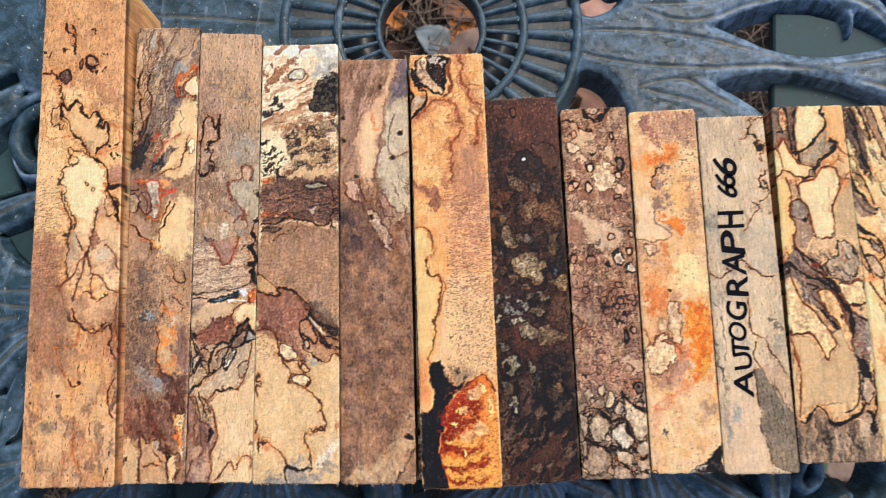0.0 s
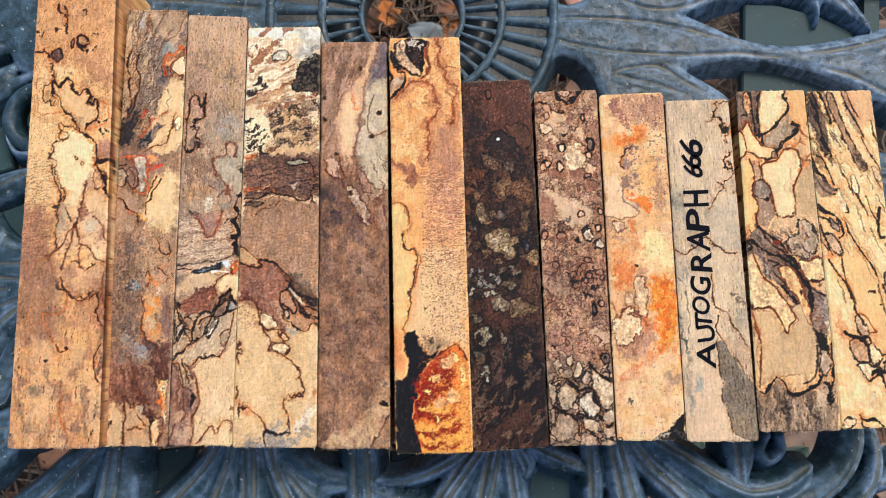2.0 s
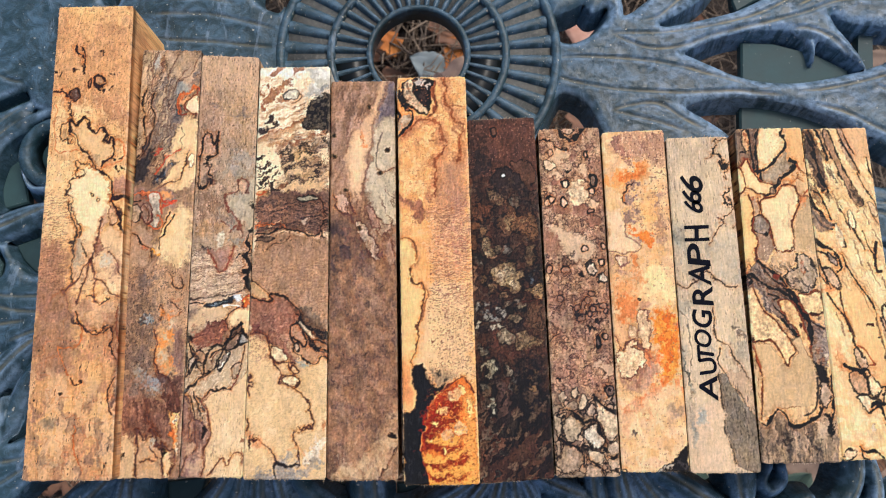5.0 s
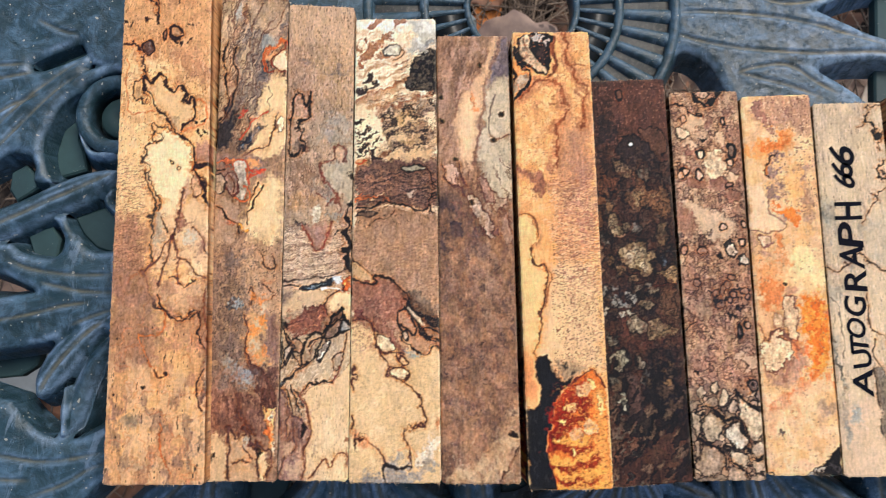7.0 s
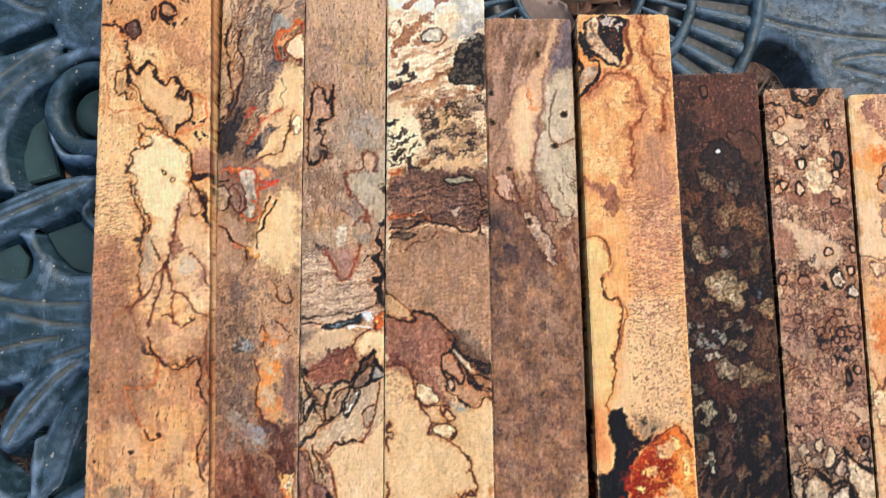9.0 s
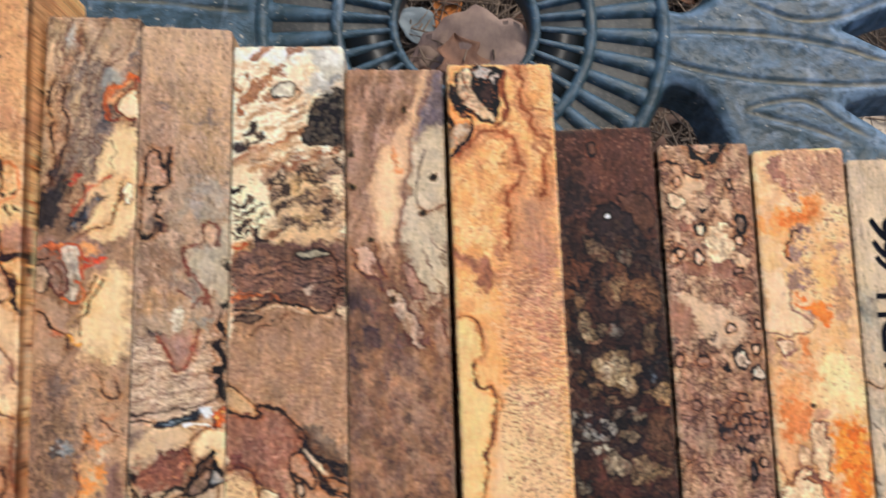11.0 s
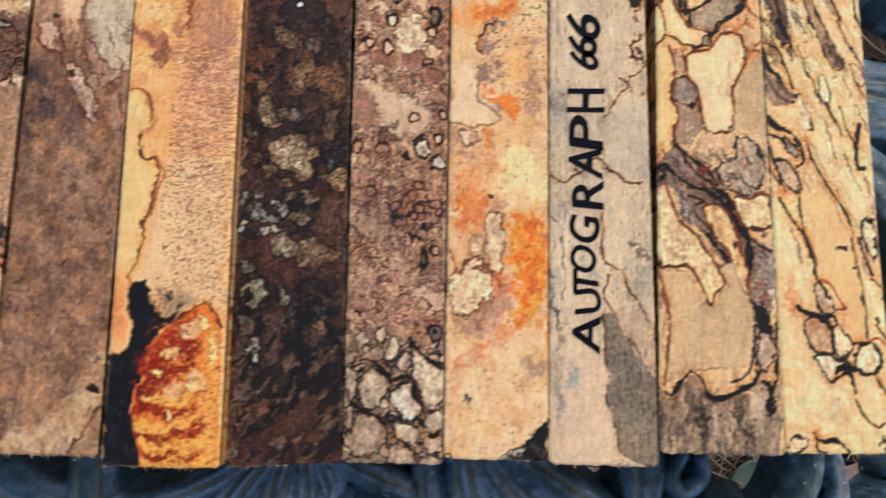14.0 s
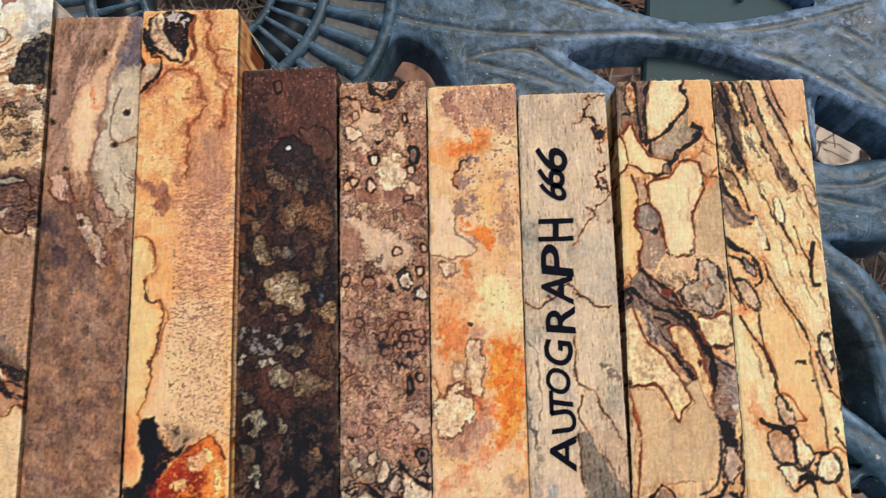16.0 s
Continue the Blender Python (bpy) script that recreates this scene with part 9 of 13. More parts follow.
f.line((96, 64, 50), 1.1, [(20.1, 115.3), (18.1, 118.6), (16.5, 121), (15.3, 123.5)], rough=0.5, soft=0.3)
f.flecks((224, 196, 154), 0.06, y0=114, fine=0.6, tall=1.5, much=0.25)
f.spot((128, 100, 62), 12.2, 9, 0.8, 0.8, 0, rough=0.3, soft=0.3)
f.spot((38, 26, 22), 12.2, 9, 0.4, 0.5, 0, rough=0.3, soft=0.2)
f.spot((128, 100, 62), 18.1, 23.4, 0.8, 0.8, 0, rough=0.3, soft=0.3)
f.spot((38, 26, 22), 18.1, 23.4, 0.4, 0.5, 0, rough=0.3, soft=0.2)
f.spot((128, 100, 62), 15.4, 30.8, 0.8, 0.8, 0, rough=0.3, soft=0.3)
f.spot((38, 26, 22), 15.4, 30.8, 0.4, 0.5, 0, rough=0.3, soft=0.2)
f.spot((128, 100, 62), 1, 18.3, 0.8, 0.8, 0, rough=0.3, soft=0.3)
f.spot((38, 26, 22), 1, 18.3, 0.4, 0.5, 0, rough=0.3, soft=0.2)
f.spot((128, 100, 62), 1.2, 25.4, 0.8, 0.8, 0, rough=0.3, soft=0.3)
f.spot((38, 26, 22), 1.2, 25.4, 0.4, 0.5, 0, rough=0.3, soft=0.2)
f.spot((128, 100, 62), 4.8, 36.3, 0.8, 0.8, 0, rough=0.3, soft=0.3)
f.spot((38, 26, 22), 4.8, 36.3, 0.4, 0.5, 0, rough=0.3, soft=0.2)
f.spot((128, 100, 62), 9.3, 48.8, 0.8, 0.8, 0, rough=0.3, soft=0.3)
f.spot((38, 26, 22), 9.3, 48.8, 0.4, 0.5, 0, rough=0.3, soft=0.2)
f.spot((34, 18, 16), 19.1, 111.3, 1.1, 0.7, 0, rough=0.4, soft=0.2)
f.spot((52, 36, 34), 10.9, 87.7, 0.5, 0.8, 0, rough=0.4, soft=0.3)
f.spot((52, 36, 34), 15.6, 99.5, 0.6, 0.4, 0, rough=0.4, soft=0.3)
f.spot((52, 36, 34), 7.2, 97.7, 0.5, 0.5, 0, rough=0.4, soft=0.3)
f.spot((52, 36, 34), 11.6, 108.4, 0.5, 0.5, 0, rough=0.4, soft=0.3)
f.spot((52, 36, 34), 17.4, 92.4, 0.3, 0.3, 0, rough=0.4, soft=0.3)
f.mottle((196, 148, 106), 2.6, 0.28, y0=56, stretch=1.2, turn=-20, much=0.45, soft=0.6)
f.mottle((108, 78, 72), 2.4, 0.28, y0=52, stretch=1.4, turn=15, much=0.5, soft=0.6)
f.mottle((184, 132, 88), 3.0, 0.36, y0=50, y1=122, stretch=1.3, turn=-20, much=0.45, soft=0.6)
f.mottle((160, 108, 78), 1.2, 0.3, y0=50, stretch=2, turn=-20, much=0.4, soft=0.45)
blank(f, (-29.8, 87), (-9.4, 86.7), (-30.7, -37), (-9.8, -37.5), 470.8, 'purplish brown spalted blank with a cream streak and worm holes')

f = Figure(21.9, 125.4, 60, (248, 184, 114), (240, 170, 100), streak=0.1, scale=3)
f.mottle((250, 196, 132), 2.2, 0.4, y1=50, much=0.7, soft=0.5)
f.mottle((222, 156, 96), 1.6, 0.3, y1=54, much=0.5, soft=0.5)
f.contours((206, 134, 82), 0.35, 2.2, y1=48, levels=(0.0, 0.5), much=0.3, rough=0.7)
f.area((212, 150, 102), [(11.2, 29.3), (16.2, 27.9), (20.3, 25.7), (20.4, 61.6), (16, 66.8), (10.4, 66.7), (9.4, 58), (9.4, 43.1), (10.6, 35)], soft=2.4, rough=1.6, much=0.85)
f.area((186, 132, 104), [(14.9, 31.5), (20.9, 28.8), (20.4, 61.6), (15.4, 58.1), (13.1, 44)], soft=2.5, rough=1.8, much=0.55)
f.line((200, 128, 80), 6, [(15.1, 0.8), (15.6, 3.8), (15, 6.6), (16.2, 9.4), (17.5, 12.3), (18.3, 15.1), (20.2, 16.9)], rough=0.8, soft=0.9, much=0.75)
f.line((164, 86, 46), 1.5, [(15.1, 0.8), (15.6, 3.8), (15, 6.6), (16.2, 9.4), (17.5, 12.3), (18.3, 15.1), (20.2, 16.9)], rough=0.8, soft=0.35, much=0.85)
f.line((200, 128, 80), 6, [(1.8, 19), (5, 16), (8.6, 14.5), (11.2, 14.9), (13.1, 16.8), (14.3, 19.6), (14.6, 23.3), (13.6, 26), (11.8, 28.2), (11.2, 31.4), (11.5, 35), (10.7, 39)], rough=0.8, soft=0.9, much=0.75)
f.line((164, 86, 46), 1.5, [(1.8, 19), (5, 16), (8.6, 14.5), (11.2, 14.9), (13.1, 16.8), (14.3, 19.6), (14.6, 23.3), (13.6, 26), (11.8, 28.2), (11.2, 31.4), (11.5, 35), (10.7, 39)], rough=0.8, soft=0.35, much=0.85)
f.line((200, 128, 80), 6, [(20.2, 18), (19, 21), (19.8, 24.6), (19.2, 27.9)], rough=0.8, soft=0.9, much=0.75)
f.line((164, 86, 46), 1.5, [(20.2, 18), (19, 21), (19.8, 24.6), (19.2, 27.9)], rough=0.8, soft=0.35, much=0.85)
f.line((178, 98, 52), 1, [(15.3, 1.5), (14.2, 0.8)], rough=0.5, soft=0.4)
f.line((178, 98, 52), 0.6, [(16.1, 9.8), (18.5, 9.5), (20.4, 10.4)], soft=0.3, much=0.6)
f.line((178, 98, 52), 0.6, [(13.8, 18.7), (12, 20.9), (9.9, 21.4)], soft=0.3, much=0.5)
f.area((164, 100, 74), [(-0.8, 38.6), (2, 40.1), (4.2, 41), (6, 40.2), (7.3, 43), (7.7, 46.6), (6.1, 48.2), (4.8, 45.9), (4, 43.2), (1.8, 41.4), (-0.6, 40.6)], soft=0.7, rough=0.7, much=0.9)
f.spot((184, 120, 86), 8.8, 44.8, 1.7, 1.0, 0, rough=1, soft=1, much=0.6)
f.spot((184, 120, 86), 1.1, 42.1, 1.4, 0.9, 0, rough=1, soft=1, much=0.6)
f.area((28, 23, 26), [(1.1, 4.7), (1.5, 2.2), (3.5, 0.9), (6.2, 0.4), (10.7, 0.3), (12.1, 1.5), (11.1, 5.6), (10.6, 11.2), (9.2, 12.9), (6.9, 12.3), (4.6, 10.9), (2.3, 9.4), (1.1, 7.3)], rough=0.4, soft=0.25)
f.isle((224, 188, 144), [(2.1, 2.8), (4.2, 0.8), (5.3, 1.7), (4.9, 5.5), (6.6, 8.2), (8.7, 10.4), (9.7, 12.1), (7.8, 11.9), (4.3, 9.4), (2, 6.4)], rough=0.4)
f.spot((132, 84, 56), 3.6, 7.7, 0.7, 0.5, 0, soft=0.4, much=0.7)
f.spot((132, 84, 56), 3.8, 4, 0.5, 1.2, 0, soft=0.4, much=0.7)
f.spot((184, 168, 152), 7.6, 1.6, 1.1, 0.9, 0, rough=1.2, soft=0.3)
f.spot((184, 168, 152), 9.2, 2.6, 0.7, 1.2, 0, rough=1.2, soft=0.3)
f.spot((96, 62, 50), 8.4, 6.5, 1.1, 2.5, 0, rough=1, soft=0.6, much=0.55)
f.isle((188, 170, 144), [(-0.1, 14.9), (1.5, 12.9), (3.7, 12.6), (4.4, 14.5), (2.4, 16.8), (-0.1, 17.5)], rough=0.4, inner=(206, 188, 160))
f.line((34, 27, 29), 1.8, [(0.6, 4.5), (1.1, 7.3), (2.7, 10.1), (4.4, 12.2), (4.5, 14.5), (2.9, 16.7), (-0.3, 19.7)], rough=0.5)
f.line((34, 27, 29), 1.3, [(-0.2, 11), (0.8, 12.9), (-0.3, 14.8)], rough=0.5)
f.line((150, 78, 42), 1.6, [(12.1, 1.5), (11.6, 5.6), (12.3, 9.4), (11.5, 12.2), (9.5, 13.4)], rough=0.5, soft=0.35)
f.area((248, 194, 126), [(-1.5, 53), (1.4, 52.9), (3.3, 53.8), (4.6, 55.4), (4.5, 59.7), (3.5, 62.3), (4.1, 65.3), (6.6, 67), (7, 70.4), (6.3, 75.2), (5, 79.4), (4.8, 83.3), (3.7, 87.3), (2.5, 89.6), (3.1, 93.6), (3.8, 98.5), (3.7, 103.1), (0.9, 104.6), (-1.6, 103.4)], soft=0.6, rough=0.4, much=0.85)
f.spot((236, 142, 78), 1.5, 98.5, 2.3, 5.0, 0, rough=0.8, soft=1.6, much=0.75)
f.spot((236, 142, 78), 0.2, 93.6, 1.3, 4.0, 0, rough=0.8, soft=1.6, much=0.75)
f.area((230, 188, 136), [(7.5, 66.7), (20.2, 66.8), (21.2, 95.4), (16.9, 94.5), (11.8, 97), (7.7, 94.5), (3.9, 90.6), (5.4, 83.6), (6.9, 75.2)], soft=1.6, rough=1, much=0.85)
f.mottle((176, 116, 92), 1.5, 0.42, y0=38, y1=74, x0=11.5, stretch=0.16, turn=-6, much=0.55, soft=0.5)
f.mottle((240, 190, 134), 1.3, 0.34, y0=44, y1=76, x0=8, stretch=0.2, turn=-6, much=0.6, soft=0.4)
f.flecks((166, 98, 70), 0.12, y0=40, y1=72, x0=9, fine=0.9, tall=0.3, much=0.5)
f.flecks((170, 106, 76), 0.13, y0=66, y1=96, x0=8, fine=0.6, tall=0.7, much=0.6)
f.mottle((190, 136, 98), 1.0, 0.3, y0=68, y1=97, x0=12, stretch=0.4, turn=-30, much=0.55, soft=0.4)
f.flecks((196, 120, 76), 0.06, y1=50, fine=0.7, tall=0.8, much=0.45)
f.line((156, 92, 54), 0.6, [(-1, 52.3), (1.6, 52.3), (3.1, 53.1), (4.8, 54.7), (4.9, 58.9)], rough=0.4)
f.line((170, 108, 66), 1.8, [(4.6, 55.4), (5.6, 58.9), (4.5, 61.5)], soft=0.8, much=0.6)
f.line((138, 82, 50), 0.8, [(3.5, 62.3), (2.8, 64), (4.4, 66.3), (6.6, 67), (7, 70.4), (6.3, 75.2), (5, 79.4), (4.8, 83.3), (3.7, 87.3), (2.5, 89.6), (2.9, 91.4)], rough=0.5)
f.line((170, 110, 70), 0.5, [(5.8, 66.7), (7.8, 69.2), (7.3, 73.5), (6, 77.7)], rough=0.6)
f.spot((150, 92, 66), 9, 83.7, 0.4, 0.5, 0, soft=0.3)
f.spot((150, 92, 66), 8.9, 78.6, 0.3, 0.3, 0, soft=0.3)
f.spot((150, 92, 66), 11.5, 75.3, 0.3, 0.3, 0, soft=0.3)
f.spot((150, 92, 66), 17.1, 86.2, 0.5, 0.3, 0, soft=0.3)
f.area((148, 122, 92), [(7.7, 93.3), (11.1, 92.3), (14.9, 94), (13.1, 96.6), (10.1, 98.1), (8.2, 96.6)], soft=1.4, rough=1.2, much=0.8)
f.spot((80, 68, 56), 10.2, 93.3, 0.7, 0.7, 0, soft=0.6)
f.spot((80, 68, 56), 12.7, 95.3, 0.5, 0.5, 0, soft=0.6)
f.area((28, 29, 35), [(3.3, 91.6), (4.9, 91.3), (6.4, 91.1), (7.2, 93.6), (8.5, 96.6), (10.1, 97.8), (13.3, 96.2), (11.9, 98.6), (9.4, 100.5), (7.7, 103.5), (7.1, 105.9), (6.7, 108.3), (5, 111.7), (4.6, 114.7), (5.7, 118.7), (6.8, 121.9), (7.2, 125.9), (0, 125.8), (0, 105.4), (2, 104.7), (3.9, 103.4), (4.4, 99.5), (3.2, 96.2), (2.7, 93.6)], rough=0.5, soft=0.35)
f.mottle((58, 54, 56), 0.9, 0.3, y0=106, x1=8, stretch=2, much=0.55, soft=0.4)
f.area((230, 124, 50), [(7.7, 103.5), (10.1, 100.6), (12.6, 97.8), (15.2, 96.2), (17.4, 95.2), (19.5, 96.7), (21.1, 98.7), (21.5, 125.9), (7.2, 125.9), (6.6, 121.3), (5.2, 116.5), (4.8, 112.3), (6.9, 108.3)], rough=0.4, soft=0.3)
f.area((180, 50, 24), [(7.5, 103.8), (11.4, 99.3), (15.5, 97.3), (15.8, 103.5), (11.9, 106.4), (10.5, 110.3), (7.7, 114.8), (5.6, 115.5), (5, 112.3), (6.9, 108.3)], rough=1, soft=1.2, much=0.92)
f.area((244, 172, 88), [(18.7, 98.7), (21.1, 99), (21.5, 125.9), (18.9, 125.9), (18.2, 114.8)], soft=1.6, rough=1, much=0.7)
f.line((158, 34, 16), 5.5, [(7.9, 106.4), (11.9, 105), (16.3, 103)], rough=0.9, soft=0.8, much=0.85)
f.line((158, 34, 16), 5.5, [(6.7, 110.9), (10.9, 108.7), (15.2, 107.3)], rough=0.9, soft=0.8, much=0.85)
f.line((158, 34, 16), 5.5, [(5.6, 115.1), (8.1, 114.4), (11.7, 115.7), (15.6, 114.3)], rough=0.9, soft=0.8, much=0.85)
f.line((158, 34, 16), 5.5, [(6.7, 119.2), (11.2, 119.9), (17.5, 117.5)], rough=0.9, soft=0.8, much=0.85)
f.line((158, 34, 16), 5.5, [(7.6, 123), (12.8, 123.4), (16.1, 122.1)], rough=0.9, soft=0.8, much=0.85)
f.line((246, 176, 80), 3.4, [(8.1, 112.8), (12.2, 113.2), (16.4, 111.9)], rough=1, soft=0.7, much=0.8)
f.line((246, 176, 80), 3.4, [(6.7, 117.3), (11.6, 117.7), (17.2, 116.1)], rough=1, soft=0.7, much=0.8)
f.line((246, 176, 80), 3.4, [(7.6, 121.3), (13.6, 121.6), (19.4, 120.2)], rough=1, soft=0.7, much=0.8)
f.line((246, 176, 80), 3.4, [(8.2, 124.9), (14.4, 124.9), (20.6, 124)], rough=1, soft=0.7, much=0.8)
f.isle((240, 188, 126), [(12.9, 101.2), (14.1, 99.3), (16.6, 97.7), (17.7, 99.3), (16, 101.3)], rough=0.7, soft=0.4)
f.isle((238, 186, 118), [(10.6, 104.6), (12, 103.5), (13.1, 104.3), (12.2, 105.8)], rough=0.6, soft=0.4)
f.isle((236, 184, 122), [(14.8, 108.7), (16.5, 107.4), (18.4, 108.4), (18.7, 110.8), (16.9, 111.9), (15.1, 111)], rough=0.6, soft=0.4, rim=(236, 140, 60), width=0.5)
f.isle((226, 172, 116), [(10.8, 111.3), (12.8, 109.7), (14.8, 110.3), (14.7, 112.6), (12.1, 112.9)], rough=0.8, soft=0.5)
f.spot((246, 200, 120), 9.5, 108.2, 0.8, 0.7, 0, rough=0.8, soft=0.35)
f.spot((246, 200, 120), 12.3, 115.7, 0.7, 0.5, 0, rough=0.8, soft=0.35)
f.spot((246, 200, 120), 17.7, 98.6, 0.8, 0.7, 0, rough=0.8, soft=0.35)
f.spot((246, 200, 120), 8.5, 112.5, 0.5, 0.5, 0, rough=0.8, soft=0.35)
f.spot((246, 200, 120), 19.9, 103.6, 0.8, 2.6, 0, rough=0.8, soft=0.35)
f.spot((246, 200, 120), 10.3, 105.1, 0.5, 0.3, 0, rough=0.8, soft=0.35)
f.line((150, 60, 36), 0.8, [(11.9, 98.6), (15.2, 96.2), (17.4, 95), (19.6, 96.5), (21.2, 99)], rough=0.4)
f.mottle((246, 170, 80), 0.9, 0.26, y0=100, x0=10, stretch=0.5, turn=-15, much=0.5, soft=0.4)
f.mottle((160, 46, 20), 0.9, 0.24, y0=100, x0=9, stretch=0.4, turn=-15, much=0.45, soft=0.4)
blank(f, (-8.5, 86.8), (13.4, 86.7), (-8, -38.6), (13.9, -39), 473, 'bright orange-tan spalted blank with black and fiery red end')

f = Figure(21.9, 112.5, 70, (96, 58, 44), (66, 42, 36), streak=0.1, scale=3)
f.mottle((74, 48, 42), 2.6, 0.42, y1=24, much=0.8, soft=0.5)
f.mottle((132, 84, 64), 1.1, 0.32, y1=24, much=0.5, soft=0.4)
f.area((116, 70, 53), [(6.3, -0.1), (22, -0.1), (22.5, 22), (19.8, 23.3), (17.2, 20.8), (14.7, 17.5), (12, 15.6), (9.4, 13.9), (6.9, 9.2)], soft=1.6, rough=1.2, much=0.75)
f.mottle((88, 54, 44), 1.3, 0.34, y1=18, x0=6, much=0.6, soft=0.4)
f.flecks((150, 100, 78), 0.06, y1=20, fine=0.6, tall=1.2, much=0.6)
f.spot((48, 38, 40), 3.7, 12.7, 2.2, 2.2, 0, rough=1.4, soft=1, much=0.8)
f.spot((48, 38, 40), 1.7, 17.6, 1.6, 2.5, 0, rough=1.4, soft=1, much=0.8)
f.spot((48, 38, 40), 2.3, 22.8, 1.6, 2.5, 0, rough=1.4, soft=1, much=0.8)
f.spot((48, 38, 40), 5.7, 16, 2.2, 1.4, 0, rough=1.4, soft=1, much=0.8)
f.loop((34, 27, 29), 0.8, 8.5, 4.4, 0.9, 1.5, 0, fill=(112, 78, 62))
f.isle((109, 70, 50), [(13.5, 14.7), (17.5, 14.3), (21, 17.1), (21.5, 21), (19.6, 23.1), (17.1, 21.9), (15.5, 19.2)], rim=(40, 26, 26), width=0.4, inner=(122, 79, 57))
f.isle((55, 42, 42), [(8.9, 16.9), (12, 16.3), (14.1, 17.9), (15.6, 19.6), (16.8, 21.2), (17.6, 23.6), (15.9, 24.6), (13.5, 23.9), (11.8, 26), (10, 27), (8.8, 25), (7.6, 22.3), (7, 20.1)], rim=(34, 27, 29), width=1.1)
f.spot((30, 24, 24), 10.8, 19, 0.9, 1.1, 0, rough=0.3, soft=0.2)
f.spot((236, 226, 200), 10.8, 19, 0.6, 0.6, 0, rough=0.3, soft=0.15)
f.area((52, 42, 42), [(13.5, 23.9), (18.3, 23.6), (23.2, 25.7), (23.2, 32.1), (19.4, 30.6), (16.3, 27.5)], soft=0.8, rough=0.8, much=0.8)
f.isle((132, 102, 72), [(5.6, 23.3), (8.1, 24), (10, 26.5), (10.4, 28.9), (8.5, 29.1), (6.6, 27)], rim=(34, 27, 29), width=0.8, inner=(154, 124, 91))
f.isle((120, 70, 46), [(2.1, 28.3), (3.9, 27.3), (6.5, 28.7), (7.7, 31.3), (5.1, 32.2), (2.5, 31.2)], rim=(34, 27, 29), width=1.4)
f.isle((115, 68, 44), [(-0.2, 28.9), (2.1, 29.2), (3.9, 31.6), (4.7, 33.6), (2.6, 33.9), (0.2, 32.1)], rim=(34, 27, 29), width=1.3, inner=(139, 91, 57))
f.isle((122, 81, 53), [(10.3, 27.2), (12.9, 28.6), (14.9, 31.5), (17.4, 32), (19.4, 30.8), (21, 34.7), (21.9, 38), (20, 40.8), (17.5, 40.4), (15.5, 37.8), (13.4, 37), (11.8, 38.9), (9.9, 37.5), (8.4, 35.5), (7.8, 33.1), (11.2, 31.5)], rim=(34, 27, 29), width=1.3, inner=(139, 96, 63))
f.spot((172, 138, 96), 11.6, 34.5, 1.2, 1.6, 0, rough=1, soft=0.5, much=0.8)
f.spot((172, 138, 96), 13.1, 32.8, 0.7, 0.7, 0, rough=1, soft=0.5, much=0.8)
f.spot((172, 138, 96), 16.6, 34.5, 0.9, 1.1, 0, rough=1, soft=0.5, much=0.8)
f.isle((107, 93, 76), [(11.9, 26.9), (14.6, 26), (16.1, 28.1), (15, 30), (12.9, 29.2)], rim=(34, 27, 29), width=0.8, inner=(132, 117, 94))
f.isle((81, 57, 46), [(18.8, 24.6), (21.5, 24.7), (22.9, 27.5), (21.2, 29.4), (19.2, 27.7)], rim=(34, 27, 29), width=0.8)
f.isle((124, 78, 48), [(-0.4, 33.9), (1.2, 33.3), (2.9, 34.6), (2.2, 36.2), (0.2, 36.1)], rim=(34, 27, 29), width=1.0)
f.isle((141, 107, 74), [(2.5, 35.5), (4.2, 35), (5.2, 36.7), (3.9, 38.4), (2.5, 37.6)], rim=(34, 27, 29), width=1.0)
f.isle((132, 87, 52), [(-0.7, 37.8), (1.1, 37.7), (2.1, 39.8), (1.6, 42.2), (0.2, 43.2), (-0.6, 41.4)], rim=(34, 27, 29), width=1.0)
f.area((72, 46, 40), [(7.1, 36.1), (10.2, 38.6), (13.7, 40), (18.9, 41.4), (22.4, 40.9), (22.3, 49.1), (16.8, 48.8), (14.3, 46), (9.9, 45.7), (6.7, 46.4), (6.2, 41.1)], soft=0.8, rough=0.8, much=0.8)
f.isle((150, 124, 89), [(3.3, 39.1), (5.1, 38.9), (6.4, 41.3), (7, 44.3), (5.5, 46.2), (3.8, 45), (2.7, 42.6)], rim=(34, 27, 29), width=1.8, inner=(172, 148, 111))
f.isle((139, 115, 85), [(7.3, 41.1), (8.7, 41.6), (9.3, 43.4), (7.8, 44.5), (7, 43.2)], rim=(34, 27, 29), width=1.0)
f.isle((104, 94, 83), [(9.5, 41.6), (11.5, 41.2), (12.7, 42.8), (11.7, 44.6), (9.8, 44.3)], rim=(34, 27, 29), width=1.3, inner=(139, 130, 115))
f.isle((117, 89, 61), [(17.1, 42), (19.2, 42.1), (20.2, 45.4), (18.9, 48.7), (17.1, 48.6), (16.4, 45.2)], rim=(34, 27, 29), width=1.3, inner=(135, 106, 74))
f.isle((113, 102, 87), [(0.9, 44.1), (2.9, 45.1), (4.4, 47.7), (2.5, 48.1), (0.8, 46.4)], rim=(34, 27, 29), width=1.3)
f.spot((150, 110, 82), 6.8, 45.5, 1.2, 0.7, 0, rough=0.9, soft=0.35)
f.spot((150, 110, 82), 0.8, 50.5, 0.7, 1.6, 0, rough=0.9, soft=0.35)
f.spot((150, 110, 82), 0.9, 54.5, 0.9, 1.0, 0, rough=0.9, soft=0.35)
f.spot((150, 110, 82), 0.4, 47.8, 0.5, 1.0, 0, rough=0.9, soft=0.35)
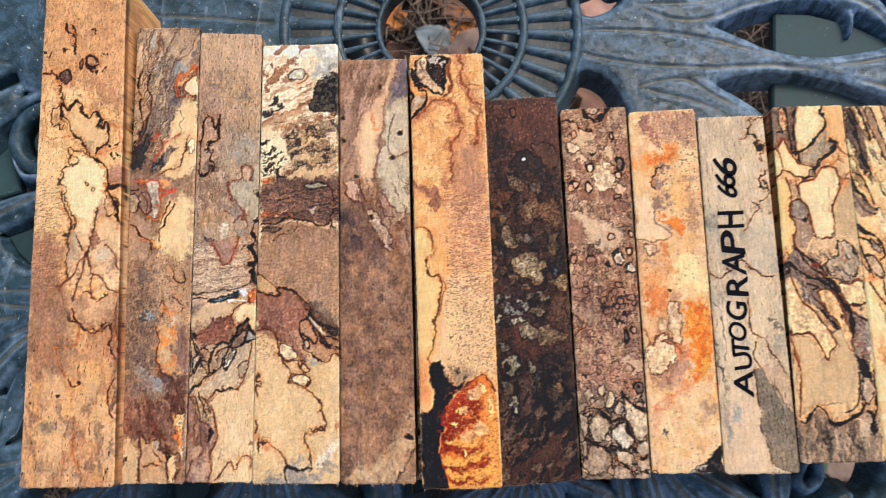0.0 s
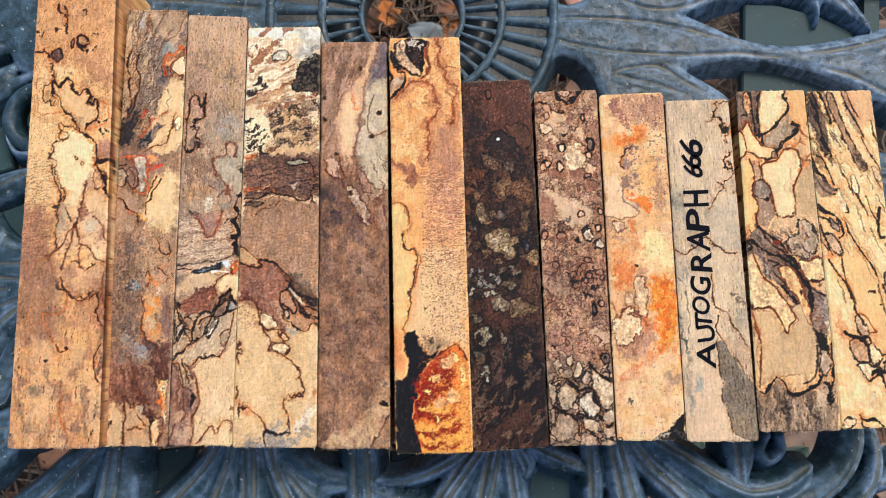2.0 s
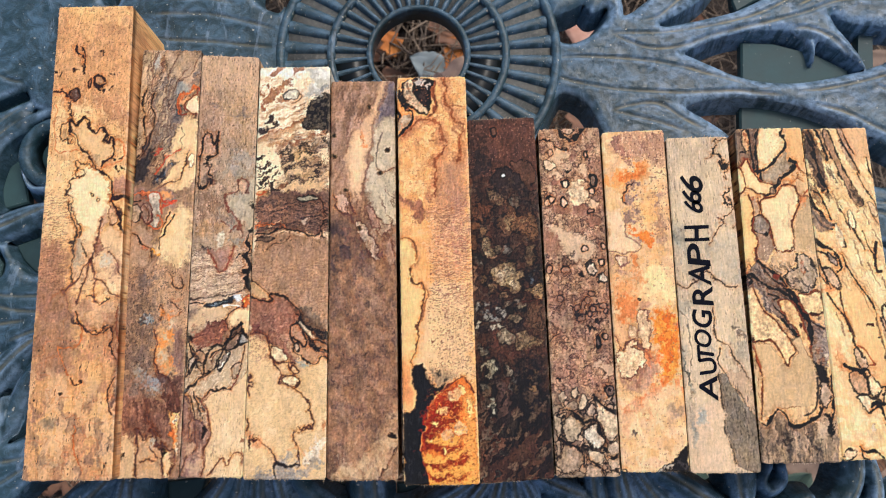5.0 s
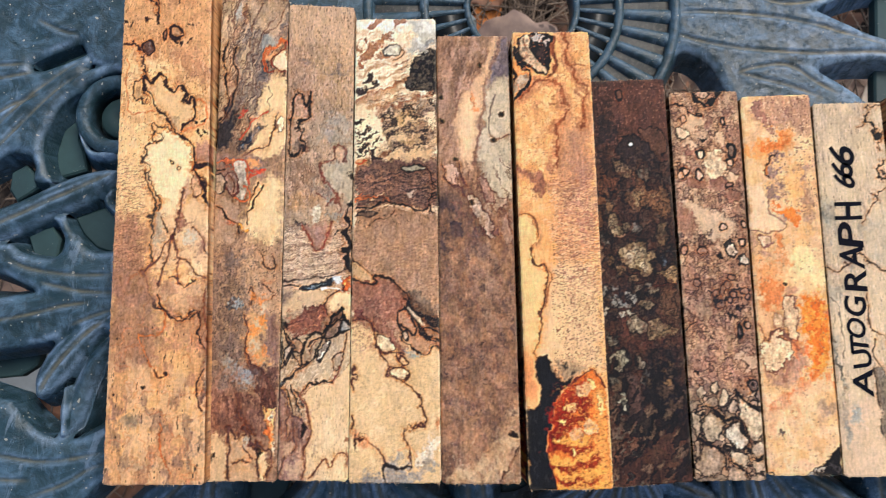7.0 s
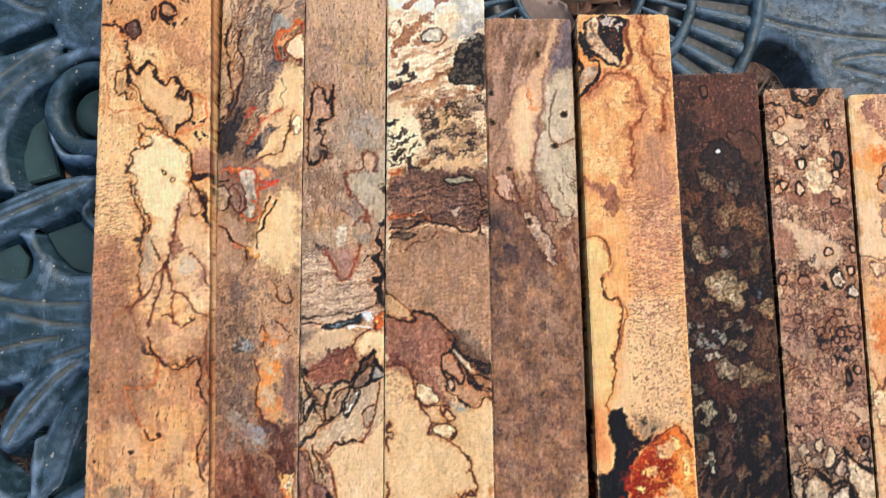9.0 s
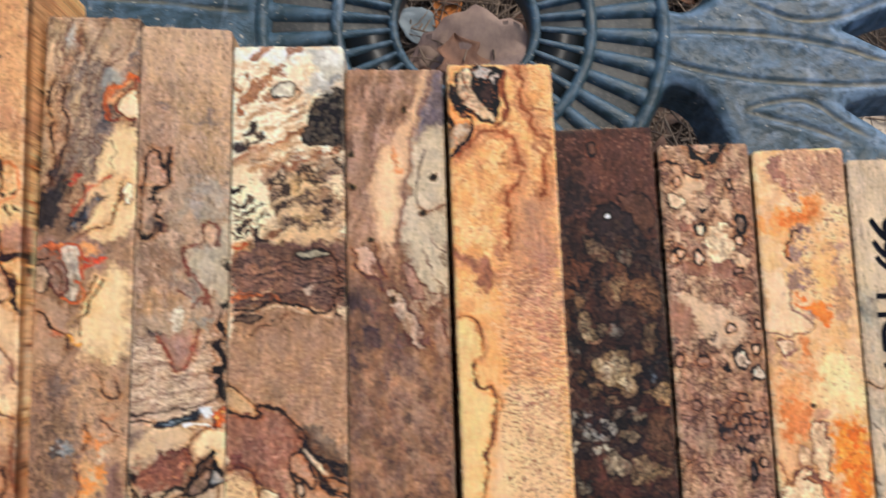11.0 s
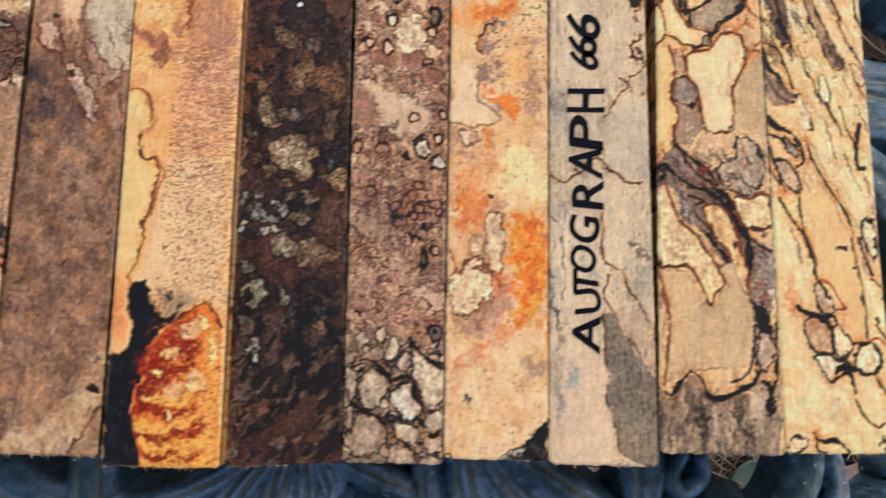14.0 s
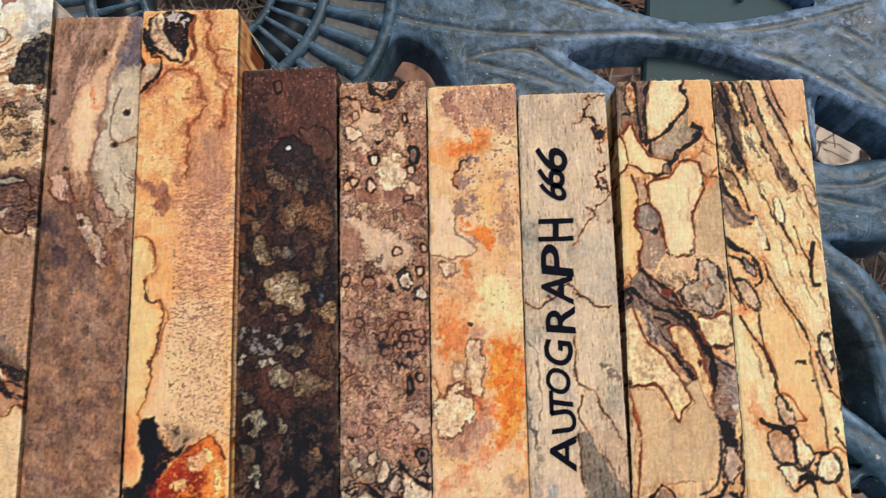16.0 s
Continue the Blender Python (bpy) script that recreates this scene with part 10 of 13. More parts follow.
f.isle((156, 128, 89), [(5.7, 49.2), (7.7, 47.4), (10.7, 46.6), (13.3, 47.2), (14.3, 49.5), (15.9, 51.4), (15.1, 53.8), (16.3, 55.1), (14, 56.2), (12, 57.1), (10.2, 55.1), (8, 53.9), (5.7, 51.6)], rim=(34, 27, 29), width=1.4, inner=(187, 163, 122))
f.spot((222, 200, 156), 9.7, 49.6, 1.4, 1.0, 0, rough=1, soft=0.4, much=0.7)
f.spot((222, 200, 156), 12.2, 53.8, 1.2, 0.9, 0, rough=1, soft=0.4, much=0.7)
f.spot((222, 200, 156), 8.3, 51.4, 0.9, 0.7, 0, rough=1, soft=0.4, much=0.7)
f.isle((29, 29, 37), [(15.8, 49.6), (18.5, 48.7), (21.1, 49), (21.7, 51.9), (20, 54.4), (17.8, 55.7), (15.8, 53.6)], rim=(34, 27, 29), width=1.0)
# grey glints painted into the colour of the black patch
f.spot((104, 110, 112), 19.8, 50.2, 0.7, 0.5, 0, rough=0.9, soft=0.3, much=0.8)
f.spot((104, 110, 112), 17.6, 52.9, 0.5, 0.9, 0, rough=0.9, soft=0.3, much=0.8)
f.isle((165, 126, 79), [(15.4, 56.2), (18.2, 55), (20.7, 53.4), (21.9, 54.4), (22.1, 59.6), (19.7, 59.5), (17.7, 57.8)], rim=(34, 27, 29), width=1.4, inner=(182, 145, 96))
f.isle((132, 98, 63), [(2.4, 50.1), (4.5, 50.7), (4.9, 53.4), (3, 53.8)], rim=(34, 27, 29), width=1.1)
f.isle((132, 98, 66), [(4.7, 53.3), (7, 53.3), (8.3, 55.3), (6.3, 56.6), (4.8, 55.6)], rim=(34, 27, 29), width=1.1, inner=(148, 117, 83))
f.isle((145, 113, 79), [(7.7, 56.5), (9.8, 56.1), (10.8, 57.5), (9.4, 58.7), (7.7, 58.1)], rim=(34, 27, 29), width=1.3)
f.area((44, 36, 40), [(-1, 58.2), (7.7, 58.4), (11.1, 59), (15.4, 59.2), (17.8, 62.8), (15.9, 67.9), (9, 67.1), (2.1, 68.8), (-1, 68.6)], soft=1, rough=0.8, much=0.8)
f.isle((24, 26, 33), [(8.8, 59.9), (11.1, 59.3), (13.7, 59.5), (16, 61), (15.4, 63.2), (12.6, 63.7), (10.1, 62.5)], rim=(34, 27, 29), width=1.0)
f.spot((134, 116, 94), 13.3, 60.1, 1.2, 0.9, 0, rough=1, soft=0.4)
f.spot((134, 116, 94), 15.2, 60.8, 1.0, 1.0, 0, rough=1, soft=0.4)
f.spot((134, 116, 94), 10.7, 60.5, 0.7, 0.5, 0, rough=1, soft=0.4)
f.isle((148, 122, 91), [(10, 64.3), (11.8, 63.5), (14, 64.2), (14.4, 65.2), (12.2, 65.8), (10.3, 65.3)], rim=(34, 27, 29), width=0.8)
f.area((116, 80, 56), [(17.1, 60.4), (21.9, 60.3), (21.9, 70.3), (18.4, 69.1), (16.1, 67.2)], soft=0.7, rough=1)
f.line((110, 50, 36), 0.6, [(15.9, 59.2), (18.9, 59.4), (22, 59.6)])
f.spot((146, 138, 124), 3.6, 59.6, 0.9, 0.7, 0, rough=0.9, soft=0.35)
f.spot((146, 138, 124), 4.4, 62, 0.7, 0.9, 0, rough=0.9, soft=0.35)
f.spot((146, 138, 124), 5.4, 63.5, 1.0, 0.7, 0, rough=0.9, soft=0.35)
f.spot((146, 138, 124), 6.9, 64.1, 0.9, 0.9, 0, rough=0.9, soft=0.35)
f.spot((146, 138, 124), 9, 62.5, 0.9, 1.0, 0, rough=0.9, soft=0.35)
f.spot((146, 138, 124), 7.5, 61.2, 0.7, 0.5, 0, rough=0.9, soft=0.35)
f.spot((146, 138, 124), 5.8, 65, 0.9, 0.5, 0, rough=0.9, soft=0.35)
f.spot((146, 138, 124), 3.1, 63.8, 0.7, 1.0, 0, rough=0.9, soft=0.35)
f.spot((146, 138, 124), 1, 60.4, 0.5, 1.4, 0, rough=0.9, soft=0.35)
f.spot((178, 166, 142), 5.2, 67.6, 1.0, 0.7, 0, rough=0.9, soft=0.35)
f.spot((178, 166, 142), 7.3, 67, 1.0, 0.5, 0, rough=0.9, soft=0.35)
f.spot((178, 166, 142), 1.2, 66.1, 0.7, 0.9, 0, rough=0.9, soft=0.35)
f.area((112, 64, 50), [(4.2, 68.2), (7.2, 68.7), (7.1, 72.8), (11.3, 75.1), (17.6, 74.5), (18, 76.9), (12.9, 77.3), (6.6, 76), (5, 74.1)], soft=0.8, rough=0.9, much=0.85)
f.isle((141, 124, 98), [(6.6, 69), (9, 67.6), (11.7, 69), (12.3, 71.1), (10.2, 72.5), (7.3, 71.8)], rim=(40, 26, 26), width=0.5, inner=(178, 159, 128))
f.isle((146, 115, 78), [(12.7, 69.4), (15, 68.5), (18.3, 70.6), (20.8, 71.8), (19, 73.4), (15.5, 74.6), (12.2, 74.2)], rim=(60, 34, 28), width=0.5, inner=(169, 137, 96))
f.isle((148, 137, 113), [(1, 71.6), (2.8, 72.9), (4.5, 74), (3.4, 75.5), (1.4, 75)], rim=(34, 27, 29), width=1.1, inner=(172, 161, 135))
f.isle((163, 148, 115), [(1.6, 77.9), (3.6, 76.3), (5.6, 76.1), (6.7, 77.6), (7.3, 79.6), (5.6, 81), (4.2, 82.6), (2.5, 81.7), (3.6, 79.5), (2.1, 79.4), (1.4, 81.1), (0.7, 79.2)], rim=(34, 27, 29), width=1.5, inner=(186, 171, 135))
f.isle((156, 137, 111), [(8.8, 77.9), (10.6, 79.2), (11.5, 80.9), (10.4, 82.3), (9.1, 81.1)], rim=(34, 27, 29), width=1.3)
f.isle((122, 113, 93), [(1.1, 83.9), (3.3, 83.5), (4.2, 85.4), (2.8, 86.7)], rim=(34, 27, 29), width=1.0)
f.spot((118, 106, 90), 10.8, 85.4, 1.0, 1.3, 0, rough=1.1, soft=0.5)
f.spot((118, 106, 90), 11.7, 83.8, 0.7, 0.8, 0, rough=1.1, soft=0.5)
f.area((28, 28, 34), [(12.9, 76.9), (20.9, 76.8), (21.5, 83.6), (21.2, 97.2), (14.8, 96.8), (11.8, 101.5), (9.2, 104.6), (7.3, 101.2), (10.5, 93.2), (10.8, 86.6)], soft=2, rough=1.8, much=0.92)
f.area((108, 78, 66), [(6.8, 83.9), (8.7, 84.1), (10, 89.5), (9.3, 96.4), (7.7, 98.8), (6.3, 96.2), (6.4, 90.9)], soft=1, rough=1, much=0.8)
f.isle((178, 167, 141), [(3.3, 89), (4.5, 87.6), (6, 88.4), (5.1, 90.2), (6.2, 92.1), (5.8, 93.7), (4.3, 92.9), (3.9, 91.1), (2.5, 90.3)], rim=(34, 27, 29), width=1.4)
f.spot((142, 104, 64), 17.5, 85.8, 1.0, 0.8, 0, rough=1.1, soft=0.5, much=0.85)
f.spot((142, 104, 64), 18.6, 80.9, 0.8, 0.7, 0, rough=1.1, soft=0.5, much=0.85)
f.spot((142, 104, 64), 16.5, 83.2, 0.7, 0.5, 0, rough=1.1, soft=0.5, much=0.85)
f.spot((104, 76, 54), 15.6, 88.5, 2.4, 1.3, 0, rough=1.6, soft=0.8, much=0.7)
f.spot((104, 76, 54), 18.9, 91.8, 1.3, 1.0, 0, rough=1.6, soft=0.8, much=0.7)
f.spot((114, 90, 74), 4.5, 97.4, 2.3, 1.3, -25, rough=1.6, soft=0.7, much=0.85)
f.spot((114, 90, 74), 0.8, 98.4, 1.2, 1.3, 0, rough=1.6, soft=0.7, much=0.85)
f.spot((114, 90, 74), 2.4, 90.6, 1.0, 1.3, 0, rough=1.6, soft=0.7, much=0.85)
f.spot((130, 88, 66), 6.3, 101.8, 1.8, 0.8, -20, rough=1.3, soft=0.6, much=0.85)
f.spot((130, 88, 66), 5.2, 104.9, 2.2, 0.7, -15, rough=1.3, soft=0.6, much=0.85)
f.spot((130, 88, 66), 2.2, 103.7, 1.0, 0.8, 0, rough=1.3, soft=0.6, much=0.85)
f.spot((100, 66, 46), 13.5, 103.9, 1.3, 2.5, 20, rough=1.6, soft=0.9, much=0.75)
f.spot((100, 66, 46), 16.3, 100.7, 2.0, 1.7, 0, rough=1.6, soft=0.9, much=0.75)
f.spot((100, 66, 46), 10.7, 108.4, 1.2, 3.0, 15, rough=1.6, soft=0.9, much=0.75)
f.spot((100, 66, 46), 17.3, 108.1, 1.5, 2.6, 0, rough=1.6, soft=0.9, much=0.75)
f.islands((104, 78, 60), None, 0.4, 1.7, 0.22, y0=84, stretch=1.8, turn=40, much=0.65, inner=(134, 104, 78), seed=2)
f.islands((120, 104, 86), None, 0.4, 1.3, 0.14, y0=96, x1=8, stretch=1.6, turn=35, much=0.7, seed=9)
f.islands((22, 22, 28), None, 0.4, 1.6, 0.3, y0=84, stretch=2.4, turn=38, much=0.75, seed=6)
f.mottle((64, 42, 36), 1.0, 0.24, y0=24, y1=80, much=0.45, soft=0.4)
f.mottle((120, 92, 70), 1.2, 0.2, y0=20, y1=84, much=0.45, soft=0.4)
f.flecks((20, 16, 18), 0.1, y0=24, fine=0.5, tall=1.2, much=0.4)
f.mottle((120, 74, 50), 1.4, 0.22, y0=24, y1=84, much=0.4, soft=0.4)
f.contours((30, 24, 26), 0.6, 3.2, y0=24, y1=88, levels=(0.1,), much=0.5, rough=1.0)
f.mottle((112, 70, 50), 1.6, 0.24, y0=20, y1=80, much=0.4, soft=0.4)
f.mottle((34, 28, 31), 2.4, 0.2, y0=74, stretch=1.6, turn=38, much=0.45, soft=0.35)
blank(f, (13.6, 73.3), (35.2, 73.8), (14.0, -39.2), (36.1, -38.1), 469.5, 'very dark brown burl blank with black-ringed tan islands')

f = Figure(19.2, 107.1, 80, (186, 144, 108), (204, 164, 124), streak=0.1, scale=3)
f.mottle((168, 118, 92), 3.2, 0.42, y1=60, much=0.7, soft=0.5)
f.mottle((226, 190, 146), 2.2, 0.34, y1=55, much=0.6, soft=0.4)
f.mottle((172, 124, 98), 3.5, 0.72, y0=50, y1=84, much=0.8, soft=0.5)
f.mottle((208, 166, 126), 1.6, 0.36, y0=48, y1=86, stretch=1.6, much=0.6, soft=0.4)
f.flecks((112, 76, 60), 0.08, fine=0.6, tall=1, much=0.5)
f.contours((104, 66, 56), 0.4, 2.4, y1=84, levels=(0.0, 0.5), much=0.45)
f.mottle((112, 76, 66), 0.9, 0.2, y1=86, much=0.35, soft=0.35)
f.islands((140, 100, 84), (70, 46, 44), 0.25, 1.5, 0.12, y0=4, y1=84, much=0.45, seed=4)
f.area((168, 116, 90), [(-0.4, 30.6), (4.1, 33.9), (6.2, 37.9), (3.2, 41.7), (-0.5, 39.1)], soft=1, rough=1, much=0.8)
f.spot((164, 110, 86), 6.2, 26.8, 3.0, 1.7, 0, rough=1.3, soft=0.7, much=0.85)
f.spot((164, 110, 86), 11.6, 26.3, 2.3, 1.6, 0, rough=1.3, soft=0.7, much=0.85)
f.spot((164, 110, 86), 15.6, 30.7, 1.7, 1.4, 0, rough=1.3, soft=0.7, much=0.85)
f.spot((164, 110, 86), 4.9, 17.7, 1.7, 1.4, 0, rough=1.3, soft=0.7, much=0.85)
f.spot((164, 110, 86), 9.7, 8.7, 1.4, 1.8, 0, rough=1.3, soft=0.7, much=0.85)
f.area((222, 188, 146), [(1.3, 31.3), (5.9, 32.6), (10.5, 35), (15.5, 37.8), (16, 41.7), (10, 43.3), (6.4, 39.7), (4, 35.7)], soft=0.9, rough=1, much=0.8)
f.spot((224, 188, 144), 5.8, 9, 2.6, 3.2, 0, rough=1.3, soft=0.7, much=0.8)
f.spot((224, 188, 144), 14, 13.6, 1.6, 1.6, 0, rough=1.3, soft=0.7, much=0.8)
f.spot((224, 188, 144), 2.2, 19.5, 1.4, 1.7, 0, rough=1.3, soft=0.7, much=0.8)
f.spot((224, 188, 144), 16.7, 25.4, 1.4, 1.7, 0, rough=1.3, soft=0.7, much=0.8)
f.spot((224, 188, 144), 4.5, 15, 1.4, 1.1, 0, rough=1.3, soft=0.7, much=0.8)
f.isle((234, 204, 158), [(9.3, 17.9), (12.4, 17.1), (13.2, 19.8), (14.5, 21.7), (13.8, 24.5), (11, 25.4), (9, 23.7), (8, 21.1)], rough=0.8, soft=0.4)
f.spot((214, 168, 120), 10.4, 23, 1.0, 0.7, 0, rough=1, soft=0.5, much=0.6)
f.spot((214, 168, 120), 12, 19.1, 0.7, 0.7, 0, rough=1, soft=0.5, much=0.6)
f.isle((204, 172, 142), [(7.2, -0.3), (8, 1.4), (9.7, 2.2), (11, 1.3), (11.2, -0.1)], rim=(34, 27, 29), width=0.6)
f.line((34, 27, 29), 2.2, [(6.3, -0.5), (7.2, 2.1), (8.9, 3.7), (10.7, 3.9), (12.5, 2.5), (14.2, -0)], rough=0.4)
f.line((50, 36, 36), 0.7, [(0.3, 3.2), (2.9, 3.8), (5.4, 6), (7.3, 7.3), (8.4, 6.8)], rough=0.4)
f.loop((34, 27, 29), 0.5, 8.2, 6.8, 0.7, 0.5, 0)
f.loop((34, 27, 29), 0.5, 3.3, 7.6, 0.9, 1.1, 0, fill=(196, 158, 126))
f.loop((34, 27, 29), 0.5, 1.2, 20.9, 0.5, 0.5, 0, fill=(196, 158, 126))
f.loop((34, 27, 29), 0.8, 14.6, 8.9, 0.7, 1.1, 0, fill=(206, 166, 134))
f.isle((222, 188, 148), [(1.2, 10.6), (4, 10.9), (4.9, 12.8), (3.8, 13.9), (1.6, 13)], rim=(34, 27, 29), width=0.4)
f.spot((34, 27, 29), 8.4, 13.6, 0.9, 0.7, 0, rough=0.8, soft=0.25)
f.spot((34, 27, 29), 10.9, 47.3, 0.9, 0.7, 0, rough=0.8, soft=0.25)
f.spot((34, 27, 29), 13.5, 53.1, 1.0, 0.7, 0, rough=0.8, soft=0.25)
f.spot((34, 27, 29), 15.4, 61.8, 0.9, 0.7, 0, rough=0.8, soft=0.25)
f.loop((34, 27, 29), 1.3, 7.5, 18.4, 1.0, 1.2, 0, fill=(236, 214, 184))
f.loop((34, 27, 29), 1.5, 16.3, 17.6, 1.2, 1.9, 0, fill=(142, 118, 102))
f.loop((34, 27, 29), 0.7, 1.6, 24, 1.2, 1.0, 0, fill=(216, 184, 150))
f.loop((34, 27, 29), 0.7, 3.2, 23.3, 1.0, 1.0, 0, fill=(216, 184, 150))
f.loop((34, 27, 29), 0.8, 6.8, 24.3, 0.9, 1.7, 0, fill=(222, 192, 160))
f.loop((34, 27, 29), 0.8, 15.7, 20.8, 1.0, 0.9, 0, fill=(222, 192, 160))
f.loop((60, 42, 40), 0.5, 15.2, 27.1, 1.2, 0.9, 0, fill=(170, 130, 110))
f.isle((220, 192, 162), [(12.7, 45.8), (13.9, 43), (15.2, 44.1), (15.2, 46.6), (14.2, 47.1)], rim=(34, 27, 29), width=1.3)
f.isle((226, 206, 180), [(16.2, 47.5), (18.1, 47), (19, 49.8), (17.1, 50.3)], rim=(34, 27, 29), width=1.2)
f.loop((34, 27, 29), 0.7, 17.6, 43.5, 0.9, 1.2, 0, fill=(206, 176, 146))
f.loop((34, 27, 29), 0.7, 18.3, 38.6, 0.7, 0.9, 0, fill=(206, 176, 146))
f.loop((34, 27, 29), 0.7, 12.5, 39.1, 1.0, 0.9, 0, fill=(206, 176, 146))
f.spot((92, 66, 60), 1, 44.5, 1.0, 0.9, 0, rough=1, soft=0.5, much=0.85)
f.spot((92, 66, 60), 4.5, 43.3, 1.0, 0.7, 0, rough=1, soft=0.5, much=0.85)
f.spot((92, 66, 60), 6.2, 44.8, 1.2, 0.9, 0, rough=1, soft=0.5, much=0.85)
f.spot((92, 66, 60), 0.6, 40.9, 0.7, 0.9, 0, rough=1, soft=0.5, much=0.85)
f.spot((92, 66, 60), 8.9, 41.1, 0.7, 0.5, 0, rough=1, soft=0.5, much=0.85)
f.loop((44, 32, 34), 0.6, 1.3, 45.5, 1.0, 1.2, 0, fill=(176, 134, 110))
f.loop((44, 32, 34), 0.6, 6.1, 45.5, 1.4, 1.0, 0, fill=(176, 134, 110))
f.loop((70, 54, 54), 0.55, 3.9, 54.6, 1.0, 1.0, 0, fill=(160, 120, 98))
f.loop((70, 54, 54), 0.55, 13.7, 53, 1.0, 0.9, 0, fill=(160, 120, 98))
f.loop((70, 54, 54), 0.55, 9, 57.3, 0.9, 1.0, 0, fill=(160, 120, 98))
f.loop((70, 54, 54), 0.55, 10.9, 56.5, 0.7, 1.4, 20, fill=(160, 120, 98))
f.loop((70, 54, 54), 0.55, 12.3, 55.2, 0.9, 1.0, 0, fill=(160, 120, 98))
f.loop((70, 54, 54), 0.55, 10.2, 60.4, 1.2, 1.0, -30, fill=(160, 120, 98))
f.loop((70, 54, 54), 0.55, 14.1, 57.8, 0.9, 0.9, 0, fill=(160, 120, 98))
f.loop((70, 54, 54), 0.55, 16.9, 57, 0.9, 0.9, 0, fill=(160, 120, 98))
f.loop((70, 54, 54), 0.55, 17.8, 58.7, 0.7, 0.9, 0, fill=(160, 120, 98))
f.loop((70, 54, 54), 0.55, 13, 59.3, 0.7, 1.0, 0, fill=(160, 120, 98))
f.spot((58, 48, 50), 13.2, 63.9, 1.2, 0.9, 0, rough=0.9, soft=0.3)
f.spot((58, 48, 50), 15.9, 62.3, 0.7, 0.7, 0, rough=0.9, soft=0.3)
f.spot((58, 48, 50), 9.2, 58.9, 0.7, 0.9, 0, rough=0.9, soft=0.3)
f.spot((58, 48, 50), 15.1, 56.1, 0.9, 0.5, 0, rough=0.9, soft=0.3)
f.spot((58, 48, 50), 11.3, 58.6, 0.9, 0.9, 0, rough=0.9, soft=0.3)
f.spot((58, 48, 50), 7.3, 57.1, 0.5, 0.5, 0, rough=0.9, soft=0.3)
f.spot((58, 48, 50), 17.9, 56.7, 0.7, 0.7, 0, rough=0.9, soft=0.3)
f.spot((58, 48, 50), 15.7, 59, 0.5, 0.5, 0, rough=0.9, soft=0.3)
f.loop((34, 27, 29), 0.6, 17.2, 66.4, 0.7, 1.0, 0, fill=(196, 160, 130))
f.loop((34, 27, 29), 1.3, 14.9, 68, 0.7, 1.4, 0, fill=(120, 104, 100))
f.spot((184, 146, 112), 5.3, 61.9, 2.7, 2.6, 0, rough=1.4, soft=0.9, much=0.7)
f.spot((184, 146, 112), 11.7, 70.5, 1.7, 2.0, 0, rough=1.4, soft=0.9, much=0.7)
f.spot((184, 146, 112), 3.9, 72, 1.5, 2.0, 0, rough=1.4, soft=0.9, much=0.7)
f.line((34, 27, 29), 0.5, [(0.4, 67.2), (1.3, 65.7), (3.1, 65.1)], rough=0.4)
f.spot((214, 176, 140), 17.5, 76.5, 1.9, 1.9, 0, rough=1.3, soft=0.6, much=0.8)
f.spot((214, 176, 140), 14.9, 74.8, 1.4, 1.0, 0, rough=1.3, soft=0.6, much=0.8)
f.spot((60, 40, 38), 2.4, 78.7, 0.5, 0.7, 0, soft=0.25)
f.spot((60, 40, 38), 7, 69.6, 0.3, 0.3, 0, soft=0.25)
f.spot((60, 40, 38), 11.2, 78.9, 0.3, 0.3, 0, soft=0.25)
f.loop((34, 27, 29), 1.6, 17.3, 82.6, 1.5, 1.5, 0, fill=(130, 112, 106))
f.spot((34, 27, 29), 17.2, 82.3, 0.5, 0.5, 0, rough=0.3, soft=0.2)
f.area((140, 112, 94), [(-0, 83.4), (6, 81.3), (12.7, 83.5), (20.1, 87.3), (19.7, 108.5), (-0.1, 108.4)], soft=1, rough=0.8, much=0.75)
f.cells((44, 33, 36), 0.34, 1.7, 84, 124, ((206, 178, 142), (178, 148, 118), (192, 162, 130), (150, 122, 102)), fade=1.4)
f.isle((185, 158, 126), [(1.1, 84), (2.9, 82.2), (4.3, 84.1), (2.4, 85.5)], rim=(46, 34, 36), width=0.55, inner=(206, 176, 140), rough=0.5)
f.isle((192, 165, 131), [(5.9, 82.4), (7.4, 81.5), (8.1, 83.3), (6.8, 84.8), (5.9, 83.8)], rim=(46, 34, 36), width=0.55, inner=(214, 184, 146), rough=0.5)
f.isle((194, 169, 135), [(7.6, 86.4), (9, 83.5), (10.7, 85.2), (9.9, 87.9), (8.2, 88.4)], rim=(46, 34, 36), width=0.55, inner=(216, 188, 150), rough=0.5)
f.isle((180, 153, 124), [(10.4, 87.6), (12.5, 86.2), (12.6, 88.8), (10.6, 89.8)], rim=(46, 34, 36), width=0.55, inner=(200, 170, 138), rough=0.5)
f.isle((205, 181, 147), [(13, 84.4), (14.3, 85.7), (15.9, 86.9), (18.3, 88.4), (20.1, 89.9), (19.4, 93.8), (17.5, 96.3), (15.7, 96.6), (15.2, 93.7), (13.3, 91.3), (13.3, 88)], rim=(46, 34, 36), width=0.55, inner=(228, 202, 164), rough=0.5)
f.isle((190, 167, 133), [(3.1, 91.1), (5.6, 89.4), (8, 91), (8.9, 93.3), (7.1, 95.3), (5.2, 97), (3.2, 95.4)], rim=(46, 34, 36), width=0.55, inner=(212, 186, 148), rough=0.5)
f.isle((176, 149, 118), [(0.3, 89.3), (2.5, 90.3), (2.8, 93.6), (1.2, 96.2), (0.3, 92.7)], rim=(46, 34, 36), width=0.55, inner=(196, 166, 132), rough=0.5)
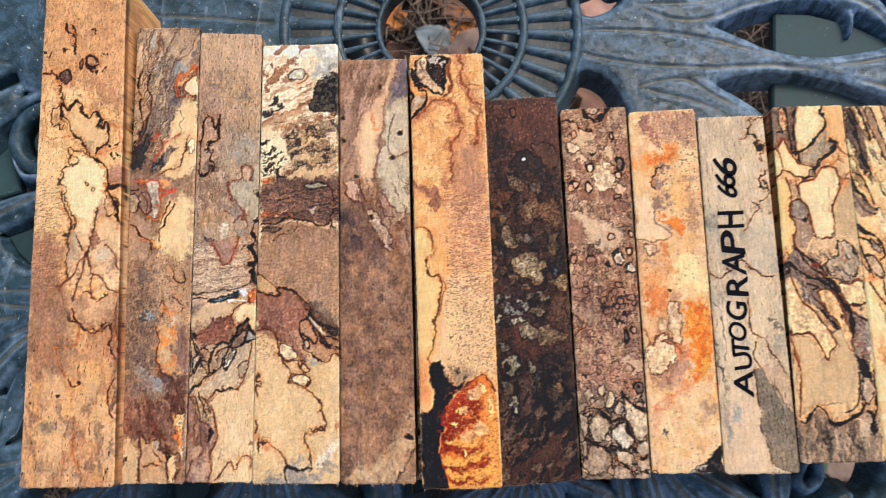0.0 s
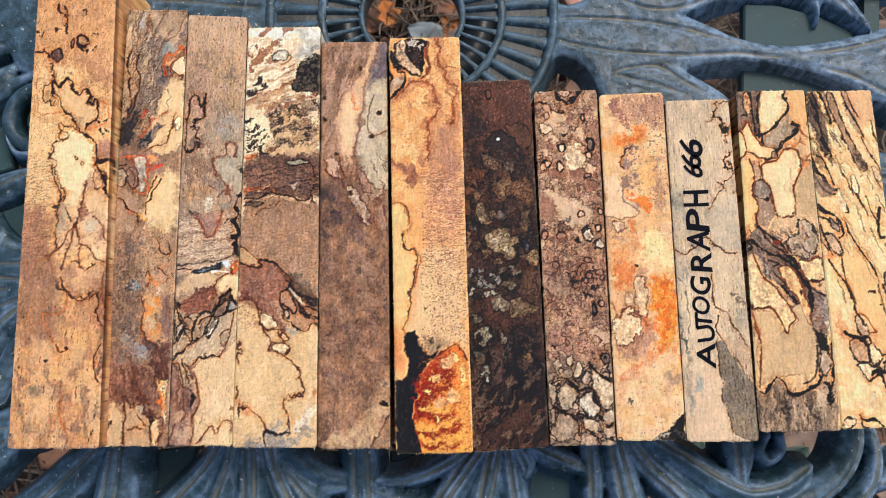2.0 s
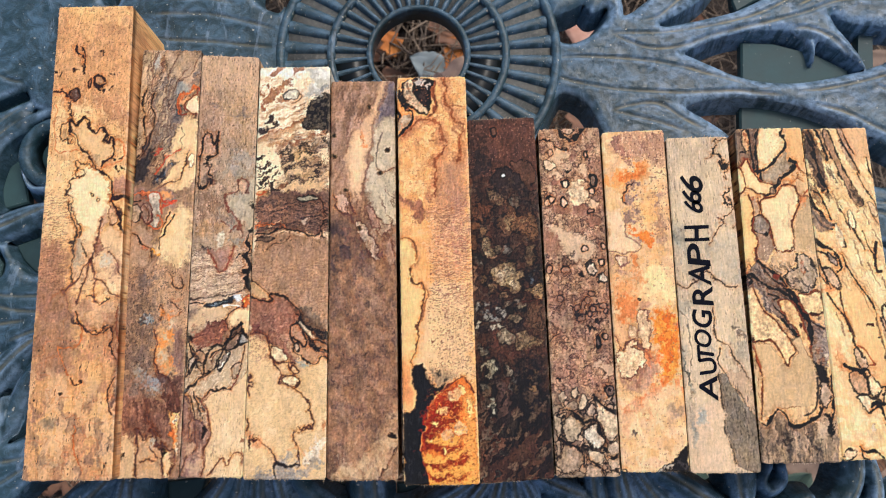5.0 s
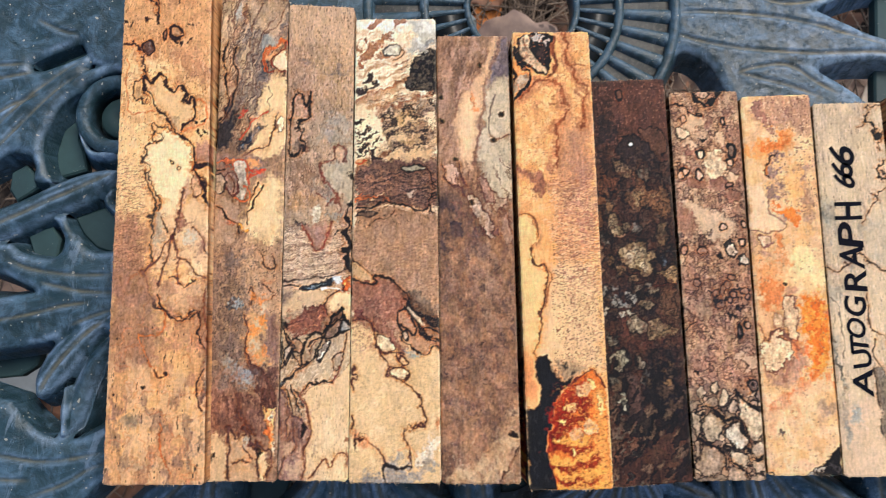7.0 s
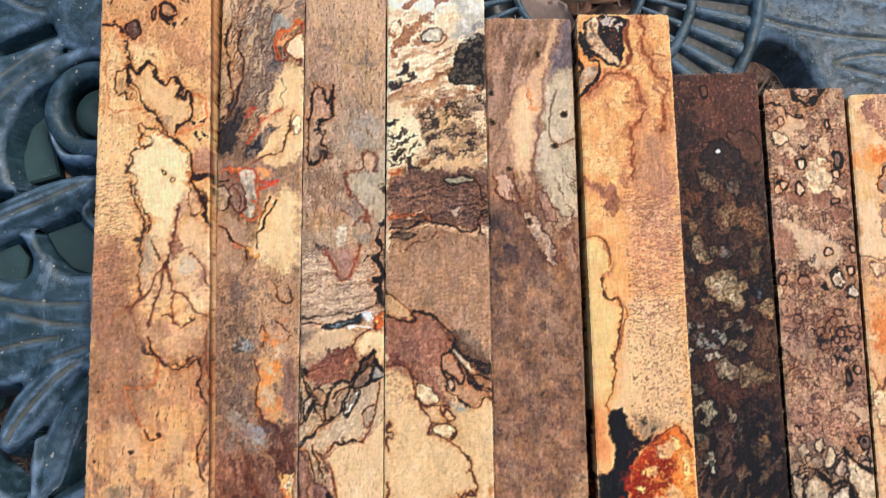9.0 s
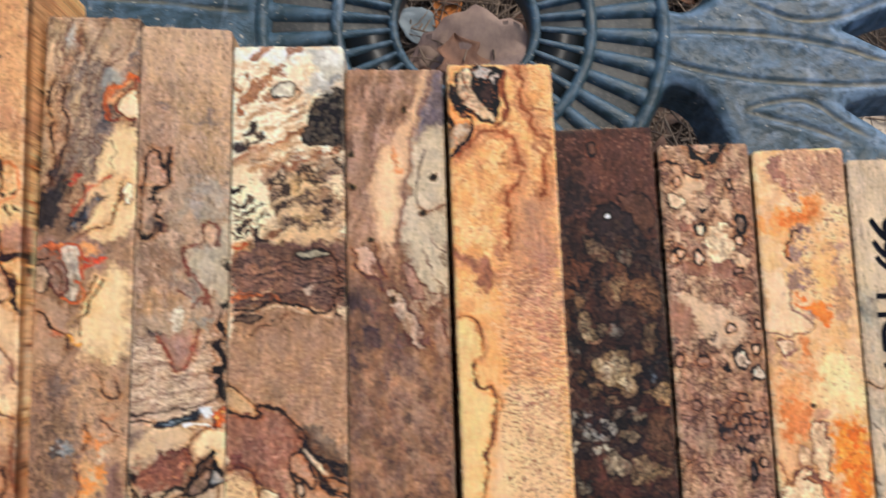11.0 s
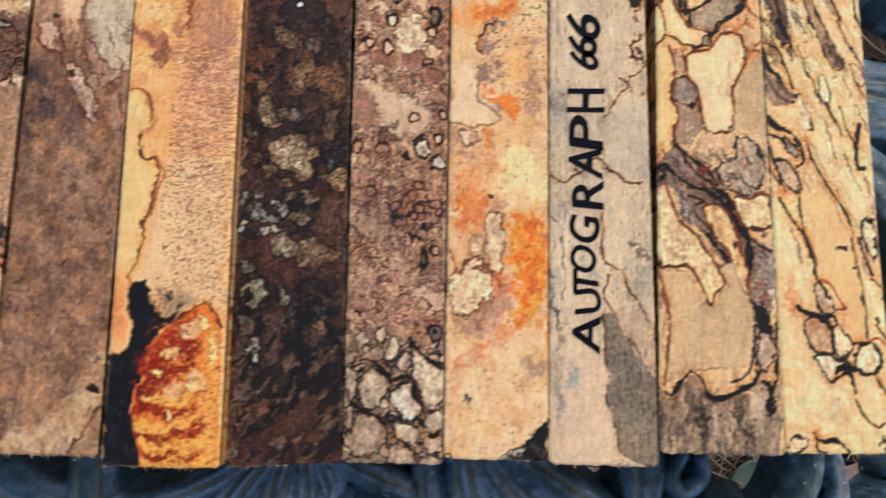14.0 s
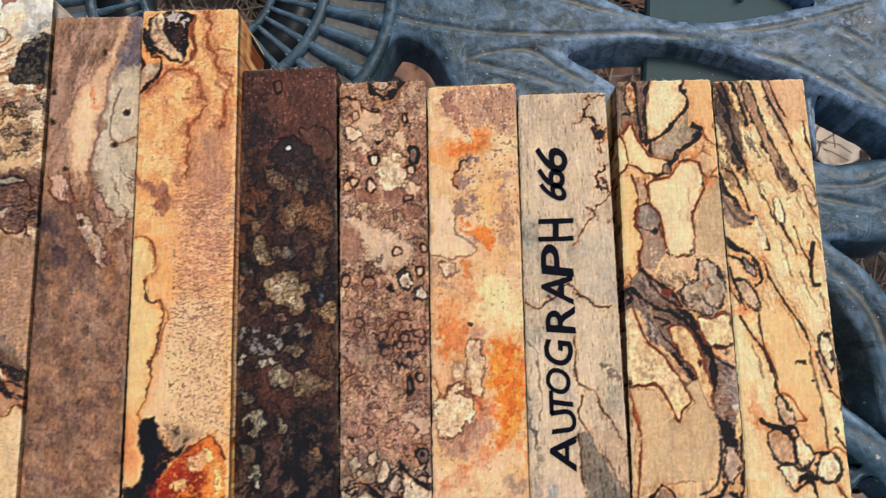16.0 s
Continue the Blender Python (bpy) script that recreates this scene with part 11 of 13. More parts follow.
f.isle((214, 198, 172), [(9.4, 93.8), (12.2, 92.2), (13.8, 94.5), (14.6, 97.8), (13.1, 99.5), (11.1, 97.7), (8.8, 96.1)], rim=(46, 34, 36), width=0.55, inner=(238, 220, 192), rough=0.5)
f.isle((194, 171, 140), [(16, 97.5), (18.7, 96.7), (19.7, 99.3), (17.8, 101.2), (15.7, 99.9)], rim=(46, 34, 36), width=0.55, inner=(216, 190, 156), rough=0.5)
f.isle((192, 169, 136), [(10.3, 98.9), (12.6, 99.7), (14.4, 101), (13.6, 103.6), (11.6, 102.7), (10, 101.1)], rim=(46, 34, 36), width=0.55, inner=(214, 188, 152), rough=0.5)
f.isle((169, 142, 113), [(2.6, 98.5), (5.1, 97.8), (7.7, 99.8), (8, 103.3), (5.8, 105.1), (2.2, 105.9), (0.5, 103.3)], rim=(46, 34, 36), width=0.55, inner=(188, 158, 126), rough=0.5)
f.isle((185, 160, 129), [(15.2, 102), (18.9, 101.5), (18.9, 104.4), (16.5, 104.9)], rim=(46, 34, 36), width=0.55, inner=(206, 178, 144), rough=0.5)
f.isle((176, 149, 120), [(9.6, 103.5), (12.9, 104.3), (13, 107.2), (8.7, 107.5)], rim=(46, 34, 36), width=0.55, inner=(196, 166, 134), rough=0.5)
f.isle((171, 144, 115), [(15.1, 105.6), (18.5, 105.2), (18.7, 107.9), (15, 107.9)], rim=(46, 34, 36), width=0.55, inner=(190, 160, 128), rough=0.5)
f.isle((158, 131, 104), [(0.5, 106.8), (4.7, 105.9), (7.8, 105.6), (7.6, 107.8), (0.6, 107.9)], rim=(46, 34, 36), width=0.55, inner=(176, 146, 116), rough=0.5)
f.isle((167, 138, 111), [(0.3, 86.2), (2.4, 86.4), (1.6, 88.3), (0.2, 88.6)], rim=(46, 34, 36), width=0.55, inner=(186, 154, 124), rough=0.5)
f.isle((174, 147, 118), [(4.1, 86.1), (6.5, 85.4), (7, 87.7), (4.9, 88.7), (3.6, 87.7)], rim=(46, 34, 36), width=0.55, inner=(194, 164, 132), rough=0.5)
f.isle((171, 145, 117), [(9, 89.4), (11.6, 90.1), (11.2, 92), (9.1, 92.7)], rim=(46, 34, 36), width=0.55, inner=(190, 162, 130), rough=0.5)
f.isle((162, 135, 109), [(0.5, 97.1), (2.1, 97.2), (0.9, 100.9), (0.3, 100.4)], rim=(46, 34, 36), width=0.55, inner=(180, 150, 122), rough=0.5)
f.isle((165, 138, 113), [(8.8, 98.5), (9.3, 101.8), (8.5, 105), (8.3, 101.7)], rim=(46, 34, 36), width=0.55, inner=(184, 154, 126), rough=0.5)
f.line((40, 30, 34), 1.5, [(3.1, 87.9), (5.6, 88.7), (7.6, 90), (9.2, 91.7), (11.6, 90.7), (13.1, 92.1), (14.1, 94.5), (15, 97.3)], rough=0.5)
f.line((40, 30, 34), 1.2, [(1.5, 96), (3.5, 97.2), (5.1, 97.8), (7.1, 98.8), (8.3, 100.9), (8.2, 103.7)], rough=0.5)
f.line((40, 30, 34), 1.2, [(12.3, 83.5), (13.4, 85.2), (15.9, 87.2), (19.1, 89.2)], rough=0.4)
f.line((40, 30, 34), 1.2, [(14.9, 98.6), (15.4, 101.8), (18.1, 101.2), (19.5, 100.2)], rough=0.5)
f.line((40, 30, 34), 1.1, [(10, 101.8), (11.9, 103.4), (13.8, 105), (14.4, 107.6)], rough=0.5)
f.spot((36, 30, 34), 15.1, 88.3, 0.4, 0.8, 0, soft=0.25)
f.spot((36, 30, 34), 5.1, 98, 0.5, 0.5, 0, soft=0.25)
blank(f, (36.2, 69.3), (55.7, 69.6), (36.5, -37.8), (55.4, -38.1), 470.2, 'brown burl blank with small black rings and a crackled end')

f = Figure(19.8, 104.3, 90, (234, 190, 130), (224, 172, 112), streak=0.2, scale=5)
f.mottle((242, 202, 150), 3, 0.42, much=0.6, soft=0.5)
f.mottle((214, 164, 120), 2.4, 0.34, y1=50, much=0.5, soft=0.5)
f.area((198, 148, 114), [(3.5, 2.6), (7.9, 0.2), (20.1, 0.1), (19.6, 12.2), (13, 10.1), (8.3, 10.8), (6.3, 8.7), (4.3, 7.5)], soft=1.6, rough=1.4, much=0.85)
f.area((172, 118, 96), [(3.3, 2.6), (6, 1.6), (6.9, 4.8), (7.8, 7.6), (8.7, 10.6), (6.6, 9.8), (4.7, 6.8)], soft=0.6, rough=1, much=0.85)
f.spot((176, 122, 98), 16.7, 1.8, 2.9, 1.1, 0, rough=1.5, soft=1, much=0.6)
f.spot((176, 122, 98), 13, 5.1, 1.4, 1.8, 0, rough=1.5, soft=1, much=0.6)
f.flecks((156, 104, 84), 0.14, y1=34, x0=7, fine=0.7, tall=1, much=0.55)
f.flecks((236, 196, 150), 0.1, y1=20, x0=4, fine=0.6, tall=1.2, much=0.5)
f.line((240, 152, 76), 9, [(3.1, 16.2), (7, 15.1), (11.8, 12.8)], rough=1.4, soft=1.4, much=0.85)
f.line((230, 118, 46), 4, [(6.7, 15.1), (9.2, 14.3), (11.7, 12.9)], rough=1.2, soft=0.8, much=0.85)
f.spot((244, 176, 100), 13.4, 25.1, 2.3, 4.5, 12, rough=2, soft=2, much=0.6)
f.spot((244, 176, 100), 11.7, 18.7, 1.8, 1.8, 0, rough=2, soft=2, much=0.6)
f.spot((244, 176, 100), 4.2, 18.4, 1.6, 2.5, 0, rough=2, soft=2, much=0.6)
f.spot((244, 176, 100), 13.7, 41.9, 1.7, 3.5, 0, rough=2, soft=2, much=0.6)
f.spot((150, 116, 108), 9, 17.7, 1.6, 1.2, 0, rough=1.5, soft=0.8, much=0.8)
f.spot((150, 116, 108), 7.6, 22.5, 1.9, 2.3, 0, rough=1.5, soft=0.8, much=0.8)
f.spot((150, 116, 108), 6.6, 28.8, 2.3, 1.6, 0, rough=1.5, soft=0.8, much=0.8)
f.spot((150, 116, 108), 9.6, 35.6, 1.4, 0.9, 0, rough=1.5, soft=0.8, much=0.8)
f.spot((150, 116, 108), 9.9, 25.9, 1.0, 1.4, 0, rough=1.5, soft=0.8, much=0.8)
f.spot((176, 126, 104), 16.8, 22.6, 1.6, 2.5, 20, rough=1.8, soft=1, much=0.6)
f.spot((176, 126, 104), 15.8, 29.7, 1.6, 3.1, 0, rough=1.8, soft=1, much=0.6)
f.spot((176, 126, 104), 16.6, 35.4, 1.0, 2.1, 0, rough=1.8, soft=1, much=0.6)
f.line((96, 66, 58), 0.7, [(6, 20), (7.5, 18.4), (9, 17)], rough=0.6)
f.line((110, 68, 50), 0.6, [(5.9, 20), (5.4, 22.1), (6.5, 23.8)], rough=0.5)
f.line((214, 126, 60), 0.9, [(6, 20.7), (6.1, 22.5)], soft=0.4)
f.area((234, 124, 44), [(6.4, 31.8), (10.4, 32), (14.5, 34.9), (13, 37), (8.5, 34.5)], rough=1.6, soft=0.8, much=0.95)
f.area((236, 196, 150), [(0.1, 25.8), (4.4, 24.8), (5.1, 30.2), (6.3, 33.8), (10.1, 36.5), (7.4, 38.6), (0.1, 37.6)], soft=0.9, rough=1, much=0.85)
f.line((156, 108, 90), 0.8, [(-0.3, 26.2), (-0.2, 31.2), (-0.5, 36.2)], soft=0.3, much=0.7)
f.line((150, 104, 86), 0.8, [(5.6, 30.2), (5.9, 33.7), (8.9, 36), (9.8, 37.9), (5.6, 39), (-0.2, 38.5)], rough=0.7, soft=0.3, much=0.8)
f.isle((222, 182, 144), [(2.1, 40.7), (4.7, 39.7), (5.6, 42.4), (3.5, 43.5)], rim=(160, 106, 84), width=0.6)
f.spot((230, 136, 70), 8, 41.7, 1.0, 2.4, -15, rough=1, soft=0.7, much=0.9)
f.spot((186, 134, 104), 0.6, 41.5, 1.0, 2.4, 0, rough=1, soft=0.7, much=0.7)
f.spot((186, 134, 104), 3.5, 45.1, 1.7, 0.9, 0, rough=1, soft=0.7, much=0.7)
f.spot((250, 212, 148), 13.7, 47.2, 3.4, 3.4, 0, rough=1.6, soft=1.8, much=0.85)
f.spot((250, 212, 148), 17.2, 52.4, 2.4, 2.1, 0, rough=1.6, soft=1.8, much=0.85)
f.spot((250, 212, 148), 10.9, 50.5, 2.1, 1.4, 0, rough=1.6, soft=1.8, much=0.85)
f.spot((232, 150, 84), 4.1, 50, 4.1, 2.4, 0, rough=2, soft=1.6, much=0.8)
f.spot((232, 150, 84), 8.6, 46.1, 1.7, 1.4, 0, rough=2, soft=1.6, much=0.8)
f.area((228, 124, 58), [(0.7, 52.3), (7.5, 52.8), (7.1, 59.3), (3.6, 61.6), (1.7, 58.8)], rough=1.4, soft=1.2, much=0.85)
f.spot((200, 140, 110), 9.4, 55.3, 1.5, 1.2, 0, rough=1, soft=0.8, much=0.7)
f.loop((40, 32, 30), 0.7, 8.4, 53.4, 0.4, 0.3, 0)
f.area((230, 176, 122), [(-0, 59.6), (4, 61.5), (4.7, 65.7), (2.2, 68.4), (-0.1, 66.4)], soft=0.8, rough=0.8, much=0.85)
f.area((242, 144, 52), [(12.7, 55.7), (15.7, 56.5), (19.8, 59.3), (19.6, 71.5), (17.8, 78.1), (14.1, 79.7), (13.7, 73), (11.9, 64.6)], rough=1.4, soft=1.2)
f.mottle((230, 104, 34), 1.8, 0.4, y0=56, y1=80, x0=12, much=0.75, soft=0.5)
f.mottle((248, 184, 88), 1.5, 0.3, y0=56, y1=78, x0=12, much=0.6, soft=0.5)
f.isle((228, 188, 142), [(7.4, 58.3), (9.4, 56.5), (11.2, 57.9), (11, 62.5), (10.8, 68.6), (8.7, 67.9), (7.2, 64.6)], rim=(168, 112, 84), width=0.5, rough=0.7)
f.isle((232, 190, 146), [(4.4, 62.3), (6, 61.5), (6.9, 63.2), (6.6, 65.8), (4.7, 65.4)], rim=(190, 136, 104), width=0.4, rough=0.6)
f.area((194, 142, 110), [(0.2, 73.7), (3.3, 78.3), (6.4, 77.5), (8.7, 73.4), (11.9, 70.6), (12.5, 75.6), (9.6, 80.2), (4.8, 82.1), (1.2, 79.4)], soft=1, rough=1, much=0.85)
f.isle((240, 200, 152), [(1.1, 69.3), (2.9, 67.4), (4.9, 66.4), (7.2, 67.5), (9, 69.9), (8.3, 72.9), (7.2, 75.2), (5.4, 77.6), (3.4, 77.6), (1.8, 75.9), (0.1, 73.2)], rim=(150, 94, 70), width=0.7, rough=1.0)
f.line((150, 96, 74), 0.8, [(0.2, 64.3), (2.2, 68.4), (4.7, 66.2), (7.4, 67.1), (9.3, 69.2), (11, 71.3)], rough=0.7, soft=0.25)
f.line((166, 108, 82), 2, [(8.7, 73.4), (7.1, 77.5), (6.2, 80)], rough=0.9, soft=0.6, much=0.8)
f.line((220, 118, 62), 3, [(10.6, 69.2), (9.7, 72.9)], rough=1, soft=0.8, much=0.7)
f.line((226, 124, 66), 4.5, [(1.2, 86.6), (4.5, 86), (7.3, 84.1), (11.9, 80.9)], rough=1.5, soft=1.4, much=0.75)
f.spot((226, 134, 76), 8.8, 87.8, 1.0, 1.5, 0, rough=1.3, soft=1, much=0.7)
f.spot((226, 134, 76), 1.5, 86.6, 1.7, 0.7, 0, rough=1.3, soft=1, much=0.7)
f.mottle((238, 198, 150), 3.4, 0.44, y0=82, much=0.65, soft=0.6)
f.mottle((208, 160, 122), 2.6, 0.3, y0=78, much=0.5, soft=0.6)
f.flecks((176, 120, 90), 0.05, y0=40, fine=0.6, tall=1.2, much=0.4)
f.spot((150, 122, 104), 17.1, 86.8, 2.3, 1.5, 0, rough=1.5, soft=1.4, much=0.6)
f.spot((126, 106, 90), 4.1, 93.5, 0.7, 0.7, 0, soft=0.5)
f.line((146, 120, 98), 0.7, [(3.3, 93.5), (4.7, 94.8)], soft=0.3, much=0.6)
f.spot((206, 140, 98), 1.6, 91.4, 0.8, 2.0, 0, soft=1, much=0.6)
f.area((34, 29, 32), [(19.8, 95.7), (19.2, 105), (9.6, 104.9), (11.7, 103), (14.5, 101.4), (17.1, 98.9)], rough=0.6, soft=0.35)
f.spot((176, 160, 140), 14.2, 103.2, 1.1, 1.0, 0, rough=1.2, soft=0.3)
f.spot((176, 160, 140), 12.3, 103.8, 0.8, 0.7, 0, rough=1.2, soft=0.3)
f.spot((176, 160, 140), 11.3, 104.1, 0.7, 0.5, 0, rough=1.2, soft=0.3)
f.spot((92, 82, 78), 17.1, 102.1, 1.0, 1.3, 0, rough=1.3, soft=0.5, much=0.7)
f.line((90, 62, 50), 0.9, [(-1.1, 103.4), (0.6, 103), (1.5, 104.4)], rough=0.5)
blank(f, (56.2, 67.5), (76, 68), (55.7, -36.8), (75.6, -37), 471, 'peach-coloured spalted blank with vivid orange stains')

f = Figure(20.0, 102.5, 100, (216, 190, 152), (198, 172, 138), streak=1.0, scale=5)
f.mottle((164, 154, 138), 3, 0.4, y0=28.2, y1=69.4, stretch=1.5, much=0.5)
f.mottle((216, 190, 148), 3, 0.45, much=0.5, stretch=3)
f.flecks((150, 122, 98), 0.05, tall=6, fine=0.35, much=0.45)
f.flecks((228, 200, 168), 0.05, tall=6, fine=0.35, much=0.45)
f.area((200, 180, 150), [(11, 34.6), (19.9, 30), (18.3, 47.6), (12.4, 45.2)], soft=2, much=0.6)
f.spot((146, 146, 130), 1.2, 32, 1.4, 3.6, 0, much=0.5, soft=1.5)
f.line((40, 34, 32), 0.9, [(19.6, -0), (16.2, 1.1), (15.2, 2), (15.9, 3.9), (14.5, 5.1), (16.4, 5.1), (17.4, 7.6), (18.5, 9.5), (19.8, 9.8)], rough=1.0)
f.line((50, 42, 38), 0.6, [(12.6, 7.2), (14.3, 5.7)], rough=0.8)
f.line((40, 34, 32), 0.7, [(16.8, 8.2), (18.4, 10.4), (19.1, 9.2)], rough=0.9)
f.line((110, 86, 64), 0.4, [(19, 10.7), (18.2, 12.5), (18.6, 14.4), (17.5, 13.4)], rough=0.7)
f.line((40, 34, 32), 0.9, [(19.6, 17.4), (17.7, 18.3), (17.1, 21), (18.8, 22.2), (19.4, 24.1), (17, 25.8), (14.9, 26.2)], rough=1.0)
f.line((60, 50, 44), 0.6, [(18.1, 20.4), (19.3, 21.7), (18.8, 23.4)], rough=0.9)
f.spot((130, 76, 60), 14.3, 26.1, 0.3, 0.3, 0, soft=0.2, rough=0.3)
f.line((120, 86, 66), 0.4, [(14.6, 26.3), (16.3, 27.6), (14.4, 29), (12.6, 32.2), (11, 34.6)], rough=0.5)
f.line((96, 66, 48), 0.6, [(-1, 46.9), (1.3, 47.3), (3.5, 47.9), (4.5, 47), (7.9, 43.9), (10.2, 43.4), (12.9, 45.8), (15.1, 47.3), (18.2, 48.1)], rough=0.6)
f.line((110, 80, 60), 0.4, [(19.3, 30), (19.8, 28.2), (18.5, 29.4)], rough=0.7)
f.line((108, 82, 62), 0.5, [(10.3, 54), (10.3, 60.6), (11, 63.7), (13.5, 65.5), (15.6, 69.2), (17.6, 73.4), (20.1, 78.7)], rough=0.4)
f.line((90, 72, 56), 0.5, [(11.6, 66.7), (10.4, 70.3), (11.7, 72.7), (13.7, 77.5), (16.4, 80.4), (17.8, 84), (20.2, 86.9)], rough=0.3)
f.area((196, 160, 122), [(11.8, 72.4), (17.6, 74), (20.1, 78.7), (20.2, 86.9), (16.4, 80.4), (13.7, 77.5)], soft=0.6, much=0.7)
f.area((150, 130, 106), [(10.3, 74.4), (12.1, 73.8), (14.2, 78.1), (16.8, 82.2), (20.2, 86.9), (21, 93.3), (20.1, 103.6), (13.6, 100.7), (12.2, 95.5), (10.8, 90.9), (10.8, 85.1)], rough=0.4, soft=0.3)
f.flecks((104, 90, 74), 0.14, y0=76.6, x0=10, tall=4, fine=0.4, much=0.5)
f.line((92, 76, 60), 0.4, [(10.3, 74.4), (10.8, 85.1), (10.8, 90.9), (12.2, 95.5), (13, 99.8)], rough=0.3)
f.area((222, 188, 148), [(0.8, 84.9), (10.4, 81.5), (10.5, 90.9), (12.7, 99.8), (12.1, 103.5), (-1.1, 103.4)], soft=1.2, much=0.7)
f.spot((86, 98, 88), 0.5, 71.3, 0.4, 3.6, -8, soft=0.7, much=0.8)
f.spot((96, 104, 94), 1.4, 76.7, 0.4, 3.6, -10, soft=0.7, much=0.7)
f.spot((106, 118, 120), 1.6, 90.2, 0.5, 3.6, -5, soft=0.8, much=0.7)
f.spot((150, 158, 150), 4.7, 86.7, 1.2, 2.6, 0, rough=1, soft=1, much=0.7)
f.spot((120, 100, 84), 16.4, 60.1, 1.1, 0.8, 0, rough=1, soft=0.6, much=0.7)
f.spot((126, 104, 86), 18.3, 62.5, 0.7, 1.1, 0, rough=1, soft=0.6, much=0.7)
f.line((130, 110, 88), 0.4, [(0.5, 55), (2.6, 59.3), (2.6, 71.4)], rough=0.4, much=0.7)
signed = blank(f, (76.4, 65), (95.9, 65.1), (75.7, -37.5), (96.3, -37.8), 471.5, 'pale grey-tan spalted blank with hand-written lettering')
ink_letter(signed, 'A', 4.1, 9.6, 74.1, 81.5, 0.06)
ink_letter(signed, 'U', 4.7, 9.8, 69.2, 74.0, -0.1)
ink_letter(signed, 'T', 4.4, 9.5, 65.5, 70.3, 0.08)
ink_letter(signed, 'O', 3.9, 9.1, 60.7, 66.0, 0.12)
ink_letter(signed, 'G', 3.7, 9.8, 54.8, 60.1, 0.1)
ink_letter(signed, 'R', 4.4, 10.7, 47.2, 53.2, 0.05)
ink_letter(signed, 'A', 3.8, 10.5, 40.5, 47.0, 0.1)
ink_letter(signed, 'P', 3.9, 10.8, 34.5, 41.0, 0.1)
ink_letter(signed, 'H', 3.5, 11.2, 28.6, 33.6, -0.05)
ink_letter(signed, '6', 4.2, 10.0, 20.4, 24.3, 0.35)
ink_letter(signed, '6', 3.6, 9.9, 17.1, 21.4, 0.35)
ink_letter(signed, '6', 3.4, 10.5, 12.2, 17.8, 0.3)

f = Figure(22.3, 102.5, 110, (236, 191, 129), (224, 184, 130), streak=0.6, scale=5)
f.mottle((246, 202, 146), 3, 0.4, much=0.5, soft=0.6)
f.mottle((222, 176, 122), 1.4, 0.3, stretch=4, much=0.4, soft=0.5)
f.flecks((196, 152, 106), 0.05, tall=6, fine=0.4, much=0.4)
f.area((236, 182, 118), [(16.5, -0.4), (24.3, -0.2), (23.3, 13.8), (19.2, 12), (16.7, 10.6), (16.5, 5.1)], soft=1.4, rough=1)
f.area((152, 120, 96), [(-1.6, -0.6), (2.6, -0.5), (1.8, 11.3), (0.1, 12.6), (-2, 15.4)], soft=1, rough=0.8, much=0.85)
f.mottle((92, 68, 56), 1.0, 0.34, y1=16, x1=4, stretch=2, much=0.6, soft=0.4)
f.area((156, 130, 110), [(4.3, -0.7), (8, -0.6), (7, 7.5), (6.1, 14.3), (4.2, 12.2), (3.7, 7.4)], soft=0.5, rough=0.6)
f.mottle((96, 78, 68), 0.8, 0.34, y1=17, x0=4, x1=9, stretch=3, much=0.6, soft=0.3)
f.isle((228, 178, 122), [(2.2, 0.8), (3.9, 0.1), (4.4, 5.9), (2.9, 7.4), (1.8, 5.3)], rim=(34, 27, 29), width=0.78, rough=0.4)
f.spot((170, 84, 44), 3, 2.2, 0.7, 0.8, 0, rough=1, soft=0.4, much=0.8)
f.spot((170, 84, 44), 3.5, 3.8, 0.5, 0.5, 0, rough=1, soft=0.4, much=0.8)
f.area((146, 112, 90), [(0.9, 7.6), (3.8, 8.1), (4.8, 10.9), (3.2, 10.3), (1.5, 12.2)], soft=0.5, rough=0.6, much=0.9)
f.spot((206, 112, 62), 2.9, 10.6, 0.8, 0.7, 0, soft=0.5, much=0.7)
f.area((242, 208, 154), [(8, -0.6), (15.9, -0.7), (15.3, 2.5), (16.5, 5.1), (15.5, 7.7), (12.5, 10.9), (9.8, 12.8), (6.6, 13.5), (6.6, 7.5)], soft=0.4, rough=0.4)
f.flecks((206, 170, 120), 0.1, y1=16, x0=9, x1=18, tall=1, fine=0.6, much=0.4)
f.isle((172, 150, 120), [(6.8, 14.8), (9.8, 13.5), (12, 11.6), (14.8, 8.5), (16.2, 7.1), (16.2, 10.4), (18, 11.1), (19.1, 11.6), (18.2, 13.1), (16.1, 15), (14.1, 15.9), (12.8, 17.9), (11.4, 18.8), (8.2, 18.1), (7, 16.9)], rough=0.4, inner=(192, 168, 134))
f.line((34, 27, 29), 1.352, [(8, -0.9), (6.6, 3.6), (6.3, 8.2), (6.4, 13.6)], rough=0.22)
f.line((34, 27, 29), 1.04, [(4.4, 0.9), (4.6, 7.5), (5.4, 13)], rough=0.22)
f.line((34, 27, 29), 1.456, [(16.2, -0.7), (15, 2.2), (16.4, 4.6), (15.7, 7.2), (13.3, 9.3), (11.3, 11.7), (9.1, 13), (6.7, 14.2)], rough=0.22)
f.line((34, 27, 29), 1.768, [(7, 14.4), (7.1, 16.9), (8.8, 18.2), (12.1, 18.9), (13.4, 16.9), (15.5, 15.4), (17.9, 13.8), (19.1, 11.6), (17.5, 10.7)], rough=0.22)
f.line((34, 27, 29), 1.04, [(6.1, 21.2), (8, 21.9), (10.3, 21), (11.4, 19.5)], rough=0.22)
f.spot((34, 27, 29), 15.5, 2.5, 0.9, 0.9, 0, rough=0.6, soft=0.3)
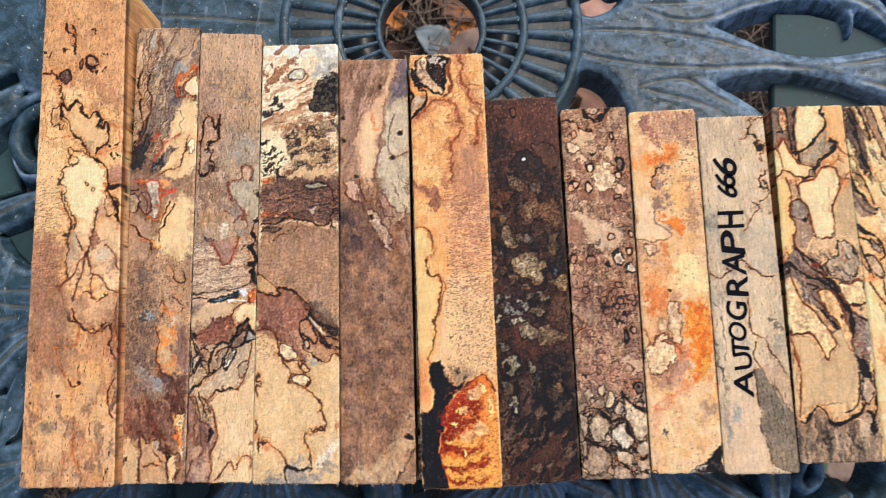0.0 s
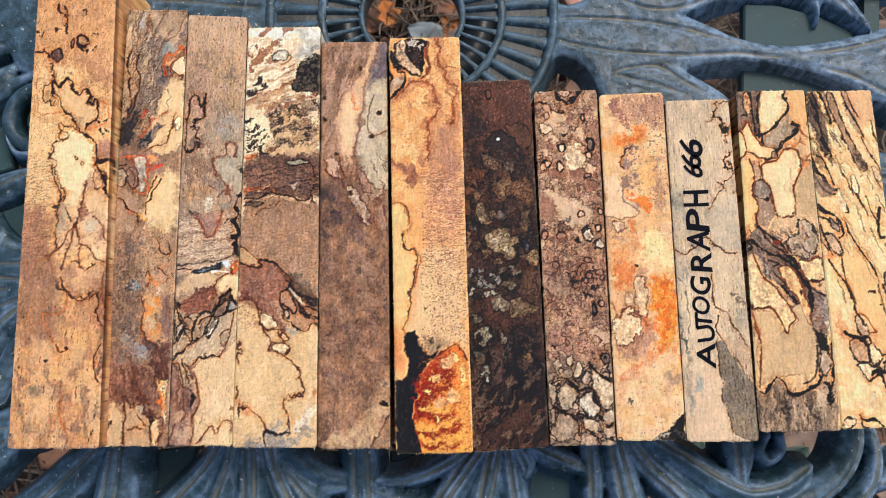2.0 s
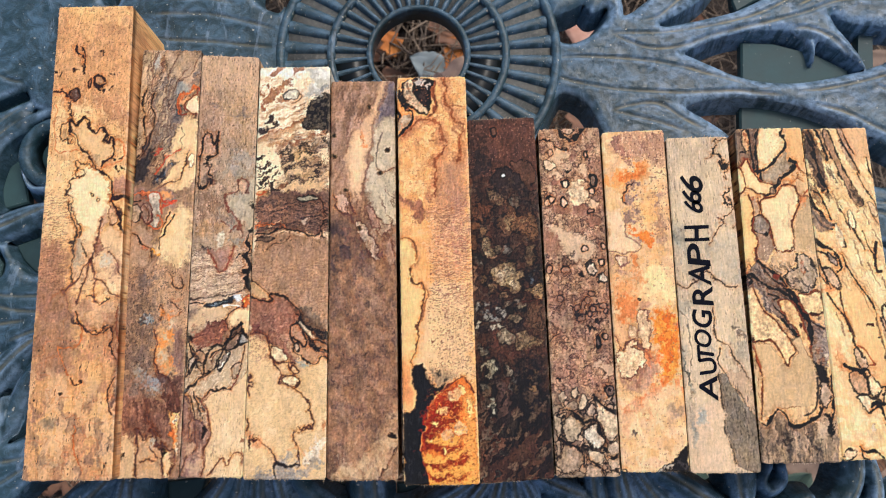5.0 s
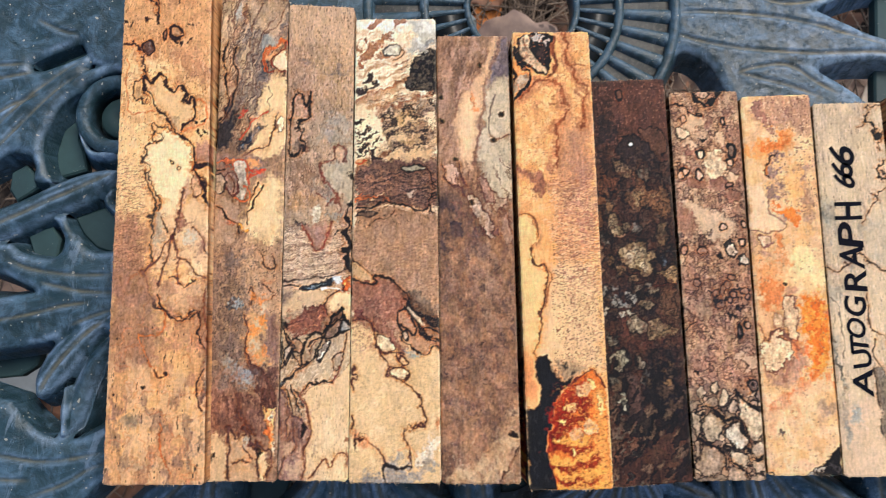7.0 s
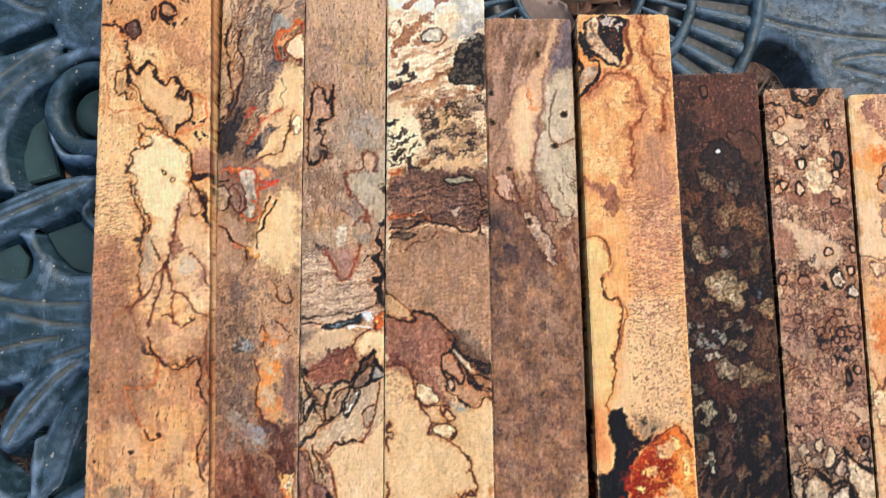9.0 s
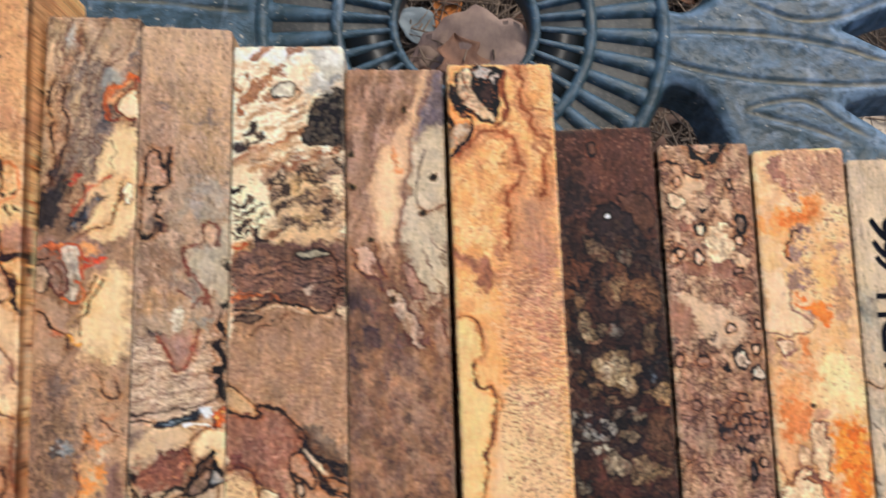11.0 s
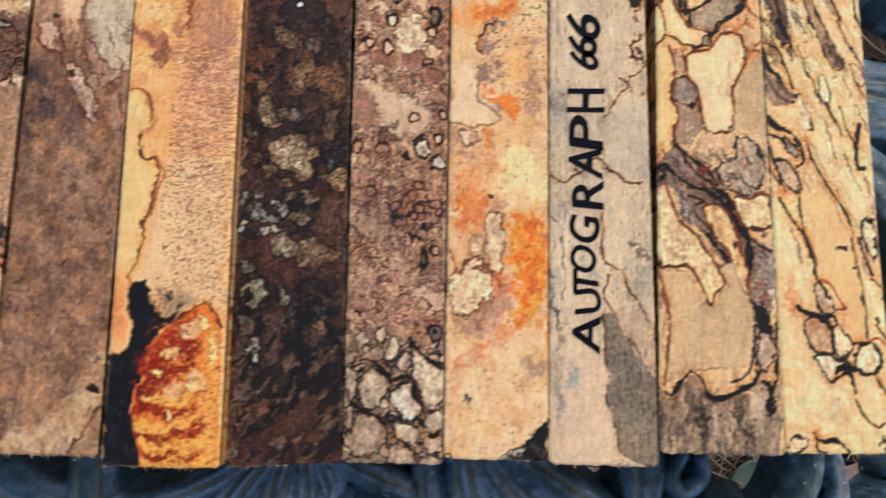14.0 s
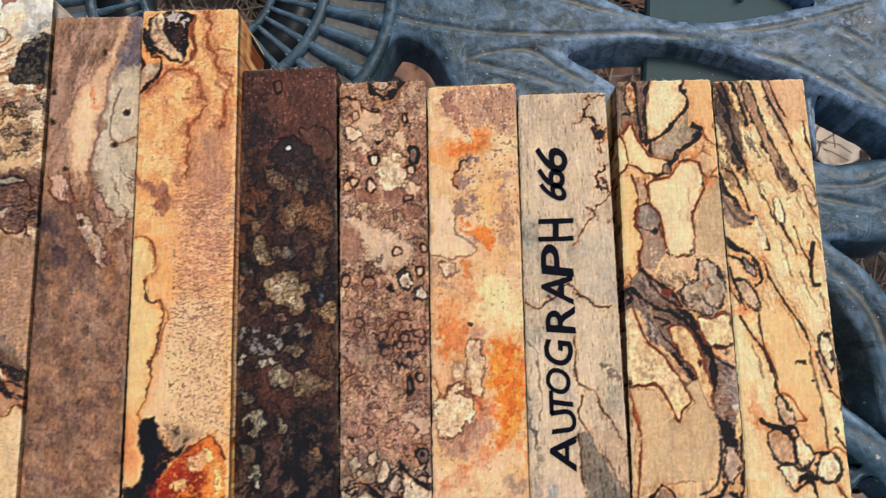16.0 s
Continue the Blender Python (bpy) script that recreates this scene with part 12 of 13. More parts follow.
f.spot((34, 27, 29), 5.8, 14.3, 0.8, 0.8, 0, rough=0.6, soft=0.3)
f.spot((34, 27, 29), 17.9, 12.7, 1.2, 0.6, -40, rough=0.6, soft=0.3)
f.spot((34, 27, 29), 2.2, 7.8, 1.1, 0.5, 0, rough=0.6, soft=0.3)
f.spot((234, 156, 84), 16.2, 16.8, 1.7, 0.8, -30, rough=1.2, soft=0.7, much=0.8)
f.spot((234, 156, 84), 20.2, 15.9, 0.6, 1.0, 0, rough=1.2, soft=0.7, much=0.8)
f.spot((234, 156, 84), 22.5, 4.6, 0.7, 1.6, 0, rough=1.2, soft=0.7, much=0.8)
f.line((180, 94, 46), 0.44, [(19.6, 12), (20.7, 14.4), (22.2, 15.9), (22.9, 18.9), (20.4, 22)], rough=0.42)
f.line((180, 94, 46), 0.33, [(21.9, 5.3), (23.2, 7.9), (22, 10.5), (23.4, 13.1)], rough=0.42)
f.line((196, 120, 70), 0.44, [(16.5, 18.1), (18.6, 16.6), (20.4, 17.6)], rough=0.3)
f.area((246, 204, 146), [(-1.6, 15.4), (0.1, 12.7), (1.4, 14.9), (1.8, 19.2), (0.1, 21.4), (-1.5, 21.8)], soft=0.3, rough=0.3)
f.area((246, 204, 146), [(1.3, 12.1), (2.9, 10.2), (4.1, 12.7), (6.7, 17.1), (10.7, 18.5), (10.6, 20.5), (8, 21.6), (1.7, 20.1)], soft=0.3, rough=0.3)
f.line((140, 62, 30), 0.8, [(-2, 15.6), (0.1, 12.7), (1.3, 14.8), (1.8, 19.3), (-0.1, 21.4), (-2.3, 22.3)], rough=0.2)
f.line((140, 62, 30), 0.8, [(1.1, 12.2), (2.8, 10), (4.1, 12.7), (6.7, 17.1), (10.7, 18.4)], rough=0.2)
f.line((140, 62, 30), 0.8, [(1.8, 19.3), (4, 19.9), (5.7, 21.4), (8, 21.8)], rough=0.2)
f.line((140, 62, 30), 0.8, [(19.3, 23), (20.9, 22.3), (22.1, 23.1), (20.2, 24.6), (19, 27.1)], rough=0.2)
f.isle((150, 116, 88), [(9.6, 19.7), (10.7, 19.1), (11.7, 20), (11.3, 21.2), (9.8, 21.2)], rim=(34, 27, 29), width=0.6, rough=0.3)
f.area((246, 194, 126), [(-1.5, 22.6), (2.6, 21.6), (3.7, 26.2), (3.1, 30.6), (4.2, 35.7), (3.4, 39.4), (3.6, 42.8), (2, 45.3), (0.6, 43.3), (-0.7, 46.2), (-1.7, 47)], soft=0.3, rough=0.3)
f.area((210, 174, 134), [(3, 21.8), (4.9, 22.7), (6, 28.2), (3.8, 28.2)], soft=0.4, rough=0.4)
f.spot((206, 118, 64), 3.8, 22.7, 0.6, 0.6, 0, soft=0.5, much=0.7)
f.spot((206, 118, 64), 3.8, 39.2, 0.6, 1.0, 0, soft=0.5, much=0.7)
f.area((178, 144, 114), [(3.3, 33.6), (8.5, 34.7), (9.7, 38.8), (7.8, 40.7), (6.2, 43.1), (4.1, 41.6), (4.1, 37.5)], soft=0.4, rough=0.5)
f.isle((142, 124, 112), [(3.5, 28.6), (6.3, 28.3), (8.2, 30.3), (8.4, 33.7), (6, 34.2), (3.7, 33.1), (3, 31.1)], rim=(34, 27, 29), width=0.6, rough=0.4, inner=(160, 142, 128))
f.spot((34, 27, 29), 7, 34.1, 1.1, 0.7, 0, rough=0.7, soft=0.3)
f.spot((34, 27, 29), 3.5, 29.5, 0.5, 0.6, 0, rough=0.7, soft=0.3)
f.line((140, 62, 30), 0.9, [(2.6, 21.6), (3.5, 24.8), (3.6, 29.2), (3, 32.4), (4.3, 36), (3.4, 39.8), (3.6, 42.8), (1.9, 45.5), (0.6, 43.3), (-0.4, 45.8), (-2, 47.4)], rough=0.2)
f.line((140, 62, 30), 0.6, [(5.4, 22.7), (6.2, 26.8), (6.6, 28.3)], rough=0.2)
f.line((140, 62, 30), 0.6, [(8.3, 33.7), (9.3, 36.8), (10.1, 39.3)], rough=0.2)
f.area((244, 206, 152), [(6.5, 23.6), (11.1, 22.5), (13.4, 19.4), (17.9, 19.2), (18.8, 22), (17.9, 24.8), (16.6, 28.9), (15.7, 30.9), (15.7, 35.7), (15.4, 39.5), (10.5, 39.7), (9.3, 37.6), (8.8, 34.3), (8.5, 30.6), (6.4, 27.4)], soft=0.3, rough=0.3)
f.line((140, 62, 30), 0.83, [(5.9, 26.5), (6.6, 23.2), (11.1, 22.1), (13.2, 19.3), (15.3, 18.7), (17.9, 19), (18.4, 21.3), (19.6, 23), (18.5, 25.3), (16.6, 28.9), (15.7, 31), (15.7, 35.7), (15.3, 39.4), (13.1, 39.6), (10.6, 39.9), (9.3, 37.6), (9, 34.3), (8.4, 31.2), (6.6, 28.3)], rough=0.21)
f.spot((60, 30, 24), 15.4, 39, 0.6, 0.6, 0, rough=0.6, soft=0.3)
f.spot((60, 30, 24), 18.5, 23.5, 0.5, 0.8, 0, rough=0.6, soft=0.3)
f.area((206, 172, 124), [(20, 23.5), (23.7, 22.4), (22.8, 41), (15.8, 40.2), (16.1, 33.2), (17, 29.5)], soft=0.5, rough=0.4, much=0.9)
f.mottle((184, 150, 108), 1.2, 0.3, y0=20, y1=42, x0=15, stretch=4, much=0.5, soft=0.5)
f.spot((226, 140, 80), 20.3, 23.3, 1.0, 1.1, 0, rough=1, soft=0.6, much=0.8)
f.area((222, 180, 132), [(9.6, 40), (15.7, 40.4), (15.9, 43.1), (13.3, 45.5), (11.3, 47.8), (9, 46.6), (6.9, 44.1)], soft=0.6, rough=0.6, much=0.9)
f.flecks((240, 206, 160), 0.1, y0=38, y1=48, x0=6, fine=0.5, tall=1, much=0.5)
f.isle((174, 150, 122), [(15.7, 41.4), (17.9, 40.9), (19.6, 41.9), (21, 44.4), (21, 48), (20, 51.1), (17.5, 52.3), (14.6, 51.6), (13.3, 49.8), (11.8, 48), (12.8, 45.8), (15.1, 45.5), (15.8, 43.7)], rim=(34, 27, 29), width=1.4, rough=0.45, inner=(196, 168, 134))
f.spot((176, 92, 48), 17.3, 44.3, 0.5, 1.2, 0, rough=0.9, soft=0.4, much=0.7)
f.spot((176, 92, 48), 18.2, 45.8, 0.5, 0.6, 0, rough=0.9, soft=0.4, much=0.7)
f.area((150, 126, 108), [(-1.2, 46.9), (4.3, 42.6), (6.6, 45.1), (9.6, 47.8), (11.8, 50.3), (14.1, 52.7), (15.6, 56.3), (17.1, 59.9), (20.4, 62.3), (23.3, 63.3), (23, 71.8), (20.9, 74.6), (19, 76.3), (17.1, 72.8), (17.1, 68), (16.1, 63.4), (15.1, 60.5), (12.6, 56.3), (10.2, 54.8), (8.3, 54.3), (9.5, 57.4), (11.2, 60.5), (13.3, 63.3), (14, 65.9), (11.8, 65.2), (10.1, 62.1), (7.5, 59.2), (4.7, 58), (3.8, 53.7), (2.2, 50.8), (-1.2, 52.7)], soft=0.35, rough=0.6)
f.mottle((84, 68, 62), 0.9, 0.36, y0=44, y1=72, x0=1, x1=22, turn=-38, stretch=2.5, much=0.7, soft=0.35)
f.mottle((196, 168, 138), 0.7, 0.3, y0=44, y1=72, x0=2, turn=-38, stretch=2.5, much=0.6, soft=0.3)
f.line((34, 27, 29), 1.76, [(-1.8, 48.8), (0.7, 46.6), (2.4, 47.7), (4, 49), (6.9, 50.8), (9.8, 51.6), (12.7, 54), (14.9, 57), (16.5, 60.1)], rough=0.3)
f.line((34, 27, 29), 1.21, [(4.1, 42.7), (6.4, 45.2), (9.8, 47.3), (11.8, 50.3)], rough=0.3)
f.line((34, 27, 29), 0.99, [(6, 52.6), (9.1, 53.9), (7.5, 54.5)], rough=0.3)
f.line((34, 27, 29), 2.09, [(10.5, 50.8), (13.5, 52.7), (15.6, 56.3), (17.3, 61), (17.8, 64.8), (17.1, 68.3)], rough=0.3)
f.line((34, 27, 29), 1.65, [(9.7, 60.7), (11.4, 63.3), (14, 65.9)], rough=0.3)
f.line((34, 27, 29), 1.1, [(0, 46.7), (1.4, 48.9), (-0.9, 50.6)], rough=0.3)
f.line((34, 27, 29), 0.77, [(5.4, 45.3), (7.1, 47.8), (9.4, 49.4), (11.1, 50.3)], rough=0.3)
f.line((34, 27, 29), 0.66, [(7.2, 56.2), (9.4, 58.8), (11, 61.2)], rough=0.3)
f.line((34, 27, 29), 0.88, [(16.6, 60.1), (19.1, 62.2), (21.7, 63.5)], rough=0.3)
f.spot((150, 60, 36), 9.4, 47.5, 1.0, 0.8, 0, rough=0.8, soft=0.3)
f.isle((238, 176, 110), [(9, 55.1), (11.4, 54.4), (13.7, 56.3), (15.2, 59.8), (15.7, 62.4), (16.6, 65.7), (17.1, 70.3), (17.1, 72.3), (16, 71.6), (15.1, 69.2), (13.9, 64.5), (12.6, 62.7), (11, 60.5), (9.5, 57.4)], rim=(140, 62, 30), width=0.72, rough=0.3, much=1, inner=(244, 194, 134))
f.isle((242, 190, 128), [(15, 52.7), (17.8, 53.1), (20.6, 51.9), (21.8, 52.8), (22.7, 55.8), (22.4, 58.3), (20.5, 59.5), (18.5, 59.4), (16.5, 58.2), (15.7, 55.8)], rim=(140, 62, 30), width=0.84, rough=0.3, much=1, inner=(244, 204, 146))
f.spot((90, 36, 24), 19.9, 59.2, 1.6, 0.4, 0, rough=0.6, soft=0.3)
f.spot((90, 36, 24), 15, 62.2, 0.5, 0.7, 0, rough=0.6, soft=0.3)
f.isle((242, 200, 144), [(-1.3, 52.7), (1.8, 50.7), (3, 54.3), (3.8, 57.3), (6.4, 60.2), (9.3, 63.7), (11.3, 67.1), (12.4, 70.3), (10.4, 72), (9.8, 74.4), (8.5, 71.3), (6.9, 67.9), (5.2, 66.7), (0.3, 66.7), (-1.4, 64.5)], rough=0.2, much=1)
f.area((212, 176, 126), [(0.4, 68), (5.4, 67.9), (9.8, 75.1), (12.9, 71), (11.9, 67), (14.3, 65.9), (16.5, 72.2), (18.2, 76.3), (18.5, 79.7), (16.6, 86.2), (6.6, 87.2), (1, 89.3)], soft=0.4, rough=0.4)
f.mottle((196, 158, 110), 1.3, 0.3, y0=70, y1=92, x0=3, stretch=4, much=0.5, soft=0.5)
f.line((140, 62, 30), 0.72, [(1.5, 50.7), (2.8, 54.3), (3.8, 57.3), (6.4, 59.9), (9.1, 63.4), (11.2, 66.9), (12.4, 70.3), (10.6, 72), (9.8, 74.5), (8.4, 71.1), (6.8, 67.9), (5.2, 66.7), (3.1, 67.1), (-0, 66.9)], rough=0.21)
f.spot((92, 34, 26), -0.3, 66.4, 0.9, 1.0, 0, rough=0.7, soft=0.3)
f.spot((92, 34, 26), 1.7, 67.1, 0.9, 0.3, 0, rough=0.7, soft=0.3)
f.line((140, 62, 30), 0.66, [(-0.2, 67.8), (0.8, 71.3), (1.8, 75.9), (1.9, 80.4), (1.3, 86), (0.7, 89.9)], rough=0.18)
f.line((180, 92, 48), 0.66, [(0.3, 68.4), (1, 71.8), (1.9, 74.7)], rough=0.18, soft=0.3)
f.area((44, 36, 36), [(17.2, 73.2), (19.3, 74), (21.1, 75.6), (21.7, 79), (20.4, 80.3), (19.2, 79), (18, 76.5)], soft=0.4, rough=0.7)
f.spot((214, 190, 156), 21.6, 72, 0.7, 1.3, 0, rough=1, soft=0.5, much=0.8)
f.spot((158, 100, 70), 19.7, 73.4, 0.7, 0.7, 0, rough=1.1, soft=0.5, much=0.75)
f.spot((158, 100, 70), 19.2, 71, 0.6, 0.8, 0, rough=1.1, soft=0.5, much=0.75)
f.area((166, 136, 106), [(-0.3, 91.3), (2.1, 92.1), (5.5, 87.4), (8.7, 91.3), (10.6, 92.3), (15.4, 90.4), (18.1, 87.4), (22.1, 90.4), (21.5, 102.8), (-0.5, 103.2)], soft=0.4, rough=0.5)
f.mottle((98, 80, 66), 1.3, 0.4, y0=89, stretch=4, much=0.65, soft=0.4)
f.mottle((206, 170, 130), 1.4, 0.34, y0=89, stretch=2, much=0.65, soft=0.4)
f.flecks((90, 70, 58), 0.08, y0=90, tall=4, much=0.5)
f.spot((64, 54, 50), 7.1, 94.8, 0.5, 3.9, 0, rough=1, soft=0.7, much=0.85)
f.spot((64, 54, 50), 14.2, 95.7, 0.8, 1.7, 0, rough=1, soft=0.7, much=0.85)
f.spot((64, 54, 50), 15.4, 98.5, 0.9, 1.2, 0, rough=1, soft=0.7, much=0.85)
f.spot((64, 54, 50), 7.6, 98.4, 0.4, 2.5, 0, rough=1, soft=0.7, much=0.85)
f.spot((214, 184, 146), 17.1, 93.3, 1.5, 2.2, 0, rough=1.2, soft=0.7, much=0.7)
f.spot((214, 184, 146), 15.9, 91.5, 1.4, 0.8, 0, rough=1.2, soft=0.7, much=0.7)
f.spot((34, 27, 29), 20.2, 92.5, 1.1, 2.9, 0, rough=1, soft=0.4)
f.spot((34, 27, 29), 19.6, 89.4, 0.8, 1.6, 0, rough=1, soft=0.4)
f.isle((190, 162, 132), [(18.9, 79.3), (21, 79.7), (21.5, 83.5), (19.8, 86.8), (18.5, 84.6)], rim=(60, 48, 44), width=0.6, rough=0.6)
f.line((70, 56, 50), 0.66, [(18.1, 78), (17.8, 82.5), (17.2, 85.7), (15.2, 88.3), (13.1, 89.1)], rough=0.3, soft=0.3)
f.line((34, 27, 29), 0.99, [(22.3, 77.1), (21.7, 81.4), (21.9, 85.6), (20.9, 89.9)], rough=0.36)
f.line((34, 27, 29), 1.65, [(-0.3, 90.4), (2.1, 91.8), (4.1, 88.7), (5.5, 87.3), (7.4, 88.6), (8.7, 91.2), (10.4, 92.2), (12.8, 91.7), (15.5, 90.2), (17, 89.2), (18.2, 87.2)], rough=0.27)
f.line((110, 86, 70), 0.66, [(0.5, 91.5), (2.4, 92.5), (4.7, 89.3), (5.7, 88.2), (8.1, 91.6), (10.5, 93)], rough=0.3, soft=0.4, much=0.6)
blank(f, (98.4, 67.3), (119.4, 67.3), (96.5, -35.2), (120.1, -35.4), 472, 'cream spalted blank with grey veins edged in black and rust')

f = Figure(20.7, 102.0, 120, (246, 207, 145), (238, 191, 127), streak=0.6, scale=5)
f.mottle((250, 218, 164), 2.5, 0.42, much=0.6, soft=0.5)
f.mottle((226, 180, 124), 1.5, 0.3, stretch=4, turn=-24, much=0.5, soft=0.5)
f.contours((130, 88, 62), 0.3, 2.4, y1=62, x0=6, stretch=4, turn=-26, levels=(0.0, 0.5), much=0.22)
f.area((222, 172, 118), [(10.8, -0.5), (21, -0.2), (21.7, 10.7), (16.5, 11.8), (13.3, 6.5)], soft=1.6, rough=1, much=0.8)
f.area((132, 108, 88), [(0.3, 0.6), (2.6, 1.5), (4.6, 7.6), (5.4, 12.8), (5.7, 19.5), (3.7, 20.8), (2.2, 16.9), (0.7, 11.7), (0.1, 6.1)], soft=0.5, rough=0.5)
f.mottle((74, 58, 52), 0.8, 0.38, y1=26, x1=8, stretch=4, turn=-22, much=0.7, soft=0.35)
f.isle((174, 130, 94), [(6.3, 0.8), (8.1, 0.8), (9.6, 6.4), (11.5, 13), (14, 19.5), (16.1, 23.4), (16.2, 25.4), (14.8, 26), (13.3, 24), (11.3, 18.8), (9.4, 12.9), (8, 9.1), (6.7, 5)], rim=(34, 27, 29), width=0.96, rough=0.3, inner=(190, 146, 108))
f.spot((44, 34, 32), 15, 24, 1.0, 1.9, -25, rough=0.6, soft=0.6, much=0.85)
f.spot((44, 34, 32), 13.7, 20.8, 0.6, 1.7, -28, rough=0.6, soft=0.6, much=0.85)
f.area((176, 146, 116), [(10.7, 0.5), (12.4, 0.5), (15, 8.5), (16.5, 15.1), (14.5, 13.7), (12.2, 7.8)], soft=0.5, rough=0.5, much=0.8)
f.line((34, 27, 29), 2.176, [(0.7, 2.2), (2.5, 6.2), (3, 11.5), (3.8, 15.6), (5.6, 20.8)], rough=0.3)
f.line((34, 27, 29), 1.408, [(4.3, 0.7), (5.8, 5.6), (6.9, 10)], rough=0.3)
f.line((34, 27, 29), 1.024, [(2.1, 0.9), (3.5, 5.6)], rough=0.3)
f.line((34, 27, 29), 1.024, [(10.8, 0.2), (12.4, 5.4), (14.9, 10.5), (16.4, 15.2)], rough=0.3)
f.line((34, 27, 29), 0.576, [(12.4, 0.3), (13.8, 4.5), (15.6, 8.5)], rough=0.3)
f.line((34, 27, 29), 1.92, [(-0.4, 21.4), (1, 25.5), (2.6, 27.1), (4.4, 30.8), (6.7, 31.5)], rough=0.3)
f.line((34, 27, 29), 1.152, [(-0.3, 26.1), (1.3, 29.6), (3.6, 32.1), (5.5, 32.7)], rough=0.3)
f.line((34, 27, 29), 1.024, [(1.2, 20.4), (3, 21.8), (4.2, 25), (5.5, 29.7)], rough=0.3)
f.line((34, 27, 29), 1.152, [(3.8, 20.5), (5.4, 20.1)], rough=0.3)
f.area((136, 110, 90), [(-0.6, 25.2), (2.5, 27.9), (6.1, 31.5), (4.7, 33.4), (0.8, 33.6), (-0.5, 30)], soft=0.5, rough=0.5, much=0.8)
f.line((62, 42, 38), 0.525, [(19.3, 9.9), (20, 14.5), (21.4, 20), (21.6, 22.5)], rough=0.3)
f.line((62, 42, 38), 0.9, [(17.8, 20.9), (19.6, 23.8), (20.6, 26.8), (21.9, 28.9)], rough=0.3)
f.line((62, 42, 38), 0.6, [(18.1, 26.6), (19.5, 30.6), (21.8, 33.6)], rough=0.3)
f.line((62, 42, 38), 0.525, [(15.6, 15), (17.2, 19.6), (18.5, 21.2)], rough=0.3)
f.line((62, 42, 38), 1.05, [(18.7, 37.3), (17.8, 42.2), (17.7, 45.9), (19.1, 46.5)], rough=0.3)
f.line((62, 42, 38), 0.525, [(14.9, 33.5), (15.9, 38.4), (18.2, 42.2)], rough=0.3)
f.line((62, 42, 38), 0.6, [(11.9, 32.1), (13.4, 35.9), (14.8, 39.7)], rough=0.3)
f.line((62, 42, 38), 0.6, [(21.2, 38.6), (21.8, 42.3), (20.9, 45.7)], rough=0.3)
f.line((62, 42, 38), 1.05, [(7, 32), (8.2, 34.8), (9.1, 38.3), (7.9, 38.5)], rough=0.3)
f.line((62, 42, 38), 0.45, [(9.1, 26.4), (10, 29.8), (11.3, 32.7)], rough=0.3)
f.line((62, 42, 38), 0.45, [(20.6, 3.4), (21.5, 8)], rough=0.3)
f.line((62, 42, 38), 1.05, [(7.4, 40.9), (8.9, 45.6), (11.9, 51.3), (14.9, 56.8), (15.4, 62.5), (16.1, 67.5), (16.7, 72.1), (16.8, 76.7), (16.8, 81.3)], rough=0.3)
f.line((62, 42, 38), 0.9, [(1.7, 52.7), (3.1, 55.8), (5.2, 59), (6.7, 62.5), (7.4, 66.1), (8.1, 69)], rough=0.3)
f.line((62, 42, 38), 0.375, [(12.2, 53), (13.2, 56.6), (14.7, 60.4)], rough=0.3)
f.line((62, 42, 38), 1.5, [(21.2, 67.4), (22.1, 69.7), (21.1, 72.2)], rough=0.3)
f.line((62, 42, 38), 0.6, [(18.7, 68.5), (20.8, 71.1), (22.9, 74.9), (22.8, 78.9)], rough=0.3)
f.line((62, 42, 38), 0.675, [(18.8, 77.7), (20.3, 80), (22.8, 82.6)], rough=0.3)
f.line((110, 60, 40), 0.88, [(5.3, 51), (5.5, 55.2), (5.8, 59), (7.2, 62.6), (8, 66.1)], rough=0.21)
f.isle((244, 210, 160), [(6.8, 31), (8.1, 33.5), (8.8, 37.8), (7.6, 38.3), (6.4, 34.7)], rough=0.3)
f.isle((246, 210, 156), [(11, 27.1), (12.2, 27.4), (13.2, 30.9), (12.5, 33), (11, 30.8)], rim=(70, 48, 40), width=0.42, rough=0.3)
f.isle((222, 184, 136), [(17.6, 24.7), (19.1, 24.8), (20.5, 28.1), (19.6, 29.3), (18.3, 27.5)], rim=(90, 62, 48), width=0.3, rough=0.3)
f.line((34, 27, 29), 2.048, [(0, 36.2), (2.2, 38.1), (4.6, 39.4), (6.2, 41.9), (6.5, 45.1), (5.1, 46.2)], rough=0.3)
f.line((34, 27, 29), 1.28, [(0.3, 39.3), (2.8, 40.8), (4.8, 43.1)], rough=0.3)
f.line((34, 27, 29), 1.152, [(0.2, 42.3), (0.9, 46.1), (1.9, 49.3), (2.6, 51.3)], rough=0.3)
f.line((34, 27, 29), 1.024, [(-0.5, 45.4), (0.2, 47.8), (1.7, 50)], rough=0.3)
f.isle((156, 132, 110), [(3.1, 40), (5.4, 42.3), (5.5, 44.4), (3.8, 43.2)], rim=(34, 27, 29), width=0.6, rough=0.3)
f.isle((208, 168, 128), [(1, 44.9), (3.2, 44.9), (5.1, 47.3), (5.9, 51), (4.7, 51.7), (2.7, 49.8), (1.4, 47.2)], rim=(34, 27, 29), width=1.2, rough=0.3, inner=(226, 188, 146))
f.spot((228, 142, 78), 1.9, 51.2, 1.7, 0.7, 0, rough=1.2, soft=0.7, much=0.8)
f.spot((228, 142, 78), -1.5, 73.1, 0.9, 2.3, 0, rough=1.2, soft=0.7, much=0.8)
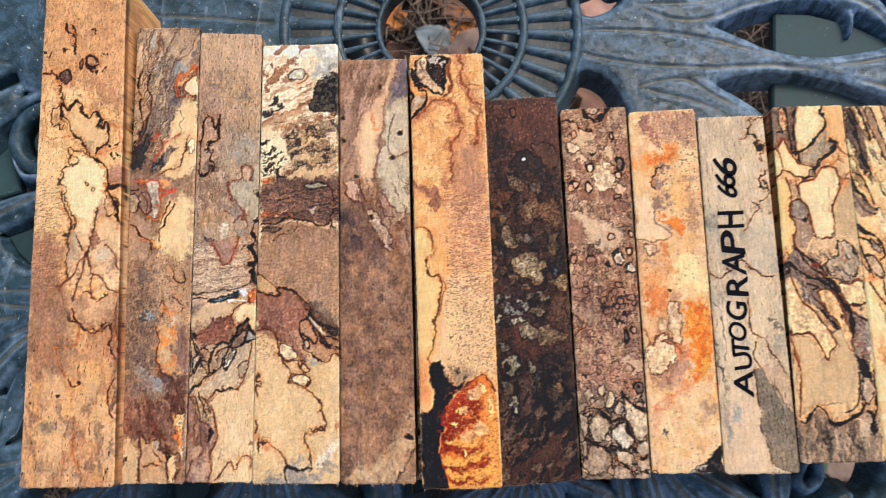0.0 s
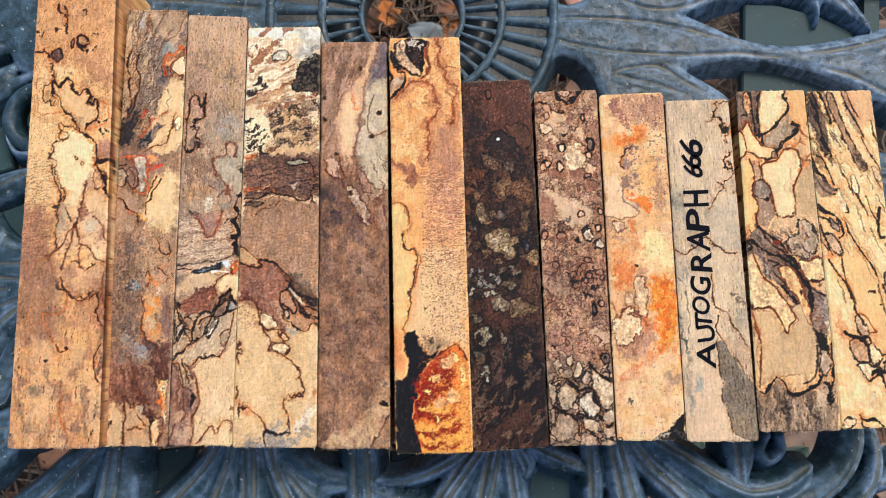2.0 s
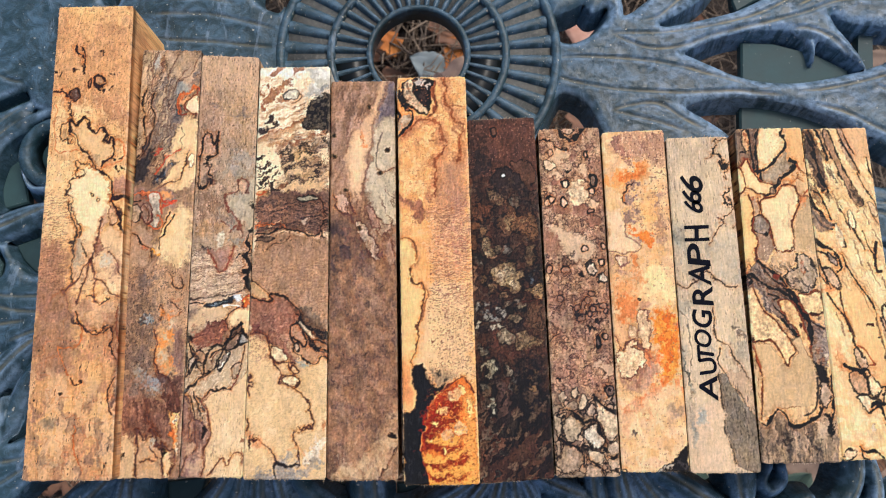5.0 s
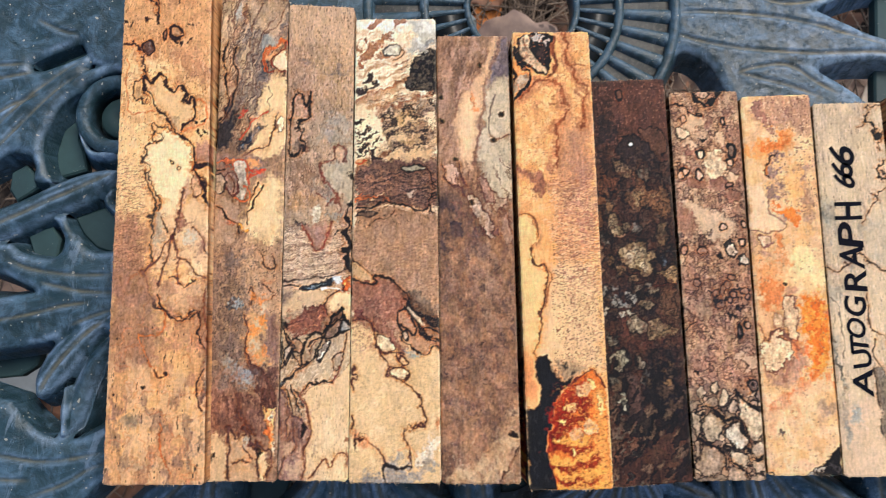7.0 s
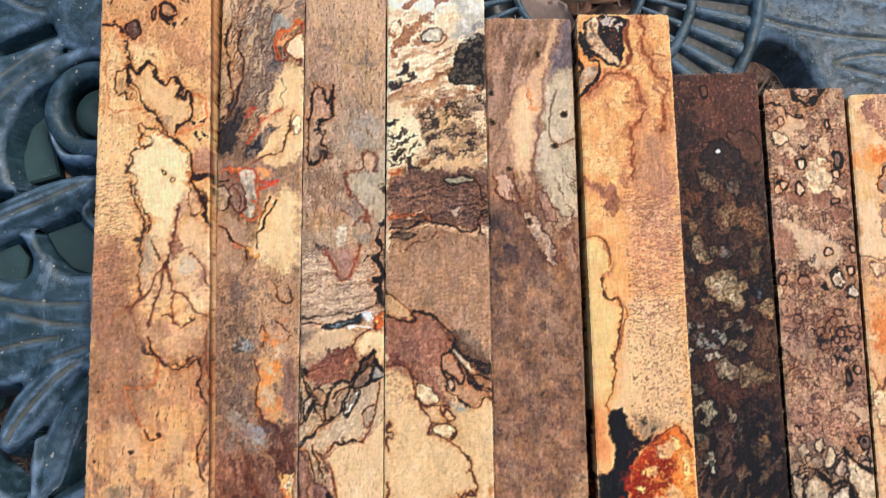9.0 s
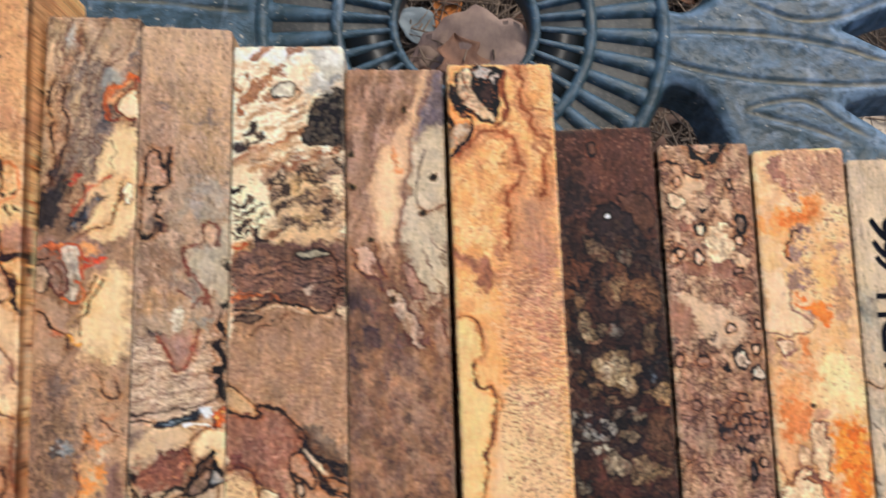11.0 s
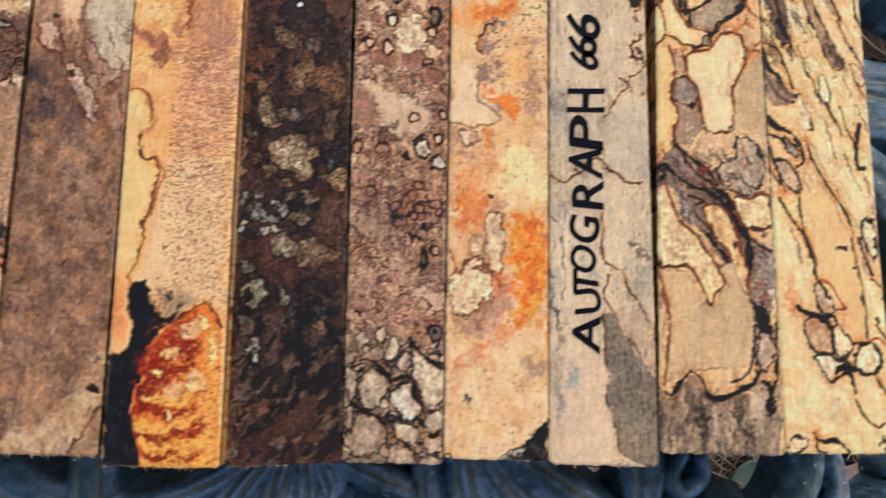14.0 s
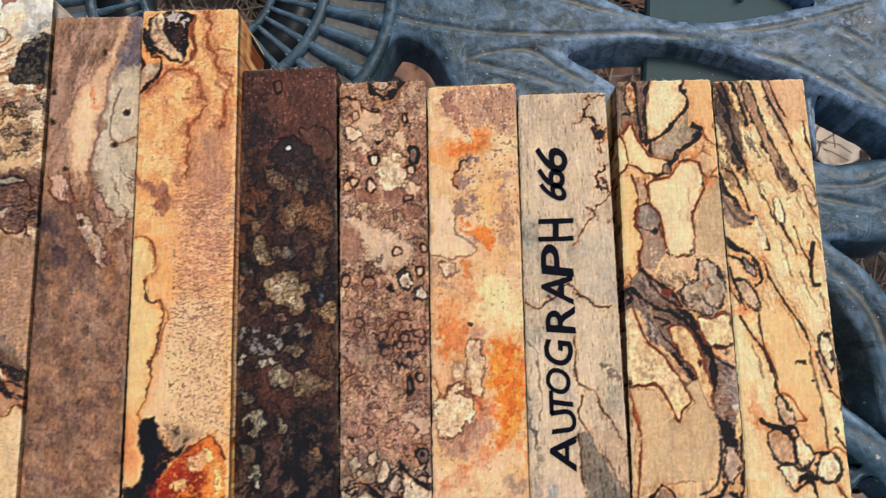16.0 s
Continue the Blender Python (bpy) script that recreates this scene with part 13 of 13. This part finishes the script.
f.area((244, 186, 120), [(5.9, 51.8), (12.2, 53.2), (15.1, 60.4), (16.4, 69.8), (16.5, 76.7), (16.6, 80.7), (13.9, 80.6), (12.1, 76.6), (13, 74.3), (10.5, 69.6), (8.8, 68.4), (8.3, 62.6), (6.6, 56.6)], soft=1, rough=0.6, much=0.85)
f.spot((104, 38, 24), 13.5, 62.8, 1.3, 0.8, 0, rough=0.8, soft=0.25)
f.isle((242, 208, 156), [(18.3, 56.5), (19.5, 57.9), (20.2, 62.7), (19.3, 64.6), (18.1, 62.7), (17.3, 59.6)], rim=(34, 27, 29), width=1.2, rough=0.3)
f.area((176, 148, 120), [(16.8, 60.5), (18.2, 63.2), (18.9, 67.5), (17.5, 67.3), (16.5, 63.7)], soft=0.5, rough=0.5, much=0.8)
f.line((34, 27, 29), 0.72, [(16.6, 60.5), (17.5, 64), (18.9, 67.8)], rough=0.24)
f.spot((34, 27, 29), 19.1, 76.8, 0.5, 0.7, 0, rough=0.4, soft=0.25)
f.spot((34, 27, 29), 19.1, 57, 0.7, 0.6, 0, rough=0.4, soft=0.25)
f.spot((34, 26, 22), 15.5, 66.3, 0.3, 0.4, 0, rough=0.4, soft=0.2)
f.line((190, 94, 46), 0.72, [(8.8, 68.7), (10.4, 69.9), (12, 72.9), (13.1, 74.7), (10.9, 74.5)], rough=0.21)
f.line((190, 94, 46), 0.55, [(16.4, 81.3), (18.6, 80.2), (20.7, 81.8)], rough=0.24)
f.spot((222, 128, 70), 2.7, 71.5, 0.9, 2.6, -25, rough=1.3, soft=1, much=0.6)
f.spot((222, 128, 70), 3.6, 75, 1.2, 0.9, 0, rough=1.3, soft=1, much=0.6)
f.isle((206, 172, 134), [(8.3, 69.2), (7.1, 70.6), (8.2, 74.7), (9.3, 76.4), (10.6, 74.6), (9.8, 71.7)], rim=(34, 27, 29), width=0.96, rough=0.3, much=1)
f.isle((208, 162, 118), [(5, 76.9), (8.1, 75.9), (9.8, 77.4), (10.3, 80.9), (10.1, 83.2), (7.4, 83.2), (5.2, 80.7)], rim=(34, 27, 29), width=1.2, rough=0.3, much=1)
f.isle((238, 200, 148), [(10.8, 77.5), (12.5, 79.2), (13.9, 81.6), (12.7, 83.9), (10.8, 83.2), (10.3, 79.7)], rim=(34, 27, 29), width=0.78, rough=0.3, much=1)
f.isle((240, 208, 158), [(15.4, 81.7), (17.3, 81.1), (18.9, 82.8), (18.9, 85.7), (17.2, 87.3), (14.5, 86.2), (14.3, 83.8)], rim=(34, 27, 29), width=1.2, rough=0.3, much=1)
f.isle((240, 208, 160), [(6.6, 83.6), (9.6, 83.8), (11.9, 84.4), (13.5, 85.6), (10.4, 87.7), (9.1, 88.8)], rim=(34, 27, 29), width=0.84, rough=0.3, much=1)
f.line((150, 104, 74), 0.5, [(12.1, 20.7), (13.2, 24.6), (14.4, 27.4)], rough=0.5, soft=0.3, much=0.75)
f.line((150, 104, 74), 0.5, [(6.9, 20.6), (8.3, 25.1), (9, 27.3)], rough=0.5, soft=0.3, much=0.75)
f.line((150, 104, 74), 0.5, [(15.2, 24.7), (16.6, 28.7), (17.4, 31.6)], rough=0.5, soft=0.3, much=0.75)
f.line((150, 104, 74), 0.6, [(22.8, 14.6), (23.4, 19.8), (24, 23.6)], rough=0.5, soft=0.3, much=0.75)
f.line((150, 104, 74), 0.5, [(22, 8.1), (22.9, 13.3), (23.8, 16.2)], rough=0.5, soft=0.3, much=0.75)
f.line((150, 104, 74), 0.4, [(11.4, 37.1), (12.5, 41.1), (13.7, 44.5)], rough=0.5, soft=0.3, much=0.75)
f.line((150, 104, 74), 0.4, [(15.6, 43.4), (16.6, 47.6), (17.7, 50.7)], rough=0.5, soft=0.3, much=0.75)
f.line((150, 104, 74), 0.5, [(19.3, 48.3), (19.9, 53.2), (20.3, 56.8)], rough=0.5, soft=0.3, much=0.75)
f.line((150, 104, 74), 0.45, [(3.3, 58.7), (4.8, 62.3), (5.3, 65.5)], rough=0.5, soft=0.3, much=0.75)
f.line((150, 104, 74), 0.5, [(19.8, 59.1), (20.8, 62.7), (21.2, 65.3)], rough=0.5, soft=0.3, much=0.75)
f.line((150, 104, 74), 0.6, [(18, 32.9), (19.5, 36.1), (19.8, 38.6)], rough=0.5, soft=0.3, much=0.75)
f.line((150, 104, 74), 0.4, [(9.2, 15.5), (10.3, 18.8)], rough=0.5, soft=0.3, much=0.75)
f.spot((206, 160, 112), 15.1, 19.5, 0.7, 2.2, -24, rough=1.2, soft=0.8, much=0.5)
f.spot((206, 160, 112), 19.4, 31.1, 0.6, 1.7, -24, rough=1.2, soft=0.8, much=0.5)
f.spot((206, 160, 112), 20.6, 42.3, 0.7, 1.9, -18, rough=1.2, soft=0.8, much=0.5)
f.spot((206, 160, 112), 5.5, 35.7, 0.6, 1.2, -24, rough=1.2, soft=0.8, much=0.5)
f.spot((206, 160, 112), 12.9, 45.7, 0.7, 1.9, -24, rough=1.2, soft=0.8, much=0.5)
f.line((34, 27, 29), 2.2, [(4, 74.3), (5.8, 75.7), (8.6, 76.3), (10.5, 75.9), (10.9, 77.7)], rough=0.27)
f.line((34, 27, 29), 1.32, [(10.2, 87), (12, 85.6), (14, 86.4)], rough=0.24)
f.line((34, 27, 29), 0.99, [(9, 88.7), (13, 86.8), (13.8, 90.5)], rough=0.24)
f.line((34, 27, 29), 0.88, [(13.8, 81.5), (15.3, 81), (16.8, 81.3)], rough=0.24)
f.line((80, 54, 44), 0.55, [(17.3, 87.3), (18.7, 88.9), (19.6, 90.6)], rough=0.24)
f.isle((226, 190, 146), [(0.2, 99.8), (1.8, 98.9), (4, 100.2), (2.8, 101.8), (1, 101.5)], rim=(34, 27, 29), width=0.96, rough=0.5)
f.line((34, 27, 29), 1.32, [(5.1, 98.1), (6.7, 99.7), (9.6, 99.6), (11.8, 102)], rough=0.3)
f.line((34, 27, 29), 0.99, [(5.5, 98.3), (6, 101.2), (7.6, 102)], rough=0.3)
f.spot((34, 27, 29), 19.2, 100, 1.3, 0.5, 0, rough=1, soft=0.35)
f.spot((34, 27, 29), 19.9, 101.8, 0.8, 0.6, 0, rough=1, soft=0.35)
f.spot((34, 27, 29), 18, 99.4, 0.4, 0.5, 0, rough=1, soft=0.35)
f.spot((224, 200, 166), 10.3, 92.9, 0.8, 1.0, 0, rough=0.7, soft=0.4, much=0.8)
f.line((110, 78, 58), 0.55, [(13.8, 91.9), (15.7, 95.5), (17.7, 97.1), (18.8, 96.3)], rough=0.24)
f.line((90, 62, 48), 0.55, [(17.8, 88.2), (19.3, 90.3), (21.3, 91.3)], rough=0.3)
f.spot((200, 160, 120), 8.9, 94.5, 2.3, 0.8, 0, rough=1.4, soft=1.2, much=0.5)
f.spot((200, 160, 120), 4.7, 95, 1.7, 0.6, 0, rough=1.4, soft=1.2, much=0.5)
blank(f, (120, 67), (140.3, 67), (120.4, -35), (141.5, -34.8), 471.5, 'cream spalted blank with slanting black-edged flame loops')
